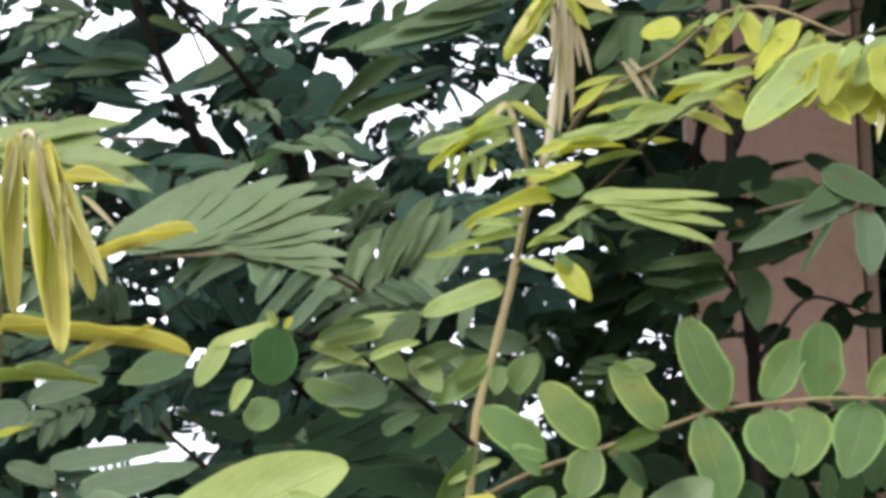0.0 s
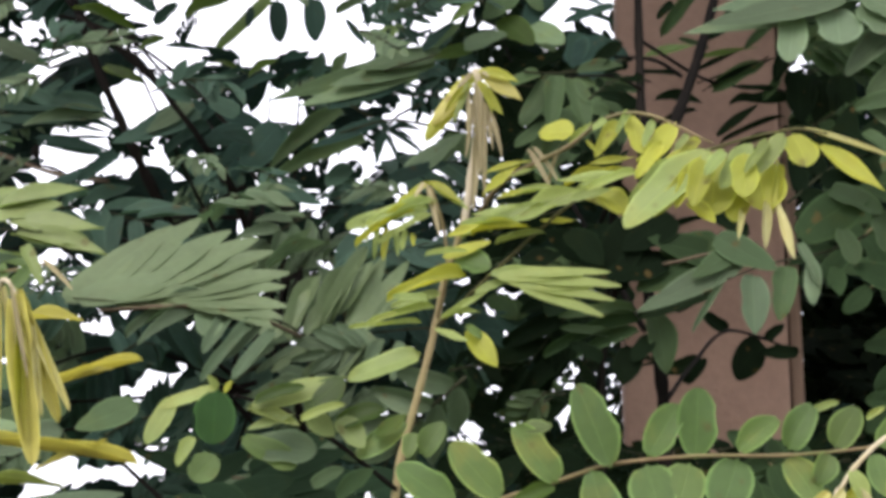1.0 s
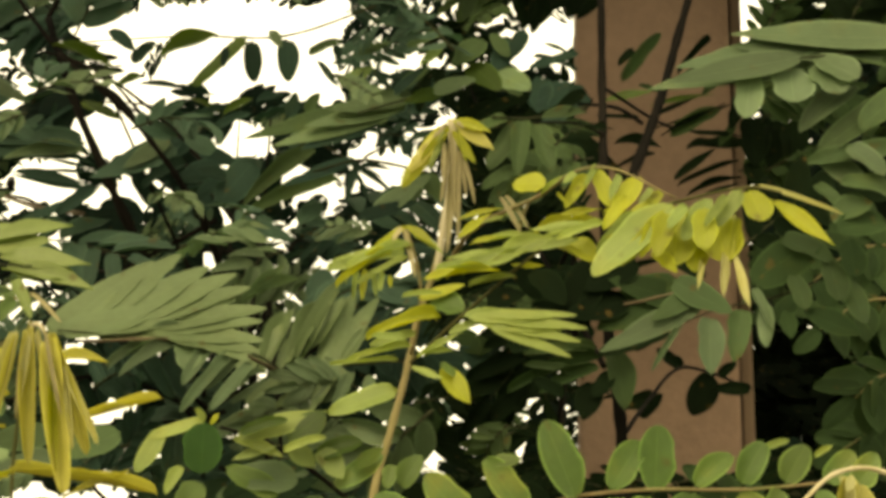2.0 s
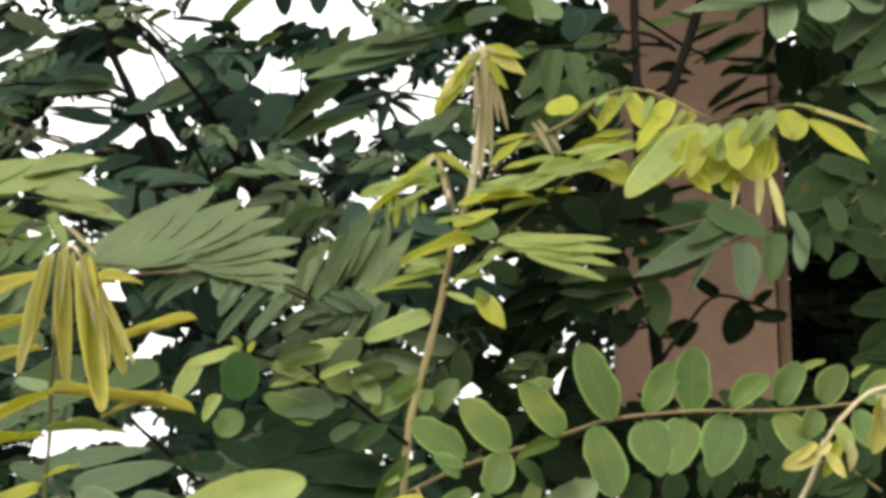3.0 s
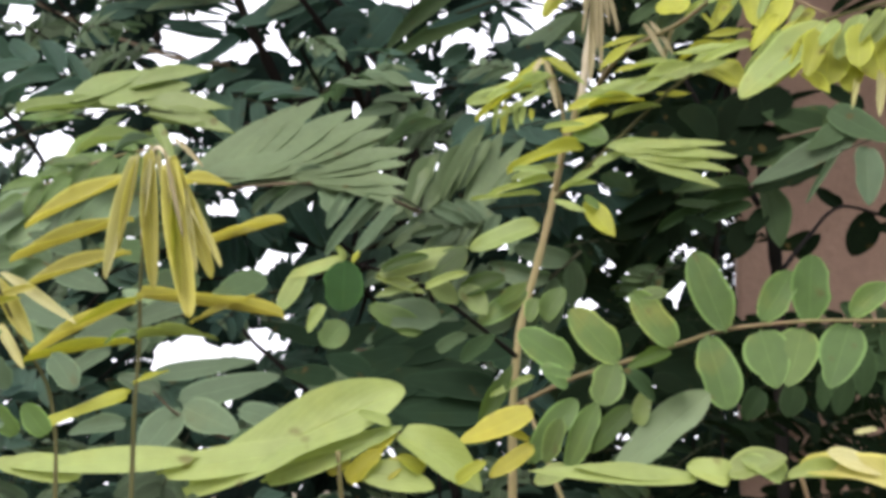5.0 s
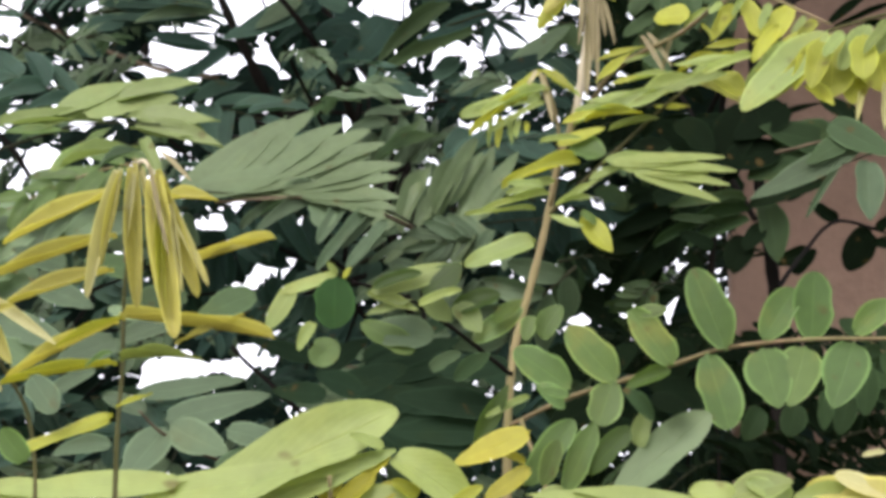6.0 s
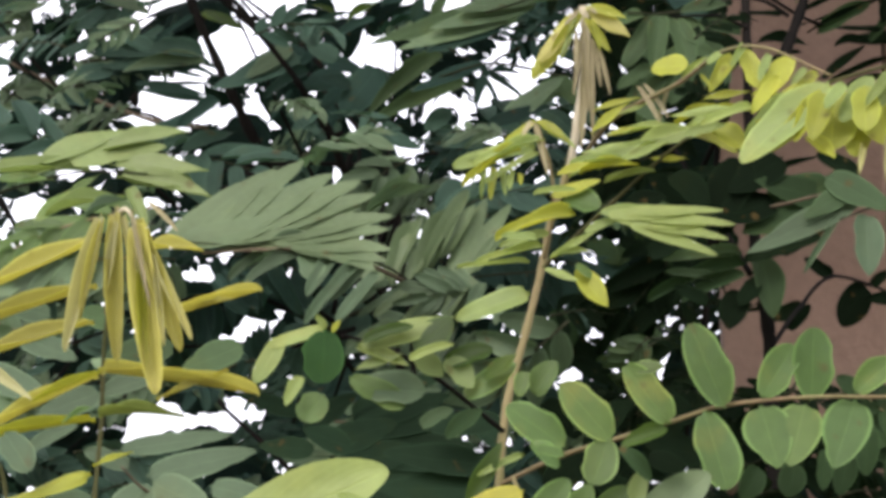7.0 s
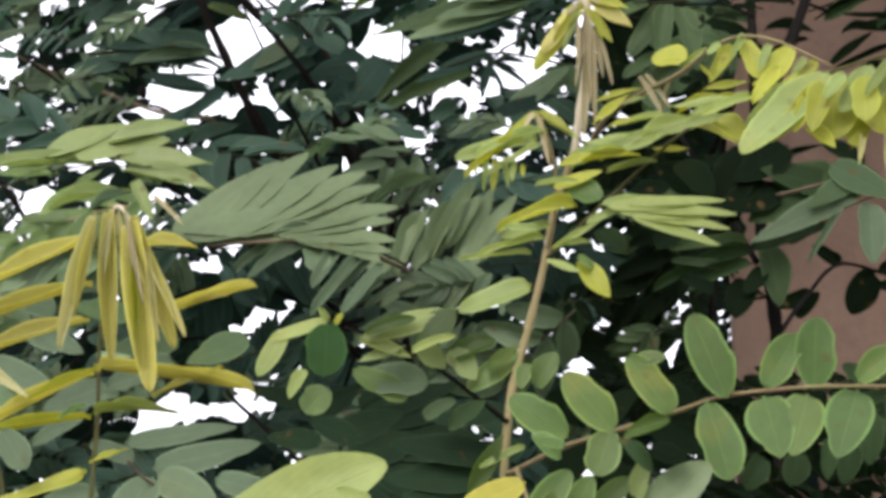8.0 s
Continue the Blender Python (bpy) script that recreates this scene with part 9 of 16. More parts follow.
spray(tree, [(-0.543, 2.346, 1.774), (-0.594, 2.393, 1.779), (-0.612, 2.348, 1.771)], (-0.1, -0.87, 0.16), 7, 0.0369, 0.0143, "teal", 43, 11)
spray(tree, [(-0.189, 2.035, 2.302), (-0.226, 2.046, 2.292), (-0.260, 2.042, 2.273)], (-0.07, -0.69, 0.58), 7, 0.0439, 0.0178, "dark", 36, 3)
spray(shrub, [(0.543, 1.921, 1.842), (0.560, 1.901, 1.852), (0.592, 1.927, 1.857)], (0.4, -0.93, 0.49), 5, 0.0254, 0.0106, "deep_shade", 37, 9)
spray(tree, [(-0.066, 2.271, 2.175), (-0.090, 2.246, 2.164), (-0.117, 2.261, 2.143)], (0.15, -0.55, 0.61), 6, 0.0334, 0.0109, "dark", 45, 6)
spray(shrub, [(0.177, 2.136, 2.211), (0.237, 2.090, 2.201), (0.295, 2.057, 2.180)], (-0.2, -0.87, 0.23), 5, 0.0663, 0.0253, "deep_shade", 45, 9)
spray(shrub, [(0.634, 2.259, 2.101), (0.596, 2.258, 2.083), (0.546, 2.211, 2.037)], (0.2, -0.57, 0.43), 6, 0.0451, 0.0178, "shade", 41, 5)
spray(tree, [(-0.574, 2.305, 2.307), (-0.562, 2.351, 2.340), (-0.523, 2.322, 2.336)], (0.56, -0.75, 0.09), 7, 0.0327, 0.0139, "slate", 55, 13)
spray(tree, [(-0.324, 1.885, 1.871), (-0.295, 1.858, 1.870), (-0.273, 1.861, 1.871)], (0.11, -0.71, 0.18), 7, 0.0245, 0.0093, "slate", 53, 11)
spray(shrub, [(0.185, 2.380, 2.412), (0.217, 2.341, 2.394), (0.253, 2.363, 2.378)], (-0.48, -0.54, 0.36), 6, 0.0296, 0.0100, "deep_shade", 35, 3)
spray(tree, [(0.092, 1.964, 1.659), (0.117, 1.984, 1.675), (0.140, 1.962, 1.677)], (0.04, -0.57, 0.67), 5, 0.0266, 0.0081, "teal", 40, 1)
spray(shrub, [(0.270, 1.650, 1.715), (0.291, 1.625, 1.719), (0.312, 1.607, 1.709)], (0.75, -0.52, 0.47), 5, 0.0267, 0.0093, "deep_shade", 42, 13)
spray(tree, [(-0.191, 2.441, 2.137), (-0.165, 2.399, 2.151), (-0.140, 2.359, 2.153)], (0.0, -0.97, 0.25), 7, 0.0335, 0.0106, "slate", 45, 8)
spray(shrub, [(0.300, 1.935, 1.975), (0.275, 1.965, 1.988), (0.246, 1.964, 1.988)], (-0.12, -0.54, 0.14), 5, 0.0325, 0.0119, "dull", 49, 5)
spray(tree, [(-0.479, 2.277, 1.721), (-0.454, 2.301, 1.706), (-0.418, 2.292, 1.678)], (-0.75, -0.59, -0.02), 6, 0.0464, 0.0145, "slate", 47, 7)
spray(shrub, [(0.661, 2.132, 1.991), (0.646, 2.148, 2.014), (0.638, 2.197, 2.027)], (-0.05, -0.56, 0.62), 5, 0.0252, 0.0090, "deep_shade", 46, 9)
spray(shrub, [(0.442, 1.737, 1.787), (0.478, 1.717, 1.789), (0.515, 1.705, 1.782)], (0.02, -0.82, 0.64), 5, 0.0443, 0.0152, "deep_shade", 51, 11)
spray(tree, [(0.091, 1.620, 1.708), (0.075, 1.625, 1.705), (0.061, 1.582, 1.695)], (-0.25, -0.73, 0.0), 7, 0.0227, 0.0076, "dark", 56, 9)
spray(tree, [(-0.190, 2.040, 1.955), (-0.132, 2.022, 1.953), (-0.073, 1.997, 1.930)], (0.09, -0.91, 0.03), 5, 0.0515, 0.0168, "dark", 53, 5)
spray(tree, [(0.067, 2.250, 2.389), (0.098, 2.223, 2.393), (0.129, 2.250, 2.404)], (0.26, -0.79, 0.04), 7, 0.0311, 0.0116, "dark", 46, 14)
spray(tree, [(-0.058, 1.965, 1.778), (-0.072, 1.959, 1.760), (-0.092, 2.017, 1.736)], (-0.19, -0.6, 0.52), 6, 0.0343, 0.0125, "dark", 42, 1)
spray(shrub, [(0.304, 2.293, 1.945), (0.330, 2.336, 1.976), (0.354, 2.367, 1.991)], (-0.0, -0.96, 0.01), 7, 0.0280, 0.0090, "deep_shade", 34, 9)
spray(tree, [(-0.256, 1.960, 1.650), (-0.270, 1.957, 1.640), (-0.291, 1.982, 1.618)], (-0.5, -0.68, 0.41), 7, 0.0235, 0.0103, "teal", 43, 1)
spray(tree, [(-0.430, 1.987, 2.311), (-0.475, 1.992, 2.309), (-0.526, 2.020, 2.293)], (-0.08, -0.52, 0.14), 7, 0.0440, 0.0147, "slate", 46, 9)
spray(tree, [(-0.043, 2.407, 2.258), (-0.064, 2.362, 2.226), (-0.083, 2.312, 2.187)], (0.05, -0.81, 0.69), 7, 0.0336, 0.0130, "teal", 40, 3)
spray(tree, [(0.097, 1.996, 2.340), (0.111, 1.973, 2.355), (0.124, 1.914, 2.344)], (-0.24, -0.81, 0.07), 7, 0.0232, 0.0081, "dark", 41, 3)
spray(tree, [(-0.366, 1.826, 2.253), (-0.373, 1.780, 2.234), (-0.392, 1.775, 2.218)], (-0.07, -0.51, 0.01), 6, 0.0218, 0.0083, "teal", 35, 10)
spray(shrub, [(0.483, 2.058, 2.149), (0.505, 2.046, 2.150), (0.533, 2.055, 2.148)], (0.13, -0.83, -0.03), 6, 0.0273, 0.0082, "shade", 45, 11)
spray(shrub, [(0.260, 2.202, 2.409), (0.225, 2.167, 2.395), (0.194, 2.161, 2.372)], (-0.28, -0.56, -0.0), 6, 0.0391, 0.0143, "dull", 44, 6)
spray(shrub, [(0.753, 2.387, 1.708), (0.728, 2.379, 1.717), (0.691, 2.331, 1.713)], (-0.23, -0.8, 0.55), 7, 0.0300, 0.0099, "deep_shade", 35, 7)
spray(tree, [(-0.106, 2.353, 2.442), (-0.080, 2.354, 2.477), (-0.053, 2.350, 2.494)], (-0.2, -0.96, 0.38), 6, 0.0327, 0.0127, "teal", 44, 4)
spray(tree, [(0.203, 2.075, 1.648), (0.167, 2.038, 1.652), (0.134, 2.049, 1.639)], (0.07, -0.56, 0.53), 5, 0.0311, 0.0119, "teal", 38, 3)
spray(tree, [(-0.425, 2.018, 1.789), (-0.451, 2.030, 1.784), (-0.490, 2.080, 1.770)], (-0.28, -0.72, 0.45), 6, 0.0294, 0.0119, "slate", 43, 3)
spray(tree, [(0.094, 1.614, 2.152), (0.071, 1.654, 2.188), (0.048, 1.628, 2.187)], (0.19, -0.51, 0.47), 7, 0.0314, 0.0137, "dark", 41, 3)
spray(tree, [(-0.302, 2.196, 1.869), (-0.253, 2.238, 1.874), (-0.188, 2.204, 1.856)], (0.2, -0.95, 0.68), 5, 0.0574, 0.0193, "slate", 42, 2)
spray(shrub, [(0.465, 1.783, 1.658), (0.484, 1.780, 1.654), (0.492, 1.738, 1.643)], (0.18, -0.97, 0.61), 5, 0.0195, 0.0078, "deep_shade", 40, 5)
spray(shrub, [(0.294, 1.786, 1.796), (0.265, 1.768, 1.800), (0.237, 1.759, 1.800)], (-0.07, -0.73, 0.67), 7, 0.0236, 0.0085, "deep_shade", 55, 12)
spray(tree, [(-0.297, 1.809, 1.719), (-0.305, 1.768, 1.716), (-0.322, 1.764, 1.710)], (-0.17, -0.64, 0.54), 6, 0.0213, 0.0079, "teal", 54, 14)
spray(tree, [(0.064, 2.210, 1.699), (0.103, 2.240, 1.708), (0.142, 2.194, 1.703)], (0.23, -0.75, 0.34), 6, 0.0357, 0.0134, "dark", 42, 4)
spray(tree, [(-0.445, 1.871, 2.315), (-0.494, 1.916, 2.338), (-0.523, 1.909, 2.320)], (0.37, -0.52, 0.2), 5, 0.0342, 0.0109, "slate", 44, 5)
spray(shrub, [(0.509, 1.623, 1.635), (0.528, 1.635, 1.658), (0.551, 1.658, 1.672)], (0.24, -0.87, 0.53), 6, 0.0311, 0.0096, "deep_shade", 49, 1)
spray(tree, [(0.024, 1.866, 1.672), (-0.002, 1.915, 1.668), (-0.029, 1.959, 1.657)], (0.36, -0.81, -0.02), 6, 0.0231, 0.0096, "slate", 48, 6)
spray(shrub, [(0.511, 1.867, 1.810), (0.478, 1.829, 1.802), (0.444, 1.784, 1.787)], (-0.47, -0.62, 0.25), 7, 0.0256, 0.0101, "deep_shade", 40, 13)
spray(tree, [(-0.105, 1.707, 1.658), (-0.079, 1.674, 1.646), (-0.061, 1.697, 1.626)], (-0.24, -0.65, 0.23), 6, 0.0252, 0.0100, "teal", 35, 8)
spray(tree, [(0.101, 2.121, 2.285), (0.126, 2.097, 2.296), (0.150, 2.063, 2.294)], (0.19, -0.89, 0.26), 6, 0.0272, 0.0088, "teal", 46, 7)
spray(tree, [(-0.352, 1.826, 1.903), (-0.335, 1.806, 1.911), (-0.314, 1.775, 1.910)], (-0.03, -0.6, 0.38), 6, 0.0201, 0.0076, "slate", 44, 1)
spray(tree, [(-0.482, 2.157, 1.714), (-0.455, 2.130, 1.737), (-0.425, 2.094, 1.741)], (0.9, -0.74, 0.64), 7, 0.0307, 0.0118, "dark", 41, 1)
spray(tree, [(-0.467, 2.164, 2.377), (-0.434, 2.171, 2.390), (-0.392, 2.150, 2.366)], (-0.21, -0.93, 0.14), 7, 0.0435, 0.0142, "slate", 39, 5)
spray(shrub, [(0.652, 2.045, 1.634), (0.612, 2.021, 1.609), (0.574, 2.002, 1.581)], (-0.3, -0.62, 0.28), 5, 0.0494, 0.0149, "deep_shade", 45, 8)
spray(tree, [(-0.355, 2.301, 1.719), (-0.373, 2.273, 1.703), (-0.402, 2.289, 1.682)], (-0.11, -0.71, 0.62), 6, 0.0290, 0.0099, "slate", 38, 11)
spray(tree, [(-0.266, 1.865, 1.848), (-0.236, 1.867, 1.859), (-0.212, 1.902, 1.857)], (0.39, -0.56, 0.52), 7, 0.0344, 0.0145, "teal", 41, 11)
spray(tree, [(-0.376, 1.669, 2.131), (-0.355, 1.661, 2.127), (-0.331, 1.646, 2.114)], (-0.19, -0.51, -0.03), 5, 0.0181, 0.0078, "slate", 51, 8)
spray(tree, [(-0.284, 1.781, 1.804), (-0.276, 1.795, 1.825), (-0.265, 1.800, 1.838)], (-0.18, -0.79, 0.53), 5, 0.0223, 0.0070, "teal", 36, 3)
spray(tree, [(0.171, 1.762, 1.637), (0.150, 1.755, 1.636), (0.129, 1.718, 1.624)], (-0.23, -0.8, 0.03), 6, 0.0228, 0.0076, "slate", 41, 10)
spray(shrub, [(0.315, 1.729, 1.641), (0.353, 1.775, 1.640), (0.392, 1.815, 1.628)], (-0.32, -0.76, 0.53), 5, 0.0359, 0.0149, "deep_shade", 41, 10)
spray(tree, [(-0.344, 2.260, 2.358), (-0.367, 2.249, 2.348), (-0.388, 2.234, 2.321)], (-0.47, -0.51, 0.06), 7, 0.0355, 0.0143, "slate", 38, 7)
spray(shrub, [(0.336, 2.209, 2.067), (0.301, 2.161, 2.067), (0.268, 2.124, 2.058)], (-0.02, -0.83, 0.68), 6, 0.0346, 0.0120, "deep_shade", 34, 14)
spray(tree, [(-0.377, 1.915, 2.011), (-0.364, 1.947, 2.023), (-0.341, 1.950, 2.018)], (-0.06, -0.76, 0.57), 6, 0.0258, 0.0081, "slate", 48, 12)
spray(tree, [(-0.374, 1.826, 1.951), (-0.396, 1.779, 1.942), (-0.451, 1.829, 1.933)], (-0.26, -0.67, 0.43), 7, 0.0400, 0.0142, "slate", 36, 13)
spray(shrub, [(0.657, 2.299, 2.149), (0.716, 2.346, 2.209), (0.763, 2.352, 2.239)], (0.03, -0.72, -0.0), 7, 0.0498, 0.0210, "deep_shade", 55, 8)
spray(tree, [(-0.247, 1.659, 1.637), (-0.268, 1.664, 1.621), (-0.283, 1.652, 1.592)], (0.54, -0.5, 0.61), 5, 0.0358, 0.0153, "teal", 44, 9)
spray(tree, [(-0.449, 2.136, 1.706), (-0.485, 2.090, 1.715), (-0.541, 2.109, 1.702)], (-0.17, -0.57, 0.56), 5, 0.0697, 0.0282, "slate", 40, 12)
spray(shrub, [(0.205, 1.653, 1.822), (0.224, 1.672, 1.831), (0.248, 1.729, 1.840)], (-0.08, -0.5, 0.63), 6, 0.0183, 0.0079, "deep_shade", 36, 7)
spray(shrub, [(0.616, 2.252, 2.492), (0.638, 2.218, 2.527), (0.663, 2.199, 2.544)], (0.1, -0.91, 0.47), 5, 0.0455, 0.0192, "shade", 47, 3)
spray(shrub, [(0.574, 2.172, 2.119), (0.560, 2.203, 2.114), (0.541, 2.220, 2.098)], (-0.25, -0.86, 0.4), 6, 0.0268, 0.0088, "shade", 48, 4)
spray(tree, [(-0.218, 1.680, 1.961), (-0.243, 1.688, 1.964), (-0.272, 1.714, 1.959)], (0.13, -0.59, 0.57), 6, 0.0236, 0.0088, "slate", 54, 2)
spray(shrub, [(0.529, 1.929, 2.225), (0.560, 1.957, 2.246), (0.596, 2.001, 2.259)], (0.6, -0.88, 0.3), 7, 0.0278, 0.0095, "shade", 39, 12)
spray(tree, [(0.086, 1.797, 2.234), (0.119, 1.840, 2.268), (0.150, 1.799, 2.251)], (-0.39, -0.51, 0.03), 5, 0.0391, 0.0129, "teal", 41, 11)
spray(tree, [(-0.203, 2.183, 1.718), (-0.162, 2.191, 1.731), (-0.121, 2.209, 1.730)], (-0.56, -0.68, 0.21), 6, 0.0412, 0.0146, "slate", 46, 11)
spray(tree, [(-0.268, 1.832, 1.622), (-0.282, 1.800, 1.618), (-0.301, 1.797, 1.603)], (0.14, -0.59, 0.19), 5, 0.0291, 0.0097, "slate", 36, 1)
spray(tree, [(-0.265, 1.665, 1.910), (-0.258, 1.700, 1.915), (-0.246, 1.719, 1.914)], (-0.25, -0.62, 0.1), 5, 0.0224, 0.0077, "slate", 40, 4)
spray(tree, [(0.146, 2.178, 2.048), (0.171, 2.200, 2.075), (0.197, 2.225, 2.088)], (0.14, -0.52, -0.05), 7, 0.0268, 0.0098, "teal", 45, 5)
spray(shrub, [(0.579, 1.824, 2.115), (0.578, 1.800, 2.129), (0.606, 1.858, 2.161)], (-0.08, -0.98, 0.42), 7, 0.0250, 0.0085, "deep_shade", 37, 4)
spray(tree, [(-0.044, 1.638, 1.958), (-0.023, 1.668, 1.977), (0.001, 1.680, 1.986)], (-0.4, -0.52, 0.2), 6, 0.0303, 0.0132, "slate", 48, 13)
spray(shrub, [(0.221, 1.826, 1.851), (0.209, 1.825, 1.839), (0.200, 1.846, 1.821)], (0.13, -0.53, 0.11), 6, 0.0222, 0.0083, "dull", 50, 7)
spray(tree, [(-0.361, 1.718, 1.954), (-0.332, 1.688, 1.955), (-0.322, 1.711, 1.958)], (0.14, -0.56, 0.58), 5, 0.0194, 0.0065, "teal", 45, 3)
spray(tree, [(-0.348, 1.616, 2.125), (-0.337, 1.637, 2.142), (-0.325, 1.656, 2.152)], (0.47, -0.66, 0.25), 7, 0.0224, 0.0081, "slate", 36, 1)
spray(tree, [(-0.410, 2.114, 1.827), (-0.426, 2.065, 1.841), (-0.469, 2.105, 1.858)], (-0.17, -0.7, 0.68), 6, 0.0367, 0.0139, "slate", 37, 2)
spray(shrub, [(0.450, 1.970, 1.626), (0.474, 1.929, 1.620), (0.515, 1.959, 1.603)], (-0.25, -0.65, 0.2), 5, 0.0335, 0.0119, "deep_shade", 38, 0)
spray(shrub, [(0.456, 1.680, 1.713), (0.479, 1.683, 1.734), (0.486, 1.634, 1.741)], (0.22, -0.93, 0.29), 7, 0.0261, 0.0090, "deep_shade", 50, 6)
spray(tree, [(-0.310, 1.990, 2.136), (-0.282, 1.975, 2.138), (-0.257, 1.976, 2.129)], (0.32, -0.52, 0.5), 7, 0.0266, 0.0087, "slate", 51, 13)
spray(tree, [(-0.364, 1.706, 2.010), (-0.355, 1.712, 2.030), (-0.337, 1.691, 2.034)], (0.18, -0.62, 0.56), 7, 0.0237, 0.0095, "slate", 43, 3)
spray(shrub, [(0.690, 2.234, 2.491), (0.668, 2.233, 2.482), (0.656, 2.265, 2.473)], (0.49, -0.51, 0.04), 7, 0.0269, 0.0100, "shade", 36, 4)
spray(shrub, [(0.466, 1.890, 2.223), (0.486, 1.892, 2.264), (0.496, 1.858, 2.284)], (0.02, -0.72, -0.02), 6, 0.0318, 0.0111, "shade", 45, 12)
spray(tree, [(-0.624, 2.368, 2.296), (-0.646, 2.367, 2.271), (-0.686, 2.413, 2.249)], (0.12, -0.6, 0.55), 5, 0.0338, 0.0107, "teal", 37, 6)
spray(tree, [(-0.215, 1.661, 2.169), (-0.222, 1.638, 2.152), (-0.245, 1.676, 2.150)], (-0.11, -0.57, 0.28), 5, 0.0224, 0.0096, "slate", 41, 7)
spray(shrub, [(0.640, 1.839, 1.720), (0.626, 1.874, 1.737), (0.616, 1.926, 1.737)], (-0.12, -0.63, -0.03), 6, 0.0342, 0.0110, "deep_shade", 41, 13)
spray(tree, [(-0.439, 1.871, 2.298), (-0.462, 1.872, 2.309), (-0.463, 1.821, 2.284)], (-0.37, -0.61, 0.31), 6, 0.0208, 0.0091, "teal", 42, 4)
spray(tree, [(-0.154, 1.831, 1.764), (-0.175, 1.860, 1.761), (-0.196, 1.890, 1.755)], (0.12, -0.73, 0.08), 6, 0.0210, 0.0089, "dark", 47, 4)
spray(tree, [(-0.281, 1.861, 2.297), (-0.251, 1.814, 2.308), (-0.228, 1.796, 2.317)], (0.16, -0.55, 0.12), 7, 0.0346, 0.0111, "slate", 36, 7)
spray(tree, [(-0.172, 1.670, 2.073), (-0.186, 1.656, 2.061), (-0.191, 1.608, 2.035)], (0.28, -0.54, 0.2), 5, 0.0178, 0.0061, "slate", 36, 14)
spray(shrub, [(0.160, 2.145, 2.312), (0.181, 2.111, 2.317), (0.201, 2.079, 2.314)], (0.32, -0.74, 0.6), 6, 0.0332, 0.0131, "deep_shade", 37, 2)
spray(tree, [(-0.323, 2.183, 1.853), (-0.294, 2.163, 1.867), (-0.270, 2.171, 1.874)], (0.39, -0.98, 0.44), 7, 0.0266, 0.0092, "slate", 36, 9)
spray(tree, [(-0.177, 1.852, 1.920), (-0.210, 1.848, 1.922), (-0.229, 1.791, 1.908)], (-0.07, -0.97, 0.24), 7, 0.0296, 0.0107, "teal", 53, 11)
spray(tree, [(-0.503, 2.387, 1.671), (-0.477, 2.396, 1.668), (-0.458, 2.435, 1.654)], (-0.07, -0.56, -0.05), 5, 0.0338, 0.0116, "dark", 50, 7)
spray(shrub, [(0.771, 2.346, 1.823), (0.813, 2.335, 1.852), (0.873, 2.374, 1.858)], (-0.48, -0.59, 0.56), 6, 0.0434, 0.0175, "shade", 42, 9)
spray(tree, [(-0.404, 2.042, 2.400), (-0.352, 1.997, 2.382), (-0.326, 2.047, 2.396)], (-0.58, -0.63, 0.64), 5, 0.0384, 0.0125, "teal", 44, 3)
spray(tree, [(0.083, 2.137, 1.629), (0.059, 2.174, 1.622), (0.036, 2.188, 1.608)], (0.38, -1.0, 0.5), 7, 0.0255, 0.0079, "teal", 54, 11)
spray(shrub, [(0.173, 1.865, 1.676), (0.193, 1.823, 1.690), (0.216, 1.820, 1.692)], (-0.43, -0.63, 0.28), 5, 0.0229, 0.0075, "dull", 49, 8)
spray(tree, [(0.003, 2.113, 2.155), (0.022, 2.143, 2.192), (0.044, 2.134, 2.203)], (0.06, -0.94, 0.63), 6, 0.0269, 0.0117, "teal", 36, 6)
spray(tree, [(0.062, 1.894, 1.777), (0.047, 1.862, 1.768), (0.030, 1.884, 1.755)], (-0.01, -0.57, 0.18), 7, 0.0245, 0.0079, "slate", 47, 12)
spray(shrub, [(0.171, 2.090, 1.608), (0.202, 2.124, 1.628), (0.232, 2.136, 1.638)], (0.06, -0.58, 0.43), 7, 0.0428, 0.0156, "deep_shade", 55, 11)
spray(shrub, [(0.361, 1.792, 1.709), (0.384, 1.830, 1.711), (0.398, 1.818, 1.706)], (-0.06, -0.93, 0.62), 6, 0.0204, 0.0072, "deep_shade", 47, 11)
spray(shrub, [(0.571, 1.965, 1.935), (0.609, 2.010, 1.942), (0.630, 2.001, 1.928)], (-0.01, -0.62, 0.59), 6, 0.0235, 0.0071, "deep_shade", 40, 14)
spray(tree, [(0.111, 1.991, 2.212), (0.090, 1.994, 2.220), (0.070, 1.954, 2.204)], (-0.24, -0.71, 0.06), 5, 0.0230, 0.0076, "dark", 52, 2)
spray(shrub, [(0.303, 1.796, 1.624), (0.317, 1.788, 1.635), (0.338, 1.813, 1.640)], (-0.07, -0.99, 0.14), 5, 0.0243, 0.0089, "deep_shade", 40, 10)
spray(tree, [(-0.199, 1.634, 1.743), (-0.180, 1.665, 1.746), (-0.153, 1.666, 1.736)], (-0.44, -0.52, 0.27), 6, 0.0271, 0.0085, "teal", 36, 3)
spray(shrub, [(0.347, 2.206, 2.488), (0.318, 2.171, 2.479), (0.299, 2.225, 2.499)], (-0.16, -0.7, 0.45), 5, 0.0311, 0.0096, "deep_shade", 43, 7)
spray(tree, [(0.004, 1.689, 2.189), (0.023, 1.725, 2.206), (0.047, 1.666, 2.179)], (-0.28, -0.71, 0.25), 6, 0.0197, 0.0063, "slate", 44, 10)
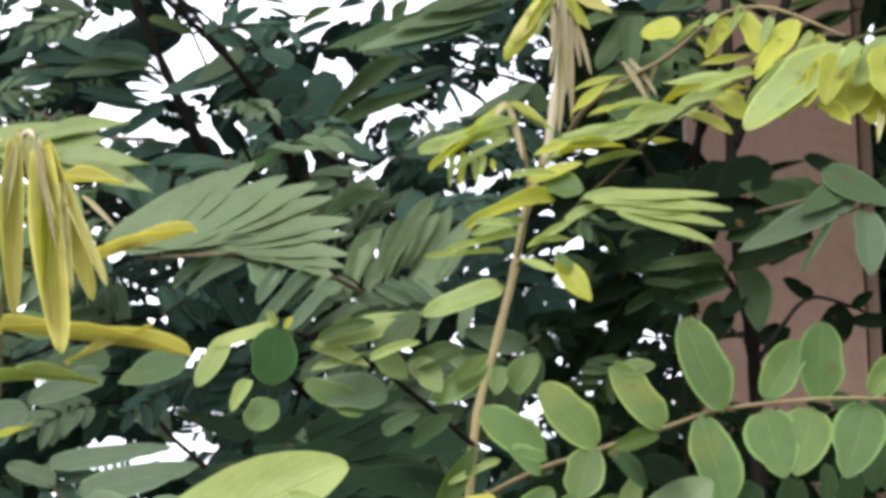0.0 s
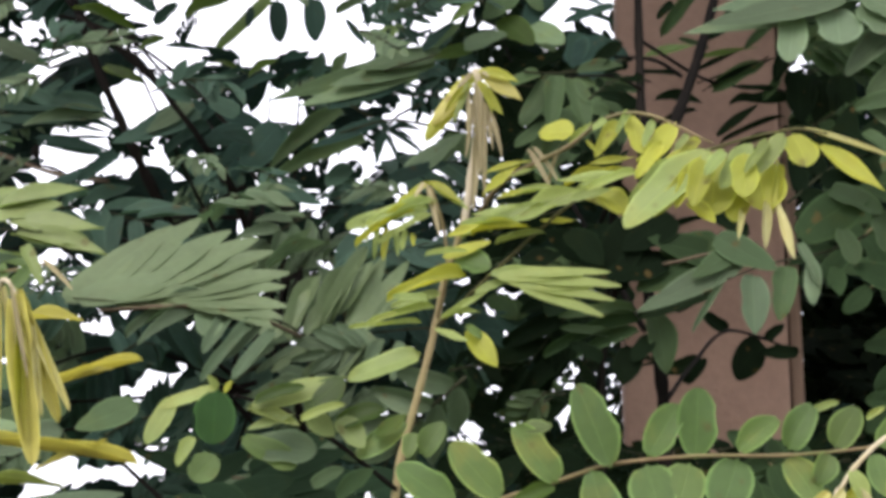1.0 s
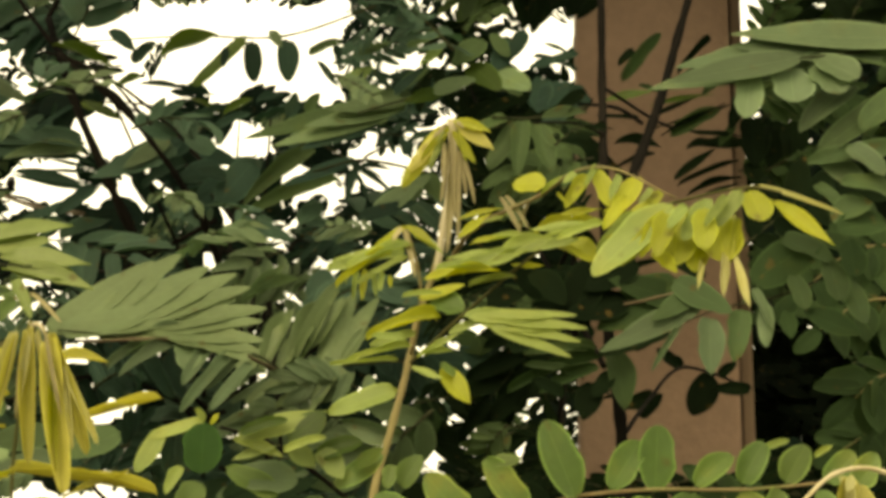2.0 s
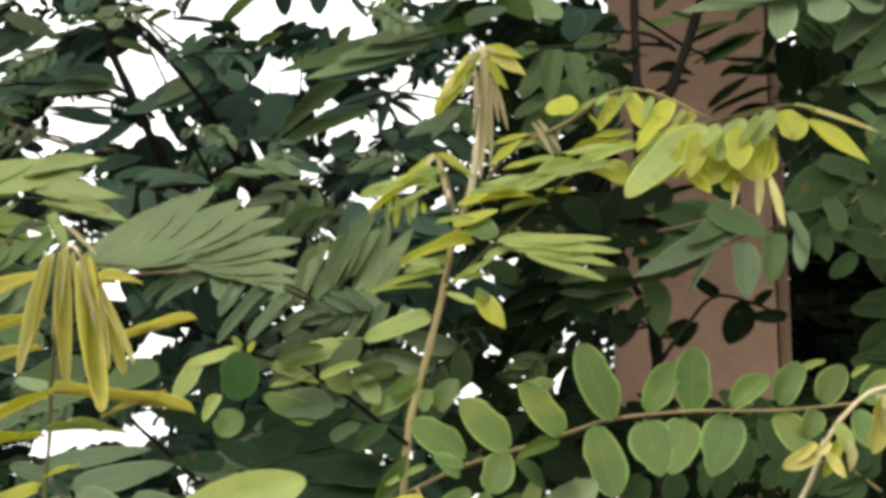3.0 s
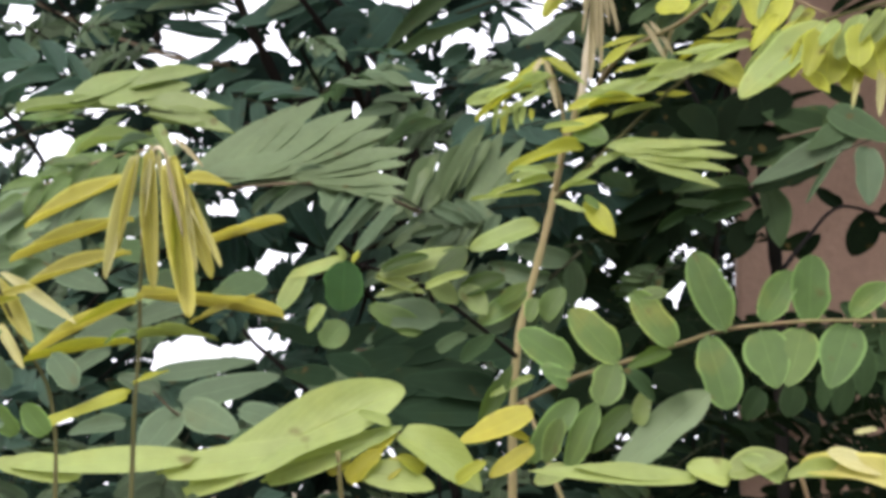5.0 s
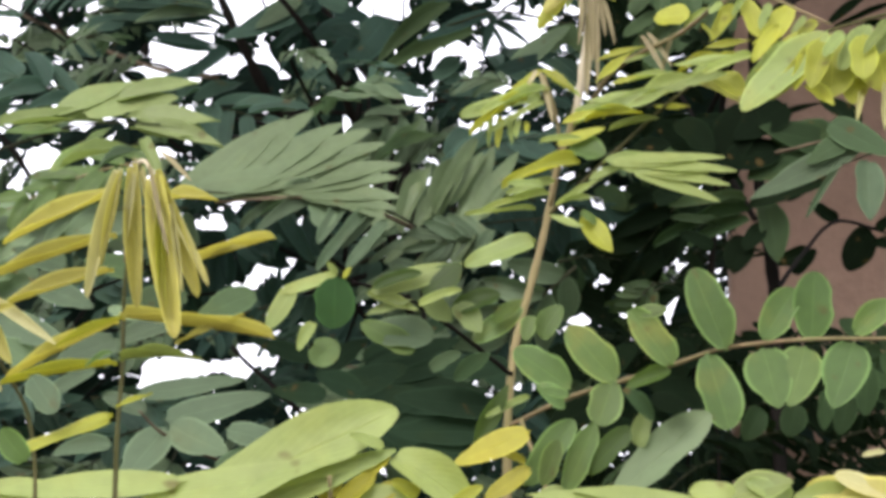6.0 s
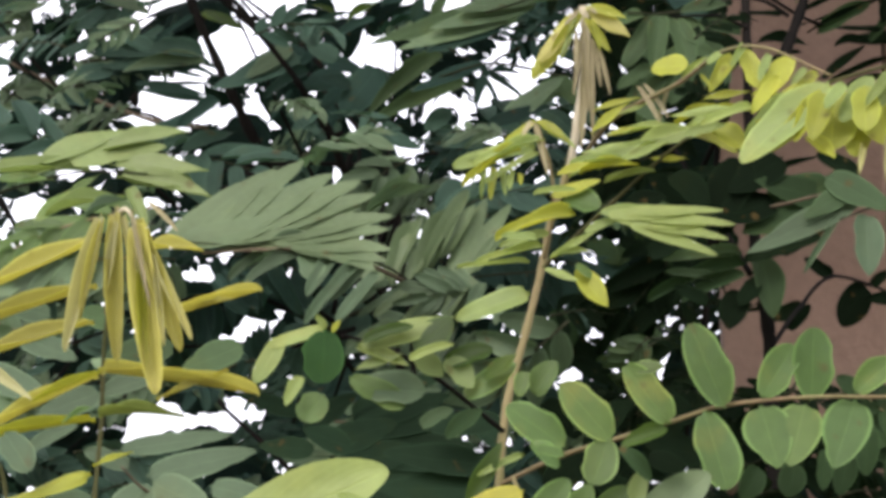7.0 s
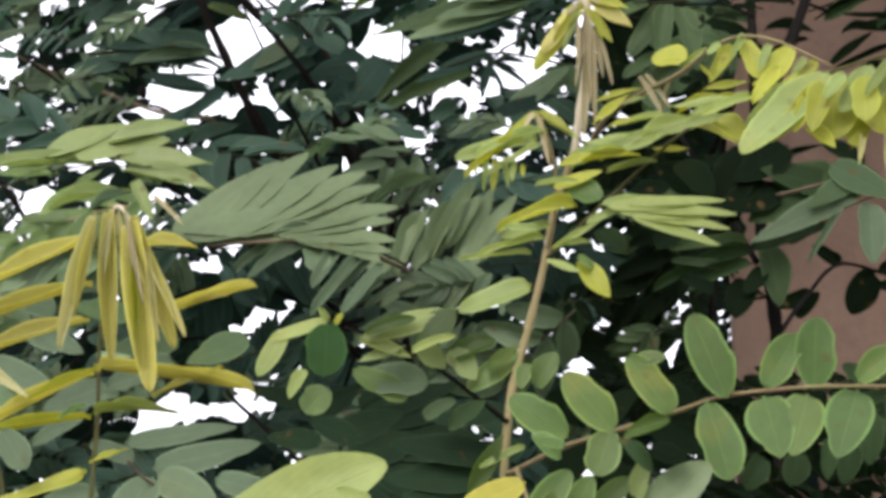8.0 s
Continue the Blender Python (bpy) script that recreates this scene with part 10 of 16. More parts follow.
spray(shrub, [(0.419, 2.217, 1.691), (0.392, 2.216, 1.671), (0.370, 2.240, 1.634)], (-0.21, -0.65, 0.16), 6, 0.0383, 0.0126, "deep_shade", 50, 10)
spray(shrub, [(0.345, 1.855, 1.812), (0.310, 1.868, 1.796), (0.278, 1.897, 1.775)], (0.02, -0.65, 0.1), 6, 0.0353, 0.0109, "deep_shade", 38, 4)
spray(tree, [(-0.559, 2.349, 2.098), (-0.579, 2.306, 2.089), (-0.618, 2.324, 2.080)], (0.15, -0.8, 0.58), 6, 0.0377, 0.0134, "teal", 43, 3)
spray(shrub, [(0.658, 2.286, 1.995), (0.668, 2.262, 2.010), (0.696, 2.296, 2.023)], (0.14, -0.68, 0.24), 5, 0.0271, 0.0095, "shade", 49, 8)
spray(tree, [(0.053, 1.880, 1.989), (0.026, 1.922, 1.999), (0.001, 1.916, 1.989)], (0.13, -0.73, 0.04), 7, 0.0284, 0.0104, "slate", 42, 8)
spray(shrub, [(0.684, 2.207, 2.429), (0.649, 2.180, 2.412), (0.617, 2.160, 2.387)], (0.06, -0.7, 0.66), 5, 0.0312, 0.0108, "deep_shade", 42, 3)
spray(tree, [(-0.134, 2.098, 1.756), (-0.117, 2.130, 1.789), (-0.098, 2.155, 1.809)], (-0.1, -0.79, 0.46), 6, 0.0345, 0.0118, "dark", 41, 3)
spray(shrub, [(0.652, 2.284, 1.946), (0.707, 2.325, 1.969), (0.732, 2.274, 1.962)], (-0.12, -0.52, 0.5), 5, 0.0464, 0.0188, "deep_shade", 42, 3)
spray(tree, [(-0.172, 1.688, 2.086), (-0.160, 1.662, 2.100), (-0.164, 1.712, 2.131)], (0.13, -0.76, 0.64), 5, 0.0213, 0.0078, "teal", 37, 7)
spray(tree, [(0.091, 1.919, 2.137), (0.108, 1.870, 2.142), (0.125, 1.870, 2.151)], (0.34, -1.0, 0.64), 6, 0.0269, 0.0089, "dark", 55, 8)
spray(tree, [(-0.046, 2.400, 1.650), (-0.064, 2.392, 1.637), (-0.080, 2.365, 1.615)], (-0.09, -0.74, 0.54), 5, 0.0298, 0.0124, "dark", 49, 11)
spray(tree, [(0.064, 2.160, 1.795), (0.086, 2.111, 1.800), (0.107, 2.093, 1.798)], (0.04, -0.59, 0.18), 7, 0.0254, 0.0082, "slate", 42, 8)
spray(shrub, [(0.578, 2.196, 1.871), (0.548, 2.203, 1.865), (0.521, 2.228, 1.856)], (0.23, -0.59, 0.67), 6, 0.0300, 0.0105, "deep_shade", 48, 5)
spray(tree, [(-0.181, 2.026, 1.962), (-0.203, 2.032, 1.964), (-0.229, 2.055, 1.964)], (0.03, -0.64, 0.53), 6, 0.0256, 0.0086, "dark", 39, 11)
spray(tree, [(-0.070, 2.266, 1.613), (-0.108, 2.237, 1.606), (-0.150, 2.249, 1.584)], (0.65, -0.66, 0.59), 5, 0.0409, 0.0138, "dark", 43, 11)
spray(shrub, [(0.527, 1.859, 1.870), (0.558, 1.897, 1.875), (0.595, 1.952, 1.872)], (0.14, -0.83, 0.2), 5, 0.0230, 0.0075, "deep_shade", 47, 11)
spray(shrub, [(0.181, 2.332, 2.334), (0.206, 2.283, 2.308), (0.232, 2.268, 2.281)], (-0.02, -0.92, 0.02), 6, 0.0319, 0.0138, "deep_shade", 48, 0)
spray(tree, [(0.057, 2.065, 2.259), (0.082, 2.078, 2.275), (0.109, 2.113, 2.289)], (0.13, -0.61, 0.25), 5, 0.0263, 0.0101, "teal", 40, 1)
spray(tree, [(-0.316, 2.152, 2.413), (-0.350, 2.149, 2.392), (-0.377, 2.127, 2.349)], (-0.52, -0.69, -0.03), 6, 0.0363, 0.0130, "slate", 55, 8)
spray(shrub, [(0.344, 1.593, 1.785), (0.333, 1.620, 1.786), (0.311, 1.588, 1.776)], (-0.24, -0.74, 0.14), 7, 0.0174, 0.0061, "deep_shade", 47, 10)
spray(tree, [(-0.330, 2.359, 2.324), (-0.353, 2.324, 2.325), (-0.370, 2.272, 2.304)], (-0.14, -0.72, 0.6), 6, 0.0286, 0.0112, "teal", 54, 7)
spray(shrub, [(0.656, 2.233, 1.745), (0.698, 2.275, 1.737), (0.744, 2.325, 1.714)], (-0.04, -0.59, 0.56), 6, 0.0345, 0.0111, "deep_shade", 49, 3)
spray(tree, [(0.080, 1.690, 1.631), (0.100, 1.647, 1.639), (0.120, 1.683, 1.641)], (0.52, -0.9, 0.03), 5, 0.0193, 0.0072, "slate", 35, 3)
spray(tree, [(-0.283, 2.265, 2.443), (-0.318, 2.269, 2.454), (-0.345, 2.236, 2.442)], (0.17, -0.57, 0.41), 7, 0.0325, 0.0112, "slate", 43, 6)
spray(shrub, [(0.462, 1.690, 2.250), (0.505, 1.740, 2.293), (0.550, 1.793, 2.328)], (0.63, -0.56, 0.13), 7, 0.0314, 0.0109, "shade", 36, 1)
spray(shrub, [(0.538, 1.813, 2.093), (0.547, 1.801, 2.107), (0.545, 1.757, 2.105)], (0.03, -0.88, 0.59), 7, 0.0213, 0.0066, "shade", 48, 14)
spray(shrub, [(0.786, 2.291, 2.364), (0.817, 2.290, 2.377), (0.826, 2.235, 2.355)], (-0.45, -0.88, 0.2), 6, 0.0267, 0.0095, "deep_shade", 55, 7)
spray(shrub, [(0.189, 2.150, 2.428), (0.221, 2.128, 2.443), (0.255, 2.126, 2.446)], (0.15, -0.88, 0.44), 7, 0.0409, 0.0150, "deep_shade", 54, 8)
spray(tree, [(0.024, 2.307, 2.071), (-0.007, 2.277, 2.034), (-0.042, 2.320, 1.998)], (-0.33, -0.93, -0.04), 5, 0.0412, 0.0174, "slate", 51, 6)
spray(shrub, [(0.177, 1.803, 1.959), (0.191, 1.787, 1.949), (0.211, 1.840, 1.944)], (-0.14, -0.88, 0.43), 6, 0.0201, 0.0078, "dull", 34, 10)
spray(shrub, [(0.514, 1.681, 2.254), (0.488, 1.667, 2.242), (0.464, 1.662, 2.226)], (0.1, -1.0, 0.39), 6, 0.0191, 0.0077, "shade", 39, 0)
spray(tree, [(-0.353, 1.684, 2.084), (-0.370, 1.690, 2.063), (-0.370, 1.648, 2.025)], (0.31, -0.6, 0.65), 7, 0.0277, 0.0096, "slate", 39, 2)
spray(tree, [(-0.301, 1.964, 1.871), (-0.284, 1.989, 1.884), (-0.260, 1.991, 1.883)], (-0.11, -0.68, 0.17), 7, 0.0241, 0.0086, "slate", 35, 8)
spray(shrub, [(0.571, 1.734, 2.092), (0.573, 1.684, 2.078), (0.587, 1.669, 2.068)], (0.34, -0.94, -0.0), 6, 0.0244, 0.0077, "shade", 42, 6)
spray(tree, [(-0.074, 2.214, 2.423), (-0.054, 2.236, 2.424), (-0.030, 2.213, 2.398)], (-0.12, -0.58, 0.68), 5, 0.0297, 0.0122, "teal", 44, 0)
spray(tree, [(-0.477, 2.223, 1.840), (-0.466, 2.250, 1.863), (-0.462, 2.309, 1.878)], (-0.4, -0.57, 0.6), 7, 0.0325, 0.0108, "teal", 41, 6)
spray(shrub, [(0.557, 2.277, 1.634), (0.587, 2.281, 1.655), (0.616, 2.285, 1.660)], (-0.14, -0.58, 0.13), 5, 0.0291, 0.0100, "deep_shade", 34, 2)
spray(tree, [(0.025, 2.288, 1.879), (-0.004, 2.284, 1.883), (-0.034, 2.291, 1.882)], (0.26, -0.87, -0.03), 6, 0.0328, 0.0108, "slate", 53, 6)
spray(shrub, [(0.220, 1.844, 1.797), (0.191, 1.838, 1.807), (0.162, 1.810, 1.805)], (-0.43, -0.5, 0.54), 7, 0.0248, 0.0078, "deep_shade", 50, 4)
spray(shrub, [(0.160, 2.284, 1.899), (0.188, 2.325, 1.909), (0.214, 2.309, 1.903)], (0.42, -0.57, 0.24), 5, 0.0297, 0.0102, "deep_shade", 43, 10)
spray(shrub, [(0.390, 2.240, 1.933), (0.352, 2.193, 1.935), (0.319, 2.174, 1.932)], (-0.46, -0.72, 0.64), 6, 0.0305, 0.0101, "deep_shade", 42, 2)
spray(tree, [(-0.522, 2.267, 1.658), (-0.539, 2.239, 1.664), (-0.584, 2.294, 1.655)], (-0.11, -0.61, 0.52), 5, 0.0308, 0.0097, "dark", 51, 13)
spray(tree, [(-0.356, 1.869, 1.917), (-0.359, 1.823, 1.901), (-0.380, 1.836, 1.884)], (0.13, -0.91, 0.35), 5, 0.0248, 0.0094, "teal", 42, 14)
spray(shrub, [(0.675, 2.105, 2.088), (0.655, 2.125, 2.091), (0.639, 2.164, 2.080)], (0.35, -0.89, 0.54), 7, 0.0314, 0.0103, "deep_shade", 36, 13)
spray(shrub, [(0.718, 2.170, 1.784), (0.748, 2.144, 1.788), (0.778, 2.123, 1.782)], (-0.0, -0.68, 0.57), 6, 0.0416, 0.0150, "deep_shade", 53, 2)
spray(tree, [(0.019, 2.077, 2.077), (0.036, 2.032, 2.078), (0.051, 2.083, 2.096)], (-0.1, -0.76, 0.66), 7, 0.0241, 0.0097, "teal", 38, 9)
spray(tree, [(0.167, 2.296, 1.887), (0.137, 2.288, 1.879), (0.107, 2.320, 1.869)], (-0.08, -0.81, 0.69), 6, 0.0305, 0.0118, "teal", 53, 8)
spray(shrub, [(0.772, 2.301, 2.356), (0.747, 2.321, 2.330), (0.729, 2.364, 2.296)], (-0.26, -0.82, 0.51), 5, 0.0379, 0.0129, "deep_shade", 46, 3)
spray(tree, [(-0.500, 2.343, 2.218), (-0.523, 2.300, 2.208), (-0.557, 2.297, 2.197)], (-0.14, -0.9, 0.66), 6, 0.0349, 0.0149, "slate", 45, 14)
spray(shrub, [(0.628, 2.182, 1.961), (0.666, 2.226, 1.974), (0.698, 2.247, 1.978)], (0.07, -0.83, 0.1), 7, 0.0291, 0.0093, "shade", 43, 11)
spray(tree, [(-0.062, 2.141, 2.444), (-0.078, 2.150, 2.432), (-0.100, 2.207, 2.428)], (-0.13, -0.65, 0.31), 5, 0.0298, 0.0091, "teal", 53, 6)
spray(tree, [(-0.325, 2.340, 1.654), (-0.353, 2.356, 1.657), (-0.373, 2.342, 1.656)], (0.08, -0.69, 0.37), 6, 0.0311, 0.0124, "teal", 42, 13)
spray(shrub, [(0.190, 2.247, 1.753), (0.199, 2.277, 1.776), (0.210, 2.329, 1.797)], (0.27, -0.69, 0.34), 7, 0.0284, 0.0088, "dull", 39, 1)
spray(tree, [(-0.142, 1.640, 1.792), (-0.158, 1.622, 1.784), (-0.172, 1.601, 1.770)], (0.16, -0.95, 0.34), 5, 0.0203, 0.0082, "slate", 45, 4)
spray(shrub, [(0.246, 2.058, 1.814), (0.226, 2.029, 1.805), (0.211, 2.069, 1.789)], (-0.13, -0.85, 0.25), 5, 0.0239, 0.0098, "deep_shade", 40, 12)
spray(shrub, [(0.521, 2.195, 2.229), (0.552, 2.184, 2.229), (0.574, 2.143, 2.200)], (-0.4, -0.98, 0.15), 5, 0.0298, 0.0109, "deep_shade", 38, 12)
spray(tree, [(0.105, 2.020, 2.168), (0.131, 1.979, 2.155), (0.156, 1.962, 2.138)], (0.08, -0.71, -0.04), 5, 0.0231, 0.0087, "dark", 53, 4)
spray(tree, [(0.042, 1.768, 1.911), (0.056, 1.791, 1.922), (0.071, 1.820, 1.932)], (-0.25, -0.85, 0.07), 7, 0.0206, 0.0064, "teal", 54, 2)
spray(shrub, [(0.764, 2.329, 2.008), (0.799, 2.330, 2.019), (0.843, 2.356, 2.020)], (0.33, -0.76, 0.44), 6, 0.0301, 0.0123, "deep_shade", 50, 0)
spray(shrub, [(0.192, 2.119, 1.901), (0.228, 2.154, 1.910), (0.267, 2.213, 1.912)], (0.01, -0.63, 0.29), 5, 0.0321, 0.0107, "dull", 53, 2)
spray(shrub, [(0.462, 1.714, 2.310), (0.450, 1.742, 2.303), (0.420, 1.703, 2.248)], (-0.23, -0.78, 0.08), 5, 0.0297, 0.0119, "deep_shade", 45, 4)
spray(shrub, [(0.227, 2.358, 2.378), (0.251, 2.318, 2.355), (0.280, 2.342, 2.348)], (0.71, -0.87, 0.38), 6, 0.0289, 0.0093, "deep_shade", 34, 9)
spray(tree, [(-0.293, 1.856, 2.063), (-0.263, 1.828, 2.067), (-0.251, 1.879, 2.077)], (-0.27, -0.66, 0.31), 6, 0.0238, 0.0086, "slate", 52, 7)
spray(tree, [(-0.224, 1.710, 1.784), (-0.234, 1.663, 1.780), (-0.244, 1.621, 1.769)], (0.08, -0.83, 0.36), 7, 0.0246, 0.0089, "slate", 43, 7)
spray(shrub, [(0.537, 1.884, 1.640), (0.560, 1.872, 1.646), (0.585, 1.866, 1.635)], (-0.06, -0.96, 0.29), 7, 0.0315, 0.0127, "deep_shade", 38, 0)
spray(tree, [(-0.281, 1.873, 2.015), (-0.271, 1.899, 2.032), (-0.257, 1.912, 2.039)], (-0.35, -0.86, 0.65), 6, 0.0229, 0.0079, "teal", 44, 11)
spray(shrub, [(0.710, 2.100, 2.324), (0.693, 2.136, 2.335), (0.660, 2.129, 2.318)], (0.57, -0.79, 0.69), 6, 0.0278, 0.0084, "deep_shade", 51, 12)
spray(tree, [(-0.354, 1.874, 2.212), (-0.344, 1.899, 2.240), (-0.310, 1.845, 2.227)], (-0.19, -0.58, 0.06), 7, 0.0267, 0.0083, "teal", 42, 12)
spray(tree, [(0.045, 1.768, 1.716), (0.028, 1.721, 1.722), (0.009, 1.706, 1.722)], (-0.14, -0.96, -0.01), 6, 0.0270, 0.0101, "slate", 39, 4)
spray(shrub, [(0.522, 1.624, 2.215), (0.544, 1.662, 2.260), (0.560, 1.682, 2.286)], (0.02, -0.63, 0.49), 7, 0.0264, 0.0102, "deep_shade", 44, 6)
spray(tree, [(-0.299, 1.898, 2.153), (-0.286, 1.880, 2.167), (-0.273, 1.860, 2.169)], (0.14, -0.92, 0.38), 7, 0.0224, 0.0077, "teal", 37, 0)
spray(shrub, [(0.580, 2.294, 1.613), (0.559, 2.308, 1.614), (0.526, 2.272, 1.601)], (0.49, -0.82, 0.19), 7, 0.0293, 0.0122, "deep_shade", 35, 4)
spray(tree, [(0.001, 1.707, 1.682), (-0.018, 1.739, 1.690), (-0.034, 1.731, 1.691)], (0.41, -0.92, 0.35), 5, 0.0208, 0.0091, "dark", 49, 8)
spray(shrub, [(0.528, 1.940, 1.783), (0.515, 1.948, 1.765), (0.500, 1.952, 1.740)], (0.06, -0.76, 0.18), 5, 0.0261, 0.0095, "deep_shade", 45, 11)
spray(tree, [(0.043, 1.675, 1.864), (0.021, 1.717, 1.880), (0.002, 1.701, 1.881)], (0.31, -0.62, 0.3), 6, 0.0206, 0.0075, "slate", 39, 1)
spray(shrub, [(0.288, 1.775, 2.279), (0.269, 1.809, 2.290), (0.244, 1.794, 2.274)], (0.08, -0.76, 0.32), 7, 0.0199, 0.0069, "deep_shade", 52, 11)
spray(tree, [(-0.179, 1.661, 1.934), (-0.174, 1.699, 1.952), (-0.168, 1.740, 1.963)], (-0.36, -0.76, 0.39), 5, 0.0187, 0.0071, "slate", 47, 12)
spray(tree, [(-0.165, 2.199, 1.830), (-0.127, 2.167, 1.837), (-0.099, 2.208, 1.832)], (-0.08, -0.6, 0.67), 6, 0.0345, 0.0139, "teal", 51, 4)
spray(tree, [(0.070, 2.270, 1.692), (0.046, 2.298, 1.691), (0.021, 2.323, 1.679)], (0.74, -0.52, 0.63), 5, 0.0286, 0.0114, "dark", 47, 5)
spray(shrub, [(0.444, 1.708, 2.159), (0.435, 1.739, 2.172), (0.429, 1.787, 2.186)], (-0.11, -0.86, 0.13), 5, 0.0200, 0.0068, "shade", 45, 9)
spray(tree, [(-0.082, 1.747, 2.028), (-0.059, 1.703, 2.017), (-0.039, 1.675, 2.000)], (0.19, -0.71, 0.4), 7, 0.0187, 0.0068, "slate", 41, 5)
spray(tree, [(0.116, 1.708, 1.668), (0.097, 1.723, 1.677), (0.079, 1.680, 1.674)], (0.35, -0.56, 0.07), 6, 0.0208, 0.0091, "slate", 36, 10)
spray(tree, [(0.157, 2.129, 2.024), (0.141, 2.120, 2.012), (0.125, 2.095, 1.993)], (-0.22, -0.6, 0.21), 6, 0.0246, 0.0086, "teal", 36, 5)
spray(tree, [(0.146, 2.016, 1.863), (0.167, 2.037, 1.890), (0.185, 1.996, 1.898)], (-0.31, -0.5, 0.33), 7, 0.0256, 0.0100, "teal", 39, 9)
spray(shrub, [(0.509, 1.696, 1.831), (0.513, 1.664, 1.834), (0.512, 1.620, 1.828)], (-0.61, -0.62, 0.58), 7, 0.0186, 0.0078, "deep_shade", 41, 11)
spray(tree, [(0.035, 2.047, 2.204), (0.009, 2.086, 2.217), (-0.017, 2.120, 2.219)], (0.07, -0.73, 0.59), 7, 0.0294, 0.0105, "dark", 37, 10)
spray(tree, [(0.067, 1.627, 2.095), (0.084, 1.627, 2.089), (0.101, 1.589, 2.066)], (-0.33, -0.52, 0.62), 6, 0.0184, 0.0074, "slate", 39, 5)
spray(shrub, [(0.331, 2.392, 1.888), (0.298, 2.393, 1.872), (0.261, 2.360, 1.832)], (-0.3, -0.61, 0.52), 7, 0.0369, 0.0143, "deep_shade", 46, 13)
spray(tree, [(-0.386, 2.001, 2.371), (-0.372, 2.017, 2.407), (-0.368, 2.072, 2.455)], (-0.2, -0.78, 0.3), 5, 0.0348, 0.0147, "dark", 35, 4)
spray(tree, [(-0.020, 1.915, 2.332), (0.005, 1.903, 2.345), (0.033, 1.854, 2.323)], (0.34, -0.71, 0.38), 7, 0.0236, 0.0093, "slate", 51, 9)
spray(tree, [(0.146, 1.944, 1.688), (0.158, 1.983, 1.713), (0.170, 2.025, 1.731)], (0.18, -0.82, 0.57), 5, 0.0243, 0.0096, "teal", 37, 11)
spray(tree, [(-0.442, 1.913, 2.350), (-0.451, 1.874, 2.329), (-0.481, 1.893, 2.321)], (-0.25, -0.78, 0.56), 7, 0.0299, 0.0109, "slate", 37, 11)
spray(tree, [(-0.397, 2.059, 2.201), (-0.418, 2.048, 2.189), (-0.435, 2.028, 2.165)], (0.39, -0.74, 0.24), 5, 0.0355, 0.0149, "teal", 36, 14)
spray(shrub, [(0.494, 2.120, 2.390), (0.514, 2.097, 2.390), (0.542, 2.107, 2.392)], (-0.01, -0.86, 0.63), 5, 0.0295, 0.0109, "deep_shade", 38, 1)
spray(tree, [(-0.229, 1.788, 2.180), (-0.231, 1.749, 2.157), (-0.227, 1.691, 2.121)], (0.27, -0.53, 0.41), 7, 0.0195, 0.0066, "slate", 35, 6)
spray(shrub, [(0.461, 1.750, 1.988), (0.483, 1.775, 2.006), (0.501, 1.785, 2.016)], (-0.45, -0.91, 0.47), 7, 0.0212, 0.0077, "deep_shade", 35, 3)
spray(shrub, [(0.196, 1.723, 1.950), (0.174, 1.689, 1.930), (0.155, 1.704, 1.916)], (-0.62, -0.74, 0.54), 7, 0.0234, 0.0083, "deep_shade", 41, 3)
spray(tree, [(-0.560, 2.267, 2.184), (-0.606, 2.286, 2.195), (-0.631, 2.257, 2.178)], (0.28, -0.77, 0.64), 6, 0.0476, 0.0156, "teal", 43, 2)
spray(shrub, [(0.240, 1.629, 2.043), (0.258, 1.637, 2.059), (0.277, 1.653, 2.069)], (-0.04, -0.55, 0.7), 5, 0.0187, 0.0061, "deep_shade", 53, 10)
spray(tree, [(-0.387, 2.052, 1.950), (-0.407, 2.044, 1.940), (-0.411, 1.991, 1.908)], (-0.08, -0.58, 0.62), 5, 0.0306, 0.0115, "slate", 46, 2)
spray(tree, [(-0.373, 2.408, 2.294), (-0.342, 2.397, 2.280), (-0.324, 2.449, 2.271)], (0.0, -0.71, 0.51), 6, 0.0339, 0.0113, "slate", 38, 13)
spray(tree, [(-0.457, 1.917, 2.339), (-0.427, 1.899, 2.348), (-0.387, 1.854, 2.329)], (0.18, -0.84, 0.65), 5, 0.0247, 0.0082, "slate", 46, 12)
spray(shrub, [(0.228, 2.069, 1.649), (0.252, 2.064, 1.654), (0.273, 2.038, 1.650)], (-0.44, -0.88, 0.66), 5, 0.0266, 0.0082, "deep_shade", 49, 7)
spray(shrub, [(0.637, 1.897, 2.089), (0.650, 1.868, 2.084), (0.681, 1.887, 2.089)], (0.16, -0.58, 0.46), 6, 0.0277, 0.0087, "shade", 47, 12)
spray(tree, [(-0.140, 2.048, 2.037), (-0.111, 2.034, 2.026), (-0.077, 1.978, 1.988)], (-0.54, -0.71, 0.54), 6, 0.0256, 0.0093, "teal", 39, 10)
spray(tree, [(-0.174, 2.035, 1.647), (-0.196, 2.031, 1.622), (-0.229, 2.089, 1.588)], (-0.38, -0.52, -0.04), 5, 0.0424, 0.0158, "teal", 41, 13)
spray(shrub, [(0.763, 2.229, 2.465), (0.803, 2.253, 2.481), (0.815, 2.208, 2.449)], (-0.13, -0.77, 0.2), 5, 0.0344, 0.0140, "deep_shade", 38, 11)
spray(tree, [(0.101, 1.997, 2.035), (0.082, 2.027, 2.052), (0.063, 2.024, 2.054)], (0.15, -0.67, 0.62), 5, 0.0231, 0.0076, "dark", 54, 5)
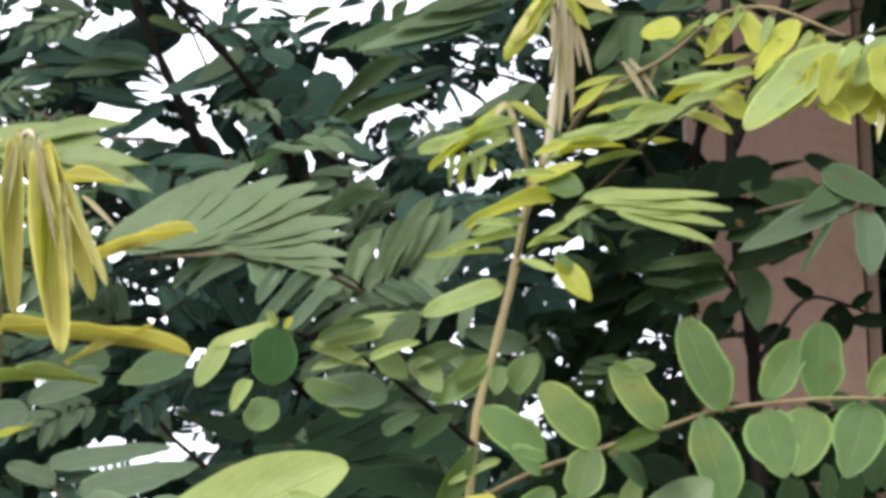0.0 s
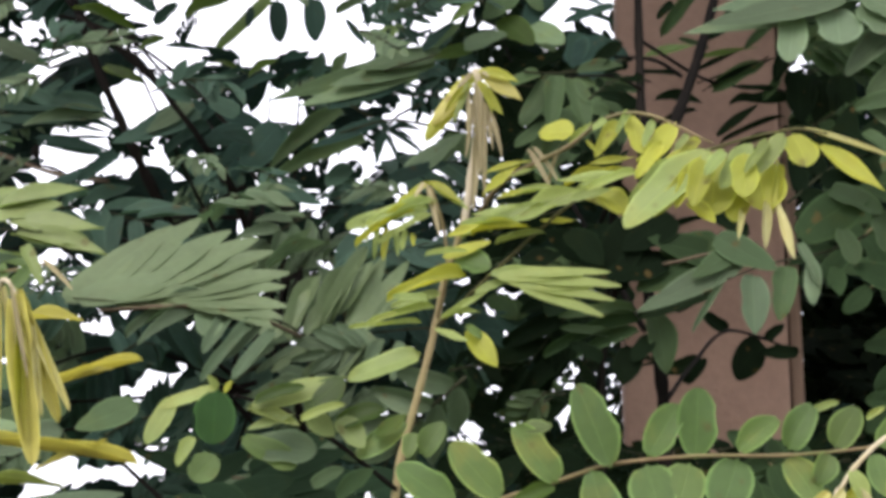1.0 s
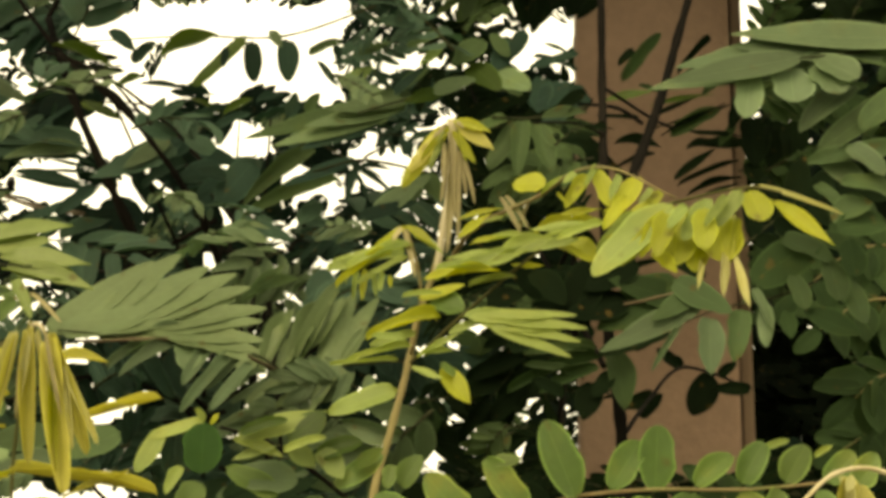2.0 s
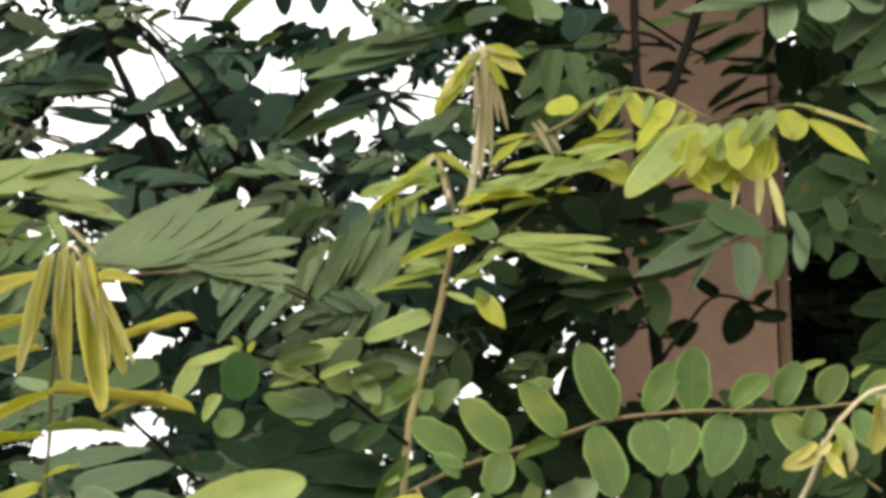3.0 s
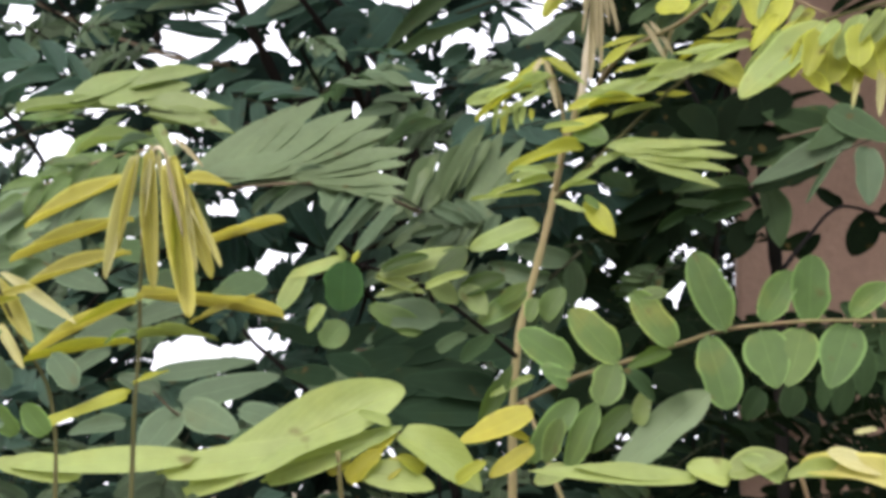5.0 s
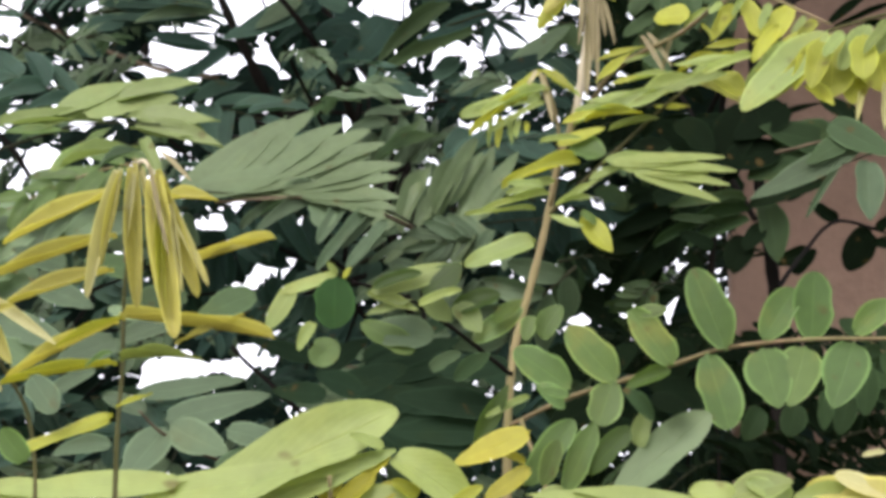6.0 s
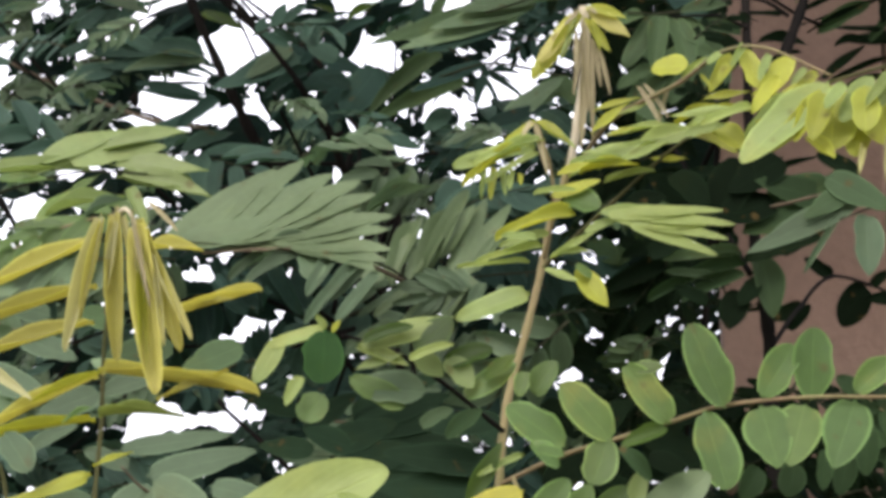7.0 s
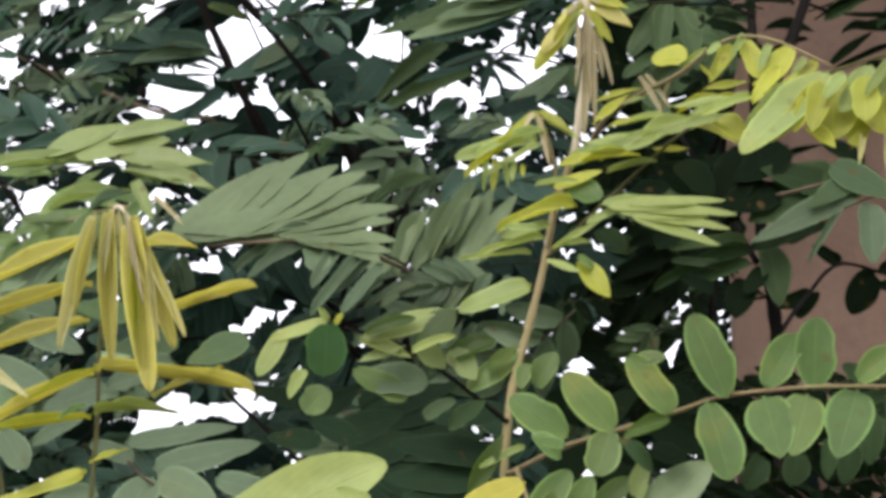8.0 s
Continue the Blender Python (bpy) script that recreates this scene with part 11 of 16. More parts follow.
spray(tree, [(-0.269, 2.357, 2.063), (-0.242, 2.325, 2.065), (-0.227, 2.367, 2.075)], (-0.02, -0.99, 0.58), 6, 0.0286, 0.0118, "teal", 34, 5)
spray(shrub, [(0.568, 1.827, 2.251), (0.554, 1.862, 2.258), (0.544, 1.919, 2.266)], (0.44, -0.74, 0.65), 6, 0.0221, 0.0066, "shade", 36, 6)
spray(tree, [(-0.111, 2.194, 2.431), (-0.131, 2.181, 2.419), (-0.147, 2.152, 2.393)], (-0.07, -0.85, 0.65), 5, 0.0265, 0.0080, "dark", 38, 5)
spray(tree, [(-0.292, 2.224, 2.369), (-0.280, 2.222, 2.396), (-0.262, 2.199, 2.408)], (-0.01, -0.64, 0.57), 5, 0.0295, 0.0115, "slate", 34, 4)
spray(tree, [(-0.385, 2.346, 2.486), (-0.376, 2.395, 2.533), (-0.353, 2.391, 2.537)], (-0.28, -0.74, 0.28), 5, 0.0285, 0.0093, "teal", 47, 0)
spray(tree, [(-0.423, 1.843, 2.132), (-0.461, 1.880, 2.141), (-0.506, 1.934, 2.149)], (-0.13, -0.61, 0.06), 5, 0.0231, 0.0083, "slate", 54, 1)
# blades of the back layer; their darkness is shade put into the colour
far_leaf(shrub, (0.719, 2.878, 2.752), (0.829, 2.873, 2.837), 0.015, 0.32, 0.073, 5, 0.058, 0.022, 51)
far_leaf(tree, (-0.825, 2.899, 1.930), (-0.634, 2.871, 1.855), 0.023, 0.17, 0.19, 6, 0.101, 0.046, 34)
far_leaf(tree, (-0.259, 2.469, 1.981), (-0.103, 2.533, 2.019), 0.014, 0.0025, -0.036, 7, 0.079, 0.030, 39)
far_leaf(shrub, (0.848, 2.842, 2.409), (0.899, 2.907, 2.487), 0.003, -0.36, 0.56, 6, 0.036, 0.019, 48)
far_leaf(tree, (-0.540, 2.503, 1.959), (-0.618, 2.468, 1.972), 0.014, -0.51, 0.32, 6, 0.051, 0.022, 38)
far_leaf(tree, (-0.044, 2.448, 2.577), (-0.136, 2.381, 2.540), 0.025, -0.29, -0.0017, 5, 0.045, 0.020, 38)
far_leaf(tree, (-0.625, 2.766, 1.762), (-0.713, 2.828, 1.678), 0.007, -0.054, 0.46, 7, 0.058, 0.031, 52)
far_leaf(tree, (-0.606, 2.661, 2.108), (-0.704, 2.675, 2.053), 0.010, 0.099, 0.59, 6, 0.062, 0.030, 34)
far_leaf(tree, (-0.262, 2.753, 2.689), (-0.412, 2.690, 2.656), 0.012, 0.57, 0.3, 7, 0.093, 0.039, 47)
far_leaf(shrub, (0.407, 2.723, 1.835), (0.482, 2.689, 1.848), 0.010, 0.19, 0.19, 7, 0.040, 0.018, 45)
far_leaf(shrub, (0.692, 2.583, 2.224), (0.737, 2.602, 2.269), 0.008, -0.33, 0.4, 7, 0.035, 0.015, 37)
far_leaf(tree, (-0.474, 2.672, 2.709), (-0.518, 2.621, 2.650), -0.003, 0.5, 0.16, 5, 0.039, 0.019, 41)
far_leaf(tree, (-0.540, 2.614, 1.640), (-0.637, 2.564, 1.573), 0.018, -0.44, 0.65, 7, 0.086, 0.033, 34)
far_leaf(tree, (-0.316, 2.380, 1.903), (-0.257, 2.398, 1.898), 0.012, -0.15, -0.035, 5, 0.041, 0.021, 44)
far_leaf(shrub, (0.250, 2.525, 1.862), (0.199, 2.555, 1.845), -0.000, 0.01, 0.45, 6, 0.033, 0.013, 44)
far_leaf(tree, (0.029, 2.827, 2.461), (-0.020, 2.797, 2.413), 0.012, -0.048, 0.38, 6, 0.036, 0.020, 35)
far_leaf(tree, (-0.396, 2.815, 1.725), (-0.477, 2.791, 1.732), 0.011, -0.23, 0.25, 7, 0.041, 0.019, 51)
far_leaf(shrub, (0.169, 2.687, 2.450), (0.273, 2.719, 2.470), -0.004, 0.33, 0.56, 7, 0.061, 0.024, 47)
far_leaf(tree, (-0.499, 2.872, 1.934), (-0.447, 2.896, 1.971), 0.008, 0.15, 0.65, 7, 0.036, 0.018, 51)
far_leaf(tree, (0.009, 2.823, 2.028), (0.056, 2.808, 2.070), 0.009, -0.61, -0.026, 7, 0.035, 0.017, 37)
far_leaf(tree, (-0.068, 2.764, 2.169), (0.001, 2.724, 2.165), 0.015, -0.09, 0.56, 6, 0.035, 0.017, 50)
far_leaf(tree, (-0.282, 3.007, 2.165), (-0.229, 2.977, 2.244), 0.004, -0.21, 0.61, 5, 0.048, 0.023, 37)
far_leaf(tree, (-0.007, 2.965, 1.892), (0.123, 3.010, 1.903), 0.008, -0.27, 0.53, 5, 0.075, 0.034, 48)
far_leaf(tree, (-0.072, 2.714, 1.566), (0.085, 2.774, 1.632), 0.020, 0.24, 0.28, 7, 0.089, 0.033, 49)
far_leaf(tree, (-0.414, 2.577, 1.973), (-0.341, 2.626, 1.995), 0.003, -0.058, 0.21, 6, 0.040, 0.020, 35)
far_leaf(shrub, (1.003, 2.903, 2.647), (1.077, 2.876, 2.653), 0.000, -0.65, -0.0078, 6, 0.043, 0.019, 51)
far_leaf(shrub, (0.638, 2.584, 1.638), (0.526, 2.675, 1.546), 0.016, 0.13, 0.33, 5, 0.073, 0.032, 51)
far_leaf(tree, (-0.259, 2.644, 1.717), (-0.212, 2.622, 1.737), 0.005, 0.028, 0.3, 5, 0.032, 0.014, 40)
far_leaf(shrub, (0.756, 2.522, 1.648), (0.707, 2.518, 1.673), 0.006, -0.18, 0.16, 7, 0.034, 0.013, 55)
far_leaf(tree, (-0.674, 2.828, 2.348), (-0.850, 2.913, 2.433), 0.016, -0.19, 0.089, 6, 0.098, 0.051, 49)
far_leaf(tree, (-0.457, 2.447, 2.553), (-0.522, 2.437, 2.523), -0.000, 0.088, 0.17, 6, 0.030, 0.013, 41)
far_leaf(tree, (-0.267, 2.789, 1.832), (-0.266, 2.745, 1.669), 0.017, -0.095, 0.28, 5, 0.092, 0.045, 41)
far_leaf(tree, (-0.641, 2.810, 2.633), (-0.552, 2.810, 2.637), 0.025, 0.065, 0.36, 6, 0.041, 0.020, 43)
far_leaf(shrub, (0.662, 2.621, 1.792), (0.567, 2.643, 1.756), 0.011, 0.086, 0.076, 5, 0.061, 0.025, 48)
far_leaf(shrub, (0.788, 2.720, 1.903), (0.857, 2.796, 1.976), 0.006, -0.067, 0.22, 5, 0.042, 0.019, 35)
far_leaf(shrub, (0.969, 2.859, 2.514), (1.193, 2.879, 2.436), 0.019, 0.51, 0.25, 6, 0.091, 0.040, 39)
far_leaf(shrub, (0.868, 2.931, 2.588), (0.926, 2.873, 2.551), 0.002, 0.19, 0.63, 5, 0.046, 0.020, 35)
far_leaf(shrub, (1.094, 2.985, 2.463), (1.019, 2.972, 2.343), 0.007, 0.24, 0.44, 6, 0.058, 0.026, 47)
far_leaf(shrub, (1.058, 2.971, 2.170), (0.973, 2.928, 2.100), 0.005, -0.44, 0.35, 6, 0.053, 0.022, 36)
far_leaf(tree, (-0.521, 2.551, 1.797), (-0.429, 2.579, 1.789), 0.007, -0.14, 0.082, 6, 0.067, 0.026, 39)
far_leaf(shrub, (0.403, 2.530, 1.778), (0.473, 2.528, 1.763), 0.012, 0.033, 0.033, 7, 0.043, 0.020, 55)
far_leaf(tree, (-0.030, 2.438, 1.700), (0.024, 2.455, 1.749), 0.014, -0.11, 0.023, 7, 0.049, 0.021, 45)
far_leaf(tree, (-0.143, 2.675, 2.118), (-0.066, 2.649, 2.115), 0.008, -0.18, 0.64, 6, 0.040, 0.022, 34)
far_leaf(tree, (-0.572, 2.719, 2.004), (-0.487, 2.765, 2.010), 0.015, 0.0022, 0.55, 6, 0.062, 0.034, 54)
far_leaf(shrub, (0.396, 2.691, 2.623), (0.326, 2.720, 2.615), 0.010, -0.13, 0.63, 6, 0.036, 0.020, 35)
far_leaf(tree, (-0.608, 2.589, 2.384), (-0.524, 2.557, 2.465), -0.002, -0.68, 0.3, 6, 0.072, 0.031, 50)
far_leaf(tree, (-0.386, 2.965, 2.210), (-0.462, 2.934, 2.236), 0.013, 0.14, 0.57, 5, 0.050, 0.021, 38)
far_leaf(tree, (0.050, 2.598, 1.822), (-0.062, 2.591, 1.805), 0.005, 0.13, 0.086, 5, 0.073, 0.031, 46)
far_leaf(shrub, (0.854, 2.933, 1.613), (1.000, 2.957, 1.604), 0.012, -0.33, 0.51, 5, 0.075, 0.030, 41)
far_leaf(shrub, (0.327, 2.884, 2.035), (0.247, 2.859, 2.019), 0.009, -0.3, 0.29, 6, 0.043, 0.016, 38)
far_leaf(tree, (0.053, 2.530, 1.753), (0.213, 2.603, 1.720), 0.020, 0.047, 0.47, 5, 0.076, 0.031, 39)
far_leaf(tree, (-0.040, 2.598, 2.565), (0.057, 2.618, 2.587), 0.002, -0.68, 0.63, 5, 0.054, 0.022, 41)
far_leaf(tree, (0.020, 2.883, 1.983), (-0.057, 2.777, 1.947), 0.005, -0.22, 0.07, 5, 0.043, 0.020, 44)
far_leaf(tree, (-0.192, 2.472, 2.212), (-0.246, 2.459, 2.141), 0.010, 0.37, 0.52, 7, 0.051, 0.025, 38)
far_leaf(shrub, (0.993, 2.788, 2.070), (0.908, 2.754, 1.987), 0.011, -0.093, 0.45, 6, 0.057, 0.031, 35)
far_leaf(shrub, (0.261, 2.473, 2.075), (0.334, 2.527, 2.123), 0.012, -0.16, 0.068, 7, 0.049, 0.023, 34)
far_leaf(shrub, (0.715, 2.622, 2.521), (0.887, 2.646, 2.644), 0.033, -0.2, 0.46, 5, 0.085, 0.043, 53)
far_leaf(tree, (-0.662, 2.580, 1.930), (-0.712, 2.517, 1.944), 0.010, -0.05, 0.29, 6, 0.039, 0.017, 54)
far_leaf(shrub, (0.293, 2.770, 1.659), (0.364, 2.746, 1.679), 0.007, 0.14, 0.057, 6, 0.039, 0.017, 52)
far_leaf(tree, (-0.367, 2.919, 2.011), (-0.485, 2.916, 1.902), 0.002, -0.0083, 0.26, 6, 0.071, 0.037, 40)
far_leaf(tree, (-0.743, 2.641, 2.454), (-0.669, 2.580, 2.453), 0.013, 0.24, 0.59, 7, 0.037, 0.019, 50)
far_leaf(tree, (-0.540, 2.576, 1.774), (-0.580, 2.538, 1.781), 0.009, -0.77, 0.46, 6, 0.032, 0.012, 38)
far_leaf(tree, (-0.438, 2.461, 1.924), (-0.493, 2.457, 1.930), 0.002, 0.17, 0.47, 5, 0.030, 0.016, 39)
far_leaf(tree, (-0.669, 2.600, 2.560), (-0.739, 2.587, 2.560), -0.004, -0.089, 0.35, 5, 0.046, 0.024, 40)
far_leaf(tree, (-0.546, 2.843, 2.605), (-0.457, 2.883, 2.602), 0.010, 0.29, 0.21, 5, 0.055, 0.025, 45)
far_leaf(shrub, (0.224, 2.778, 2.228), (0.413, 2.693, 2.171), 0.014, -0.13, -0.048, 5, 0.086, 0.044, 38)
far_leaf(shrub, (0.734, 2.696, 1.617), (0.681, 2.761, 1.626), 0.004, -0.23, 0.27, 6, 0.039, 0.019, 51)
far_leaf(shrub, (0.802, 2.984, 2.460), (0.929, 2.979, 2.420), 0.000, 0.72, 0.17, 6, 0.067, 0.029, 38)
far_leaf(tree, (-0.308, 2.466, 2.160), (-0.452, 2.471, 2.070), 0.027, -0.044, 0.38, 6, 0.073, 0.031, 49)
far_leaf(tree, (-0.691, 2.563, 2.533), (-0.570, 2.521, 2.572), 0.004, 0.29, 0.29, 7, 0.069, 0.033, 55)
far_leaf(shrub, (0.796, 2.754, 2.032), (0.877, 2.775, 2.034), 0.011, -0.4, 0.51, 7, 0.047, 0.025, 45)
far_leaf(shrub, (0.748, 2.577, 1.632), (0.697, 2.586, 1.588), 0.006, 0.091, 0.022, 6, 0.034, 0.014, 41)
far_leaf(tree, (-0.475, 2.547, 1.731), (-0.552, 2.570, 1.676), 0.008, -0.26, 0.29, 6, 0.048, 0.019, 35)
far_leaf(tree, (0.003, 2.849, 2.140), (-0.030, 2.775, 2.029), 0.007, -0.31, 0.39, 7, 0.043, 0.022, 41)
far_leaf(shrub, (0.703, 2.797, 2.616), (0.773, 2.761, 2.559), 0.019, -0.26, 0.49, 5, 0.042, 0.020, 52)
far_leaf(shrub, (0.879, 2.564, 1.927), (0.815, 2.574, 1.851), 0.003, 0.0082, 0.032, 6, 0.042, 0.021, 34)
far_leaf(tree, (-0.269, 2.653, 2.428), (-0.380, 2.591, 2.344), 0.025, -0.4, 0.64, 6, 0.084, 0.044, 42)
far_leaf(tree, (-0.690, 2.581, 2.489), (-0.776, 2.566, 2.514), 0.008, 0.19, 0.05, 6, 0.042, 0.021, 47)
far_leaf(shrub, (0.963, 2.900, 2.828), (1.073, 2.875, 2.760), 0.000, 0.43, 0.39, 6, 0.063, 0.030, 38)
far_leaf(shrub, (0.400, 2.640, 1.693), (0.550, 2.629, 1.672), 0.010, 0.046, 0.64, 5, 0.071, 0.035, 37)
far_leaf(tree, (-0.254, 2.696, 2.314), (-0.114, 2.756, 2.283), 0.025, 0.19, 0.4, 5, 0.089, 0.040, 44)
far_leaf(tree, (-0.172, 2.484, 2.112), (-0.246, 2.536, 2.118), 0.003, 0.23, 0.65, 7, 0.033, 0.018, 45)
far_leaf(tree, (0.031, 2.460, 1.966), (-0.066, 2.483, 1.951), -0.001, 0.47, -0.023, 6, 0.042, 0.017, 42)
far_leaf(tree, (-0.015, 2.744, 1.656), (-0.182, 2.810, 1.605), 0.019, 0.094, 0.31, 6, 0.080, 0.031, 39)
far_leaf(shrub, (0.912, 2.933, 2.187), (0.993, 2.986, 2.239), 0.013, -0.3, 0.08, 5, 0.038, 0.017, 42)
far_leaf(tree, (0.031, 2.681, 2.386), (0.112, 2.732, 2.450), 0.008, 0.025, 0.38, 5, 0.040, 0.020, 41)
far_leaf(shrub, (0.763, 2.461, 1.689), (0.911, 2.471, 1.692), 0.010, 0.61, -0.0052, 5, 0.067, 0.032, 41)
far_leaf(tree, (-0.675, 2.785, 1.645), (-0.531, 2.742, 1.686), 0.010, -0.17, 0.38, 7, 0.090, 0.049, 49)
far_leaf(tree, (-0.173, 2.620, 1.938), (-0.113, 2.592, 1.931), 0.009, 0.23, 0.44, 5, 0.034, 0.015, 41)
far_leaf(tree, (0.025, 2.463, 1.644), (-0.040, 2.421, 1.679), 0.010, -0.17, 0.67, 7, 0.051, 0.028, 38)
far_leaf(shrub, (0.900, 3.004, 1.928), (0.826, 3.010, 1.897), 0.007, 0.22, 0.53, 7, 0.038, 0.018, 40)
far_leaf(tree, (-0.353, 2.917, 1.768), (-0.438, 2.963, 1.736), 0.008, 0.49, 0.017, 7, 0.053, 0.029, 44)
far_leaf(tree, (0.054, 2.607, 1.805), (0.162, 2.539, 1.811), 0.007, -0.18, -0.041, 6, 0.049, 0.022, 50)
far_leaf(tree, (-0.484, 3.028, 2.656), (-0.384, 2.960, 2.584), 0.004, 0.11, 0.23, 7, 0.044, 0.017, 52)
far_leaf(shrub, (0.794, 2.541, 1.904), (0.681, 2.530, 1.810), 0.008, 0.42, 0.27, 7, 0.076, 0.031, 40)
far_leaf(tree, (-0.348, 2.896, 1.717), (-0.423, 2.890, 1.672), 0.004, -0.17, 0.61, 5, 0.045, 0.022, 36)
far_leaf(shrub, (0.391, 2.980, 2.147), (0.304, 2.911, 2.108), 0.013, -0.011, 0.35, 6, 0.045, 0.023, 45)
far_leaf(shrub, (0.745, 2.905, 2.351), (0.821, 2.986, 2.427), 0.015, -0.66, 0.41, 6, 0.043, 0.017, 48)
far_leaf(tree, (-0.046, 2.631, 2.343), (0.034, 2.618, 2.325), 0.005, -0.0034, 0.25, 6, 0.042, 0.017, 40)
far_leaf(tree, (-0.681, 2.929, 2.214), (-0.616, 2.964, 2.261), 0.003, 0.16, 0.2, 7, 0.041, 0.020, 42)
far_leaf(shrub, (0.661, 2.755, 2.391), (0.732, 2.676, 2.405), 0.014, 0.2, 0.21, 6, 0.047, 0.018, 47)
far_leaf(tree, (-0.374, 2.839, 1.825), (-0.309, 2.885, 1.819), 0.008, -0.21, 0.19, 7, 0.042, 0.018, 40)
far_leaf(tree, (-0.339, 2.659, 2.102), (-0.260, 2.622, 2.100), 0.007, 0.16, 0.44, 6, 0.034, 0.014, 53)
far_leaf(tree, (-0.737, 2.884, 2.355), (-0.636, 2.892, 2.326), -0.001, -0.091, 0.25, 5, 0.048, 0.019, 40)
far_leaf(shrub, (0.199, 2.477, 1.746), (0.261, 2.480, 1.820), 0.014, 0.29, 0.55, 7, 0.049, 0.025, 35)
far_leaf(shrub, (0.602, 2.851, 1.830), (0.675, 2.838, 1.863), 0.006, -0.19, 0.35, 7, 0.038, 0.019, 52)
far_leaf(shrub, (0.258, 2.679, 2.150), (0.159, 2.706, 2.152), 0.000, 0.37, 0.35, 5, 0.053, 0.022, 37)
far_leaf(tree, (-0.506, 2.659, 2.216), (-0.458, 2.653, 2.277), 0.009, 0.18, 0.62, 5, 0.035, 0.017, 54)
far_leaf(tree, (0.022, 2.603, 1.897), (-0.039, 2.670, 1.886), 0.008, -0.32, -0.036, 5, 0.037, 0.019, 47)
far_leaf(shrub, (0.985, 2.878, 2.395), (0.868, 2.886, 2.298), 0.006, -0.035, 0.65, 5, 0.077, 0.039, 35)
far_leaf(shrub, (0.418, 2.860, 2.496), (0.386, 2.934, 2.389), 0.014, 0.34, 0.15, 7, 0.058, 0.032, 49)
far_leaf(tree, (-0.369, 2.971, 1.605), (-0.420, 3.013, 1.644), 0.005, -0.037, 0.27, 5, 0.038, 0.020, 53)
far_leaf(shrub, (0.850, 2.623, 2.438), (0.927, 2.629, 2.462), 0.019, -0.18, 0.39, 5, 0.045, 0.024, 50)
far_leaf(shrub, (0.267, 2.508, 1.775), (0.386, 2.511, 1.826), 0.010, -0.39, 0.57, 5, 0.059, 0.029, 40)
far_leaf(tree, (-0.451, 2.874, 2.546), (-0.338, 2.847, 2.529), 0.012, -0.23, 0.69, 6, 0.065, 0.025, 50)
far_leaf(tree, (-0.483, 2.796, 1.987), (-0.601, 2.784, 1.889), 0.017, 0.57, 0.3, 7, 0.069, 0.031, 55)
far_leaf(tree, (0.127, 3.042, 2.350), (0.206, 2.980, 2.330), 0.000, 0.36, 0.54, 5, 0.038, 0.016, 43)
far_leaf(tree, (0.216, 2.811, 1.605), (0.151, 2.846, 1.576), 0.010, 0.0068, 0.58, 5, 0.039, 0.019, 38)
far_leaf(shrub, (0.735, 2.861, 2.156), (0.821, 2.845, 2.202), 0.021, 0.55, 0.19, 6, 0.047, 0.018, 47)
far_leaf(tree, (-0.467, 2.444, 2.323), (-0.495, 2.430, 2.259), 0.021, 0.071, 0.41, 7, 0.032, 0.014, 49)
far_leaf(tree, (-0.286, 2.956, 2.074), (-0.334, 2.911, 2.016), 0.004, -0.12, 0.68, 6, 0.045, 0.024, 55)
far_leaf(tree, (0.199, 2.903, 2.602), (0.106, 2.856, 2.586), 0.024, -0.16, 0.32, 6, 0.044, 0.019, 50)
far_leaf(shrub, (0.343, 2.417, 1.745), (0.267, 2.452, 1.737), 0.009, -0.6, 0.63, 5, 0.044, 0.021, 35)
far_leaf(shrub, (0.633, 2.674, 2.238), (0.721, 2.727, 2.244), 0.014, -0.0075, 0.04, 5, 0.043, 0.022, 37)
far_leaf(shrub, (0.825, 2.500, 2.063), (0.762, 2.503, 2.060), 0.003, -0.073, 0.28, 6, 0.032, 0.017, 52)
far_leaf(tree, (-0.604, 2.406, 2.381), (-0.543, 2.395, 2.411), 0.016, -0.25, 0.47, 6, 0.035, 0.015, 47)
far_leaf(shrub, (0.681, 2.801, 2.622), (0.771, 2.850, 2.642), -0.003, -0.12, 0.51, 5, 0.042, 0.021, 48)
far_leaf(tree, (0.158, 2.995, 1.819), (0.218, 2.971, 1.831), 0.008, 0.2, 0.68, 6, 0.039, 0.015, 55)
far_leaf(shrub, (0.255, 2.770, 2.537), (0.267, 2.778, 2.638), 0.026, -0.23, 0.53, 5, 0.054, 0.025, 54)
far_leaf(tree, (-0.135, 2.654, 2.246), (-0.208, 2.556, 2.101), 0.014, 0.1, 0.22, 7, 0.069, 0.036, 53)
far_leaf(shrub, (0.542, 2.743, 1.896), (0.446, 2.679, 1.750), 0.012, 0.27, 0.068, 5, 0.085, 0.034, 34)
far_leaf(tree, (0.042, 2.418, 1.935), (0.098, 2.411, 2.006), 0.011, 0.28, 0.019, 7, 0.042, 0.021, 35)
far_leaf(tree, (-0.472, 2.796, 2.512), (-0.515, 2.767, 2.426), 0.006, 0.29, 0.42, 5, 0.037, 0.016, 43)
far_leaf(shrub, (0.741, 2.537, 2.462), (0.692, 2.604, 2.452), 0.008, 0.077, 0.18, 5, 0.041, 0.015, 44)
far_leaf(tree, (0.087, 2.634, 2.101), (0.025, 2.582, 2.097), 0.005, 0.43, -0.013, 7, 0.037, 0.017, 43)
far_leaf(shrub, (0.256, 2.585, 1.922), (0.188, 2.514, 1.926), 0.007, 0.66, 0.54, 7, 0.031, 0.012, 37)
far_leaf(tree, (-0.109, 2.879, 2.688), (-0.220, 2.884, 2.668), 0.013, 0.073, 0.65, 7, 0.048, 0.023, 54)
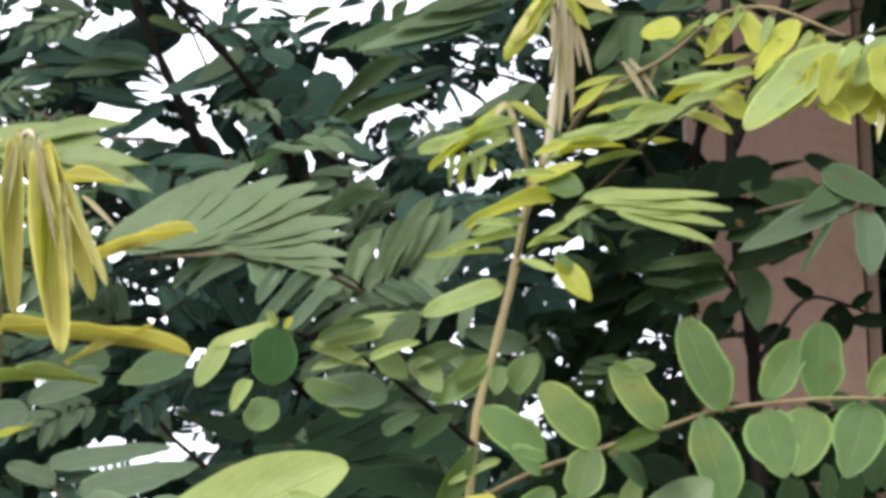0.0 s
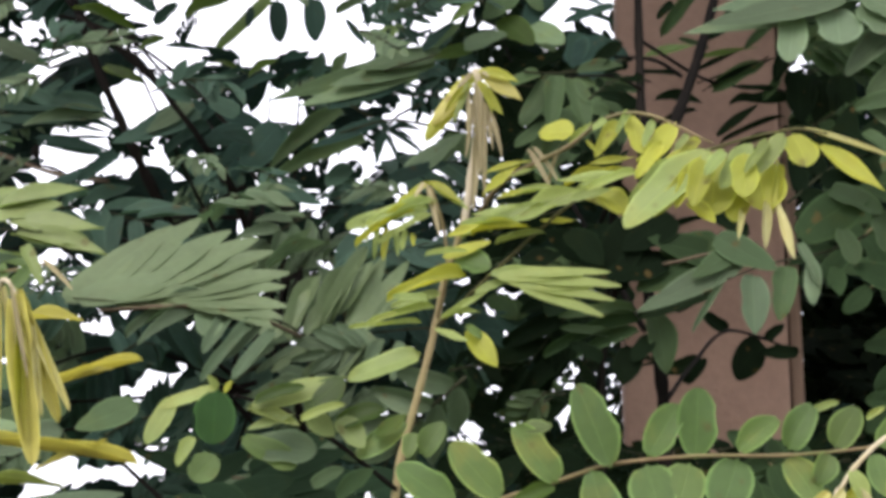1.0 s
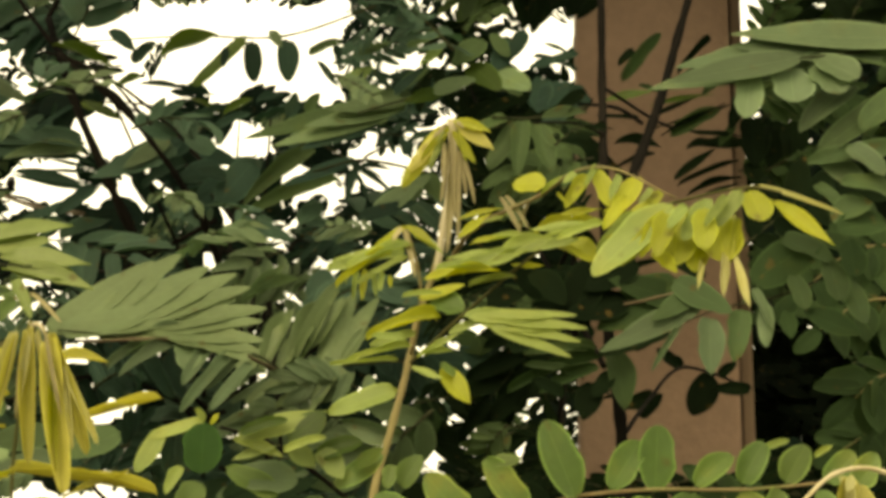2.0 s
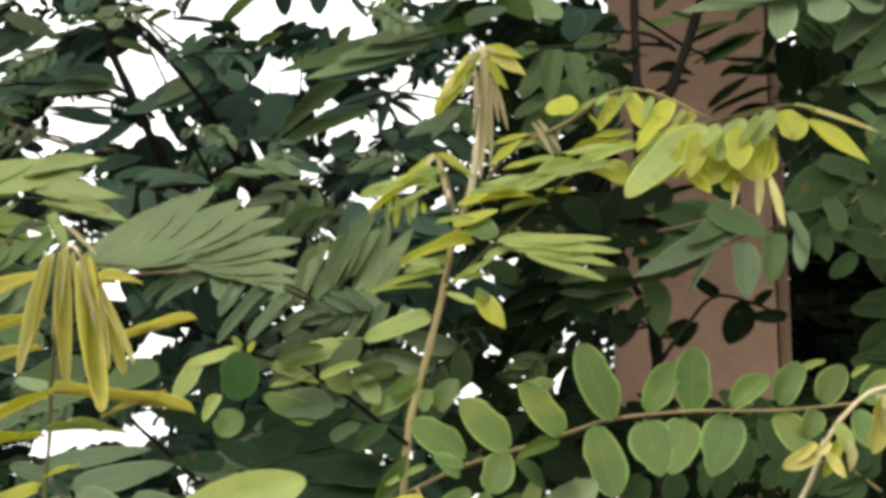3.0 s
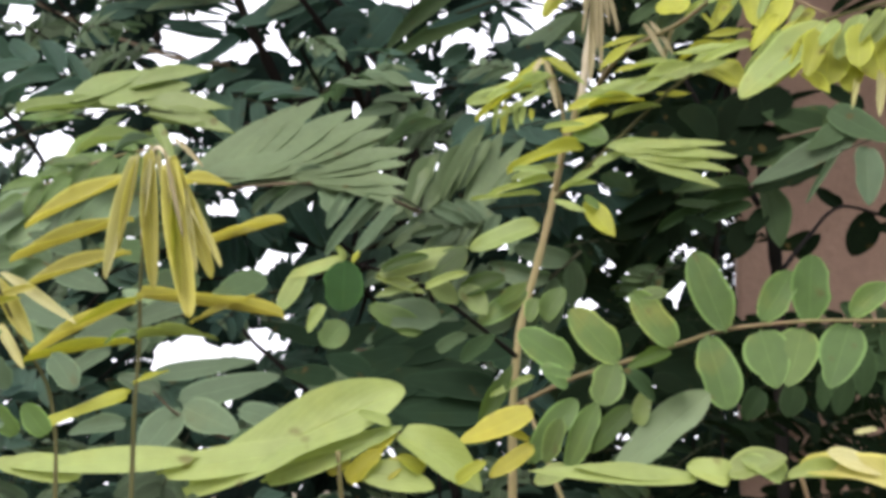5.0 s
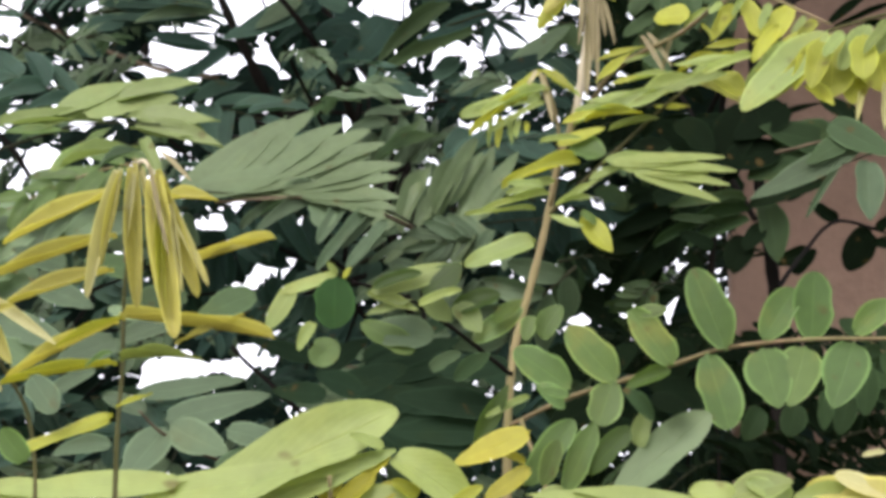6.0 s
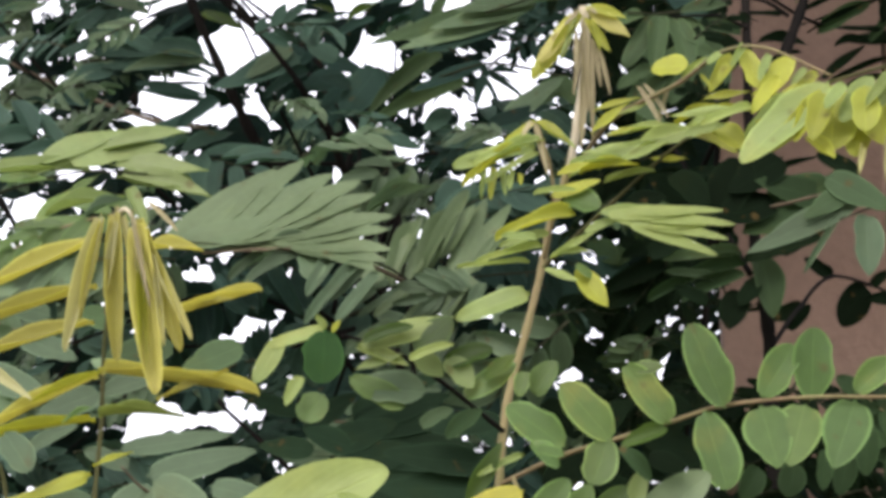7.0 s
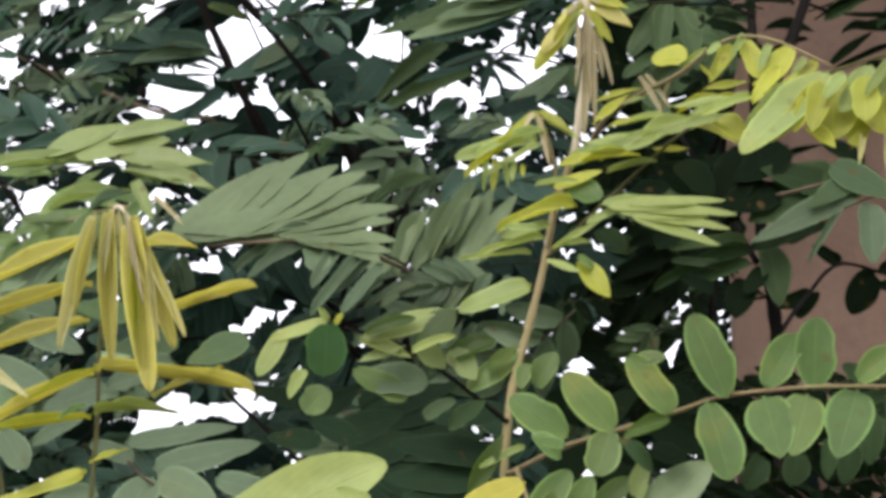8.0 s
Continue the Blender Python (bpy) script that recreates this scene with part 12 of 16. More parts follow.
far_leaf(tree, (-0.131, 2.874, 1.769), (-0.073, 2.884, 1.740), 0.008, -0.32, 0.26, 5, 0.036, 0.019, 40)
far_leaf(tree, (-0.509, 3.041, 1.954), (-0.577, 2.944, 1.888), 0.008, 0.28, 0.66, 6, 0.062, 0.034, 34)
far_leaf(tree, (0.075, 2.539, 2.519), (0.131, 2.582, 2.577), 0.007, 0.084, 0.03, 6, 0.043, 0.023, 34)
far_leaf(shrub, (0.975, 2.812, 1.781), (0.891, 2.853, 1.714), 0.010, -0.29, 0.59, 7, 0.061, 0.033, 38)
far_leaf(tree, (-0.070, 2.629, 1.876), (-0.132, 2.653, 1.844), 0.007, 0.35, 0.63, 5, 0.038, 0.015, 44)
far_leaf(tree, (-0.135, 2.527, 2.590), (-0.023, 2.578, 2.600), 0.016, 0.38, -0.0039, 7, 0.064, 0.029, 36)
far_leaf(shrub, (0.505, 2.945, 1.732), (0.584, 2.972, 1.753), 0.007, -0.24, 0.13, 7, 0.040, 0.019, 48)
far_leaf(tree, (-0.084, 2.924, 1.956), (-0.152, 2.834, 1.889), 0.011, 0.13, 0.53, 6, 0.044, 0.020, 39)
far_leaf(shrub, (0.778, 2.671, 2.302), (0.675, 2.697, 2.285), 0.006, -0.29, 0.52, 5, 0.046, 0.021, 40)
far_leaf(tree, (-0.289, 2.405, 1.591), (-0.197, 2.394, 1.590), 0.014, -0.13, 0.39, 6, 0.045, 0.018, 35)
far_leaf(tree, (-0.535, 2.449, 1.924), (-0.593, 2.418, 1.921), 0.010, -0.21, 0.58, 6, 0.037, 0.015, 49)
far_leaf(tree, (-0.113, 2.802, 1.684), (-0.199, 2.817, 1.682), 0.012, -0.15, 0.28, 7, 0.059, 0.023, 39)
far_leaf(tree, (-0.606, 2.785, 2.004), (-0.661, 2.778, 1.952), 0.015, 0.071, 0.3, 7, 0.051, 0.024, 50)
far_leaf(shrub, (0.346, 2.735, 1.918), (0.338, 2.732, 1.837), 0.008, 0.44, 0.18, 7, 0.039, 0.020, 53)
far_leaf(tree, (-0.417, 2.885, 2.449), (-0.506, 2.881, 2.379), 0.006, -0.18, 0.31, 6, 0.068, 0.036, 44)
far_leaf(shrub, (0.913, 2.972, 1.715), (0.857, 3.011, 1.757), 0.009, 0.26, 0.12, 7, 0.037, 0.016, 34)
far_leaf(shrub, (0.488, 2.626, 1.766), (0.634, 2.606, 1.757), 0.011, -0.068, 0.11, 6, 0.081, 0.040, 54)
far_leaf(tree, (0.017, 2.478, 1.935), (0.096, 2.455, 1.926), 0.005, -0.09, 0.33, 6, 0.041, 0.020, 36)
far_leaf(shrub, (0.239, 2.727, 1.714), (0.271, 2.730, 1.591), 0.008, 0.053, 0.31, 5, 0.076, 0.041, 44)
far_leaf(shrub, (0.965, 2.888, 2.286), (0.842, 2.856, 2.238), 0.017, 0.17, 0.65, 6, 0.053, 0.021, 47)
far_leaf(shrub, (0.800, 2.782, 1.788), (0.912, 2.779, 1.783), 0.018, -0.22, 0.49, 6, 0.061, 0.029, 53)
far_leaf(shrub, (0.207, 2.474, 2.255), (0.280, 2.432, 2.197), 0.011, 0.27, 0.49, 7, 0.043, 0.021, 40)
far_leaf(shrub, (0.693, 2.867, 1.685), (0.787, 2.878, 1.696), 0.006, -0.19, -0.039, 5, 0.060, 0.024, 48)
far_leaf(tree, (-0.444, 2.739, 1.768), (-0.375, 2.735, 1.792), 0.006, 0.2, 0.13, 6, 0.037, 0.016, 38)
far_leaf(shrub, (0.614, 2.488, 1.676), (0.573, 2.499, 1.647), 0.002, 0.57, 0.36, 6, 0.031, 0.013, 37)
far_leaf(shrub, (0.214, 2.369, 2.281), (0.307, 2.468, 2.250), 0.010, -0.082, 0.23, 6, 0.045, 0.018, 34)
far_leaf(tree, (-0.574, 2.431, 1.748), (-0.652, 2.378, 1.763), 0.016, -0.084, -0.033, 6, 0.053, 0.022, 35)
far_leaf(shrub, (0.297, 2.451, 1.642), (0.385, 2.378, 1.573), 0.012, -0.11, 0.56, 7, 0.056, 0.028, 37)
far_leaf(shrub, (0.301, 2.725, 2.454), (0.224, 2.816, 2.391), 0.004, -0.1, 0.091, 7, 0.051, 0.020, 39)
far_leaf(tree, (0.035, 2.518, 2.587), (0.089, 2.520, 2.641), 0.004, 0.11, 0.16, 6, 0.045, 0.023, 42)
far_leaf(shrub, (0.943, 2.697, 2.636), (0.909, 2.724, 2.557), -0.000, -0.31, 0.63, 7, 0.043, 0.021, 34)
far_leaf(tree, (-0.311, 2.866, 2.227), (-0.414, 2.969, 2.251), 0.004, 0.34, 0.47, 7, 0.038, 0.018, 37)
far_leaf(shrub, (0.796, 2.756, 2.506), (0.851, 2.672, 2.516), 0.009, -0.084, 0.68, 5, 0.056, 0.026, 49)
far_leaf(tree, (-0.252, 2.494, 1.980), (-0.315, 2.531, 1.941), 0.008, 0.3, 0.057, 6, 0.041, 0.022, 34)
far_leaf(tree, (-0.643, 2.920, 2.193), (-0.716, 2.972, 2.151), 0.009, -0.28, 0.52, 7, 0.039, 0.018, 55)
far_leaf(tree, (-0.214, 2.753, 1.825), (-0.170, 2.805, 1.899), 0.004, 0.37, -0.03, 5, 0.043, 0.023, 54)
far_leaf(tree, (0.082, 2.782, 1.603), (0.177, 2.780, 1.658), 0.009, 0.17, 0.37, 6, 0.065, 0.027, 52)
far_leaf(shrub, (0.608, 2.557, 2.106), (0.680, 2.574, 2.109), 0.010, 0.08, 0.31, 7, 0.036, 0.019, 46)
far_leaf(tree, (-0.334, 2.366, 1.681), (-0.383, 2.424, 1.612), 0.009, 0.14, 0.63, 5, 0.033, 0.014, 34)
far_leaf(tree, (-0.674, 2.658, 2.549), (-0.730, 2.657, 2.496), 0.009, -0.23, 0.073, 7, 0.033, 0.013, 37)
far_leaf(shrub, (0.856, 2.914, 1.689), (0.930, 2.940, 1.689), 0.005, -0.16, -0.036, 5, 0.037, 0.016, 52)
far_leaf(tree, (-0.659, 2.741, 2.241), (-0.695, 2.685, 2.187), 0.000, -0.091, 0.55, 7, 0.035, 0.017, 54)
far_leaf(shrub, (0.594, 2.492, 1.823), (0.630, 2.486, 1.867), 0.009, -0.25, 0.49, 7, 0.031, 0.014, 45)
far_leaf(tree, (-0.453, 2.971, 2.153), (-0.381, 3.015, 2.132), 0.003, -0.19, 0.25, 6, 0.037, 0.014, 45)
far_leaf(tree, (0.078, 2.658, 2.255), (0.021, 2.664, 2.222), -0.005, -0.094, 0.61, 6, 0.039, 0.017, 38)
far_leaf(shrub, (0.671, 2.417, 2.263), (0.700, 2.350, 2.225), 0.010, 0.076, 0.36, 5, 0.032, 0.015, 43)
far_leaf(tree, (-0.046, 2.419, 2.507), (-0.097, 2.508, 2.519), 0.005, 0.48, 0.14, 5, 0.030, 0.015, 43)
far_leaf(tree, (-0.115, 2.826, 2.454), (-0.030, 2.780, 2.418), 0.017, -0.076, 0.081, 7, 0.046, 0.021, 39)
far_leaf(shrub, (0.327, 2.626, 2.660), (0.400, 2.603, 2.725), 0.026, 0.15, 0.32, 6, 0.045, 0.024, 46)
far_leaf(shrub, (0.786, 2.925, 2.594), (0.733, 2.959, 2.556), 0.001, 0.25, -0.042, 5, 0.043, 0.023, 37)
far_leaf(shrub, (1.086, 2.936, 2.211), (0.894, 2.950, 2.280), 0.003, -0.036, 0.31, 5, 0.094, 0.047, 46)
far_leaf(tree, (-0.063, 2.648, 1.717), (0.042, 2.580, 1.713), 0.008, 0.71, 0.27, 6, 0.061, 0.034, 55)
far_leaf(shrub, (0.722, 2.520, 1.774), (0.703, 2.535, 1.731), -0.000, 0.08, 0.11, 6, 0.030, 0.013, 41)
far_leaf(shrub, (0.479, 2.982, 1.780), (0.400, 3.009, 1.773), 0.006, 0.26, 0.57, 6, 0.046, 0.020, 51)
far_leaf(shrub, (0.353, 2.654, 2.649), (0.273, 2.644, 2.655), 0.015, -0.024, -0.047, 6, 0.038, 0.019, 38)
far_leaf(shrub, (0.833, 2.956, 2.474), (0.882, 3.017, 2.555), 0.002, 0.069, 0.51, 6, 0.038, 0.020, 51)
far_leaf(tree, (0.072, 2.727, 1.889), (-0.100, 2.727, 1.854), 0.012, 0.13, 0.49, 6, 0.091, 0.037, 52)
far_leaf(tree, (-0.552, 2.957, 1.719), (-0.483, 3.003, 1.699), 0.008, 0.38, 0.46, 5, 0.037, 0.019, 51)
far_leaf(shrub, (0.720, 2.447, 2.615), (0.641, 2.469, 2.548), -0.004, 0.046, 0.2, 7, 0.047, 0.026, 50)
far_leaf(shrub, (0.634, 2.654, 1.836), (0.684, 2.633, 1.820), 0.009, -0.2, 0.39, 5, 0.033, 0.016, 42)
far_leaf(tree, (-0.613, 2.599, 2.135), (-0.546, 2.607, 2.155), -0.001, -0.034, 0.47, 5, 0.032, 0.016, 51)
far_leaf(tree, (-0.453, 2.683, 2.583), (-0.516, 2.661, 2.603), -0.001, -0.53, 0.56, 6, 0.044, 0.020, 37)
far_leaf(tree, (-0.181, 2.913, 2.745), (-0.255, 2.957, 2.769), -0.002, -0.19, 0.32, 5, 0.037, 0.018, 41)
far_leaf(shrub, (0.471, 2.975, 2.797), (0.392, 3.031, 2.802), 0.002, 0.17, 0.42, 7, 0.039, 0.016, 38)
far_leaf(shrub, (0.822, 2.947, 2.743), (0.903, 3.011, 2.849), 0.013, -0.19, 0.53, 5, 0.048, 0.020, 50)
far_leaf(tree, (0.146, 2.461, 2.132), (0.087, 2.470, 2.130), -0.000, 0.2, 0.59, 6, 0.032, 0.018, 37)
far_leaf(tree, (-0.846, 2.859, 2.602), (-0.760, 2.836, 2.604), 0.018, -0.11, 0.27, 7, 0.041, 0.018, 41)
far_leaf(tree, (-0.721, 2.852, 2.497), (-0.766, 2.759, 2.442), 0.010, -0.059, -0.029, 6, 0.036, 0.017, 49)
far_leaf(tree, (-0.468, 2.556, 1.596), (-0.502, 2.479, 1.592), 0.005, 0.13, -0.036, 6, 0.034, 0.013, 46)
far_leaf(tree, (-0.329, 2.610, 1.673), (-0.407, 2.607, 1.602), 0.009, 0.032, 0.64, 5, 0.056, 0.022, 50)
far_leaf(tree, (-0.500, 2.525, 2.221), (-0.392, 2.475, 2.207), 0.010, -0.52, 0.58, 7, 0.054, 0.022, 50)
far_leaf(tree, (-0.327, 2.617, 2.121), (-0.288, 2.632, 2.161), 0.002, -0.089, 0.54, 7, 0.037, 0.019, 40)
far_leaf(shrub, (0.190, 2.456, 1.968), (0.242, 2.533, 2.027), 0.002, 0.13, 0.094, 7, 0.032, 0.013, 42)
far_leaf(tree, (0.200, 2.893, 2.541), (0.136, 2.946, 2.518), 0.002, 0.2, 0.69, 5, 0.044, 0.019, 39)
far_leaf(tree, (-0.098, 2.797, 2.450), (-0.210, 2.818, 2.367), 0.019, -0.014, 0.56, 7, 0.061, 0.030, 41)
far_leaf(shrub, (0.686, 2.704, 1.764), (0.729, 2.635, 1.771), 0.008, 0.076, 0.69, 7, 0.036, 0.018, 49)
far_leaf(tree, (-0.438, 2.404, 2.392), (-0.393, 2.415, 2.394), 0.017, -0.021, 0.57, 7, 0.031, 0.013, 49)
far_leaf(tree, (-0.528, 2.409, 1.723), (-0.483, 2.484, 1.737), 0.005, -0.2, -0.019, 6, 0.040, 0.017, 38)
far_leaf(tree, (0.025, 2.622, 2.629), (0.091, 2.666, 2.643), 0.006, 0.48, 0.22, 7, 0.035, 0.015, 46)
far_leaf(shrub, (0.235, 2.830, 1.602), (0.417, 2.812, 1.671), 0.010, 0.44, 0.022, 6, 0.100, 0.047, 49)
far_leaf(tree, (-0.196, 2.534, 1.892), (-0.143, 2.536, 1.902), 0.011, 0.39, 0.26, 6, 0.025, 0.013, 36)
far_leaf(tree, (-0.562, 2.869, 2.488), (-0.631, 2.934, 2.497), 0.008, -0.063, 0.35, 7, 0.031, 0.012, 42)
far_leaf(tree, (-0.016, 2.688, 2.230), (-0.055, 2.677, 2.258), 0.016, 0.16, 0.4, 6, 0.023, 0.011, 54)
far_leaf(shrub, (0.710, 2.799, 1.927), (0.759, 2.821, 1.919), 0.001, -0.31, 0.57, 6, 0.024, 0.010, 53)
far_leaf(tree, (-0.464, 2.470, 1.703), (-0.428, 2.453, 1.712), 0.004, 0.096, 0.26, 7, 0.023, 0.011, 44)
far_leaf(tree, (-0.027, 2.936, 2.179), (-0.090, 2.923, 2.152), 0.003, -0.47, 0.07, 7, 0.041, 0.020, 50)
far_leaf(tree, (-0.528, 2.819, 2.429), (-0.562, 2.784, 2.431), -0.001, 0.066, -0.038, 7, 0.026, 0.013, 50)
far_leaf(shrub, (0.701, 2.686, 1.623), (0.760, 2.689, 1.652), 0.008, -0.042, 0.054, 5, 0.039, 0.019, 34)
far_leaf(shrub, (0.264, 2.634, 1.730), (0.233, 2.737, 1.729), 0.004, 0.094, 0.66, 5, 0.021, 0.011, 34)
far_leaf(shrub, (0.940, 2.901, 2.024), (0.904, 2.937, 2.017), 0.004, -0.084, 0.27, 7, 0.027, 0.012, 34)
far_leaf(tree, (0.012, 3.001, 1.795), (0.047, 3.022, 1.823), 0.002, -0.26, 0.47, 5, 0.028, 0.013, 37)
far_leaf(tree, (0.171, 2.788, 1.993), (0.142, 2.809, 1.944), 0.002, 0.07, 0.69, 7, 0.036, 0.014, 43)
far_leaf(tree, (0.212, 2.920, 2.112), (0.178, 2.919, 2.120), 0.014, 0.14, 0.45, 6, 0.024, 0.010, 54)
far_leaf(tree, (-0.119, 2.588, 2.393), (-0.166, 2.552, 2.348), 0.016, -0.096, -0.041, 7, 0.028, 0.013, 43)
far_leaf(shrub, (0.238, 2.999, 2.792), (0.206, 2.948, 2.723), 0.002, -0.41, 0.61, 6, 0.024, 0.012, 52)
far_leaf(shrub, (0.303, 2.834, 2.144), (0.255, 2.853, 2.146), 0.000, 0.39, -0.0066, 7, 0.026, 0.014, 40)
far_leaf(shrub, (0.365, 2.583, 1.784), (0.401, 2.568, 1.784), 0.005, 0.24, 0.29, 6, 0.023, 0.009, 45)
far_leaf(shrub, (0.207, 2.661, 1.894), (0.244, 2.692, 1.910), 0.007, 0.0011, 0.64, 6, 0.024, 0.013, 55)
far_leaf(tree, (-0.635, 2.702, 2.495), (-0.659, 2.659, 2.443), 0.013, 0.19, 0.17, 5, 0.026, 0.010, 40)
far_leaf(shrub, (0.251, 2.459, 2.192), (0.205, 2.384, 2.152), 0.005, 0.015, 0.48, 5, 0.025, 0.013, 43)
far_leaf(shrub, (0.202, 2.448, 2.275), (0.167, 2.441, 2.266), -0.005, -0.11, 0.65, 6, 0.019, 0.007, 51)
far_leaf(tree, (-0.118, 2.472, 2.111), (-0.083, 2.495, 2.100), 0.010, 0.032, 0.0094, 6, 0.021, 0.011, 44)
far_leaf(tree, (-0.626, 2.902, 2.054), (-0.658, 2.838, 2.060), 0.003, -0.14, 0.63, 6, 0.029, 0.011, 37)
far_leaf(shrub, (0.859, 2.772, 1.980), (0.919, 2.801, 1.939), 0.008, 0.032, 0.041, 7, 0.028, 0.012, 38)
far_leaf(tree, (-0.484, 2.432, 2.221), (-0.477, 2.473, 2.276), 0.010, -0.02, 0.63, 5, 0.026, 0.011, 45)
far_leaf(shrub, (1.020, 2.950, 2.512), (0.978, 2.940, 2.448), 0.024, 0.45, 0.39, 6, 0.030, 0.014, 52)
far_leaf(tree, (-0.830, 2.984, 2.755), (-0.884, 3.012, 2.772), -0.001, 0.86, 0.26, 6, 0.028, 0.014, 41)
far_leaf(tree, (0.054, 2.761, 2.165), (0.107, 2.772, 2.149), 0.008, -0.41, 0.43, 7, 0.031, 0.012, 48)
far_leaf(shrub, (0.223, 2.688, 2.587), (0.189, 2.678, 2.534), 0.022, -0.19, 0.57, 5, 0.027, 0.011, 54)
far_leaf(shrub, (0.857, 2.832, 2.494), (0.904, 2.770, 2.458), 0.003, 0.37, 0.38, 7, 0.028, 0.011, 38)
far_leaf(shrub, (0.282, 2.486, 1.781), (0.243, 2.399, 1.750), 0.004, -0.075, 0.41, 6, 0.024, 0.011, 42)
far_leaf(tree, (-0.494, 2.773, 2.664), (-0.549, 2.814, 2.686), 0.018, -0.11, 0.39, 5, 0.022, 0.010, 37)
far_leaf(tree, (-0.340, 2.803, 2.078), (-0.323, 2.855, 2.124), 0.006, -0.089, 0.063, 5, 0.024, 0.011, 35)
far_leaf(tree, (-0.123, 2.667, 1.798), (-0.163, 2.650, 1.790), 0.002, -0.036, 0.43, 6, 0.027, 0.013, 49)
far_leaf(tree, (-0.180, 2.455, 1.681), (-0.197, 2.521, 1.644), 0.004, -0.24, 0.28, 6, 0.021, 0.010, 34)
far_leaf(shrub, (0.509, 2.383, 1.641), (0.429, 2.467, 1.590), 0.010, -0.36, 0.12, 6, 0.049, 0.019, 40)
far_leaf(tree, (0.033, 3.025, 1.953), (0.076, 2.951, 1.952), 0.006, -0.23, 0.56, 5, 0.028, 0.014, 45)
far_leaf(shrub, (0.321, 2.955, 2.046), (0.338, 2.918, 2.078), 0.002, 0.18, 0.53, 6, 0.028, 0.014, 54)
far_leaf(tree, (0.181, 2.379, 2.258), (0.148, 2.463, 2.290), -0.002, -0.19, 0.11, 6, 0.022, 0.009, 46)
far_leaf(shrub, (0.257, 2.923, 1.598), (0.208, 2.942, 1.589), 0.005, -0.092, 0.61, 7, 0.026, 0.012, 44)
far_leaf(shrub, (0.951, 2.949, 1.855), (1.053, 3.013, 1.882), 0.002, -0.23, 0.35, 6, 0.040, 0.020, 46)
far_leaf(shrub, (0.959, 2.925, 2.584), (0.924, 2.896, 2.525), -0.001, -0.39, 0.5, 7, 0.025, 0.010, 43)
far_leaf(tree, (0.093, 2.435, 1.687), (0.123, 2.435, 1.706), 0.003, -0.0045, 0.31, 5, 0.019, 0.009, 37)
far_leaf(tree, (-0.130, 2.867, 1.677), (-0.110, 2.857, 1.710), 0.006, 0.097, 0.16, 6, 0.022, 0.009, 41)
far_leaf(tree, (-0.416, 2.781, 2.116), (-0.455, 2.764, 2.114), 0.004, -0.45, 0.68, 5, 0.023, 0.009, 50)
far_leaf(tree, (-0.733, 2.915, 2.503), (-0.793, 2.949, 2.492), -0.002, 0.37, 0.64, 7, 0.033, 0.013, 55)
far_leaf(tree, (0.096, 2.667, 2.076), (0.119, 2.666, 2.107), 0.008, -0.18, 0.52, 6, 0.025, 0.012, 55)
far_leaf(shrub, (0.331, 2.653, 1.768), (0.357, 2.578, 1.787), 0.006, 0.046, 0.69, 6, 0.025, 0.013, 39)
far_leaf(shrub, (0.495, 2.505, 1.808), (0.527, 2.488, 1.840), 0.007, 0.085, 0.15, 6, 0.026, 0.013, 52)
far_leaf(tree, (-0.388, 2.613, 2.558), (-0.439, 2.615, 2.571), -0.004, -0.12, 0.63, 6, 0.023, 0.009, 47)
far_leaf(tree, (-0.725, 2.927, 2.443), (-0.694, 2.970, 2.474), -0.002, -0.59, 0.41, 6, 0.026, 0.013, 52)
far_leaf(tree, (-0.772, 2.653, 2.634), (-0.736, 2.710, 2.695), 0.013, 0.069, 0.5, 5, 0.040, 0.018, 46)
far_leaf(tree, (-0.599, 2.708, 2.598), (-0.646, 2.733, 2.572), 0.006, -0.19, 0.38, 6, 0.032, 0.016, 45)
far_leaf(shrub, (0.236, 2.496, 1.922), (0.281, 2.460, 1.935), 0.007, 0.026, 0.41, 5, 0.025, 0.010, 40)
far_leaf(tree, (-0.652, 2.953, 2.034), (-0.629, 2.987, 2.053), 0.005, -0.054, 0.35, 6, 0.024, 0.010, 43)
far_leaf(tree, (0.136, 2.771, 1.998), (0.169, 2.851, 2.045), 0.003, -0.11, 0.63, 5, 0.026, 0.011, 48)
far_leaf(tree, (0.148, 2.529, 2.183), (0.102, 2.525, 2.181), 0.013, -0.092, 0.18, 6, 0.023, 0.012, 41)
far_leaf(tree, (-0.230, 3.003, 1.940), (-0.256, 3.015, 1.899), 0.002, 0.054, 0.17, 5, 0.029, 0.011, 51)
far_leaf(shrub, (0.842, 2.564, 2.380), (0.880, 2.574, 2.401), -0.011, -0.44, 0.64, 5, 0.024, 0.009, 39)
far_leaf(tree, (-0.557, 2.586, 2.384), (-0.588, 2.569, 2.359), -0.002, -0.64, 0.11, 6, 0.020, 0.011, 43)
far_leaf(tree, (-0.434, 2.637, 1.625), (-0.499, 2.726, 1.608), 0.002, -0.45, 0.23, 7, 0.025, 0.010, 46)
far_leaf(shrub, (0.391, 2.696, 1.667), (0.423, 2.649, 1.671), 0.004, -0.046, 0.67, 6, 0.023, 0.009, 51)
far_leaf(shrub, (0.790, 2.369, 2.354), (0.789, 2.453, 2.348), 0.000, 0.15, 0.068, 6, 0.025, 0.010, 55)
far_leaf(tree, (-0.703, 2.954, 1.835), (-0.761, 3.001, 1.836), 0.002, 0.064, 0.15, 6, 0.028, 0.011, 48)
far_leaf(tree, (-0.306, 2.819, 2.624), (-0.378, 2.907, 2.662), 0.006, 0.28, 0.4, 5, 0.025, 0.010, 36)
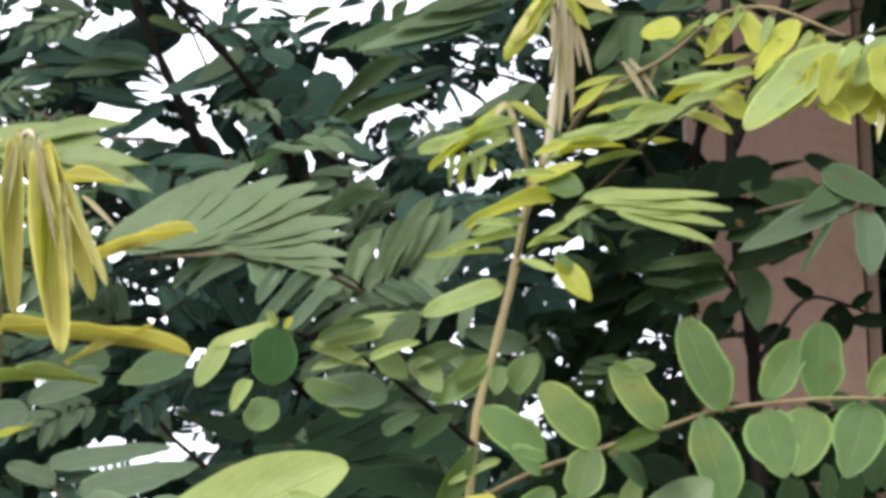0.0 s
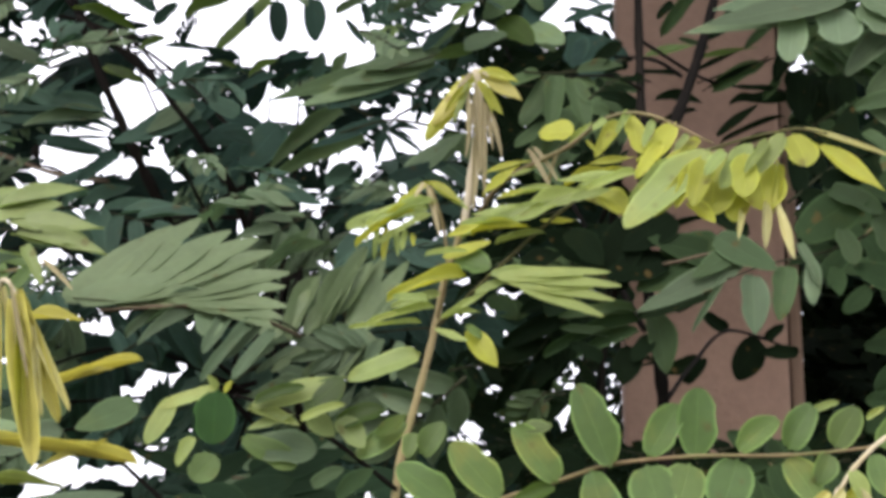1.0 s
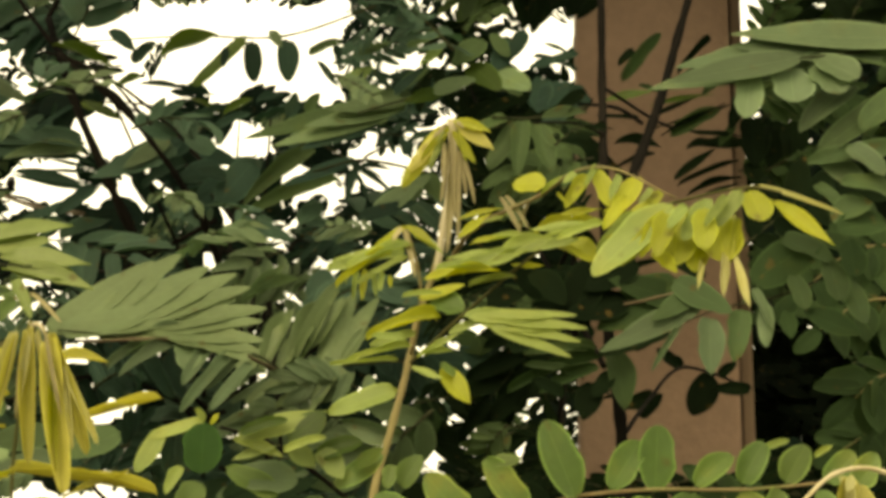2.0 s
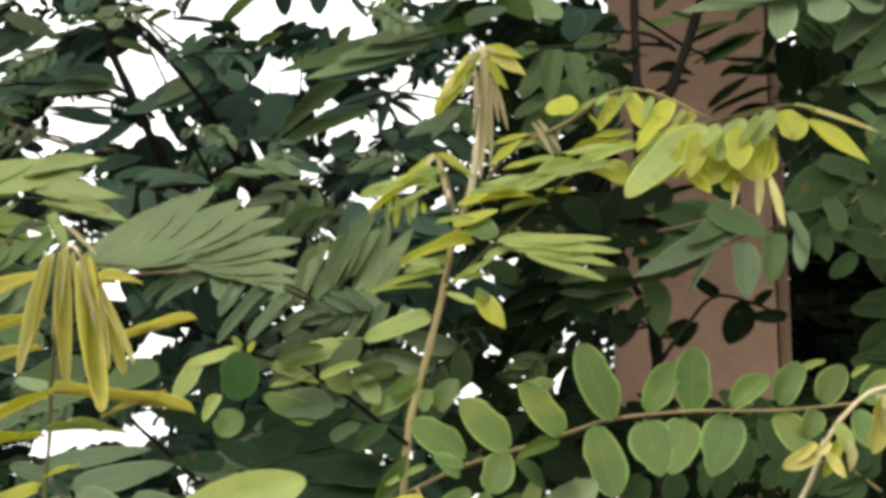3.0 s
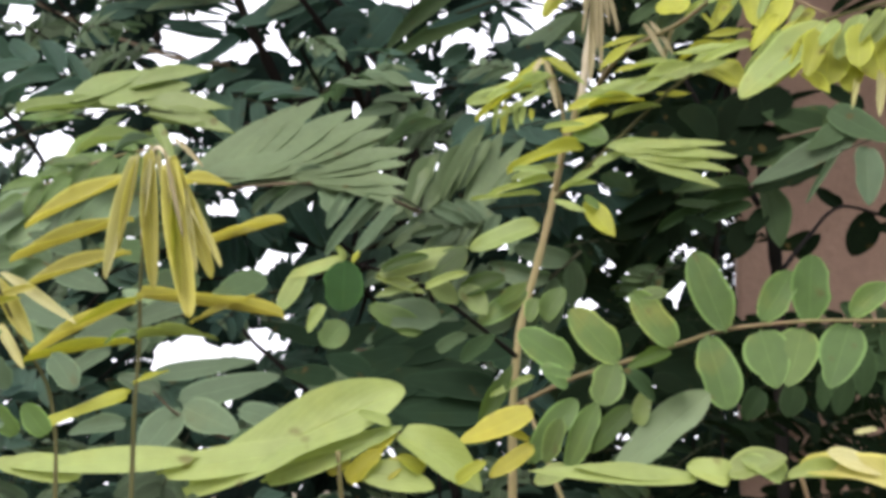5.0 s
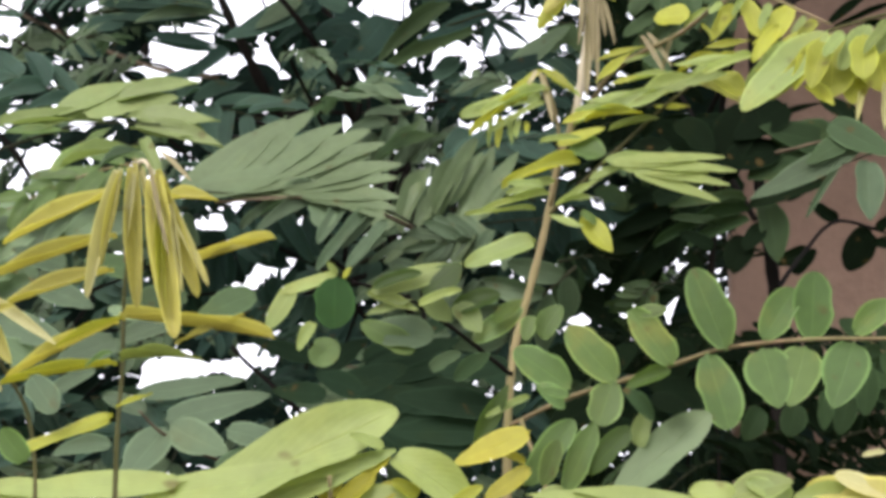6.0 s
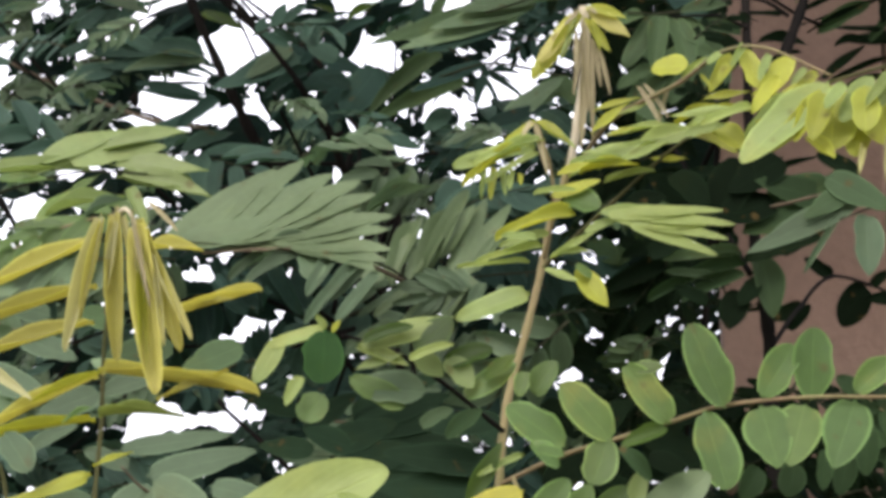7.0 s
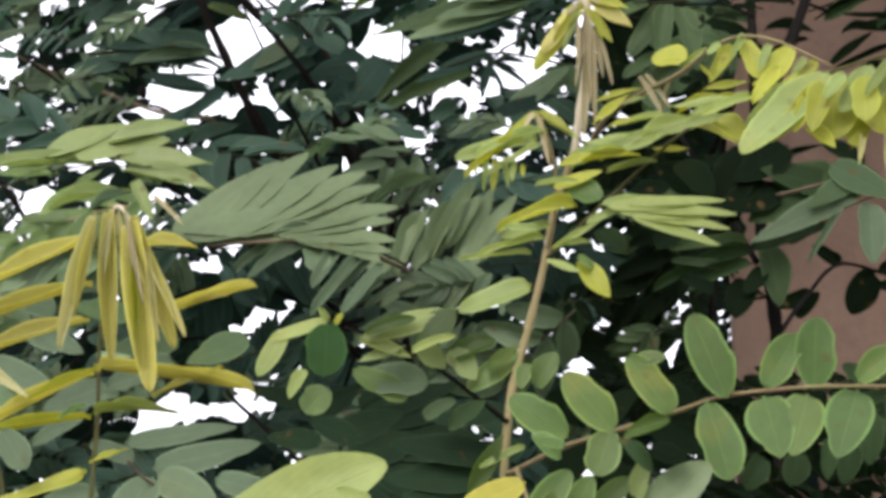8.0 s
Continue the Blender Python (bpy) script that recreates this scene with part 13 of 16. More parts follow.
far_leaf(tree, (0.112, 2.450, 1.692), (0.156, 2.423, 1.699), 0.004, 0.57, 0.36, 6, 0.024, 0.011, 45)
far_leaf(shrub, (0.773, 2.669, 2.197), (0.714, 2.685, 2.186), 0.006, -0.033, 0.1, 7, 0.033, 0.015, 34)
far_leaf(tree, (-0.216, 2.559, 1.675), (-0.273, 2.484, 1.661), 0.003, -0.35, 0.3, 7, 0.048, 0.022, 39)
far_leaf(tree, (-0.641, 2.543, 2.145), (-0.632, 2.487, 2.091), 0.009, -0.34, -0.027, 6, 0.020, 0.010, 35)
far_leaf(shrub, (0.754, 2.518, 2.095), (0.717, 2.506, 2.097), 0.008, -0.25, 0.51, 6, 0.021, 0.008, 37)
far_leaf(tree, (-0.485, 2.459, 2.149), (-0.542, 2.495, 2.181), -0.003, -0.034, 0.66, 5, 0.024, 0.012, 45)
far_leaf(shrub, (0.389, 2.795, 2.633), (0.348, 2.846, 2.623), 0.002, -0.2, 0.68, 6, 0.024, 0.012, 36)
far_leaf(shrub, (0.900, 2.612, 2.346), (0.967, 2.641, 2.372), 0.016, 0.068, 0.45, 5, 0.032, 0.016, 43)
far_leaf(shrub, (0.217, 2.786, 2.729), (0.263, 2.706, 2.710), 0.014, 0.51, 0.29, 6, 0.024, 0.011, 35)
far_leaf(tree, (0.016, 2.707, 2.308), (-0.029, 2.747, 2.292), 0.009, 0.19, 0.34, 7, 0.024, 0.011, 44)
far_leaf(shrub, (0.388, 2.642, 1.962), (0.359, 2.694, 1.951), 0.004, 0.071, 0.31, 5, 0.021, 0.008, 45)
far_leaf(tree, (-0.614, 2.766, 2.703), (-0.587, 2.727, 2.727), 0.009, -0.39, 0.23, 6, 0.022, 0.012, 35)
far_leaf(tree, (0.115, 2.646, 2.571), (0.168, 2.725, 2.585), 0.007, -0.061, 0.2, 6, 0.022, 0.011, 34)
far_leaf(shrub, (0.302, 2.592, 2.514), (0.251, 2.657, 2.497), 0.011, 0.05, 0.45, 5, 0.030, 0.012, 50)
far_leaf(tree, (-0.025, 2.465, 2.264), (-0.058, 2.455, 2.232), 0.011, 0.069, 0.46, 5, 0.019, 0.007, 35)
far_leaf(tree, (-0.145, 2.823, 1.998), (-0.190, 2.873, 1.996), 0.000, -0.094, 0.64, 6, 0.024, 0.011, 36)
far_leaf(tree, (-0.129, 2.684, 2.647), (-0.181, 2.746, 2.668), 0.001, -0.002, 0.62, 7, 0.022, 0.008, 40)
far_leaf(tree, (-0.070, 2.829, 2.647), (-0.031, 2.780, 2.628), 0.011, -0.11, 0.53, 6, 0.022, 0.011, 42)
far_leaf(shrub, (0.394, 2.849, 1.954), (0.349, 2.826, 1.967), 0.008, 0.12, 0.12, 5, 0.028, 0.013, 40)
far_leaf(shrub, (0.836, 2.825, 1.637), (0.852, 2.759, 1.655), 0.007, -0.33, 0.47, 7, 0.025, 0.012, 44)
far_leaf(shrub, (0.326, 2.430, 1.723), (0.372, 2.449, 1.731), 0.004, 0.00075, -0.019, 7, 0.021, 0.010, 54)
far_leaf(shrub, (0.726, 2.906, 1.757), (0.759, 2.917, 1.736), 0.004, 0.32, 0.0012, 5, 0.023, 0.009, 37)
far_leaf(tree, (-0.757, 2.832, 1.676), (-0.721, 2.847, 1.649), 0.004, -0.00015, 0.27, 6, 0.025, 0.011, 36)
far_leaf(tree, (-0.559, 3.012, 2.708), (-0.602, 3.007, 2.679), -0.011, 0.11, 0.5, 6, 0.024, 0.010, 46)
far_leaf(tree, (-0.633, 2.721, 2.666), (-0.582, 2.651, 2.677), 0.002, -0.54, 0.63, 7, 0.025, 0.012, 47)
far_leaf(shrub, (0.746, 2.479, 1.625), (0.706, 2.484, 1.633), 0.004, -0.34, 0.65, 6, 0.019, 0.010, 45)
far_leaf(tree, (-0.044, 2.521, 2.092), (-0.065, 2.503, 2.157), 0.010, -0.24, 0.42, 6, 0.041, 0.018, 49)
far_leaf(tree, (0.155, 2.610, 2.621), (0.186, 2.612, 2.662), 0.020, -0.19, 0.35, 7, 0.027, 0.011, 49)
far_leaf(shrub, (0.629, 2.613, 1.681), (0.599, 2.616, 1.699), 0.003, -0.34, 0.22, 7, 0.025, 0.011, 49)
far_leaf(tree, (0.149, 2.943, 2.267), (0.190, 2.932, 2.269), 0.002, -0.27, 0.22, 6, 0.023, 0.010, 35)
far_leaf(tree, (0.042, 2.569, 2.251), (0.008, 2.573, 2.232), -0.006, -0.044, 0.2, 7, 0.019, 0.008, 53)
far_leaf(tree, (0.027, 2.738, 2.713), (-0.018, 2.758, 2.729), -0.010, 0.048, 0.18, 5, 0.023, 0.012, 45)
far_leaf(shrub, (0.741, 2.926, 1.957), (0.693, 2.889, 1.915), 0.006, -0.078, 0.63, 7, 0.027, 0.013, 47)
far_leaf(shrub, (0.366, 2.511, 2.198), (0.333, 2.533, 2.215), -0.002, 0.18, 0.031, 5, 0.019, 0.008, 49)
far_leaf(tree, (0.125, 2.836, 2.312), (0.076, 2.817, 2.293), 0.012, 0.05, 0.23, 6, 0.026, 0.012, 43)
far_leaf(tree, (-0.356, 2.416, 2.047), (-0.384, 2.383, 2.042), 0.007, -0.32, 0.33, 5, 0.022, 0.009, 49)
far_leaf(tree, (-0.515, 2.804, 2.354), (-0.547, 2.735, 2.312), 0.002, 0.042, 0.41, 5, 0.025, 0.010, 52)
far_leaf(shrub, (0.815, 2.436, 1.858), (0.905, 2.467, 1.856), 0.014, -0.14, 0.59, 6, 0.041, 0.018, 53)
far_leaf(tree, (-0.623, 2.993, 2.324), (-0.674, 2.953, 2.304), 0.003, 0.21, 0.68, 6, 0.030, 0.015, 50)
far_leaf(shrub, (0.396, 2.642, 1.615), (0.519, 2.699, 1.593), 0.011, -0.37, 0.56, 5, 0.052, 0.025, 54)
far_leaf(shrub, (0.419, 2.616, 2.577), (0.378, 2.635, 2.571), 0.015, 0.18, 0.32, 5, 0.026, 0.011, 50)
far_leaf(tree, (-0.361, 2.872, 1.821), (-0.415, 2.962, 1.826), 0.003, -0.12, 0.28, 6, 0.025, 0.012, 37)
far_leaf(shrub, (1.081, 2.948, 2.549), (1.029, 2.951, 2.495), 0.013, -0.051, 0.34, 6, 0.038, 0.017, 55)
far_leaf(shrub, (0.261, 2.438, 1.791), (0.296, 2.414, 1.786), 0.006, 0.31, 0.4, 7, 0.019, 0.011, 43)
far_leaf(tree, (-0.088, 2.612, 1.999), (-0.049, 2.553, 2.012), 0.007, -0.029, 0.055, 5, 0.029, 0.014, 36)
far_leaf(tree, (0.129, 2.892, 2.109), (0.169, 2.970, 2.168), 0.006, -0.16, 0.08, 5, 0.040, 0.021, 36)
far_leaf(tree, (0.042, 2.930, 1.726), (0.081, 2.879, 1.759), 0.006, -0.18, -0.022, 6, 0.026, 0.010, 41)
far_leaf(tree, (-0.667, 2.980, 2.825), (-0.584, 2.938, 2.774), 0.003, -0.22, 0.69, 5, 0.042, 0.022, 38)
far_leaf(tree, (-0.383, 2.713, 2.057), (-0.424, 2.751, 2.034), 0.011, -0.38, 0.53, 7, 0.022, 0.010, 38)
far_leaf(tree, (-0.206, 2.461, 2.542), (-0.225, 2.449, 2.503), 0.013, 0.26, -0.046, 6, 0.024, 0.010, 35)
far_leaf(tree, (-0.483, 2.655, 2.353), (-0.560, 2.667, 2.286), 0.022, 0.61, 0.074, 6, 0.042, 0.018, 37)
far_leaf(shrub, (0.232, 2.504, 2.206), (0.204, 2.467, 2.224), -0.002, -0.35, 0.075, 7, 0.020, 0.010, 38)
far_leaf(shrub, (0.929, 2.602, 2.625), (0.976, 2.636, 2.595), 0.011, 0.22, 0.2, 7, 0.026, 0.014, 49)
far_leaf(tree, (0.188, 2.477, 1.852), (0.157, 2.442, 1.831), 0.007, -0.11, 0.056, 7, 0.021, 0.010, 41)
far_leaf(tree, (0.036, 2.588, 2.281), (0.072, 2.626, 2.303), 0.011, 0.29, 0.43, 5, 0.022, 0.012, 52)
far_leaf(tree, (-0.328, 2.777, 2.588), (-0.400, 2.794, 2.584), 0.002, 0.046, 0.39, 5, 0.034, 0.014, 47)
far_leaf(tree, (-0.656, 3.010, 2.110), (-0.688, 2.944, 2.109), 0.007, 0.21, 0.16, 6, 0.026, 0.013, 46)
far_leaf(shrub, (0.221, 2.465, 2.161), (0.174, 2.448, 2.135), 0.005, -0.1, 0.62, 6, 0.027, 0.014, 49)
far_leaf(shrub, (0.306, 2.559, 1.732), (0.262, 2.590, 1.687), 0.006, 0.45, 0.3, 6, 0.032, 0.013, 34)
far_leaf(tree, (-0.394, 2.694, 1.619), (-0.345, 2.624, 1.589), 0.003, -0.095, 0.6, 6, 0.029, 0.016, 37)
far_leaf(tree, (-0.082, 2.535, 1.723), (-0.112, 2.533, 1.739), 0.002, -0.089, 0.53, 6, 0.020, 0.010, 53)
far_leaf(tree, (-0.305, 2.650, 2.022), (-0.374, 2.626, 2.017), 0.001, -0.28, 0.24, 5, 0.036, 0.017, 44)
far_leaf(shrub, (0.362, 2.668, 1.921), (0.327, 2.692, 1.912), 0.007, 0.021, 0.096, 6, 0.022, 0.010, 41)
far_leaf(tree, (0.070, 2.513, 1.830), (0.036, 2.506, 1.815), 0.008, -0.081, 0.63, 6, 0.019, 0.011, 53)
far_leaf(tree, (-0.386, 2.709, 2.128), (-0.418, 2.755, 2.108), 0.006, -0.042, 0.51, 7, 0.023, 0.010, 48)
far_leaf(tree, (-0.478, 2.525, 1.844), (-0.504, 2.486, 1.817), 0.006, -0.079, 0.4, 6, 0.023, 0.009, 47)
far_leaf(tree, (-0.218, 2.451, 1.871), (-0.255, 2.421, 1.866), 0.002, -0.27, 0.23, 6, 0.019, 0.009, 44)
far_leaf(tree, (0.099, 2.524, 2.070), (0.035, 2.531, 2.060), 0.010, -0.38, 0.21, 5, 0.029, 0.012, 42)
far_leaf(tree, (-0.168, 2.570, 1.677), (-0.184, 2.596, 1.642), 0.002, -0.098, 0.36, 6, 0.024, 0.011, 35)
far_leaf(tree, (-0.334, 2.786, 2.296), (-0.321, 2.847, 2.334), 0.003, -0.11, 0.49, 5, 0.022, 0.009, 49)
far_leaf(shrub, (0.941, 2.737, 2.247), (1.037, 2.741, 2.232), 0.007, -0.019, 0.16, 7, 0.049, 0.022, 34)
far_leaf(tree, (-0.777, 2.844, 2.528), (-0.720, 2.821, 2.490), 0.019, -0.16, 0.0082, 6, 0.029, 0.013, 38)
far_leaf(tree, (-0.560, 2.788, 1.628), (-0.503, 2.713, 1.603), 0.003, -0.42, 0.45, 7, 0.029, 0.014, 44)
far_leaf(shrub, (0.383, 2.509, 2.197), (0.342, 2.505, 2.196), -0.001, -0.19, 0.17, 5, 0.023, 0.012, 39)
far_leaf(tree, (-0.353, 2.454, 1.696), (-0.413, 2.535, 1.675), 0.004, -0.48, 0.1, 5, 0.026, 0.010, 37)
far_leaf(shrub, (0.704, 2.636, 2.571), (0.750, 2.640, 2.613), 0.025, -0.017, 0.5, 6, 0.026, 0.013, 51)
far_leaf(tree, (-0.202, 2.793, 2.661), (-0.258, 2.785, 2.659), 0.000, 0.34, 0.65, 5, 0.030, 0.012, 46)
far_leaf(tree, (-0.045, 2.476, 2.039), (-0.013, 2.485, 2.054), -0.006, -0.24, 0.55, 6, 0.018, 0.010, 42)
far_leaf(tree, (-0.265, 2.653, 2.076), (-0.242, 2.714, 2.082), 0.001, -0.062, 0.52, 7, 0.020, 0.010, 52)
far_leaf(tree, (-0.489, 2.786, 2.500), (-0.538, 2.838, 2.518), -0.004, 0.22, 0.61, 7, 0.022, 0.012, 52)
far_leaf(tree, (-0.634, 2.924, 2.487), (-0.701, 2.991, 2.487), 0.005, 0.38, 0.13, 5, 0.023, 0.012, 53)
far_leaf(tree, (0.115, 2.872, 2.571), (0.059, 2.926, 2.561), 0.001, -0.14, 0.25, 6, 0.026, 0.011, 48)
far_leaf(tree, (-0.491, 2.624, 1.603), (-0.438, 2.650, 1.646), 0.008, -0.65, 0.39, 5, 0.039, 0.020, 38)
far_leaf(shrub, (0.381, 2.559, 2.023), (0.346, 2.594, 2.034), 0.001, -0.072, 0.31, 5, 0.020, 0.010, 47)
far_leaf(tree, (-0.672, 2.693, 1.833), (-0.733, 2.759, 1.831), 0.002, -0.058, 0.067, 6, 0.021, 0.009, 55)
far_leaf(shrub, (0.914, 2.617, 2.383), (0.902, 2.669, 2.348), 0.009, 0.056, 0.45, 5, 0.026, 0.010, 44)
far_leaf(tree, (-0.628, 2.772, 2.067), (-0.661, 2.746, 2.048), 0.002, 0.086, 0.24, 5, 0.026, 0.013, 50)
far_leaf(tree, (-0.519, 2.951, 2.809), (-0.542, 2.896, 2.761), 0.007, 0.13, 0.066, 5, 0.024, 0.011, 50)
far_leaf(shrub, (0.808, 3.019, 2.607), (0.772, 3.013, 2.537), -0.002, 0.053, 0.53, 7, 0.029, 0.016, 39)
far_leaf(tree, (-0.128, 2.512, 1.754), (-0.160, 2.436, 1.748), 0.005, 0.38, 0.31, 6, 0.019, 0.008, 46)
far_leaf(tree, (-0.164, 2.958, 1.799), (-0.198, 3.035, 1.746), 0.006, 0.32, 0.47, 5, 0.034, 0.019, 39)
far_leaf(tree, (-0.052, 2.546, 2.159), (-0.019, 2.529, 2.154), 0.012, 0.03, 0.6, 7, 0.021, 0.008, 34)
far_leaf(tree, (-0.307, 2.717, 1.600), (-0.279, 2.690, 1.629), 0.004, 0.13, 0.031, 5, 0.021, 0.010, 37)
far_leaf(shrub, (0.268, 2.627, 2.623), (0.224, 2.536, 2.568), 0.002, -0.34, 0.1, 6, 0.021, 0.009, 43)
far_leaf(tree, (-0.444, 2.750, 2.452), (-0.487, 2.804, 2.446), 0.007, -0.42, 0.14, 7, 0.022, 0.012, 43)
far_leaf(tree, (-0.249, 2.495, 1.861), (-0.316, 2.482, 1.884), 0.003, -0.33, 0.47, 6, 0.033, 0.015, 48)
far_leaf(shrub, (0.323, 2.831, 1.879), (0.281, 2.804, 1.928), 0.006, -0.01, 0.19, 7, 0.036, 0.019, 49)
far_leaf(shrub, (0.909, 2.894, 2.253), (0.824, 2.892, 2.278), 0.013, 0.0015, 0.079, 6, 0.039, 0.015, 43)
far_leaf(tree, (-0.687, 2.741, 1.985), (-0.719, 2.712, 1.943), 0.008, 0.066, 0.061, 6, 0.032, 0.016, 35)
far_leaf(tree, (-0.334, 2.683, 1.627), (-0.285, 2.647, 1.611), 0.004, 0.39, 0.46, 5, 0.026, 0.011, 53)
far_leaf(shrub, (0.383, 2.832, 2.013), (0.437, 2.892, 2.044), 0.002, 0.11, 0.45, 5, 0.028, 0.014, 53)
far_leaf(shrub, (0.708, 2.436, 2.038), (0.737, 2.461, 2.077), 0.008, -0.43, 0.7, 5, 0.021, 0.011, 39)
far_leaf(shrub, (0.887, 2.474, 2.485), (0.836, 2.496, 2.436), 0.009, -0.29, 0.12, 6, 0.029, 0.014, 35)
far_leaf(tree, (0.134, 2.729, 2.616), (0.193, 2.786, 2.638), -0.001, 0.16, 0.11, 5, 0.030, 0.015, 44)
far_leaf(shrub, (0.440, 2.921, 2.115), (0.399, 2.883, 2.140), 0.006, 0.23, 0.25, 6, 0.032, 0.013, 34)
far_leaf(shrub, (0.734, 2.406, 1.604), (0.724, 2.497, 1.594), 0.004, 0.038, 0.25, 5, 0.018, 0.009, 35)
far_leaf(tree, (0.150, 2.963, 1.759), (0.094, 2.948, 1.674), 0.009, 0.32, 0.02, 7, 0.041, 0.018, 50)
far_leaf(tree, (0.203, 2.705, 2.306), (0.163, 2.742, 2.310), 0.008, 0.74, 0.55, 6, 0.023, 0.011, 37)
far_leaf(shrub, (0.310, 2.985, 2.084), (0.383, 2.939, 2.087), 0.008, 0.1, 0.35, 5, 0.046, 0.018, 46)
far_leaf(tree, (-0.692, 2.756, 1.971), (-0.605, 2.695, 1.935), 0.005, -0.05, 0.48, 5, 0.037, 0.018, 47)
far_leaf(shrub, (0.239, 2.922, 2.146), (0.195, 2.929, 2.145), -0.003, -0.31, 0.28, 6, 0.023, 0.010, 35)
far_leaf(shrub, (0.803, 2.735, 2.448), (0.848, 2.738, 2.471), 0.016, 0.17, 0.46, 7, 0.023, 0.011, 34)
far_leaf(tree, (-0.337, 2.780, 2.348), (-0.285, 2.814, 2.340), -0.002, 0.42, -0.035, 7, 0.028, 0.013, 48)
far_leaf(tree, (-0.507, 2.547, 1.788), (-0.533, 2.497, 1.762), 0.007, -0.094, 0.3, 7, 0.026, 0.011, 34)
far_leaf(tree, (-0.351, 2.468, 2.270), (-0.317, 2.470, 2.278), 0.007, 0.064, 0.35, 5, 0.022, 0.011, 47)
far_leaf(shrub, (0.264, 2.625, 2.592), (0.306, 2.663, 2.610), 0.000, -0.029, 0.54, 7, 0.020, 0.010, 44)
far_leaf(tree, (0.162, 2.451, 1.768), (0.160, 2.478, 1.853), 0.008, 0.16, 0.16, 6, 0.043, 0.020, 39)
far_leaf(tree, (0.049, 2.877, 2.589), (0.087, 2.946, 2.599), -0.001, -0.33, 0.47, 6, 0.025, 0.014, 42)
far_leaf(tree, (-0.320, 2.876, 1.764), (-0.356, 2.847, 1.771), 0.005, 0.011, 0.38, 5, 0.026, 0.011, 42)
far_leaf(tree, (-0.234, 2.728, 2.378), (-0.188, 2.681, 2.392), 0.006, -0.004, 0.3, 6, 0.025, 0.010, 54)
far_leaf(tree, (0.119, 2.936, 2.235), (0.162, 2.936, 2.274), -0.001, -0.025, 0.39, 5, 0.030, 0.014, 47)
far_leaf(shrub, (0.617, 2.516, 2.143), (0.645, 2.470, 2.114), -0.000, -0.063, 0.63, 6, 0.025, 0.011, 47)
far_leaf(tree, (-0.171, 2.974, 2.046), (-0.232, 2.976, 2.001), 0.004, -0.41, -0.031, 6, 0.042, 0.021, 47)
far_leaf(shrub, (0.367, 2.600, 2.335), (0.293, 2.636, 2.359), 0.009, -0.14, 0.49, 5, 0.042, 0.021, 53)
far_leaf(tree, (-0.830, 2.955, 1.855), (-0.769, 2.899, 1.828), 0.004, -0.0032, 0.6, 7, 0.030, 0.013, 36)
far_leaf(tree, (-0.438, 2.588, 1.758), (-0.478, 2.539, 1.736), 0.005, -0.024, 0.06, 6, 0.025, 0.010, 42)
far_leaf(shrub, (0.216, 2.690, 1.761), (0.178, 2.671, 1.696), 0.005, 0.08, 0.41, 6, 0.047, 0.019, 45)
far_leaf(shrub, (0.820, 2.880, 1.927), (0.806, 2.958, 1.940), 0.004, 0.46, 0.15, 5, 0.023, 0.009, 34)
far_leaf(tree, (-0.104, 2.900, 1.820), (-0.148, 2.947, 1.776), 0.004, 0.26, 0.64, 7, 0.041, 0.019, 39)
far_leaf(shrub, (0.192, 2.900, 2.336), (0.226, 2.974, 2.393), 0.010, -0.079, 0.43, 7, 0.029, 0.014, 42)
far_leaf(tree, (-0.101, 2.737, 2.249), (-0.051, 2.685, 2.234), 0.005, 0.13, 0.23, 6, 0.021, 0.009, 35)
far_leaf(tree, (0.172, 2.572, 1.898), (0.122, 2.540, 1.898), 0.008, 0.013, 0.53, 5, 0.031, 0.015, 42)
far_leaf(shrub, (0.789, 2.813, 2.579), (0.731, 2.850, 2.583), -0.003, -0.41, 0.46, 5, 0.037, 0.017, 43)
far_leaf(tree, (0.165, 2.707, 2.379), (0.181, 2.754, 2.438), 0.007, -0.066, 0.41, 7, 0.029, 0.012, 51)
far_leaf(tree, (-0.226, 2.579, 2.680), (-0.241, 2.583, 2.625), 0.014, -0.23, 0.22, 5, 0.026, 0.012, 55)
far_leaf(tree, (-0.235, 2.530, 1.632), (-0.197, 2.596, 1.620), 0.007, -0.27, 0.35, 7, 0.030, 0.015, 36)
far_leaf(tree, (-0.009, 2.573, 2.193), (0.068, 2.538, 2.176), 0.006, 0.1, 0.15, 7, 0.038, 0.017, 48)
far_leaf(tree, (-0.244, 2.937, 1.751), (-0.201, 2.975, 1.742), 0.006, -0.18, 0.64, 7, 0.028, 0.014, 35)
far_leaf(shrub, (0.410, 2.935, 2.014), (0.362, 2.868, 1.987), 0.008, 0.16, 0.48, 7, 0.024, 0.012, 39)
far_leaf(tree, (-0.360, 2.388, 1.610), (-0.399, 2.357, 1.589), 0.005, 0.23, 0.28, 7, 0.026, 0.011, 36)
far_leaf(tree, (-0.586, 2.628, 2.188), (-0.639, 2.699, 2.236), 0.004, -0.13, -0.023, 6, 0.021, 0.010, 39)
far_leaf(tree, (0.084, 2.560, 2.097), (0.129, 2.546, 2.109), 0.010, 0.1, 0.031, 7, 0.024, 0.012, 40)
far_leaf(shrub, (0.245, 2.585, 2.516), (0.209, 2.623, 2.504), -0.005, 0.06, 0.63, 7, 0.025, 0.010, 51)
far_leaf(tree, (0.107, 2.914, 2.068), (0.153, 2.821, 1.990), 0.011, -0.076, 0.62, 6, 0.035, 0.013, 52)
far_leaf(shrub, (0.781, 2.633, 2.513), (0.734, 2.610, 2.502), 0.002, -0.42, 0.29, 6, 0.021, 0.008, 42)
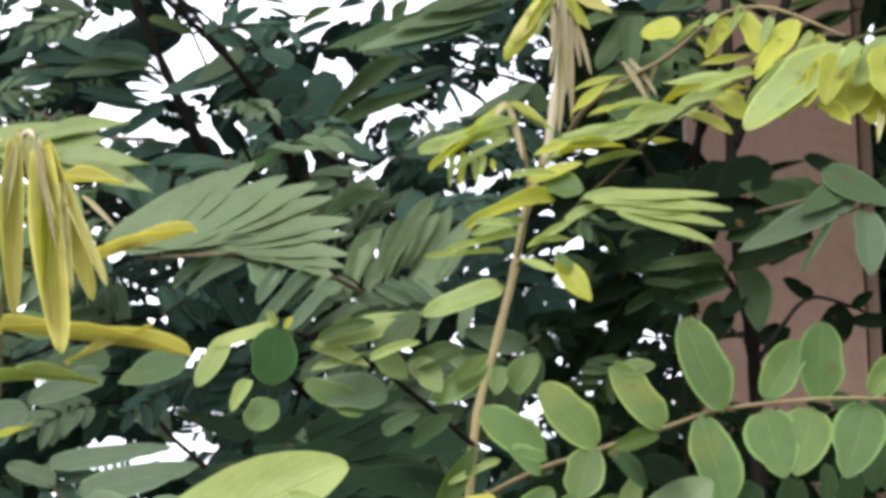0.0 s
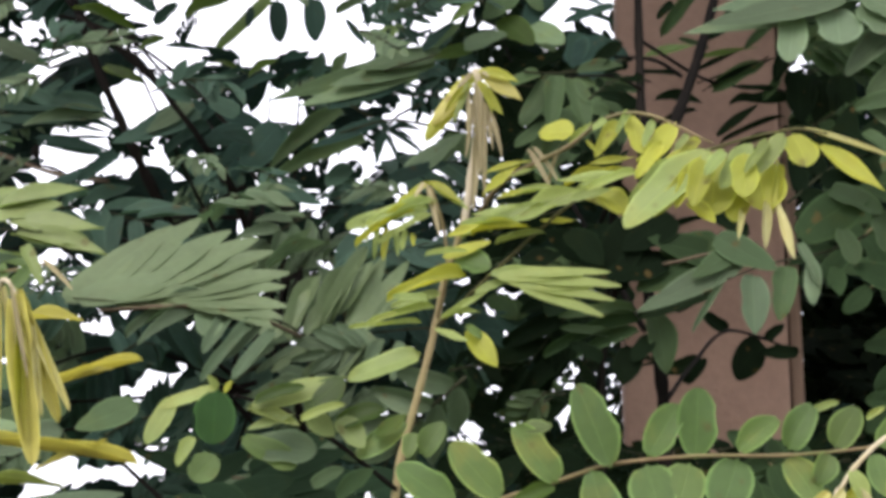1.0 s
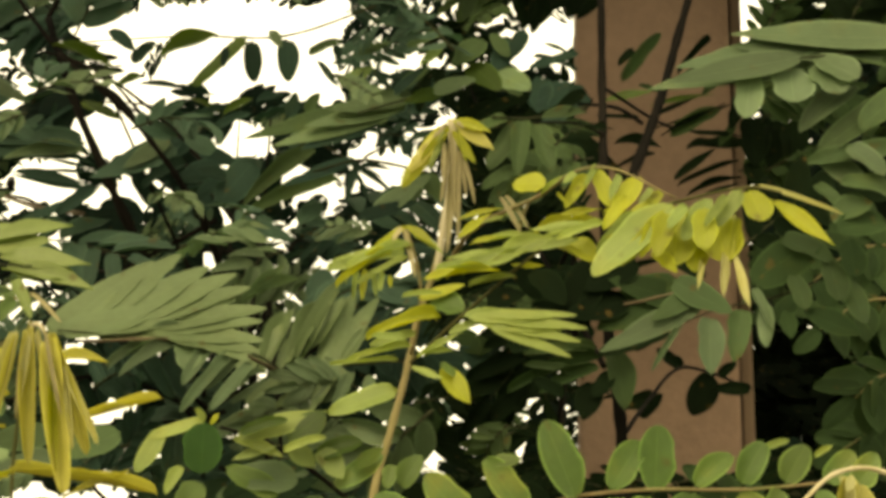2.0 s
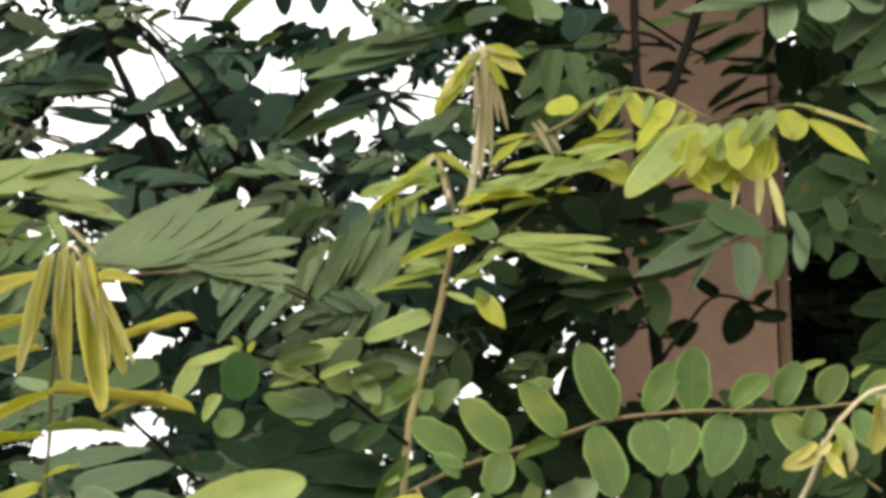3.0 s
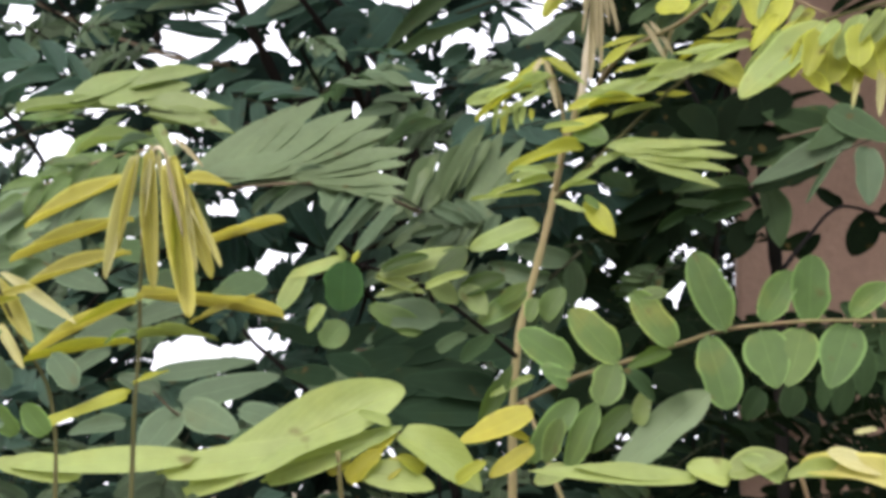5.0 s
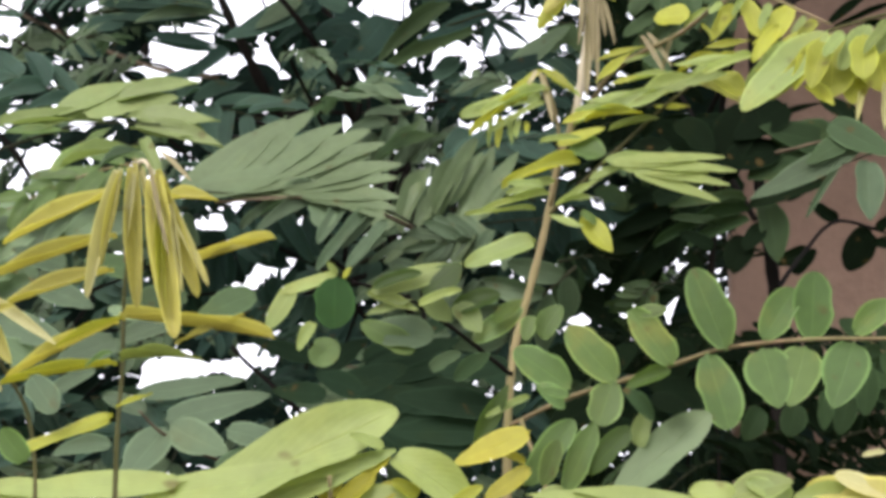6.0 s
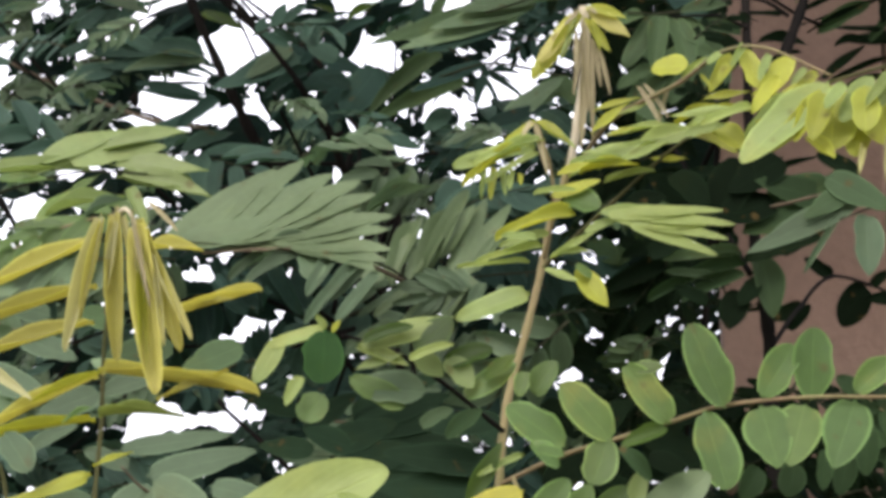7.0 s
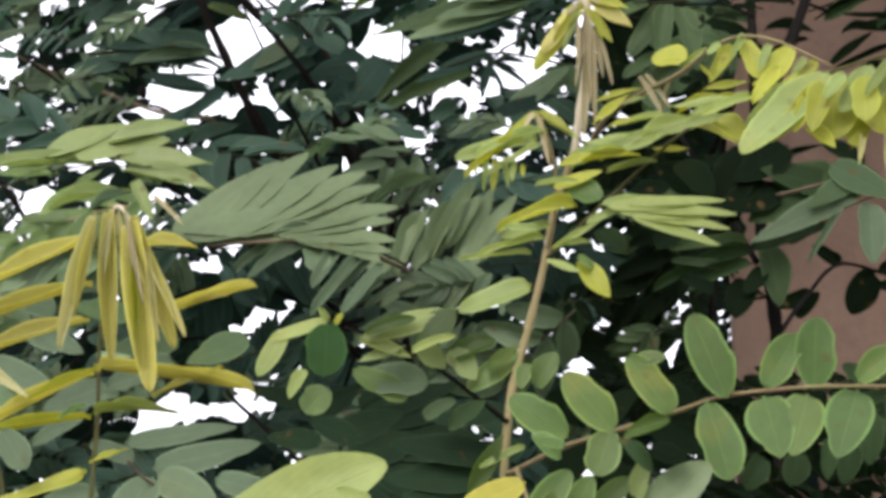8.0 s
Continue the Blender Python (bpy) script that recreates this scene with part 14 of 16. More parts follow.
far_leaf(shrub, (0.725, 2.820, 1.791), (0.690, 2.837, 1.749), 0.008, -0.37, 0.61, 5, 0.029, 0.015, 46)
far_leaf(shrub, (0.666, 2.481, 2.277), (0.624, 2.473, 2.274), 0.010, 0.032, 0.5, 5, 0.022, 0.009, 47)
far_leaf(shrub, (0.736, 2.524, 2.026), (0.793, 2.525, 2.034), 0.013, -0.52, 0.51, 5, 0.028, 0.014, 51)
far_leaf(shrub, (0.430, 2.956, 2.125), (0.363, 2.875, 2.100), 0.006, -0.009, 0.61, 5, 0.028, 0.014, 52)
far_leaf(shrub, (0.333, 2.582, 1.832), (0.268, 2.665, 1.880), 0.006, 0.28, 0.47, 5, 0.039, 0.015, 55)
far_leaf(tree, (0.219, 2.723, 2.662), (0.161, 2.703, 2.647), -0.006, -0.29, -0.025, 6, 0.024, 0.012, 38)
far_leaf(tree, (0.051, 2.429, 1.968), (0.013, 2.474, 1.966), 0.008, 0.086, 0.38, 6, 0.021, 0.008, 53)
far_leaf(shrub, (0.382, 2.546, 1.716), (0.421, 2.616, 1.739), 0.004, 0.36, 0.37, 7, 0.021, 0.011, 43)
far_leaf(tree, (-0.190, 2.468, 1.935), (-0.245, 2.540, 1.896), 0.004, -0.38, 0.14, 7, 0.034, 0.015, 43)
far_leaf(tree, (-0.075, 2.983, 1.957), (-0.124, 3.006, 1.971), 0.008, -0.13, 0.1, 6, 0.031, 0.013, 52)
far_leaf(shrub, (0.670, 2.460, 2.454), (0.738, 2.455, 2.488), 0.006, -0.5, 0.23, 6, 0.035, 0.014, 48)
far_leaf(tree, (-0.677, 2.781, 2.087), (-0.620, 2.733, 2.096), 0.006, -0.094, 0.065, 5, 0.028, 0.012, 37)
far_leaf(shrub, (0.211, 2.878, 2.687), (0.254, 2.913, 2.719), 0.001, 0.21, 0.36, 5, 0.022, 0.010, 55)
far_leaf(tree, (0.147, 2.783, 1.987), (0.187, 2.807, 1.993), -0.002, -0.13, 0.26, 7, 0.022, 0.011, 46)
far_leaf(tree, (0.096, 2.577, 2.217), (0.147, 2.590, 2.218), 0.011, -0.053, 0.21, 5, 0.026, 0.012, 39)
far_leaf(shrub, (0.826, 2.998, 1.629), (0.870, 2.989, 1.594), 0.007, -0.095, 0.039, 5, 0.031, 0.014, 45)
far_leaf(shrub, (0.178, 2.647, 1.623), (0.217, 2.674, 1.629), 0.005, -0.15, 0.26, 5, 0.020, 0.009, 48)
far_leaf(tree, (-0.226, 2.708, 2.605), (-0.266, 2.732, 2.579), 0.004, 0.13, 0.35, 7, 0.024, 0.010, 52)
far_leaf(shrub, (0.332, 2.526, 2.348), (0.319, 2.573, 2.395), 0.003, -0.38, 0.42, 6, 0.020, 0.010, 51)
far_leaf(tree, (0.202, 2.578, 2.294), (0.151, 2.501, 2.256), 0.008, 0.2, 0.49, 6, 0.024, 0.009, 48)
far_leaf(tree, (0.154, 2.960, 2.060), (0.221, 2.965, 2.088), 0.005, 0.19, 0.53, 6, 0.033, 0.016, 37)
far_leaf(tree, (-0.031, 2.905, 2.112), (-0.087, 2.955, 2.101), 0.005, 0.34, 0.63, 6, 0.029, 0.014, 49)
far_leaf(tree, (-0.062, 2.800, 1.892), (-0.105, 2.845, 1.865), 0.004, -0.12, 0.32, 7, 0.026, 0.012, 36)
far_leaf(shrub, (0.555, 2.480, 1.865), (0.521, 2.479, 1.854), 0.002, 0.25, 0.65, 7, 0.021, 0.009, 46)
far_leaf(shrub, (1.009, 2.878, 2.682), (1.061, 2.854, 2.658), 0.025, -0.33, 0.59, 6, 0.028, 0.013, 41)
far_leaf(tree, (-0.211, 2.801, 2.541), (-0.251, 2.862, 2.521), 0.005, -0.19, 0.066, 7, 0.022, 0.012, 54)
far_leaf(shrub, (0.323, 2.810, 1.932), (0.401, 2.838, 1.896), 0.014, 0.0097, -0.03, 7, 0.035, 0.019, 46)
far_leaf(tree, (0.159, 2.901, 2.261), (0.204, 2.849, 2.274), 0.011, 0.044, 0.095, 5, 0.024, 0.011, 49)
far_leaf(tree, (-0.674, 2.724, 2.287), (-0.737, 2.825, 2.283), 0.003, 0.27, 0.54, 6, 0.026, 0.012, 53)
far_leaf(tree, (-0.454, 2.518, 2.029), (-0.397, 2.540, 2.038), 0.012, 0.39, 0.68, 5, 0.033, 0.016, 41)
far_leaf(shrub, (0.676, 2.567, 2.094), (0.727, 2.580, 2.104), 0.012, -0.098, 0.68, 6, 0.026, 0.012, 40)
far_leaf(tree, (-0.008, 2.638, 2.313), (-0.046, 2.613, 2.287), 0.004, -0.0034, 0.61, 6, 0.021, 0.009, 34)
far_leaf(tree, (-0.186, 2.785, 1.981), (-0.116, 2.810, 1.989), 0.008, 0.094, 0.31, 5, 0.037, 0.015, 44)
far_leaf(tree, (-0.244, 2.542, 2.552), (-0.281, 2.510, 2.489), 0.020, -0.14, 0.67, 5, 0.026, 0.014, 41)
far_leaf(tree, (0.034, 2.794, 2.632), (0.071, 2.799, 2.620), 0.010, 0.0038, 0.66, 5, 0.022, 0.011, 36)
far_leaf(shrub, (0.265, 2.593, 2.426), (0.303, 2.640, 2.456), -0.010, -0.25, 0.54, 5, 0.020, 0.008, 44)
far_leaf(tree, (-0.399, 2.999, 2.321), (-0.344, 2.979, 2.312), 0.005, -0.26, 0.034, 7, 0.030, 0.013, 49)
far_leaf(shrub, (0.721, 2.803, 2.206), (0.673, 2.750, 2.211), 0.010, -0.027, 0.36, 7, 0.025, 0.013, 54)
far_leaf(shrub, (0.312, 2.493, 1.704), (0.290, 2.472, 1.729), 0.006, -0.4, 0.69, 6, 0.021, 0.008, 42)
far_leaf(shrub, (0.256, 2.708, 1.981), (0.234, 2.810, 1.957), 0.006, -0.033, 0.51, 7, 0.021, 0.010, 44)
far_leaf(tree, (-0.247, 2.417, 2.536), (-0.179, 2.444, 2.574), -0.005, -0.3, 0.62, 7, 0.042, 0.017, 42)
far_leaf(shrub, (0.925, 2.652, 2.614), (0.964, 2.622, 2.603), 0.006, -0.29, 0.43, 7, 0.022, 0.011, 49)
far_leaf(shrub, (0.476, 2.641, 1.874), (0.424, 2.606, 1.873), 0.004, -0.46, 0.65, 6, 0.023, 0.010, 45)
far_leaf(shrub, (0.324, 2.522, 2.575), (0.275, 2.558, 2.592), -0.004, 0.2, 0.69, 7, 0.027, 0.015, 45)
far_leaf(tree, (-0.680, 2.678, 2.449), (-0.636, 2.618, 2.467), -0.001, 0.053, 0.65, 6, 0.027, 0.013, 34)
far_leaf(tree, (-0.625, 2.929, 2.434), (-0.579, 2.948, 2.501), 0.002, 0.41, 0.52, 5, 0.036, 0.018, 51)
far_leaf(tree, (-0.600, 2.807, 2.099), (-0.578, 2.852, 2.135), 0.004, -0.61, 0.29, 7, 0.030, 0.016, 46)
far_leaf(tree, (-0.215, 2.686, 1.716), (-0.165, 2.632, 1.720), 0.005, 0.12, 0.67, 7, 0.020, 0.011, 51)
far_leaf(shrub, (0.809, 2.970, 2.325), (0.850, 2.981, 2.322), -0.004, 0.055, 0.64, 5, 0.024, 0.011, 38)
far_leaf(shrub, (0.823, 2.479, 2.508), (0.813, 2.534, 2.500), -0.004, -0.27, 0.42, 7, 0.022, 0.009, 34)
far_leaf(tree, (-0.419, 2.801, 1.815), (-0.487, 2.889, 1.829), 0.002, 0.15, 0.48, 6, 0.026, 0.011, 55)
far_leaf(tree, (0.184, 2.910, 2.755), (0.125, 2.963, 2.772), 0.006, 0.0086, 0.5, 7, 0.031, 0.012, 41)
far_leaf(tree, (-0.289, 2.929, 1.857), (-0.250, 2.939, 1.829), 0.005, -0.061, 0.59, 6, 0.025, 0.012, 36)
far_leaf(tree, (-0.750, 2.822, 2.201), (-0.849, 2.843, 2.156), 0.002, 0.33, 0.27, 6, 0.060, 0.032, 34)
far_leaf(shrub, (0.237, 2.431, 2.057), (0.304, 2.363, 2.063), 0.008, 0.23, 0.019, 6, 0.044, 0.021, 54)
far_leaf(tree, (-0.209, 2.664, 1.818), (-0.174, 2.742, 1.836), 0.005, 0.18, 0.026, 6, 0.029, 0.011, 45)
far_leaf(tree, (-0.306, 2.489, 2.044), (-0.372, 2.581, 2.045), 0.002, 0.21, 0.56, 7, 0.033, 0.015, 40)
far_leaf(shrub, (0.862, 2.997, 2.040), (0.912, 2.970, 2.037), 0.002, 0.27, 0.38, 5, 0.025, 0.012, 40)
far_leaf(shrub, (0.253, 2.805, 1.971), (0.298, 2.758, 2.004), 0.002, -0.043, -0.021, 5, 0.031, 0.015, 44)
far_leaf(tree, (-0.207, 2.828, 2.666), (-0.240, 2.743, 2.614), 0.006, -0.027, 0.61, 6, 0.027, 0.011, 38)
far_leaf(tree, (-0.462, 2.510, 2.587), (-0.413, 2.510, 2.602), 0.007, 0.19, 0.16, 7, 0.032, 0.016, 54)
far_leaf(tree, (-0.201, 2.672, 1.606), (-0.161, 2.638, 1.622), 0.005, 0.24, 0.34, 7, 0.021, 0.009, 43)
far_leaf(shrub, (0.735, 2.478, 1.911), (0.778, 2.503, 1.905), 0.005, -0.23, 0.28, 7, 0.019, 0.010, 40)
far_leaf(tree, (0.173, 2.954, 1.921), (0.232, 3.017, 1.921), 0.005, 0.059, 0.66, 6, 0.029, 0.011, 49)
far_leaf(tree, (-0.817, 2.963, 2.264), (-0.843, 2.915, 2.271), 0.010, 0.07, 0.65, 5, 0.030, 0.011, 41)
far_leaf(shrub, (0.297, 2.981, 2.171), (0.245, 2.998, 2.181), 0.000, -0.086, 0.58, 6, 0.024, 0.010, 51)
far_leaf(shrub, (0.940, 2.875, 2.189), (0.999, 2.879, 2.164), -0.003, -0.0098, 0.23, 6, 0.031, 0.014, 52)
far_leaf(tree, (-0.610, 2.449, 2.059), (-0.661, 2.492, 2.074), 0.005, -0.19, 0.073, 6, 0.021, 0.008, 51)
far_leaf(tree, (-0.382, 2.602, 1.830), (-0.416, 2.578, 1.827), 0.004, -0.43, -0.0047, 6, 0.027, 0.013, 54)
far_leaf(tree, (-0.347, 2.892, 1.965), (-0.299, 2.945, 1.959), 0.008, 0.33, -0.038, 5, 0.029, 0.012, 35)
far_leaf(tree, (-0.787, 2.962, 2.317), (-0.886, 3.021, 2.316), 0.006, -0.0057, 0.47, 7, 0.036, 0.014, 39)
far_leaf(tree, (-0.391, 2.550, 2.518), (-0.326, 2.563, 2.552), -0.003, 0.25, 0.067, 7, 0.033, 0.013, 37)
far_leaf(tree, (-0.087, 2.446, 1.817), (-0.117, 2.472, 1.798), 0.000, 0.03, 0.23, 7, 0.022, 0.011, 41)
far_leaf(tree, (-0.803, 2.933, 2.255), (-0.855, 2.969, 2.256), 0.002, 0.18, 0.11, 6, 0.024, 0.012, 38)
far_leaf(shrub, (0.658, 2.511, 2.489), (0.613, 2.493, 2.455), -0.008, -0.025, 0.51, 6, 0.019, 0.010, 54)
far_leaf(tree, (-0.408, 2.890, 2.659), (-0.367, 2.852, 2.661), 0.015, -0.0031, 0.065, 7, 0.023, 0.010, 45)
far_leaf(shrub, (0.268, 2.951, 2.643), (0.198, 2.939, 2.597), 0.014, -0.59, 0.26, 6, 0.042, 0.019, 53)
far_leaf(tree, (0.139, 2.933, 2.617), (0.195, 2.958, 2.661), -0.007, -0.099, 0.48, 7, 0.032, 0.013, 51)
far_leaf(tree, (0.121, 2.434, 1.608), (0.086, 2.464, 1.585), 0.004, 0.17, 0.45, 7, 0.025, 0.011, 37)
far_leaf(tree, (0.016, 2.434, 1.908), (0.057, 2.449, 1.904), 0.004, -0.36, 0.045, 6, 0.019, 0.010, 51)
far_leaf(shrub, (0.595, 2.394, 2.262), (0.655, 2.475, 2.300), -0.003, 0.25, 0.51, 5, 0.018, 0.010, 53)
far_leaf(shrub, (0.869, 2.858, 2.529), (0.801, 2.820, 2.523), -0.003, 0.14, 0.62, 6, 0.031, 0.012, 48)
far_leaf(shrub, (0.556, 2.655, 1.674), (0.578, 2.555, 1.676), 0.005, -0.08, 0.29, 7, 0.021, 0.011, 52)
far_leaf(shrub, (0.547, 2.563, 1.813), (0.598, 2.595, 1.868), 0.006, 0.25, 0.62, 6, 0.045, 0.019, 41)
far_leaf(tree, (0.132, 2.930, 2.089), (0.168, 2.973, 2.125), 0.007, 0.46, 0.24, 5, 0.024, 0.010, 37)
far_leaf(tree, (-0.271, 2.484, 1.817), (-0.228, 2.499, 1.803), 0.002, 0.05, 0.2, 6, 0.022, 0.011, 42)
far_leaf(shrub, (0.798, 2.752, 2.291), (0.833, 2.761, 2.331), 0.000, -0.04, 0.66, 5, 0.025, 0.012, 41)
far_leaf(shrub, (0.665, 2.450, 1.861), (0.639, 2.460, 1.867), 0.002, 0.13, 0.49, 5, 0.018, 0.007, 47)
far_leaf(shrub, (0.743, 2.443, 1.666), (0.692, 2.435, 1.697), 0.006, -0.27, 0.34, 7, 0.029, 0.013, 55)
far_leaf(shrub, (0.715, 2.362, 2.268), (0.762, 2.357, 2.286), 0.020, -0.48, 0.1, 6, 0.024, 0.011, 36)
far_leaf(tree, (-0.358, 2.810, 2.085), (-0.378, 2.747, 2.053), 0.007, -0.15, 0.45, 7, 0.024, 0.010, 51)
far_leaf(tree, (0.012, 2.833, 1.804), (0.073, 2.854, 1.779), 0.007, -0.12, 0.37, 5, 0.039, 0.015, 37)
far_leaf(tree, (-0.523, 2.359, 2.111), (-0.586, 2.434, 2.129), 0.005, 0.59, 0.46, 7, 0.024, 0.010, 38)
far_leaf(tree, (-0.576, 3.024, 2.141), (-0.629, 2.997, 2.100), 0.003, -0.22, 0.19, 7, 0.031, 0.014, 51)
far_leaf(tree, (-0.516, 2.404, 2.446), (-0.447, 2.389, 2.447), 0.007, 0.44, 0.68, 5, 0.032, 0.014, 53)
far_leaf(tree, (-0.798, 3.009, 2.670), (-0.708, 2.922, 2.635), 0.010, 0.36, 0.48, 7, 0.033, 0.017, 40)
far_leaf(tree, (-0.524, 2.481, 1.767), (-0.610, 2.527, 1.772), 0.007, 0.11, 0.6, 5, 0.034, 0.018, 52)
far_leaf(shrub, (0.407, 3.002, 2.845), (0.453, 3.003, 2.880), -0.005, -0.17, 0.42, 7, 0.031, 0.017, 46)
far_leaf(tree, (0.080, 2.599, 1.922), (0.120, 2.506, 1.910), 0.004, -0.072, 0.0013, 7, 0.023, 0.009, 45)
far_leaf(tree, (-0.306, 2.643, 2.026), (-0.350, 2.665, 2.028), -0.003, 0.16, 0.45, 5, 0.020, 0.010, 44)
far_leaf(tree, (-0.381, 2.469, 1.615), (-0.340, 2.415, 1.603), 0.002, -0.16, 0.47, 5, 0.021, 0.009, 51)
far_leaf(tree, (-0.103, 2.611, 2.044), (-0.068, 2.608, 2.060), 0.012, 0.038, 0.38, 7, 0.025, 0.012, 45)
far_leaf(tree, (-0.403, 3.010, 1.898), (-0.344, 2.998, 1.904), 0.003, 0.25, 0.31, 7, 0.028, 0.013, 40)
far_leaf(tree, (-0.193, 2.668, 1.911), (-0.241, 2.718, 1.906), 0.006, 0.051, 0.41, 7, 0.027, 0.010, 35)
far_leaf(shrub, (0.773, 2.577, 1.806), (0.795, 2.593, 1.831), 0.004, 0.1, 0.35, 5, 0.021, 0.010, 39)
far_leaf(tree, (-0.260, 2.394, 2.012), (-0.225, 2.405, 2.083), 0.015, -0.16, 0.41, 6, 0.041, 0.017, 35)
far_leaf(shrub, (0.255, 2.772, 2.358), (0.215, 2.731, 2.328), 0.008, -0.33, -0.046, 6, 0.025, 0.011, 45)
far_leaf(shrub, (0.957, 2.740, 2.351), (0.930, 2.792, 2.362), -0.002, -0.2, 0.66, 6, 0.026, 0.012, 38)
far_leaf(shrub, (0.733, 2.467, 2.241), (0.644, 2.397, 2.181), 0.003, -0.35, 0.21, 6, 0.038, 0.017, 35)
far_leaf(tree, (-0.527, 2.489, 2.153), (-0.500, 2.525, 2.171), 0.005, -0.19, 0.18, 7, 0.025, 0.012, 34)
far_leaf(tree, (-0.065, 2.396, 1.973), (-0.098, 2.427, 1.959), 0.003, 0.76, 0.36, 7, 0.019, 0.009, 38)
far_leaf(shrub, (0.230, 2.437, 2.485), (0.175, 2.460, 2.488), 0.019, 0.32, 0.66, 7, 0.027, 0.012, 51)
far_leaf(tree, (-0.519, 2.836, 2.654), (-0.470, 2.857, 2.711), 0.022, -0.056, 0.025, 5, 0.031, 0.016, 46)
far_leaf(tree, (-0.550, 2.786, 1.756), (-0.472, 2.732, 1.741), 0.008, 0.04, 0.68, 6, 0.034, 0.017, 52)
far_leaf(tree, (-0.623, 2.794, 2.691), (-0.571, 2.720, 2.687), 0.001, -0.3, 0.071, 6, 0.022, 0.009, 38)
far_leaf(shrub, (0.725, 2.468, 1.765), (0.683, 2.447, 1.776), 0.004, 0.13, -0.025, 6, 0.021, 0.008, 51)
far_leaf(tree, (-0.128, 2.998, 1.994), (-0.166, 3.056, 1.964), 0.002, 0.2, 0.64, 7, 0.029, 0.012, 34)
far_leaf(tree, (-0.007, 2.999, 2.399), (0.045, 2.930, 2.369), 0.015, 0.37, 0.64, 5, 0.029, 0.013, 39)
far_leaf(shrub, (0.711, 2.462, 2.324), (0.745, 2.438, 2.371), -0.006, -0.047, 0.029, 5, 0.028, 0.013, 36)
far_leaf(shrub, (0.419, 2.589, 1.738), (0.471, 2.637, 1.721), 0.006, 0.21, 0.23, 5, 0.024, 0.009, 43)
far_leaf(tree, (-0.650, 2.757, 2.317), (-0.673, 2.778, 2.288), 0.010, -0.63, 0.26, 7, 0.024, 0.010, 47)
far_leaf(tree, (0.207, 2.799, 1.943), (0.161, 2.794, 1.936), 0.008, -0.7, 0.45, 7, 0.023, 0.009, 47)
far_leaf(tree, (0.049, 2.760, 1.990), (0.004, 2.787, 1.990), -0.001, -0.26, 0.35, 5, 0.023, 0.011, 45)
far_leaf(shrub, (0.550, 2.467, 1.601), (0.592, 2.508, 1.620), 0.002, 0.028, 0.7, 5, 0.024, 0.012, 55)
far_leaf(shrub, (0.631, 2.513, 1.844), (0.661, 2.496, 1.839), 0.005, 0.15, 0.44, 6, 0.020, 0.009, 39)
far_leaf(tree, (-0.582, 2.429, 1.799), (-0.616, 2.452, 1.767), 0.002, -0.16, 0.28, 7, 0.021, 0.010, 38)
far_leaf(tree, (-0.225, 2.662, 1.681), (-0.197, 2.681, 1.698), 0.004, -0.22, 0.045, 5, 0.021, 0.009, 40)
far_leaf(shrub, (0.896, 2.904, 1.915), (0.932, 2.914, 1.948), 0.008, 0.33, 0.5, 7, 0.026, 0.011, 54)
far_leaf(shrub, (0.421, 2.886, 2.168), (0.366, 2.864, 2.152), 0.010, 0.39, 0.65, 7, 0.027, 0.013, 37)
far_leaf(shrub, (0.648, 2.785, 2.292), (0.678, 2.739, 2.319), -0.002, 0.42, 0.63, 7, 0.034, 0.015, 46)
far_leaf(shrub, (0.351, 2.800, 2.342), (0.432, 2.861, 2.366), 0.010, 0.041, 0.61, 7, 0.039, 0.017, 51)
far_leaf(tree, (0.031, 2.775, 2.710), (0.004, 2.756, 2.673), -0.006, -0.056, 0.32, 7, 0.021, 0.011, 51)
far_leaf(shrub, (0.193, 2.522, 1.787), (0.221, 2.528, 1.817), 0.006, -0.1, 0.41, 6, 0.025, 0.012, 51)
far_leaf(shrub, (0.312, 2.824, 2.085), (0.278, 2.789, 2.056), 0.005, -0.044, 0.64, 7, 0.023, 0.011, 43)
far_leaf(shrub, (0.187, 3.006, 2.724), (0.236, 2.985, 2.741), -0.003, 0.1, 0.48, 6, 0.026, 0.011, 40)
far_leaf(tree, (0.133, 2.599, 2.442), (0.181, 2.674, 2.471), -0.002, -0.27, 0.14, 6, 0.025, 0.010, 35)
far_leaf(tree, (-0.128, 2.652, 2.154), (-0.146, 2.576, 2.107), 0.007, 0.34, 0.36, 6, 0.023, 0.012, 42)
far_leaf(tree, (-0.011, 2.829, 2.278), (-0.056, 2.843, 2.301), 0.006, 0.2, 0.57, 6, 0.027, 0.014, 44)
far_leaf(shrub, (0.752, 2.888, 2.396), (0.714, 2.935, 2.401), 0.005, 0.03, 0.2, 6, 0.023, 0.011, 54)
far_leaf(shrub, (0.196, 2.498, 2.136), (0.237, 2.510, 2.139), 0.002, 0.19, 0.094, 5, 0.021, 0.009, 36)
far_leaf(tree, (0.086, 2.592, 2.325), (0.052, 2.605, 2.313), 0.017, -0.0083, 0.21, 7, 0.020, 0.008, 45)
far_leaf(tree, (-0.478, 2.864, 2.166), (-0.466, 2.816, 2.085), 0.001, -0.16, 0.16, 5, 0.038, 0.017, 40)
far_leaf(shrub, (0.260, 2.637, 1.881), (0.216, 2.617, 1.890), 0.002, -0.059, 0.51, 6, 0.027, 0.015, 34)
far_leaf(tree, (-0.616, 2.626, 2.462), (-0.640, 2.636, 2.435), 0.002, 0.042, 0.41, 5, 0.021, 0.011, 41)
far_leaf(tree, (-0.398, 2.707, 1.709), (-0.403, 2.665, 1.647), 0.006, 0.16, 0.12, 7, 0.034, 0.018, 40)
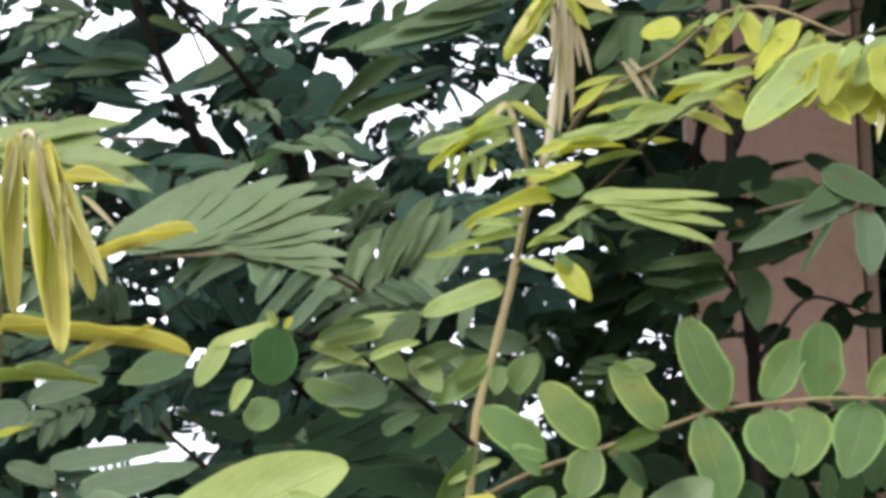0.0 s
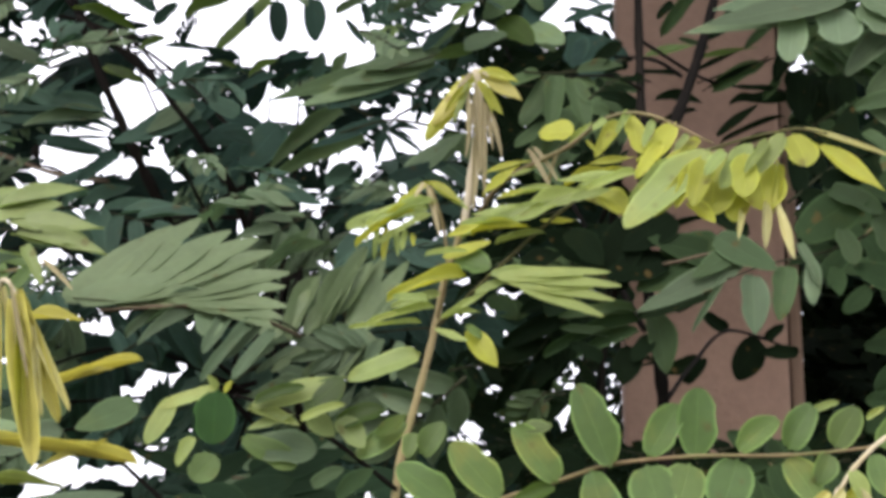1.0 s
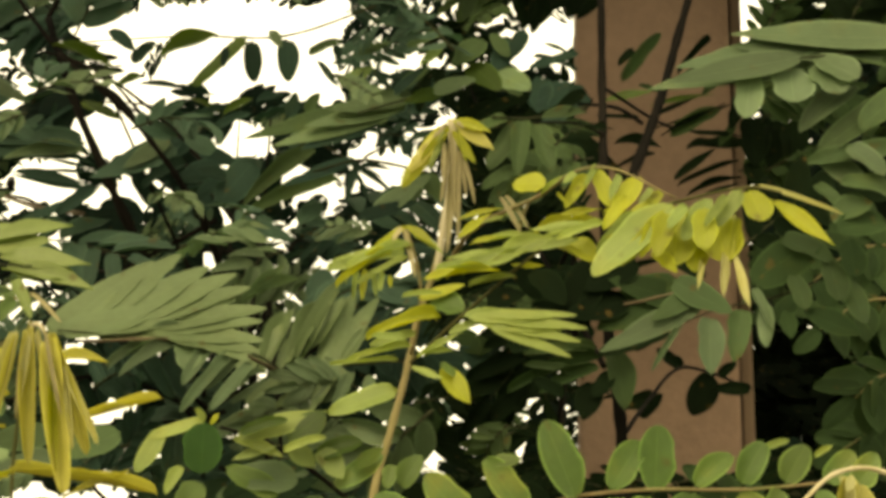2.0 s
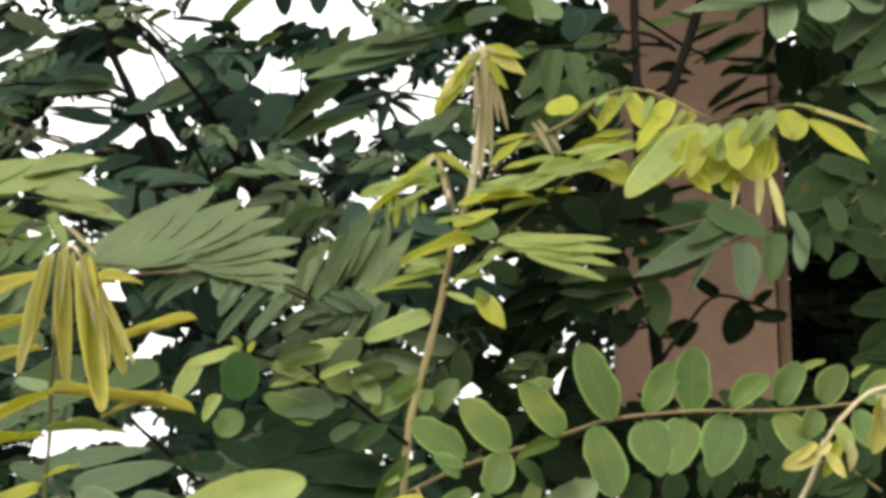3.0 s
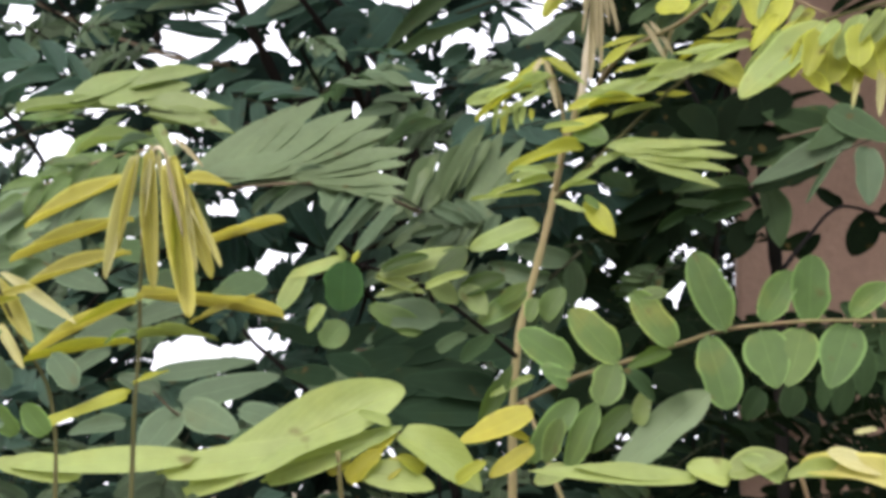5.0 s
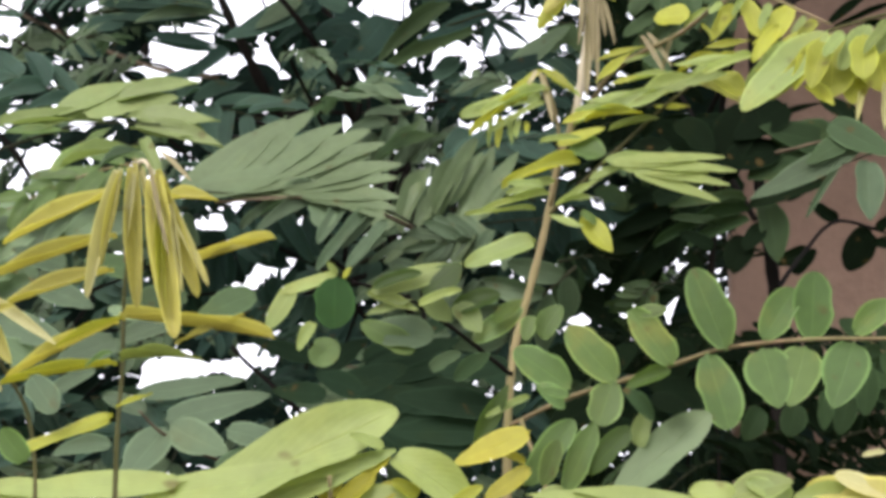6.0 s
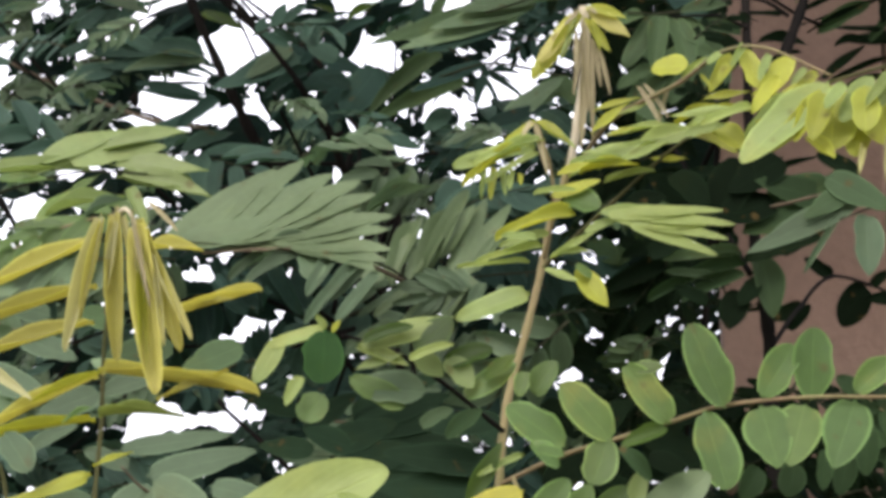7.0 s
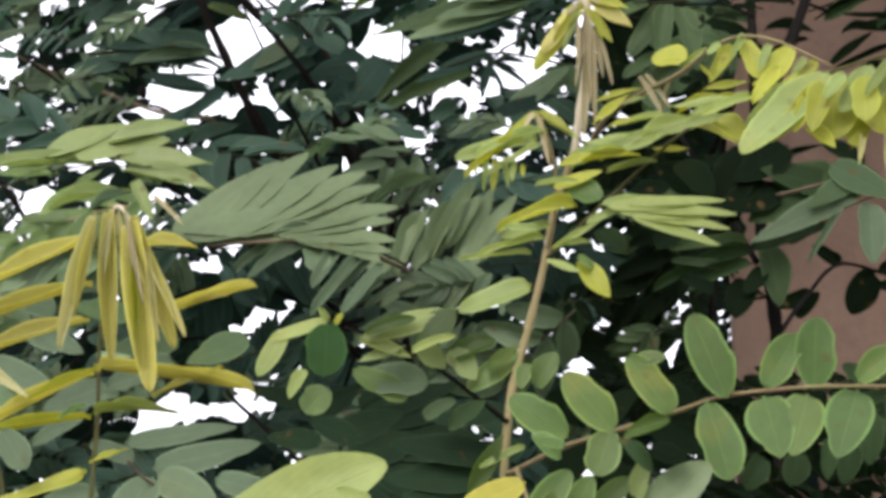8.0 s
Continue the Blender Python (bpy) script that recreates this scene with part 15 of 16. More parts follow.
far_leaf(shrub, (0.185, 2.456, 1.601), (0.216, 2.482, 1.588), 0.002, 0.26, 0.57, 5, 0.021, 0.009, 45)
far_leaf(tree, (0.065, 2.396, 2.397), (0.086, 2.416, 2.438), 0.007, 0.24, 0.1, 7, 0.021, 0.008, 35)
far_leaf(tree, (-0.017, 2.700, 2.576), (0.031, 2.675, 2.601), -0.003, 0.24, 0.23, 6, 0.029, 0.014, 34)
far_leaf(tree, (-0.123, 2.656, 2.207), (-0.064, 2.646, 2.197), 0.007, -0.29, 0.47, 6, 0.026, 0.010, 37)
far_leaf(tree, (-0.372, 2.980, 2.028), (-0.329, 2.926, 2.053), 0.006, -0.075, -0.042, 6, 0.025, 0.010, 47)
far_leaf(shrub, (0.374, 2.948, 2.359), (0.430, 2.955, 2.350), 0.007, -0.12, 0.014, 6, 0.029, 0.012, 34)
far_leaf(tree, (-0.287, 2.596, 1.788), (-0.331, 2.618, 1.776), 0.005, 0.16, -0.05, 5, 0.021, 0.011, 51)
far_leaf(shrub, (0.561, 2.625, 1.711), (0.612, 2.668, 1.705), 0.002, -0.0027, 0.67, 5, 0.020, 0.009, 40)
far_leaf(shrub, (0.933, 2.906, 2.568), (0.981, 2.911, 2.595), -0.009, 0.4, 0.64, 7, 0.022, 0.011, 41)
far_leaf(tree, (0.020, 2.820, 1.625), (-0.014, 2.736, 1.608), 0.004, 0.47, 0.37, 6, 0.024, 0.011, 40)
far_leaf(tree, (-0.399, 2.738, 1.808), (-0.330, 2.698, 1.814), 0.010, -0.55, 0.57, 6, 0.029, 0.016, 35)
far_leaf(tree, (0.153, 2.828, 2.454), (0.122, 2.825, 2.403), 0.010, -0.052, 0.46, 6, 0.029, 0.013, 46)
far_leaf(shrub, (0.252, 2.832, 2.147), (0.194, 2.841, 2.134), 0.002, -0.15, 0.66, 6, 0.031, 0.012, 37)
far_leaf(shrub, (0.775, 2.548, 2.373), (0.816, 2.541, 2.338), -0.005, 0.22, -0.038, 7, 0.030, 0.016, 36)
far_leaf(shrub, (0.361, 2.966, 2.049), (0.297, 2.908, 2.028), 0.007, 0.3, 0.61, 5, 0.026, 0.012, 50)
far_leaf(tree, (-0.193, 2.701, 2.094), (-0.171, 2.694, 2.121), 0.006, -0.44, 0.65, 7, 0.023, 0.013, 48)
far_leaf(shrub, (0.971, 2.812, 2.140), (0.936, 2.830, 2.129), 0.002, -0.25, 0.15, 5, 0.022, 0.012, 39)
far_leaf(tree, (-0.034, 2.878, 2.258), (0.004, 2.894, 2.250), 0.002, -0.041, 0.38, 5, 0.023, 0.012, 37)
far_leaf(shrub, (0.411, 2.598, 2.596), (0.363, 2.556, 2.568), -0.006, -0.27, 0.4, 7, 0.023, 0.012, 51)
far_leaf(shrub, (0.965, 2.868, 1.977), (1.022, 2.892, 1.980), 0.009, 0.45, 0.083, 7, 0.028, 0.010, 41)
far_leaf(tree, (-0.601, 2.694, 2.051), (-0.634, 2.636, 2.000), 0.010, -0.022, 0.68, 7, 0.033, 0.014, 41)
far_leaf(tree, (-0.762, 2.906, 2.302), (-0.762, 2.821, 2.236), 0.005, -0.17, 0.47, 5, 0.025, 0.011, 41)
far_leaf(tree, (0.017, 2.509, 2.016), (0.049, 2.522, 2.050), 0.011, -0.18, 0.63, 6, 0.029, 0.016, 49)
far_leaf(shrub, (0.851, 2.754, 2.186), (0.775, 2.705, 2.158), 0.005, 0.089, 0.36, 7, 0.027, 0.013, 39)
far_leaf(shrub, (1.136, 3.017, 2.727), (1.045, 2.980, 2.785), 0.006, 0.37, 0.6, 6, 0.050, 0.027, 47)
far_leaf(tree, (-0.690, 2.531, 2.607), (-0.621, 2.475, 2.585), 0.011, -0.2, 0.11, 6, 0.023, 0.010, 50)
far_leaf(tree, (-0.547, 2.593, 1.807), (-0.555, 2.531, 1.788), 0.006, 0.25, 0.5, 5, 0.020, 0.011, 34)
far_leaf(tree, (-0.040, 2.518, 2.547), (-0.063, 2.493, 2.507), 0.010, 0.098, -0.0098, 6, 0.021, 0.011, 48)
far_leaf(tree, (0.105, 2.416, 2.332), (0.152, 2.437, 2.323), 0.003, 0.41, 0.44, 6, 0.022, 0.010, 51)
far_leaf(shrub, (0.421, 2.779, 2.296), (0.382, 2.751, 2.287), 0.011, -0.088, 0.39, 5, 0.023, 0.011, 45)
far_leaf(shrub, (0.266, 2.507, 2.166), (0.225, 2.497, 2.153), 0.006, 0.18, 0.21, 6, 0.024, 0.012, 38)
far_leaf(tree, (-0.545, 2.708, 2.596), (-0.486, 2.741, 2.570), -0.007, -0.16, 0.3, 6, 0.033, 0.016, 55)
far_leaf(tree, (-0.457, 2.780, 1.688), (-0.483, 2.705, 1.655), 0.006, 0.093, 0.15, 6, 0.026, 0.014, 54)
far_leaf(shrub, (0.218, 2.763, 1.773), (0.195, 2.765, 1.803), 0.009, -0.12, 0.68, 7, 0.029, 0.013, 48)
far_leaf(tree, (-0.721, 2.668, 2.652), (-0.772, 2.685, 2.638), -0.003, -0.19, 0.34, 5, 0.023, 0.009, 38)
far_leaf(shrub, (0.466, 3.023, 2.095), (0.411, 3.039, 2.119), -0.002, 0.55, 0.56, 5, 0.026, 0.010, 52)
far_leaf(tree, (-0.169, 2.485, 1.628), (-0.195, 2.454, 1.594), 0.005, -0.14, 0.64, 5, 0.024, 0.012, 48)
far_leaf(tree, (-0.658, 2.818, 1.667), (-0.704, 2.864, 1.638), 0.004, -0.24, 0.62, 6, 0.023, 0.012, 41)
far_leaf(tree, (-0.450, 2.925, 2.580), (-0.489, 2.853, 2.545), 0.010, -0.66, 0.31, 6, 0.028, 0.013, 34)
far_leaf(tree, (-0.312, 2.890, 2.712), (-0.267, 2.881, 2.741), 0.020, 0.38, 0.45, 6, 0.027, 0.013, 40)
far_leaf(shrub, (0.278, 2.520, 1.929), (0.253, 2.591, 1.923), -0.000, 0.032, 0.17, 6, 0.019, 0.008, 39)
far_leaf(shrub, (0.277, 2.849, 2.503), (0.350, 2.864, 2.505), 0.001, -0.23, -0.015, 6, 0.034, 0.013, 47)
far_leaf(tree, (-0.420, 2.617, 1.701), (-0.473, 2.691, 1.717), 0.005, 0.058, 0.57, 7, 0.022, 0.011, 36)
far_leaf(tree, (0.079, 2.845, 2.578), (0.134, 2.933, 2.646), 0.002, -0.025, 0.097, 6, 0.032, 0.012, 44)
far_leaf(shrub, (0.525, 3.010, 1.668), (0.480, 2.961, 1.625), 0.002, 0.016, 0.21, 7, 0.027, 0.015, 35)
far_leaf(tree, (-0.724, 2.764, 2.337), (-0.735, 2.674, 2.269), 0.004, -0.0038, 0.043, 6, 0.028, 0.015, 42)
far_leaf(shrub, (0.712, 2.809, 2.198), (0.742, 2.826, 2.252), 0.012, -0.22, 0.35, 6, 0.025, 0.011, 37)
far_leaf(shrub, (0.775, 2.690, 2.461), (0.754, 2.771, 2.471), 0.006, 0.61, 0.64, 7, 0.028, 0.013, 42)
far_leaf(tree, (0.178, 2.773, 2.060), (0.139, 2.777, 2.053), -0.002, -0.093, 0.32, 7, 0.023, 0.009, 38)
far_leaf(shrub, (0.381, 2.416, 2.348), (0.338, 2.483, 2.362), -0.006, 0.58, 0.66, 6, 0.022, 0.010, 43)
far_leaf(tree, (-0.572, 2.773, 2.176), (-0.526, 2.756, 2.190), 0.009, -0.064, 0.65, 5, 0.027, 0.011, 34)
far_leaf(tree, (-0.163, 3.038, 2.245), (-0.120, 3.001, 2.241), -0.000, -0.13, 0.63, 6, 0.025, 0.010, 38)
far_leaf(tree, (-0.361, 2.426, 1.947), (-0.403, 2.507, 1.930), 0.002, -0.24, 0.41, 6, 0.023, 0.010, 41)
far_leaf(tree, (0.051, 2.708, 2.449), (0.082, 2.707, 2.465), -0.001, -0.063, 0.29, 6, 0.023, 0.013, 46)
far_leaf(tree, (-0.594, 2.856, 2.081), (-0.645, 2.888, 2.065), 0.008, -0.091, 0.15, 5, 0.025, 0.013, 55)
far_leaf(tree, (0.110, 2.803, 1.893), (0.146, 2.866, 1.910), 0.004, 0.37, -0.018, 5, 0.024, 0.010, 52)
far_leaf(shrub, (0.381, 2.814, 2.489), (0.328, 2.832, 2.506), 0.021, -0.13, 0.59, 6, 0.037, 0.019, 43)
far_leaf(shrub, (0.820, 2.775, 2.582), (0.883, 2.778, 2.552), 0.014, -0.22, -0.019, 5, 0.031, 0.016, 55)
far_leaf(tree, (-0.543, 2.906, 2.612), (-0.591, 2.914, 2.615), 0.011, -0.048, 0.1, 6, 0.024, 0.013, 35)
far_leaf(tree, (-0.389, 2.613, 2.216), (-0.344, 2.581, 2.208), 0.003, 0.065, 0.012, 6, 0.021, 0.009, 47)
far_leaf(tree, (0.064, 2.851, 2.685), (0.100, 2.899, 2.731), 0.010, -0.26, 0.67, 6, 0.024, 0.010, 34)
far_leaf(tree, (0.106, 2.778, 2.318), (0.063, 2.769, 2.290), -0.005, 0.09, 0.37, 5, 0.023, 0.012, 51)
far_leaf(tree, (0.117, 2.572, 2.262), (0.164, 2.518, 2.233), 0.001, -0.19, 0.42, 7, 0.022, 0.009, 55)
far_leaf(shrub, (0.269, 2.572, 2.664), (0.325, 2.563, 2.645), 0.027, 0.12, 0.26, 6, 0.025, 0.012, 47)
far_leaf(tree, (0.119, 2.927, 2.803), (0.172, 2.868, 2.808), 0.006, 0.18, 0.64, 5, 0.037, 0.019, 36)
far_leaf(shrub, (0.743, 2.569, 1.598), (0.777, 2.603, 1.620), 0.002, -0.39, 0.14, 5, 0.021, 0.010, 35)
far_leaf(tree, (-0.499, 2.657, 1.847), (-0.460, 2.636, 1.849), 0.006, -0.32, 0.036, 6, 0.021, 0.012, 37)
far_leaf(tree, (-0.163, 2.671, 1.888), (-0.138, 2.648, 1.911), 0.006, 0.44, 0.43, 6, 0.023, 0.011, 43)
far_leaf(shrub, (0.931, 2.810, 1.982), (0.963, 2.812, 1.957), 0.004, -0.59, 0.56, 5, 0.024, 0.012, 34)
far_leaf(tree, (-0.739, 2.848, 2.285), (-0.702, 2.866, 2.291), -0.000, -0.076, 0.017, 7, 0.024, 0.011, 42)
far_leaf(shrub, (0.772, 2.609, 2.437), (0.766, 2.647, 2.478), -0.001, -0.04, 0.26, 7, 0.020, 0.008, 46)
far_leaf(tree, (0.120, 2.495, 1.798), (0.075, 2.454, 1.798), 0.005, -0.43, 0.52, 6, 0.020, 0.009, 52)
far_leaf(tree, (0.180, 2.973, 2.024), (0.228, 3.019, 2.055), 0.007, 0.17, 0.51, 5, 0.028, 0.012, 45)
far_leaf(tree, (-0.252, 2.605, 2.310), (-0.213, 2.568, 2.275), 0.014, 0.41, 0.49, 6, 0.021, 0.010, 55)
far_leaf(tree, (0.133, 2.925, 1.800), (0.099, 2.905, 1.757), 0.006, 0.18, 0.65, 6, 0.028, 0.015, 46)
far_leaf(tree, (-0.073, 2.949, 2.707), (-0.037, 2.921, 2.731), 0.000, -0.14, 0.68, 6, 0.024, 0.010, 42)
far_leaf(shrub, (0.803, 2.494, 2.620), (0.759, 2.490, 2.648), 0.021, 0.034, 0.16, 6, 0.027, 0.013, 55)
far_leaf(shrub, (0.278, 2.509, 2.449), (0.231, 2.483, 2.427), 0.009, 0.15, 0.12, 5, 0.027, 0.010, 35)
far_leaf(shrub, (0.266, 2.767, 1.774), (0.242, 2.733, 1.742), 0.004, -0.21, 0.63, 6, 0.021, 0.009, 54)
far_leaf(tree, (-0.014, 2.896, 2.185), (0.038, 2.902, 2.190), 0.003, -0.0041, 0.35, 6, 0.028, 0.013, 49)
far_leaf(tree, (-0.134, 2.524, 1.584), (-0.097, 2.529, 1.594), 0.004, -0.072, 0.57, 6, 0.021, 0.010, 52)
far_leaf(tree, (-0.476, 2.617, 1.841), (-0.502, 2.601, 1.835), 0.000, -0.36, 0.37, 6, 0.020, 0.008, 35)
far_leaf(tree, (-0.566, 2.633, 2.032), (-0.510, 2.565, 2.014), 0.006, 0.041, 0.084, 6, 0.021, 0.008, 52)
far_leaf(tree, (-0.573, 2.527, 1.752), (-0.540, 2.522, 1.757), 0.002, -0.072, -0.044, 7, 0.019, 0.007, 35)
far_leaf(tree, (-0.439, 2.901, 2.527), (-0.483, 2.912, 2.516), 0.018, -0.25, 0.049, 5, 0.026, 0.011, 53)
far_leaf(tree, (-0.593, 2.515, 2.467), (-0.530, 2.426, 2.432), 0.005, -0.77, 0.36, 7, 0.020, 0.009, 48)
far_leaf(shrub, (0.261, 2.547, 2.117), (0.224, 2.545, 2.112), 0.006, 0.037, 0.48, 5, 0.023, 0.009, 42)
far_leaf(tree, (-0.357, 2.999, 2.684), (-0.324, 2.973, 2.705), 0.006, 0.24, 0.65, 6, 0.025, 0.013, 47)
far_leaf(shrub, (0.884, 2.916, 1.861), (0.866, 2.989, 1.817), 0.007, 0.07, -0.045, 6, 0.031, 0.012, 51)
far_leaf(tree, (-0.350, 2.490, 2.289), (-0.319, 2.564, 2.313), 0.004, 0.28, 0.56, 7, 0.020, 0.009, 36)
far_leaf(tree, (-0.552, 2.838, 2.334), (-0.533, 2.898, 2.380), -0.003, 0.45, 0.51, 5, 0.024, 0.012, 37)
far_leaf(tree, (-0.325, 2.848, 2.488), (-0.301, 2.883, 2.535), 0.008, -0.14, 0.051, 6, 0.025, 0.010, 34)
far_leaf(tree, (0.019, 2.696, 2.204), (-0.019, 2.632, 2.154), 0.004, -0.15, 0.48, 7, 0.031, 0.013, 49)
far_leaf(tree, (-0.495, 2.514, 2.541), (-0.551, 2.560, 2.559), 0.012, 0.14, 0.014, 7, 0.021, 0.009, 35)
far_leaf(shrub, (0.987, 2.928, 1.905), (1.058, 2.970, 1.923), 0.004, -0.16, 0.51, 6, 0.033, 0.014, 35)
far_leaf(tree, (-0.316, 2.936, 1.904), (-0.292, 2.991, 1.946), 0.003, -0.051, 0.16, 5, 0.033, 0.013, 37)
far_leaf(tree, (-0.093, 2.567, 1.595), (-0.060, 2.581, 1.598), 0.002, -0.016, 0.25, 6, 0.020, 0.010, 41)
far_leaf(tree, (0.174, 2.511, 1.645), (0.184, 2.510, 1.677), 0.004, 0.035, -0.0072, 5, 0.019, 0.007, 51)
far_leaf(shrub, (0.906, 2.905, 2.091), (0.846, 2.852, 2.072), 0.004, -0.29, 0.13, 5, 0.024, 0.012, 35)
far_leaf(shrub, (0.427, 2.953, 1.901), (0.479, 2.997, 1.900), 0.004, -0.51, 0.18, 6, 0.025, 0.010, 54)
far_leaf(tree, (-0.266, 2.775, 1.942), (-0.199, 2.728, 1.942), 0.009, 0.045, 0.18, 5, 0.029, 0.012, 34)
far_leaf(shrub, (0.841, 2.430, 2.256), (0.917, 2.497, 2.277), 0.002, -0.26, 0.035, 6, 0.026, 0.014, 44)
far_leaf(tree, (-0.507, 2.619, 2.208), (-0.449, 2.609, 2.208), 0.013, 0.19, 0.42, 5, 0.027, 0.011, 42)
far_leaf(tree, (-0.604, 2.433, 1.956), (-0.646, 2.450, 1.949), 0.010, 0.05, 0.53, 7, 0.020, 0.010, 38)
far_leaf(shrub, (0.185, 2.767, 2.440), (0.223, 2.818, 2.470), 0.000, 0.3, 0.019, 7, 0.024, 0.010, 54)
far_leaf(tree, (-0.443, 2.652, 2.111), (-0.511, 2.648, 2.084), 0.004, -0.18, 0.67, 5, 0.033, 0.016, 38)
far_leaf(shrub, (0.306, 2.956, 2.701), (0.359, 2.946, 2.709), 0.011, 0.12, -0.015, 7, 0.035, 0.018, 49)
far_leaf(shrub, (0.236, 2.484, 2.581), (0.203, 2.531, 2.599), 0.009, 0.045, 0.21, 6, 0.020, 0.009, 45)
far_leaf(shrub, (0.961, 2.895, 1.853), (0.889, 2.832, 1.843), 0.005, -0.22, 0.62, 7, 0.027, 0.014, 47)
far_leaf(shrub, (0.313, 2.630, 1.707), (0.354, 2.703, 1.732), 0.004, 0.029, 0.68, 6, 0.026, 0.010, 45)
far_leaf(tree, (-0.019, 2.504, 2.272), (-0.068, 2.518, 2.238), -0.008, 0.3, 0.024, 5, 0.027, 0.014, 47)
far_leaf(shrub, (0.724, 2.716, 2.160), (0.755, 2.694, 2.156), -0.001, 0.29, 0.18, 6, 0.023, 0.010, 41)
far_leaf(tree, (-0.271, 2.836, 2.110), (-0.208, 2.800, 2.129), 0.015, 0.42, 0.42, 6, 0.031, 0.015, 42)
far_leaf(shrub, (0.270, 2.621, 1.733), (0.238, 2.660, 1.712), 0.004, -0.11, 0.56, 6, 0.024, 0.012, 49)
far_leaf(tree, (-0.717, 2.887, 1.646), (-0.761, 2.843, 1.634), 0.008, -0.24, 0.26, 7, 0.031, 0.015, 35)
far_leaf(shrub, (0.637, 2.504, 1.706), (0.601, 2.526, 1.695), 0.004, 0.3, 0.53, 5, 0.021, 0.008, 55)
far_leaf(tree, (0.045, 2.530, 2.025), (0.076, 2.603, 2.059), 0.003, -0.5, 0.49, 6, 0.019, 0.008, 55)
far_leaf(tree, (-0.447, 2.939, 1.761), (-0.491, 2.921, 1.783), 0.004, -0.3, 0.4, 6, 0.033, 0.017, 38)
far_leaf(shrub, (0.372, 2.749, 2.579), (0.412, 2.822, 2.631), -0.001, 0.1, 0.3, 6, 0.021, 0.011, 46)
far_leaf(tree, (-0.617, 2.985, 1.820), (-0.656, 2.988, 1.782), 0.004, 0.15, 0.098, 6, 0.028, 0.011, 41)
far_leaf(shrub, (0.459, 2.797, 1.825), (0.391, 2.716, 1.795), 0.005, -0.36, 0.63, 7, 0.035, 0.018, 34)
far_leaf(shrub, (0.163, 2.422, 2.292), (0.205, 2.423, 2.291), -0.004, -0.12, 0.39, 5, 0.022, 0.011, 46)
far_leaf(shrub, (0.491, 2.544, 1.654), (0.437, 2.484, 1.645), 0.004, 0.31, 0.52, 5, 0.027, 0.011, 36)
far_leaf(shrub, (0.229, 2.865, 2.003), (0.187, 2.790, 1.983), 0.005, -0.0015, 0.3, 7, 0.024, 0.011, 36)
far_leaf(tree, (-0.112, 2.558, 1.937), (-0.076, 2.532, 1.947), 0.002, -0.14, 0.25, 7, 0.024, 0.012, 48)
far_leaf(tree, (-0.597, 2.848, 2.464), (-0.646, 2.893, 2.457), -0.004, -0.37, 0.51, 5, 0.027, 0.013, 48)
far_leaf(tree, (0.201, 2.995, 2.084), (0.187, 2.897, 2.017), 0.006, 0.33, 0.49, 6, 0.023, 0.011, 43)
far_leaf(shrub, (0.228, 2.487, 2.204), (0.262, 2.556, 2.227), -0.002, -0.22, 0.23, 5, 0.019, 0.008, 45)
far_leaf(tree, (-0.177, 2.987, 1.704), (-0.141, 2.976, 1.736), 0.007, 0.3, 0.54, 5, 0.024, 0.013, 37)
far_leaf(shrub, (0.352, 2.719, 2.690), (0.398, 2.698, 2.707), 0.023, 0.15, 0.45, 7, 0.028, 0.011, 48)
far_leaf(tree, (-0.646, 2.518, 2.156), (-0.683, 2.512, 2.136), -0.004, -0.049, 0.053, 5, 0.022, 0.012, 45)
far_leaf(shrub, (0.324, 2.702, 2.444), (0.290, 2.669, 2.405), 0.000, 0.063, 0.57, 5, 0.024, 0.010, 38)
far_leaf(shrub, (0.918, 2.789, 1.670), (0.982, 2.857, 1.672), 0.003, 0.47, 0.36, 6, 0.023, 0.009, 36)
far_leaf(shrub, (0.260, 2.415, 2.519), (0.236, 2.475, 2.526), 0.006, -0.37, 0.44, 6, 0.019, 0.008, 51)
far_leaf(shrub, (0.228, 2.700, 2.075), (0.274, 2.672, 2.068), 0.002, 0.21, 0.42, 7, 0.021, 0.009, 42)
far_leaf(tree, (0.065, 2.570, 1.640), (0.102, 2.573, 1.643), 0.004, 0.16, 0.31, 6, 0.020, 0.008, 54)
far_leaf(shrub, (0.695, 2.599, 1.603), (0.649, 2.608, 1.593), 0.006, 0.1, 0.42, 6, 0.022, 0.009, 40)
far_leaf(tree, (0.015, 2.526, 2.334), (0.085, 2.508, 2.328), 0.000, 0.17, 0.4, 7, 0.029, 0.013, 42)
far_leaf(shrub, (0.663, 2.589, 1.659), (0.639, 2.619, 1.684), 0.004, -0.1, 0.12, 5, 0.025, 0.012, 51)
far_leaf(tree, (-0.315, 2.804, 2.141), (-0.380, 2.817, 2.132), -0.006, -0.18, 0.55, 5, 0.031, 0.013, 38)
far_leaf(tree, (-0.597, 2.606, 2.228), (-0.692, 2.607, 2.248), 0.011, 0.35, 0.59, 7, 0.055, 0.022, 39)
far_leaf(tree, (-0.458, 2.710, 2.051), (-0.417, 2.714, 2.048), -0.001, 0.14, 0.18, 6, 0.027, 0.011, 52)
far_leaf(shrub, (0.303, 2.527, 2.169), (0.277, 2.529, 2.148), 0.002, 0.47, 0.36, 7, 0.019, 0.008, 43)
far_leaf(shrub, (0.849, 2.916, 1.614), (0.921, 2.922, 1.642), 0.008, 0.2, 0.59, 7, 0.040, 0.021, 39)
far_leaf(shrub, (0.368, 2.504, 1.988), (0.315, 2.455, 1.986), 0.008, 0.16, 0.69, 5, 0.030, 0.013, 43)
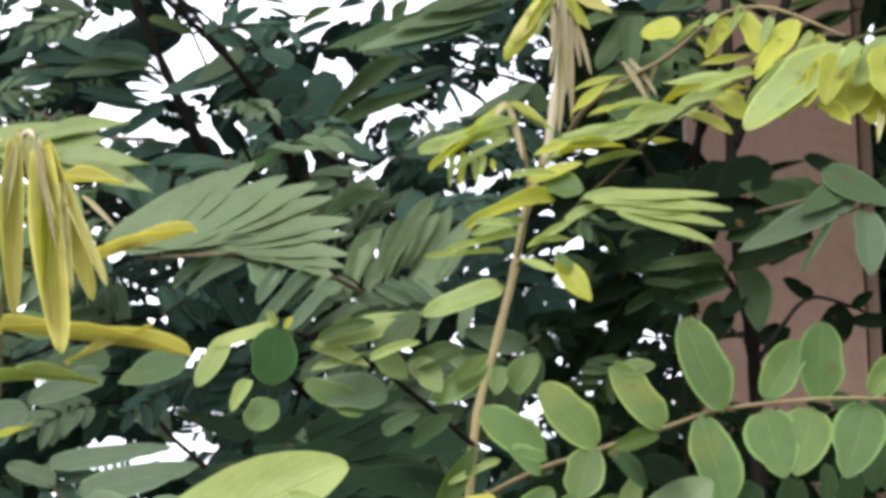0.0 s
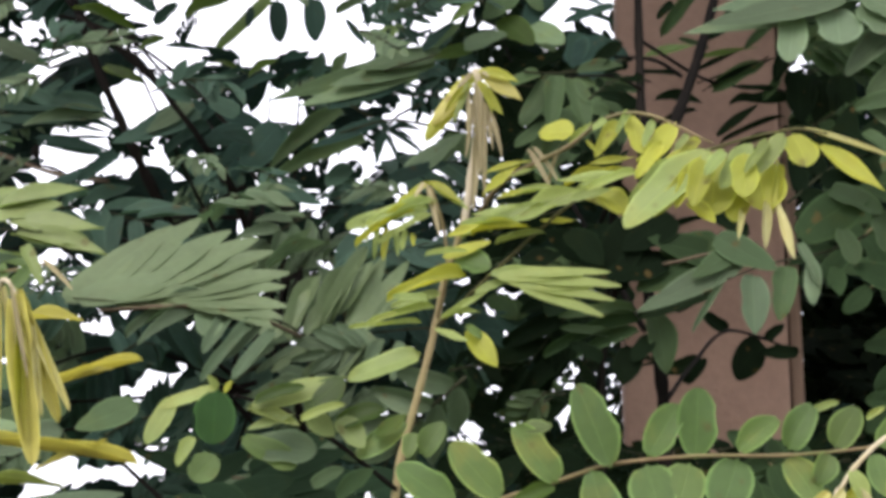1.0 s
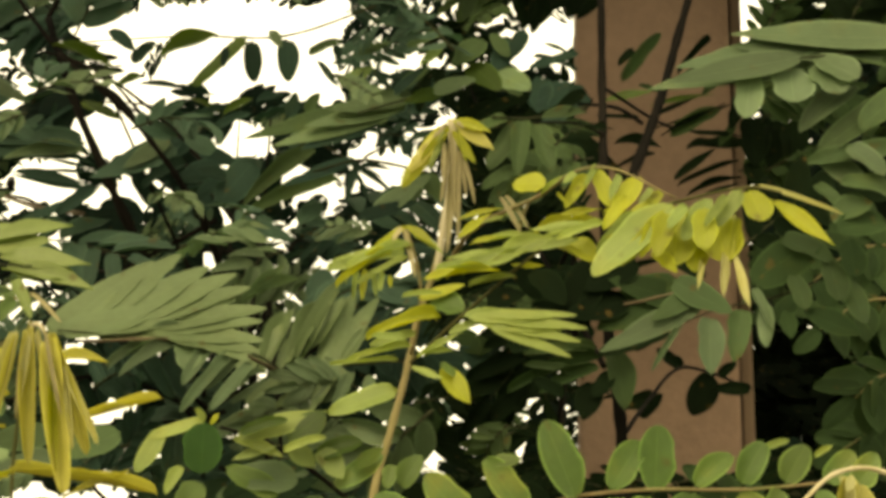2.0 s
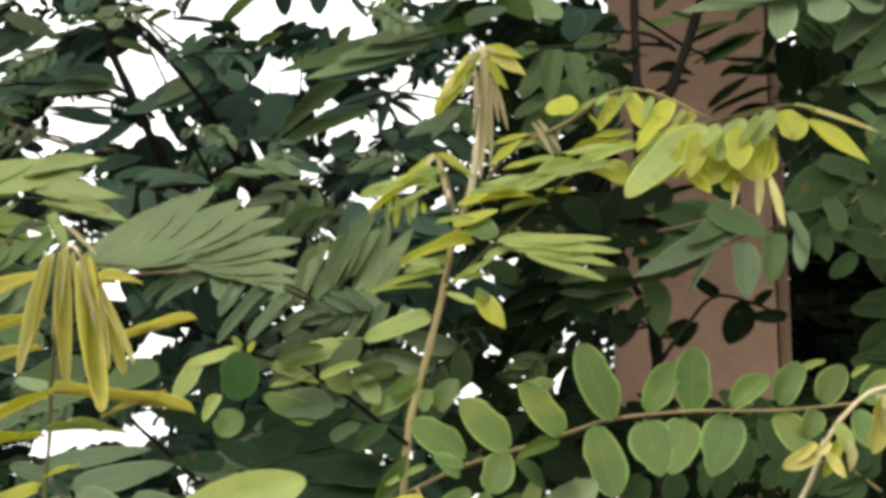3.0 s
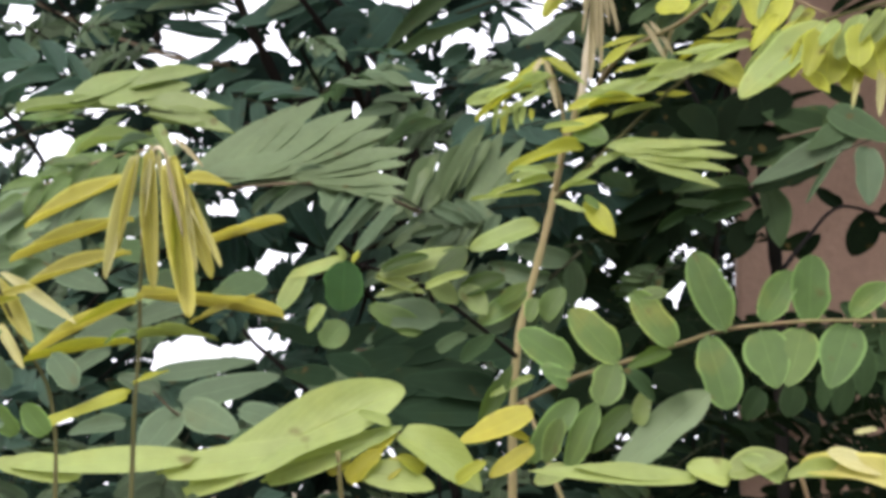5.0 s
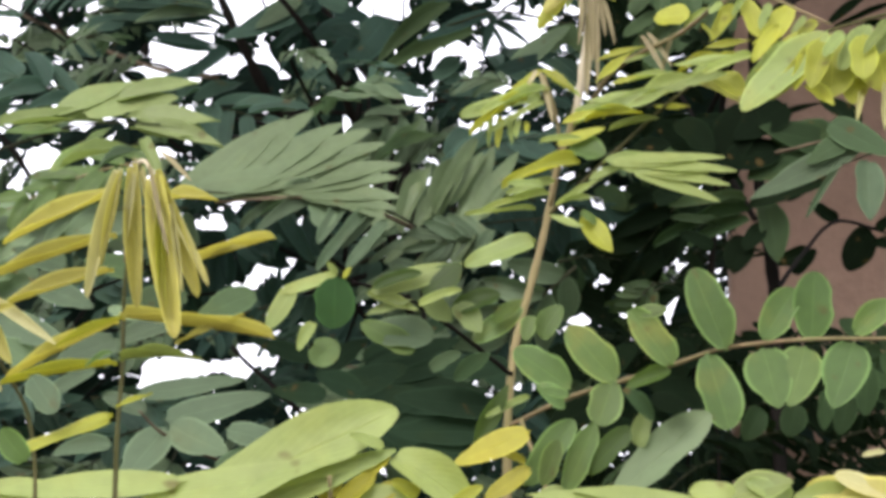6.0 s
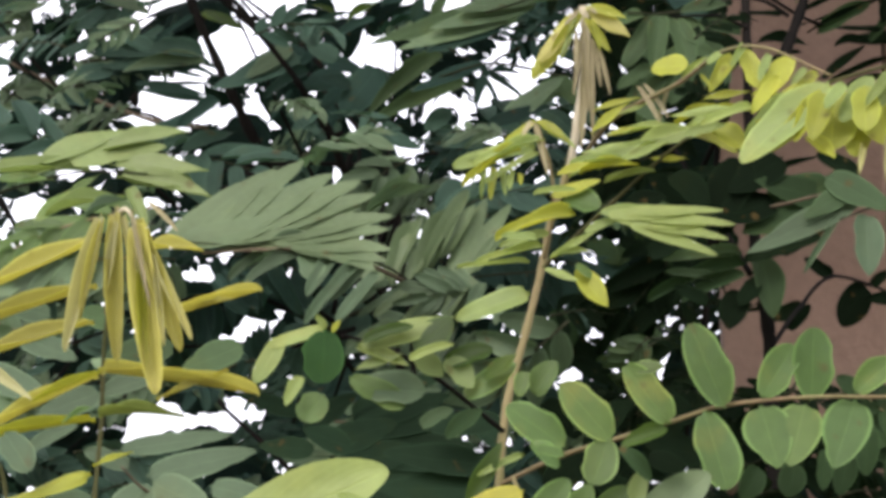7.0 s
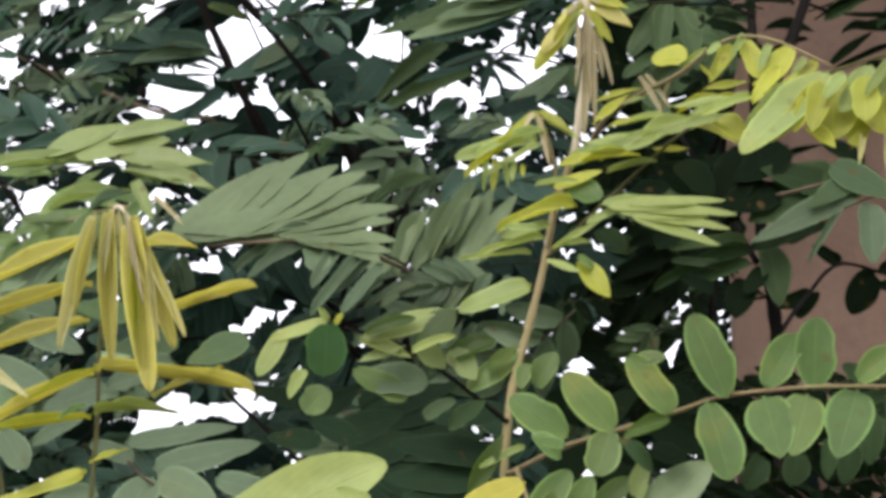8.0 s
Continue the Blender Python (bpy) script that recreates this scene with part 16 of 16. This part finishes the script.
far_leaf(shrub, (0.732, 2.611, 2.198), (0.677, 2.617, 2.199), 0.010, 0.36, 0.35, 6, 0.024, 0.010, 36)
far_leaf(tree, (-0.288, 2.429, 1.701), (-0.266, 2.461, 1.713), 0.002, -0.38, 0.68, 6, 0.018, 0.008, 50)
far_leaf(tree, (-0.692, 2.527, 1.948), (-0.678, 2.599, 1.970), 0.001, 0.17, 0.032, 6, 0.020, 0.009, 49)
far_leaf(tree, (-0.189, 2.437, 1.995), (-0.238, 2.465, 1.995), 0.009, -0.34, 0.12, 5, 0.023, 0.011, 52)
far_leaf(tree, (-0.037, 2.841, 1.693), (0.020, 2.850, 1.682), 0.008, 0.085, 0.53, 6, 0.026, 0.012, 34)
far_leaf(shrub, (0.510, 2.643, 1.852), (0.560, 2.694, 1.883), 0.008, -0.39, 0.1, 5, 0.027, 0.013, 42)
far_leaf(tree, (-0.617, 2.603, 1.807), (-0.666, 2.646, 1.780), 0.002, -0.2, 0.33, 6, 0.023, 0.010, 43)
far_leaf(shrub, (0.240, 2.456, 2.576), (0.215, 2.454, 2.550), 0.012, -0.31, -0.016, 5, 0.019, 0.009, 41)
far_leaf(tree, (-0.533, 2.639, 1.944), (-0.555, 2.586, 1.907), 0.008, -0.35, 0.39, 7, 0.022, 0.009, 35)
far_leaf(shrub, (0.932, 2.928, 1.933), (0.968, 2.916, 1.962), 0.002, -0.12, 0.36, 5, 0.028, 0.011, 40)
far_leaf(shrub, (0.743, 2.803, 1.953), (0.690, 2.734, 1.907), 0.007, -0.033, -0.036, 7, 0.030, 0.012, 40)
far_leaf(tree, (-0.079, 2.908, 2.382), (-0.033, 2.909, 2.393), 0.003, 0.36, 0.029, 5, 0.024, 0.010, 42)
far_leaf(tree, (-0.286, 2.412, 2.066), (-0.322, 2.435, 2.076), 0.008, -0.035, 0.004, 7, 0.020, 0.008, 34)
far_leaf(shrub, (0.297, 2.660, 2.521), (0.319, 2.644, 2.550), 0.018, 0.32, -0.021, 5, 0.023, 0.011, 43)
far_leaf(tree, (-0.088, 2.575, 2.587), (-0.144, 2.608, 2.554), 0.001, 0.039, -0.018, 6, 0.030, 0.013, 41)
far_leaf(shrub, (0.825, 2.525, 1.875), (0.884, 2.532, 1.858), 0.002, -0.16, 0.4, 7, 0.026, 0.011, 36)
far_leaf(tree, (-0.422, 2.659, 1.618), (-0.422, 2.606, 1.586), 0.004, -0.035, 0.24, 6, 0.022, 0.011, 50)
far_leaf(tree, (-0.583, 2.363, 2.519), (-0.633, 2.400, 2.531), 0.015, 0.62, 0.4, 5, 0.019, 0.007, 41)
far_leaf(shrub, (0.830, 2.508, 1.999), (0.812, 2.553, 2.019), -0.001, -0.085, 0.7, 7, 0.020, 0.011, 39)
far_leaf(tree, (-0.296, 2.410, 2.144), (-0.333, 2.433, 2.148), 0.010, 0.17, 0.36, 7, 0.018, 0.009, 55)
far_leaf(shrub, (0.880, 2.744, 1.776), (0.816, 2.704, 1.748), 0.003, -0.42, 0.45, 7, 0.027, 0.013, 50)
far_leaf(shrub, (0.640, 2.897, 1.652), (0.617, 2.990, 1.647), 0.004, 0.35, 0.061, 5, 0.026, 0.011, 42)
far_leaf(shrub, (0.246, 2.624, 1.996), (0.216, 2.583, 1.969), 0.010, -0.2, 0.63, 6, 0.021, 0.009, 42)
far_leaf(shrub, (0.321, 2.742, 2.657), (0.377, 2.715, 2.644), 0.018, -0.17, 0.22, 6, 0.028, 0.013, 50)
far_leaf(shrub, (0.174, 2.526, 2.072), (0.209, 2.550, 2.056), -0.003, 0.13, 0.39, 5, 0.019, 0.009, 37)
far_leaf(shrub, (0.835, 2.701, 2.076), (0.847, 2.624, 2.062), 0.007, -0.27, 0.18, 7, 0.024, 0.012, 45)
far_leaf(tree, (0.140, 2.585, 2.623), (0.106, 2.566, 2.626), -0.006, 0.14, 0.32, 7, 0.020, 0.009, 35)
far_leaf(tree, (-0.149, 2.923, 2.245), (-0.089, 2.950, 2.281), 0.009, 0.36, 0.41, 6, 0.033, 0.018, 49)
far_leaf(tree, (0.031, 2.930, 2.689), (-0.035, 2.908, 2.666), 0.011, -0.14, 0.58, 6, 0.028, 0.015, 37)
far_leaf(shrub, (0.838, 2.507, 2.630), (0.796, 2.508, 2.625), -0.007, -0.02, 0.58, 5, 0.023, 0.010, 35)
far_leaf(shrub, (0.244, 2.417, 1.718), (0.297, 2.443, 1.710), 0.006, -0.0062, 0.62, 6, 0.023, 0.013, 40)
far_leaf(tree, (-0.400, 2.613, 2.057), (-0.437, 2.625, 2.019), -0.001, -0.34, 0.57, 5, 0.024, 0.013, 38)
far_leaf(shrub, (0.759, 2.401, 1.659), (0.803, 2.449, 1.678), 0.003, 0.29, 0.36, 5, 0.019, 0.008, 38)
far_leaf(tree, (0.046, 2.775, 2.180), (0.101, 2.813, 2.198), -0.002, -0.097, 0.2, 6, 0.024, 0.010, 34)
far_leaf(shrub, (0.533, 2.654, 1.891), (0.474, 2.601, 1.876), 0.006, 0.29, 0.49, 6, 0.028, 0.011, 50)
far_leaf(shrub, (0.333, 2.665, 1.608), (0.294, 2.731, 1.571), 0.003, -0.35, 0.062, 7, 0.037, 0.015, 39)
far_leaf(shrub, (0.966, 2.758, 2.360), (0.910, 2.825, 2.400), 0.016, -0.032, 0.18, 5, 0.039, 0.017, 45)
far_leaf(shrub, (0.758, 2.883, 2.428), (0.808, 2.876, 2.441), 0.016, 0.28, 0.47, 5, 0.029, 0.015, 34)
far_leaf(shrub, (0.681, 2.445, 1.694), (0.709, 2.456, 1.718), 0.003, 0.094, 0.66, 5, 0.022, 0.010, 41)
far_leaf(tree, (-0.237, 2.400, 2.146), (-0.275, 2.371, 2.152), 0.018, 0.2, 0.61, 5, 0.026, 0.014, 40)
far_leaf(tree, (-0.356, 2.725, 2.269), (-0.394, 2.757, 2.238), 0.008, 0.27, 0.22, 6, 0.030, 0.013, 35)
far_leaf(tree, (-0.762, 2.960, 2.663), (-0.810, 2.997, 2.647), -0.005, -0.47, -0.008, 7, 0.025, 0.009, 44)
far_leaf(tree, (-0.021, 2.483, 1.975), (-0.053, 2.379, 1.980), 0.004, 0.62, 0.33, 5, 0.020, 0.008, 35)
far_leaf(shrub, (0.275, 2.784, 2.747), (0.308, 2.732, 2.750), -0.006, -0.11, 0.52, 5, 0.021, 0.008, 40)
stem(tree, [(-0.066, 2.060, 2.022), (-0.262, 2.366, 1.912), (-0.459, 2.512, 1.776)], 0.0026, 0.0011, BARK, "limb")
stem(tree, [(0.000, 2.060, 1.942), (-0.210, 2.357, 2.117), (-0.420, 2.494, 2.099)], 0.0026, 0.0011, BARK, "limb")
stem(tree, [(-0.015, 2.060, 1.824), (0.014, 2.168, 1.843), (0.043, 2.115, 1.778)], 0.0026, 0.0011, BARK, "limb")
stem(tree, [(-0.026, 2.060, 1.904), (-0.018, 2.179, 2.114), (-0.010, 2.139, 2.225)], 0.0026, 0.0011, BARK, "limb")
stem(tree, [(-0.004, 2.060, 2.052), (-0.161, 2.107, 2.062), (-0.318, 1.993, 1.993)], 0.0026, 0.0011, BARK, "limb")
stem(tree, [(-0.011, 2.060, 1.971), (0.013, 2.264, 2.112), (0.038, 2.307, 2.124)], 0.0026, 0.0011, BARK, "limb")
stem(tree, [(-0.021, 2.060, 2.073), (-0.153, 2.334, 2.289), (-0.285, 2.447, 2.335)], 0.0026, 0.0011, BARK, "limb")
stem(tree, [(-0.041, 2.060, 1.848), (-0.190, 2.050, 2.006), (-0.339, 1.879, 2.108)], 0.0026, 0.0011, BARK, "limb")
stem(tree, [(-0.016, 2.060, 1.924), (-0.085, 2.053, 2.039), (-0.154, 1.886, 2.184)], 0.0026, 0.0011, BARK, "limb")
stem(tree, [(-0.001, 2.060, 1.999), (-0.050, 2.008, 1.958), (-0.099, 1.796, 1.957)], 0.0026, 0.0011, BARK, "limb")
stem(tree, [(-0.047, 2.060, 1.881), (-0.155, 2.092, 1.879), (-0.264, 1.964, 1.854)], 0.0026, 0.0011, BARK, "limb")
stem(tree, [(-0.002, 2.060, 2.012), (0.019, 1.994, 1.846), (0.039, 1.769, 1.654)], 0.0026, 0.0011, BARK, "limb")
stem(tree, [(-0.016, 2.060, 2.061), (-0.178, 2.267, 2.274), (-0.340, 2.314, 2.462)], 0.0026, 0.0011, BARK, "limb")
stem(tree, [(-0.047, 2.060, 1.902), (0.028, 2.086, 1.941), (0.102, 1.952, 2.020)], 0.0026, 0.0011, BARK, "limb")
stem(tree, [(-0.049, 2.060, 2.065), (-0.096, 2.147, 1.869), (-0.143, 2.073, 1.627)], 0.0026, 0.0011, BARK, "limb")
stem(tree, [(-0.041, 2.060, 1.890), (-0.181, 2.072, 1.852), (-0.321, 1.924, 1.815)], 0.0026, 0.0011, BARK, "limb")
stem(tree, [(-0.043, 2.060, 1.834), (0.044, 2.320, 1.817), (0.131, 2.420, 1.765)], 0.0026, 0.0011, BARK, "limb")
stem(tree, [(-0.046, 2.060, 2.019), (-0.294, 2.298, 2.102), (-0.541, 2.376, 2.246)], 0.0026, 0.0011, BARK, "limb")
stem(tree, [(-0.063, 2.060, 1.905), (-0.068, 2.354, 2.117), (-0.072, 2.487, 2.346)], 0.0026, 0.0011, BARK, "limb")
stem(tree, [(-0.030, 2.060, 1.946), (-0.093, 2.220, 1.928), (-0.156, 2.221, 1.887)], 0.0026, 0.0011, BARK, "limb")
stem(tree, [(-0.058, 2.060, 2.086), (-0.246, 2.167, 1.994), (-0.434, 2.114, 1.719)], 0.0026, 0.0011, BARK, "limb")
stem(tree, [(-0.058, 2.060, 1.893), (-0.241, 2.081, 2.029), (-0.423, 1.941, 2.216)], 0.0026, 0.0011, BARK, "limb")
stem(tree, [(-0.025, 2.060, 2.099), (-0.217, 2.194, 2.293), (-0.410, 2.169, 2.323)], 0.0026, 0.0011, BARK, "limb")
stem(tree, [(-0.038, 2.060, 1.967), (-0.141, 2.050, 1.986), (-0.244, 1.879, 2.050)], 0.0026, 0.0011, BARK, "limb")
stem(tree, [(-0.012, 2.060, 1.988), (-0.100, 2.343, 1.819), (-0.189, 2.466, 1.659)], 0.0026, 0.0011, BARK, "limb")
stem(tree, [(-0.054, 2.060, 1.883), (-0.151, 2.011, 1.917), (-0.248, 1.802, 1.842)], 0.0026, 0.0011, BARK, "limb")
stem(shrub, [(0.272, 1.700, 1.952), (0.279, 2.056, 1.811), (0.285, 2.251, 1.663)], 0.0026, 0.0011, BARK, "limb")
stem(shrub, [(0.274, 1.700, 2.009), (0.261, 1.906, 1.974), (0.248, 1.952, 1.929)], 0.0026, 0.0011, BARK, "limb")
stem(shrub, [(0.268, 1.700, 2.017), (0.269, 1.835, 1.851), (0.269, 1.810, 1.679)], 0.0026, 0.0011, BARK, "limb")
stem(shrub, [(0.278, 1.700, 1.945), (0.273, 2.114, 1.993), (0.268, 2.368, 1.915)], 0.0026, 0.0011, BARK, "limb")
stem(shrub, [(0.286, 1.700, 1.883), (0.248, 2.083, 2.123), (0.210, 2.307, 2.341)], 0.0026, 0.0011, BARK, "limb")

# ---- hedge beyond, upper tree limbs and an added overhead crown ----
hedge = plant("hedge", 1.35, 3.6, "dense hedge behind the gatepost, its shade put into the leaf colour", "hedge")
stem(hedge, [(1.35, 3.6, 0.0), (1.36, 3.62, 0.9), (1.3, 3.65, 1.9)], 0.04, 0.02, BARK, "trunk")
# hedge masses in the shade-darkened leaf colour
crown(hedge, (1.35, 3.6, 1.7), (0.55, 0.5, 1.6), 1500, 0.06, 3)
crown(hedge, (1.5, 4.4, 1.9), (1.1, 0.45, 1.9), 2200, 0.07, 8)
# low mass filling the dark shade behind the foreground plants
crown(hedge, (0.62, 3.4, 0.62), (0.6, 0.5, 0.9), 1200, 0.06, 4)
# limbs carried up to the added crown
stem(tree, [(-0.263, 1.970, 2.300), (-0.296, 2.000, 2.373), (-0.265, 2.050, 2.466), (-0.133, 2.100, 2.595)], 0.0021, 0.0012, BARK, "limb")
stem(tree, [(-0.222, 1.970, 2.266), (-0.171, 2.000, 2.394), (-0.007, 2.100, 2.544), (0.180, 2.100, 2.604)], 0.0027, 0.0012, BARK, "limb")
# unseen crown added overhead to keep light off the gatepost
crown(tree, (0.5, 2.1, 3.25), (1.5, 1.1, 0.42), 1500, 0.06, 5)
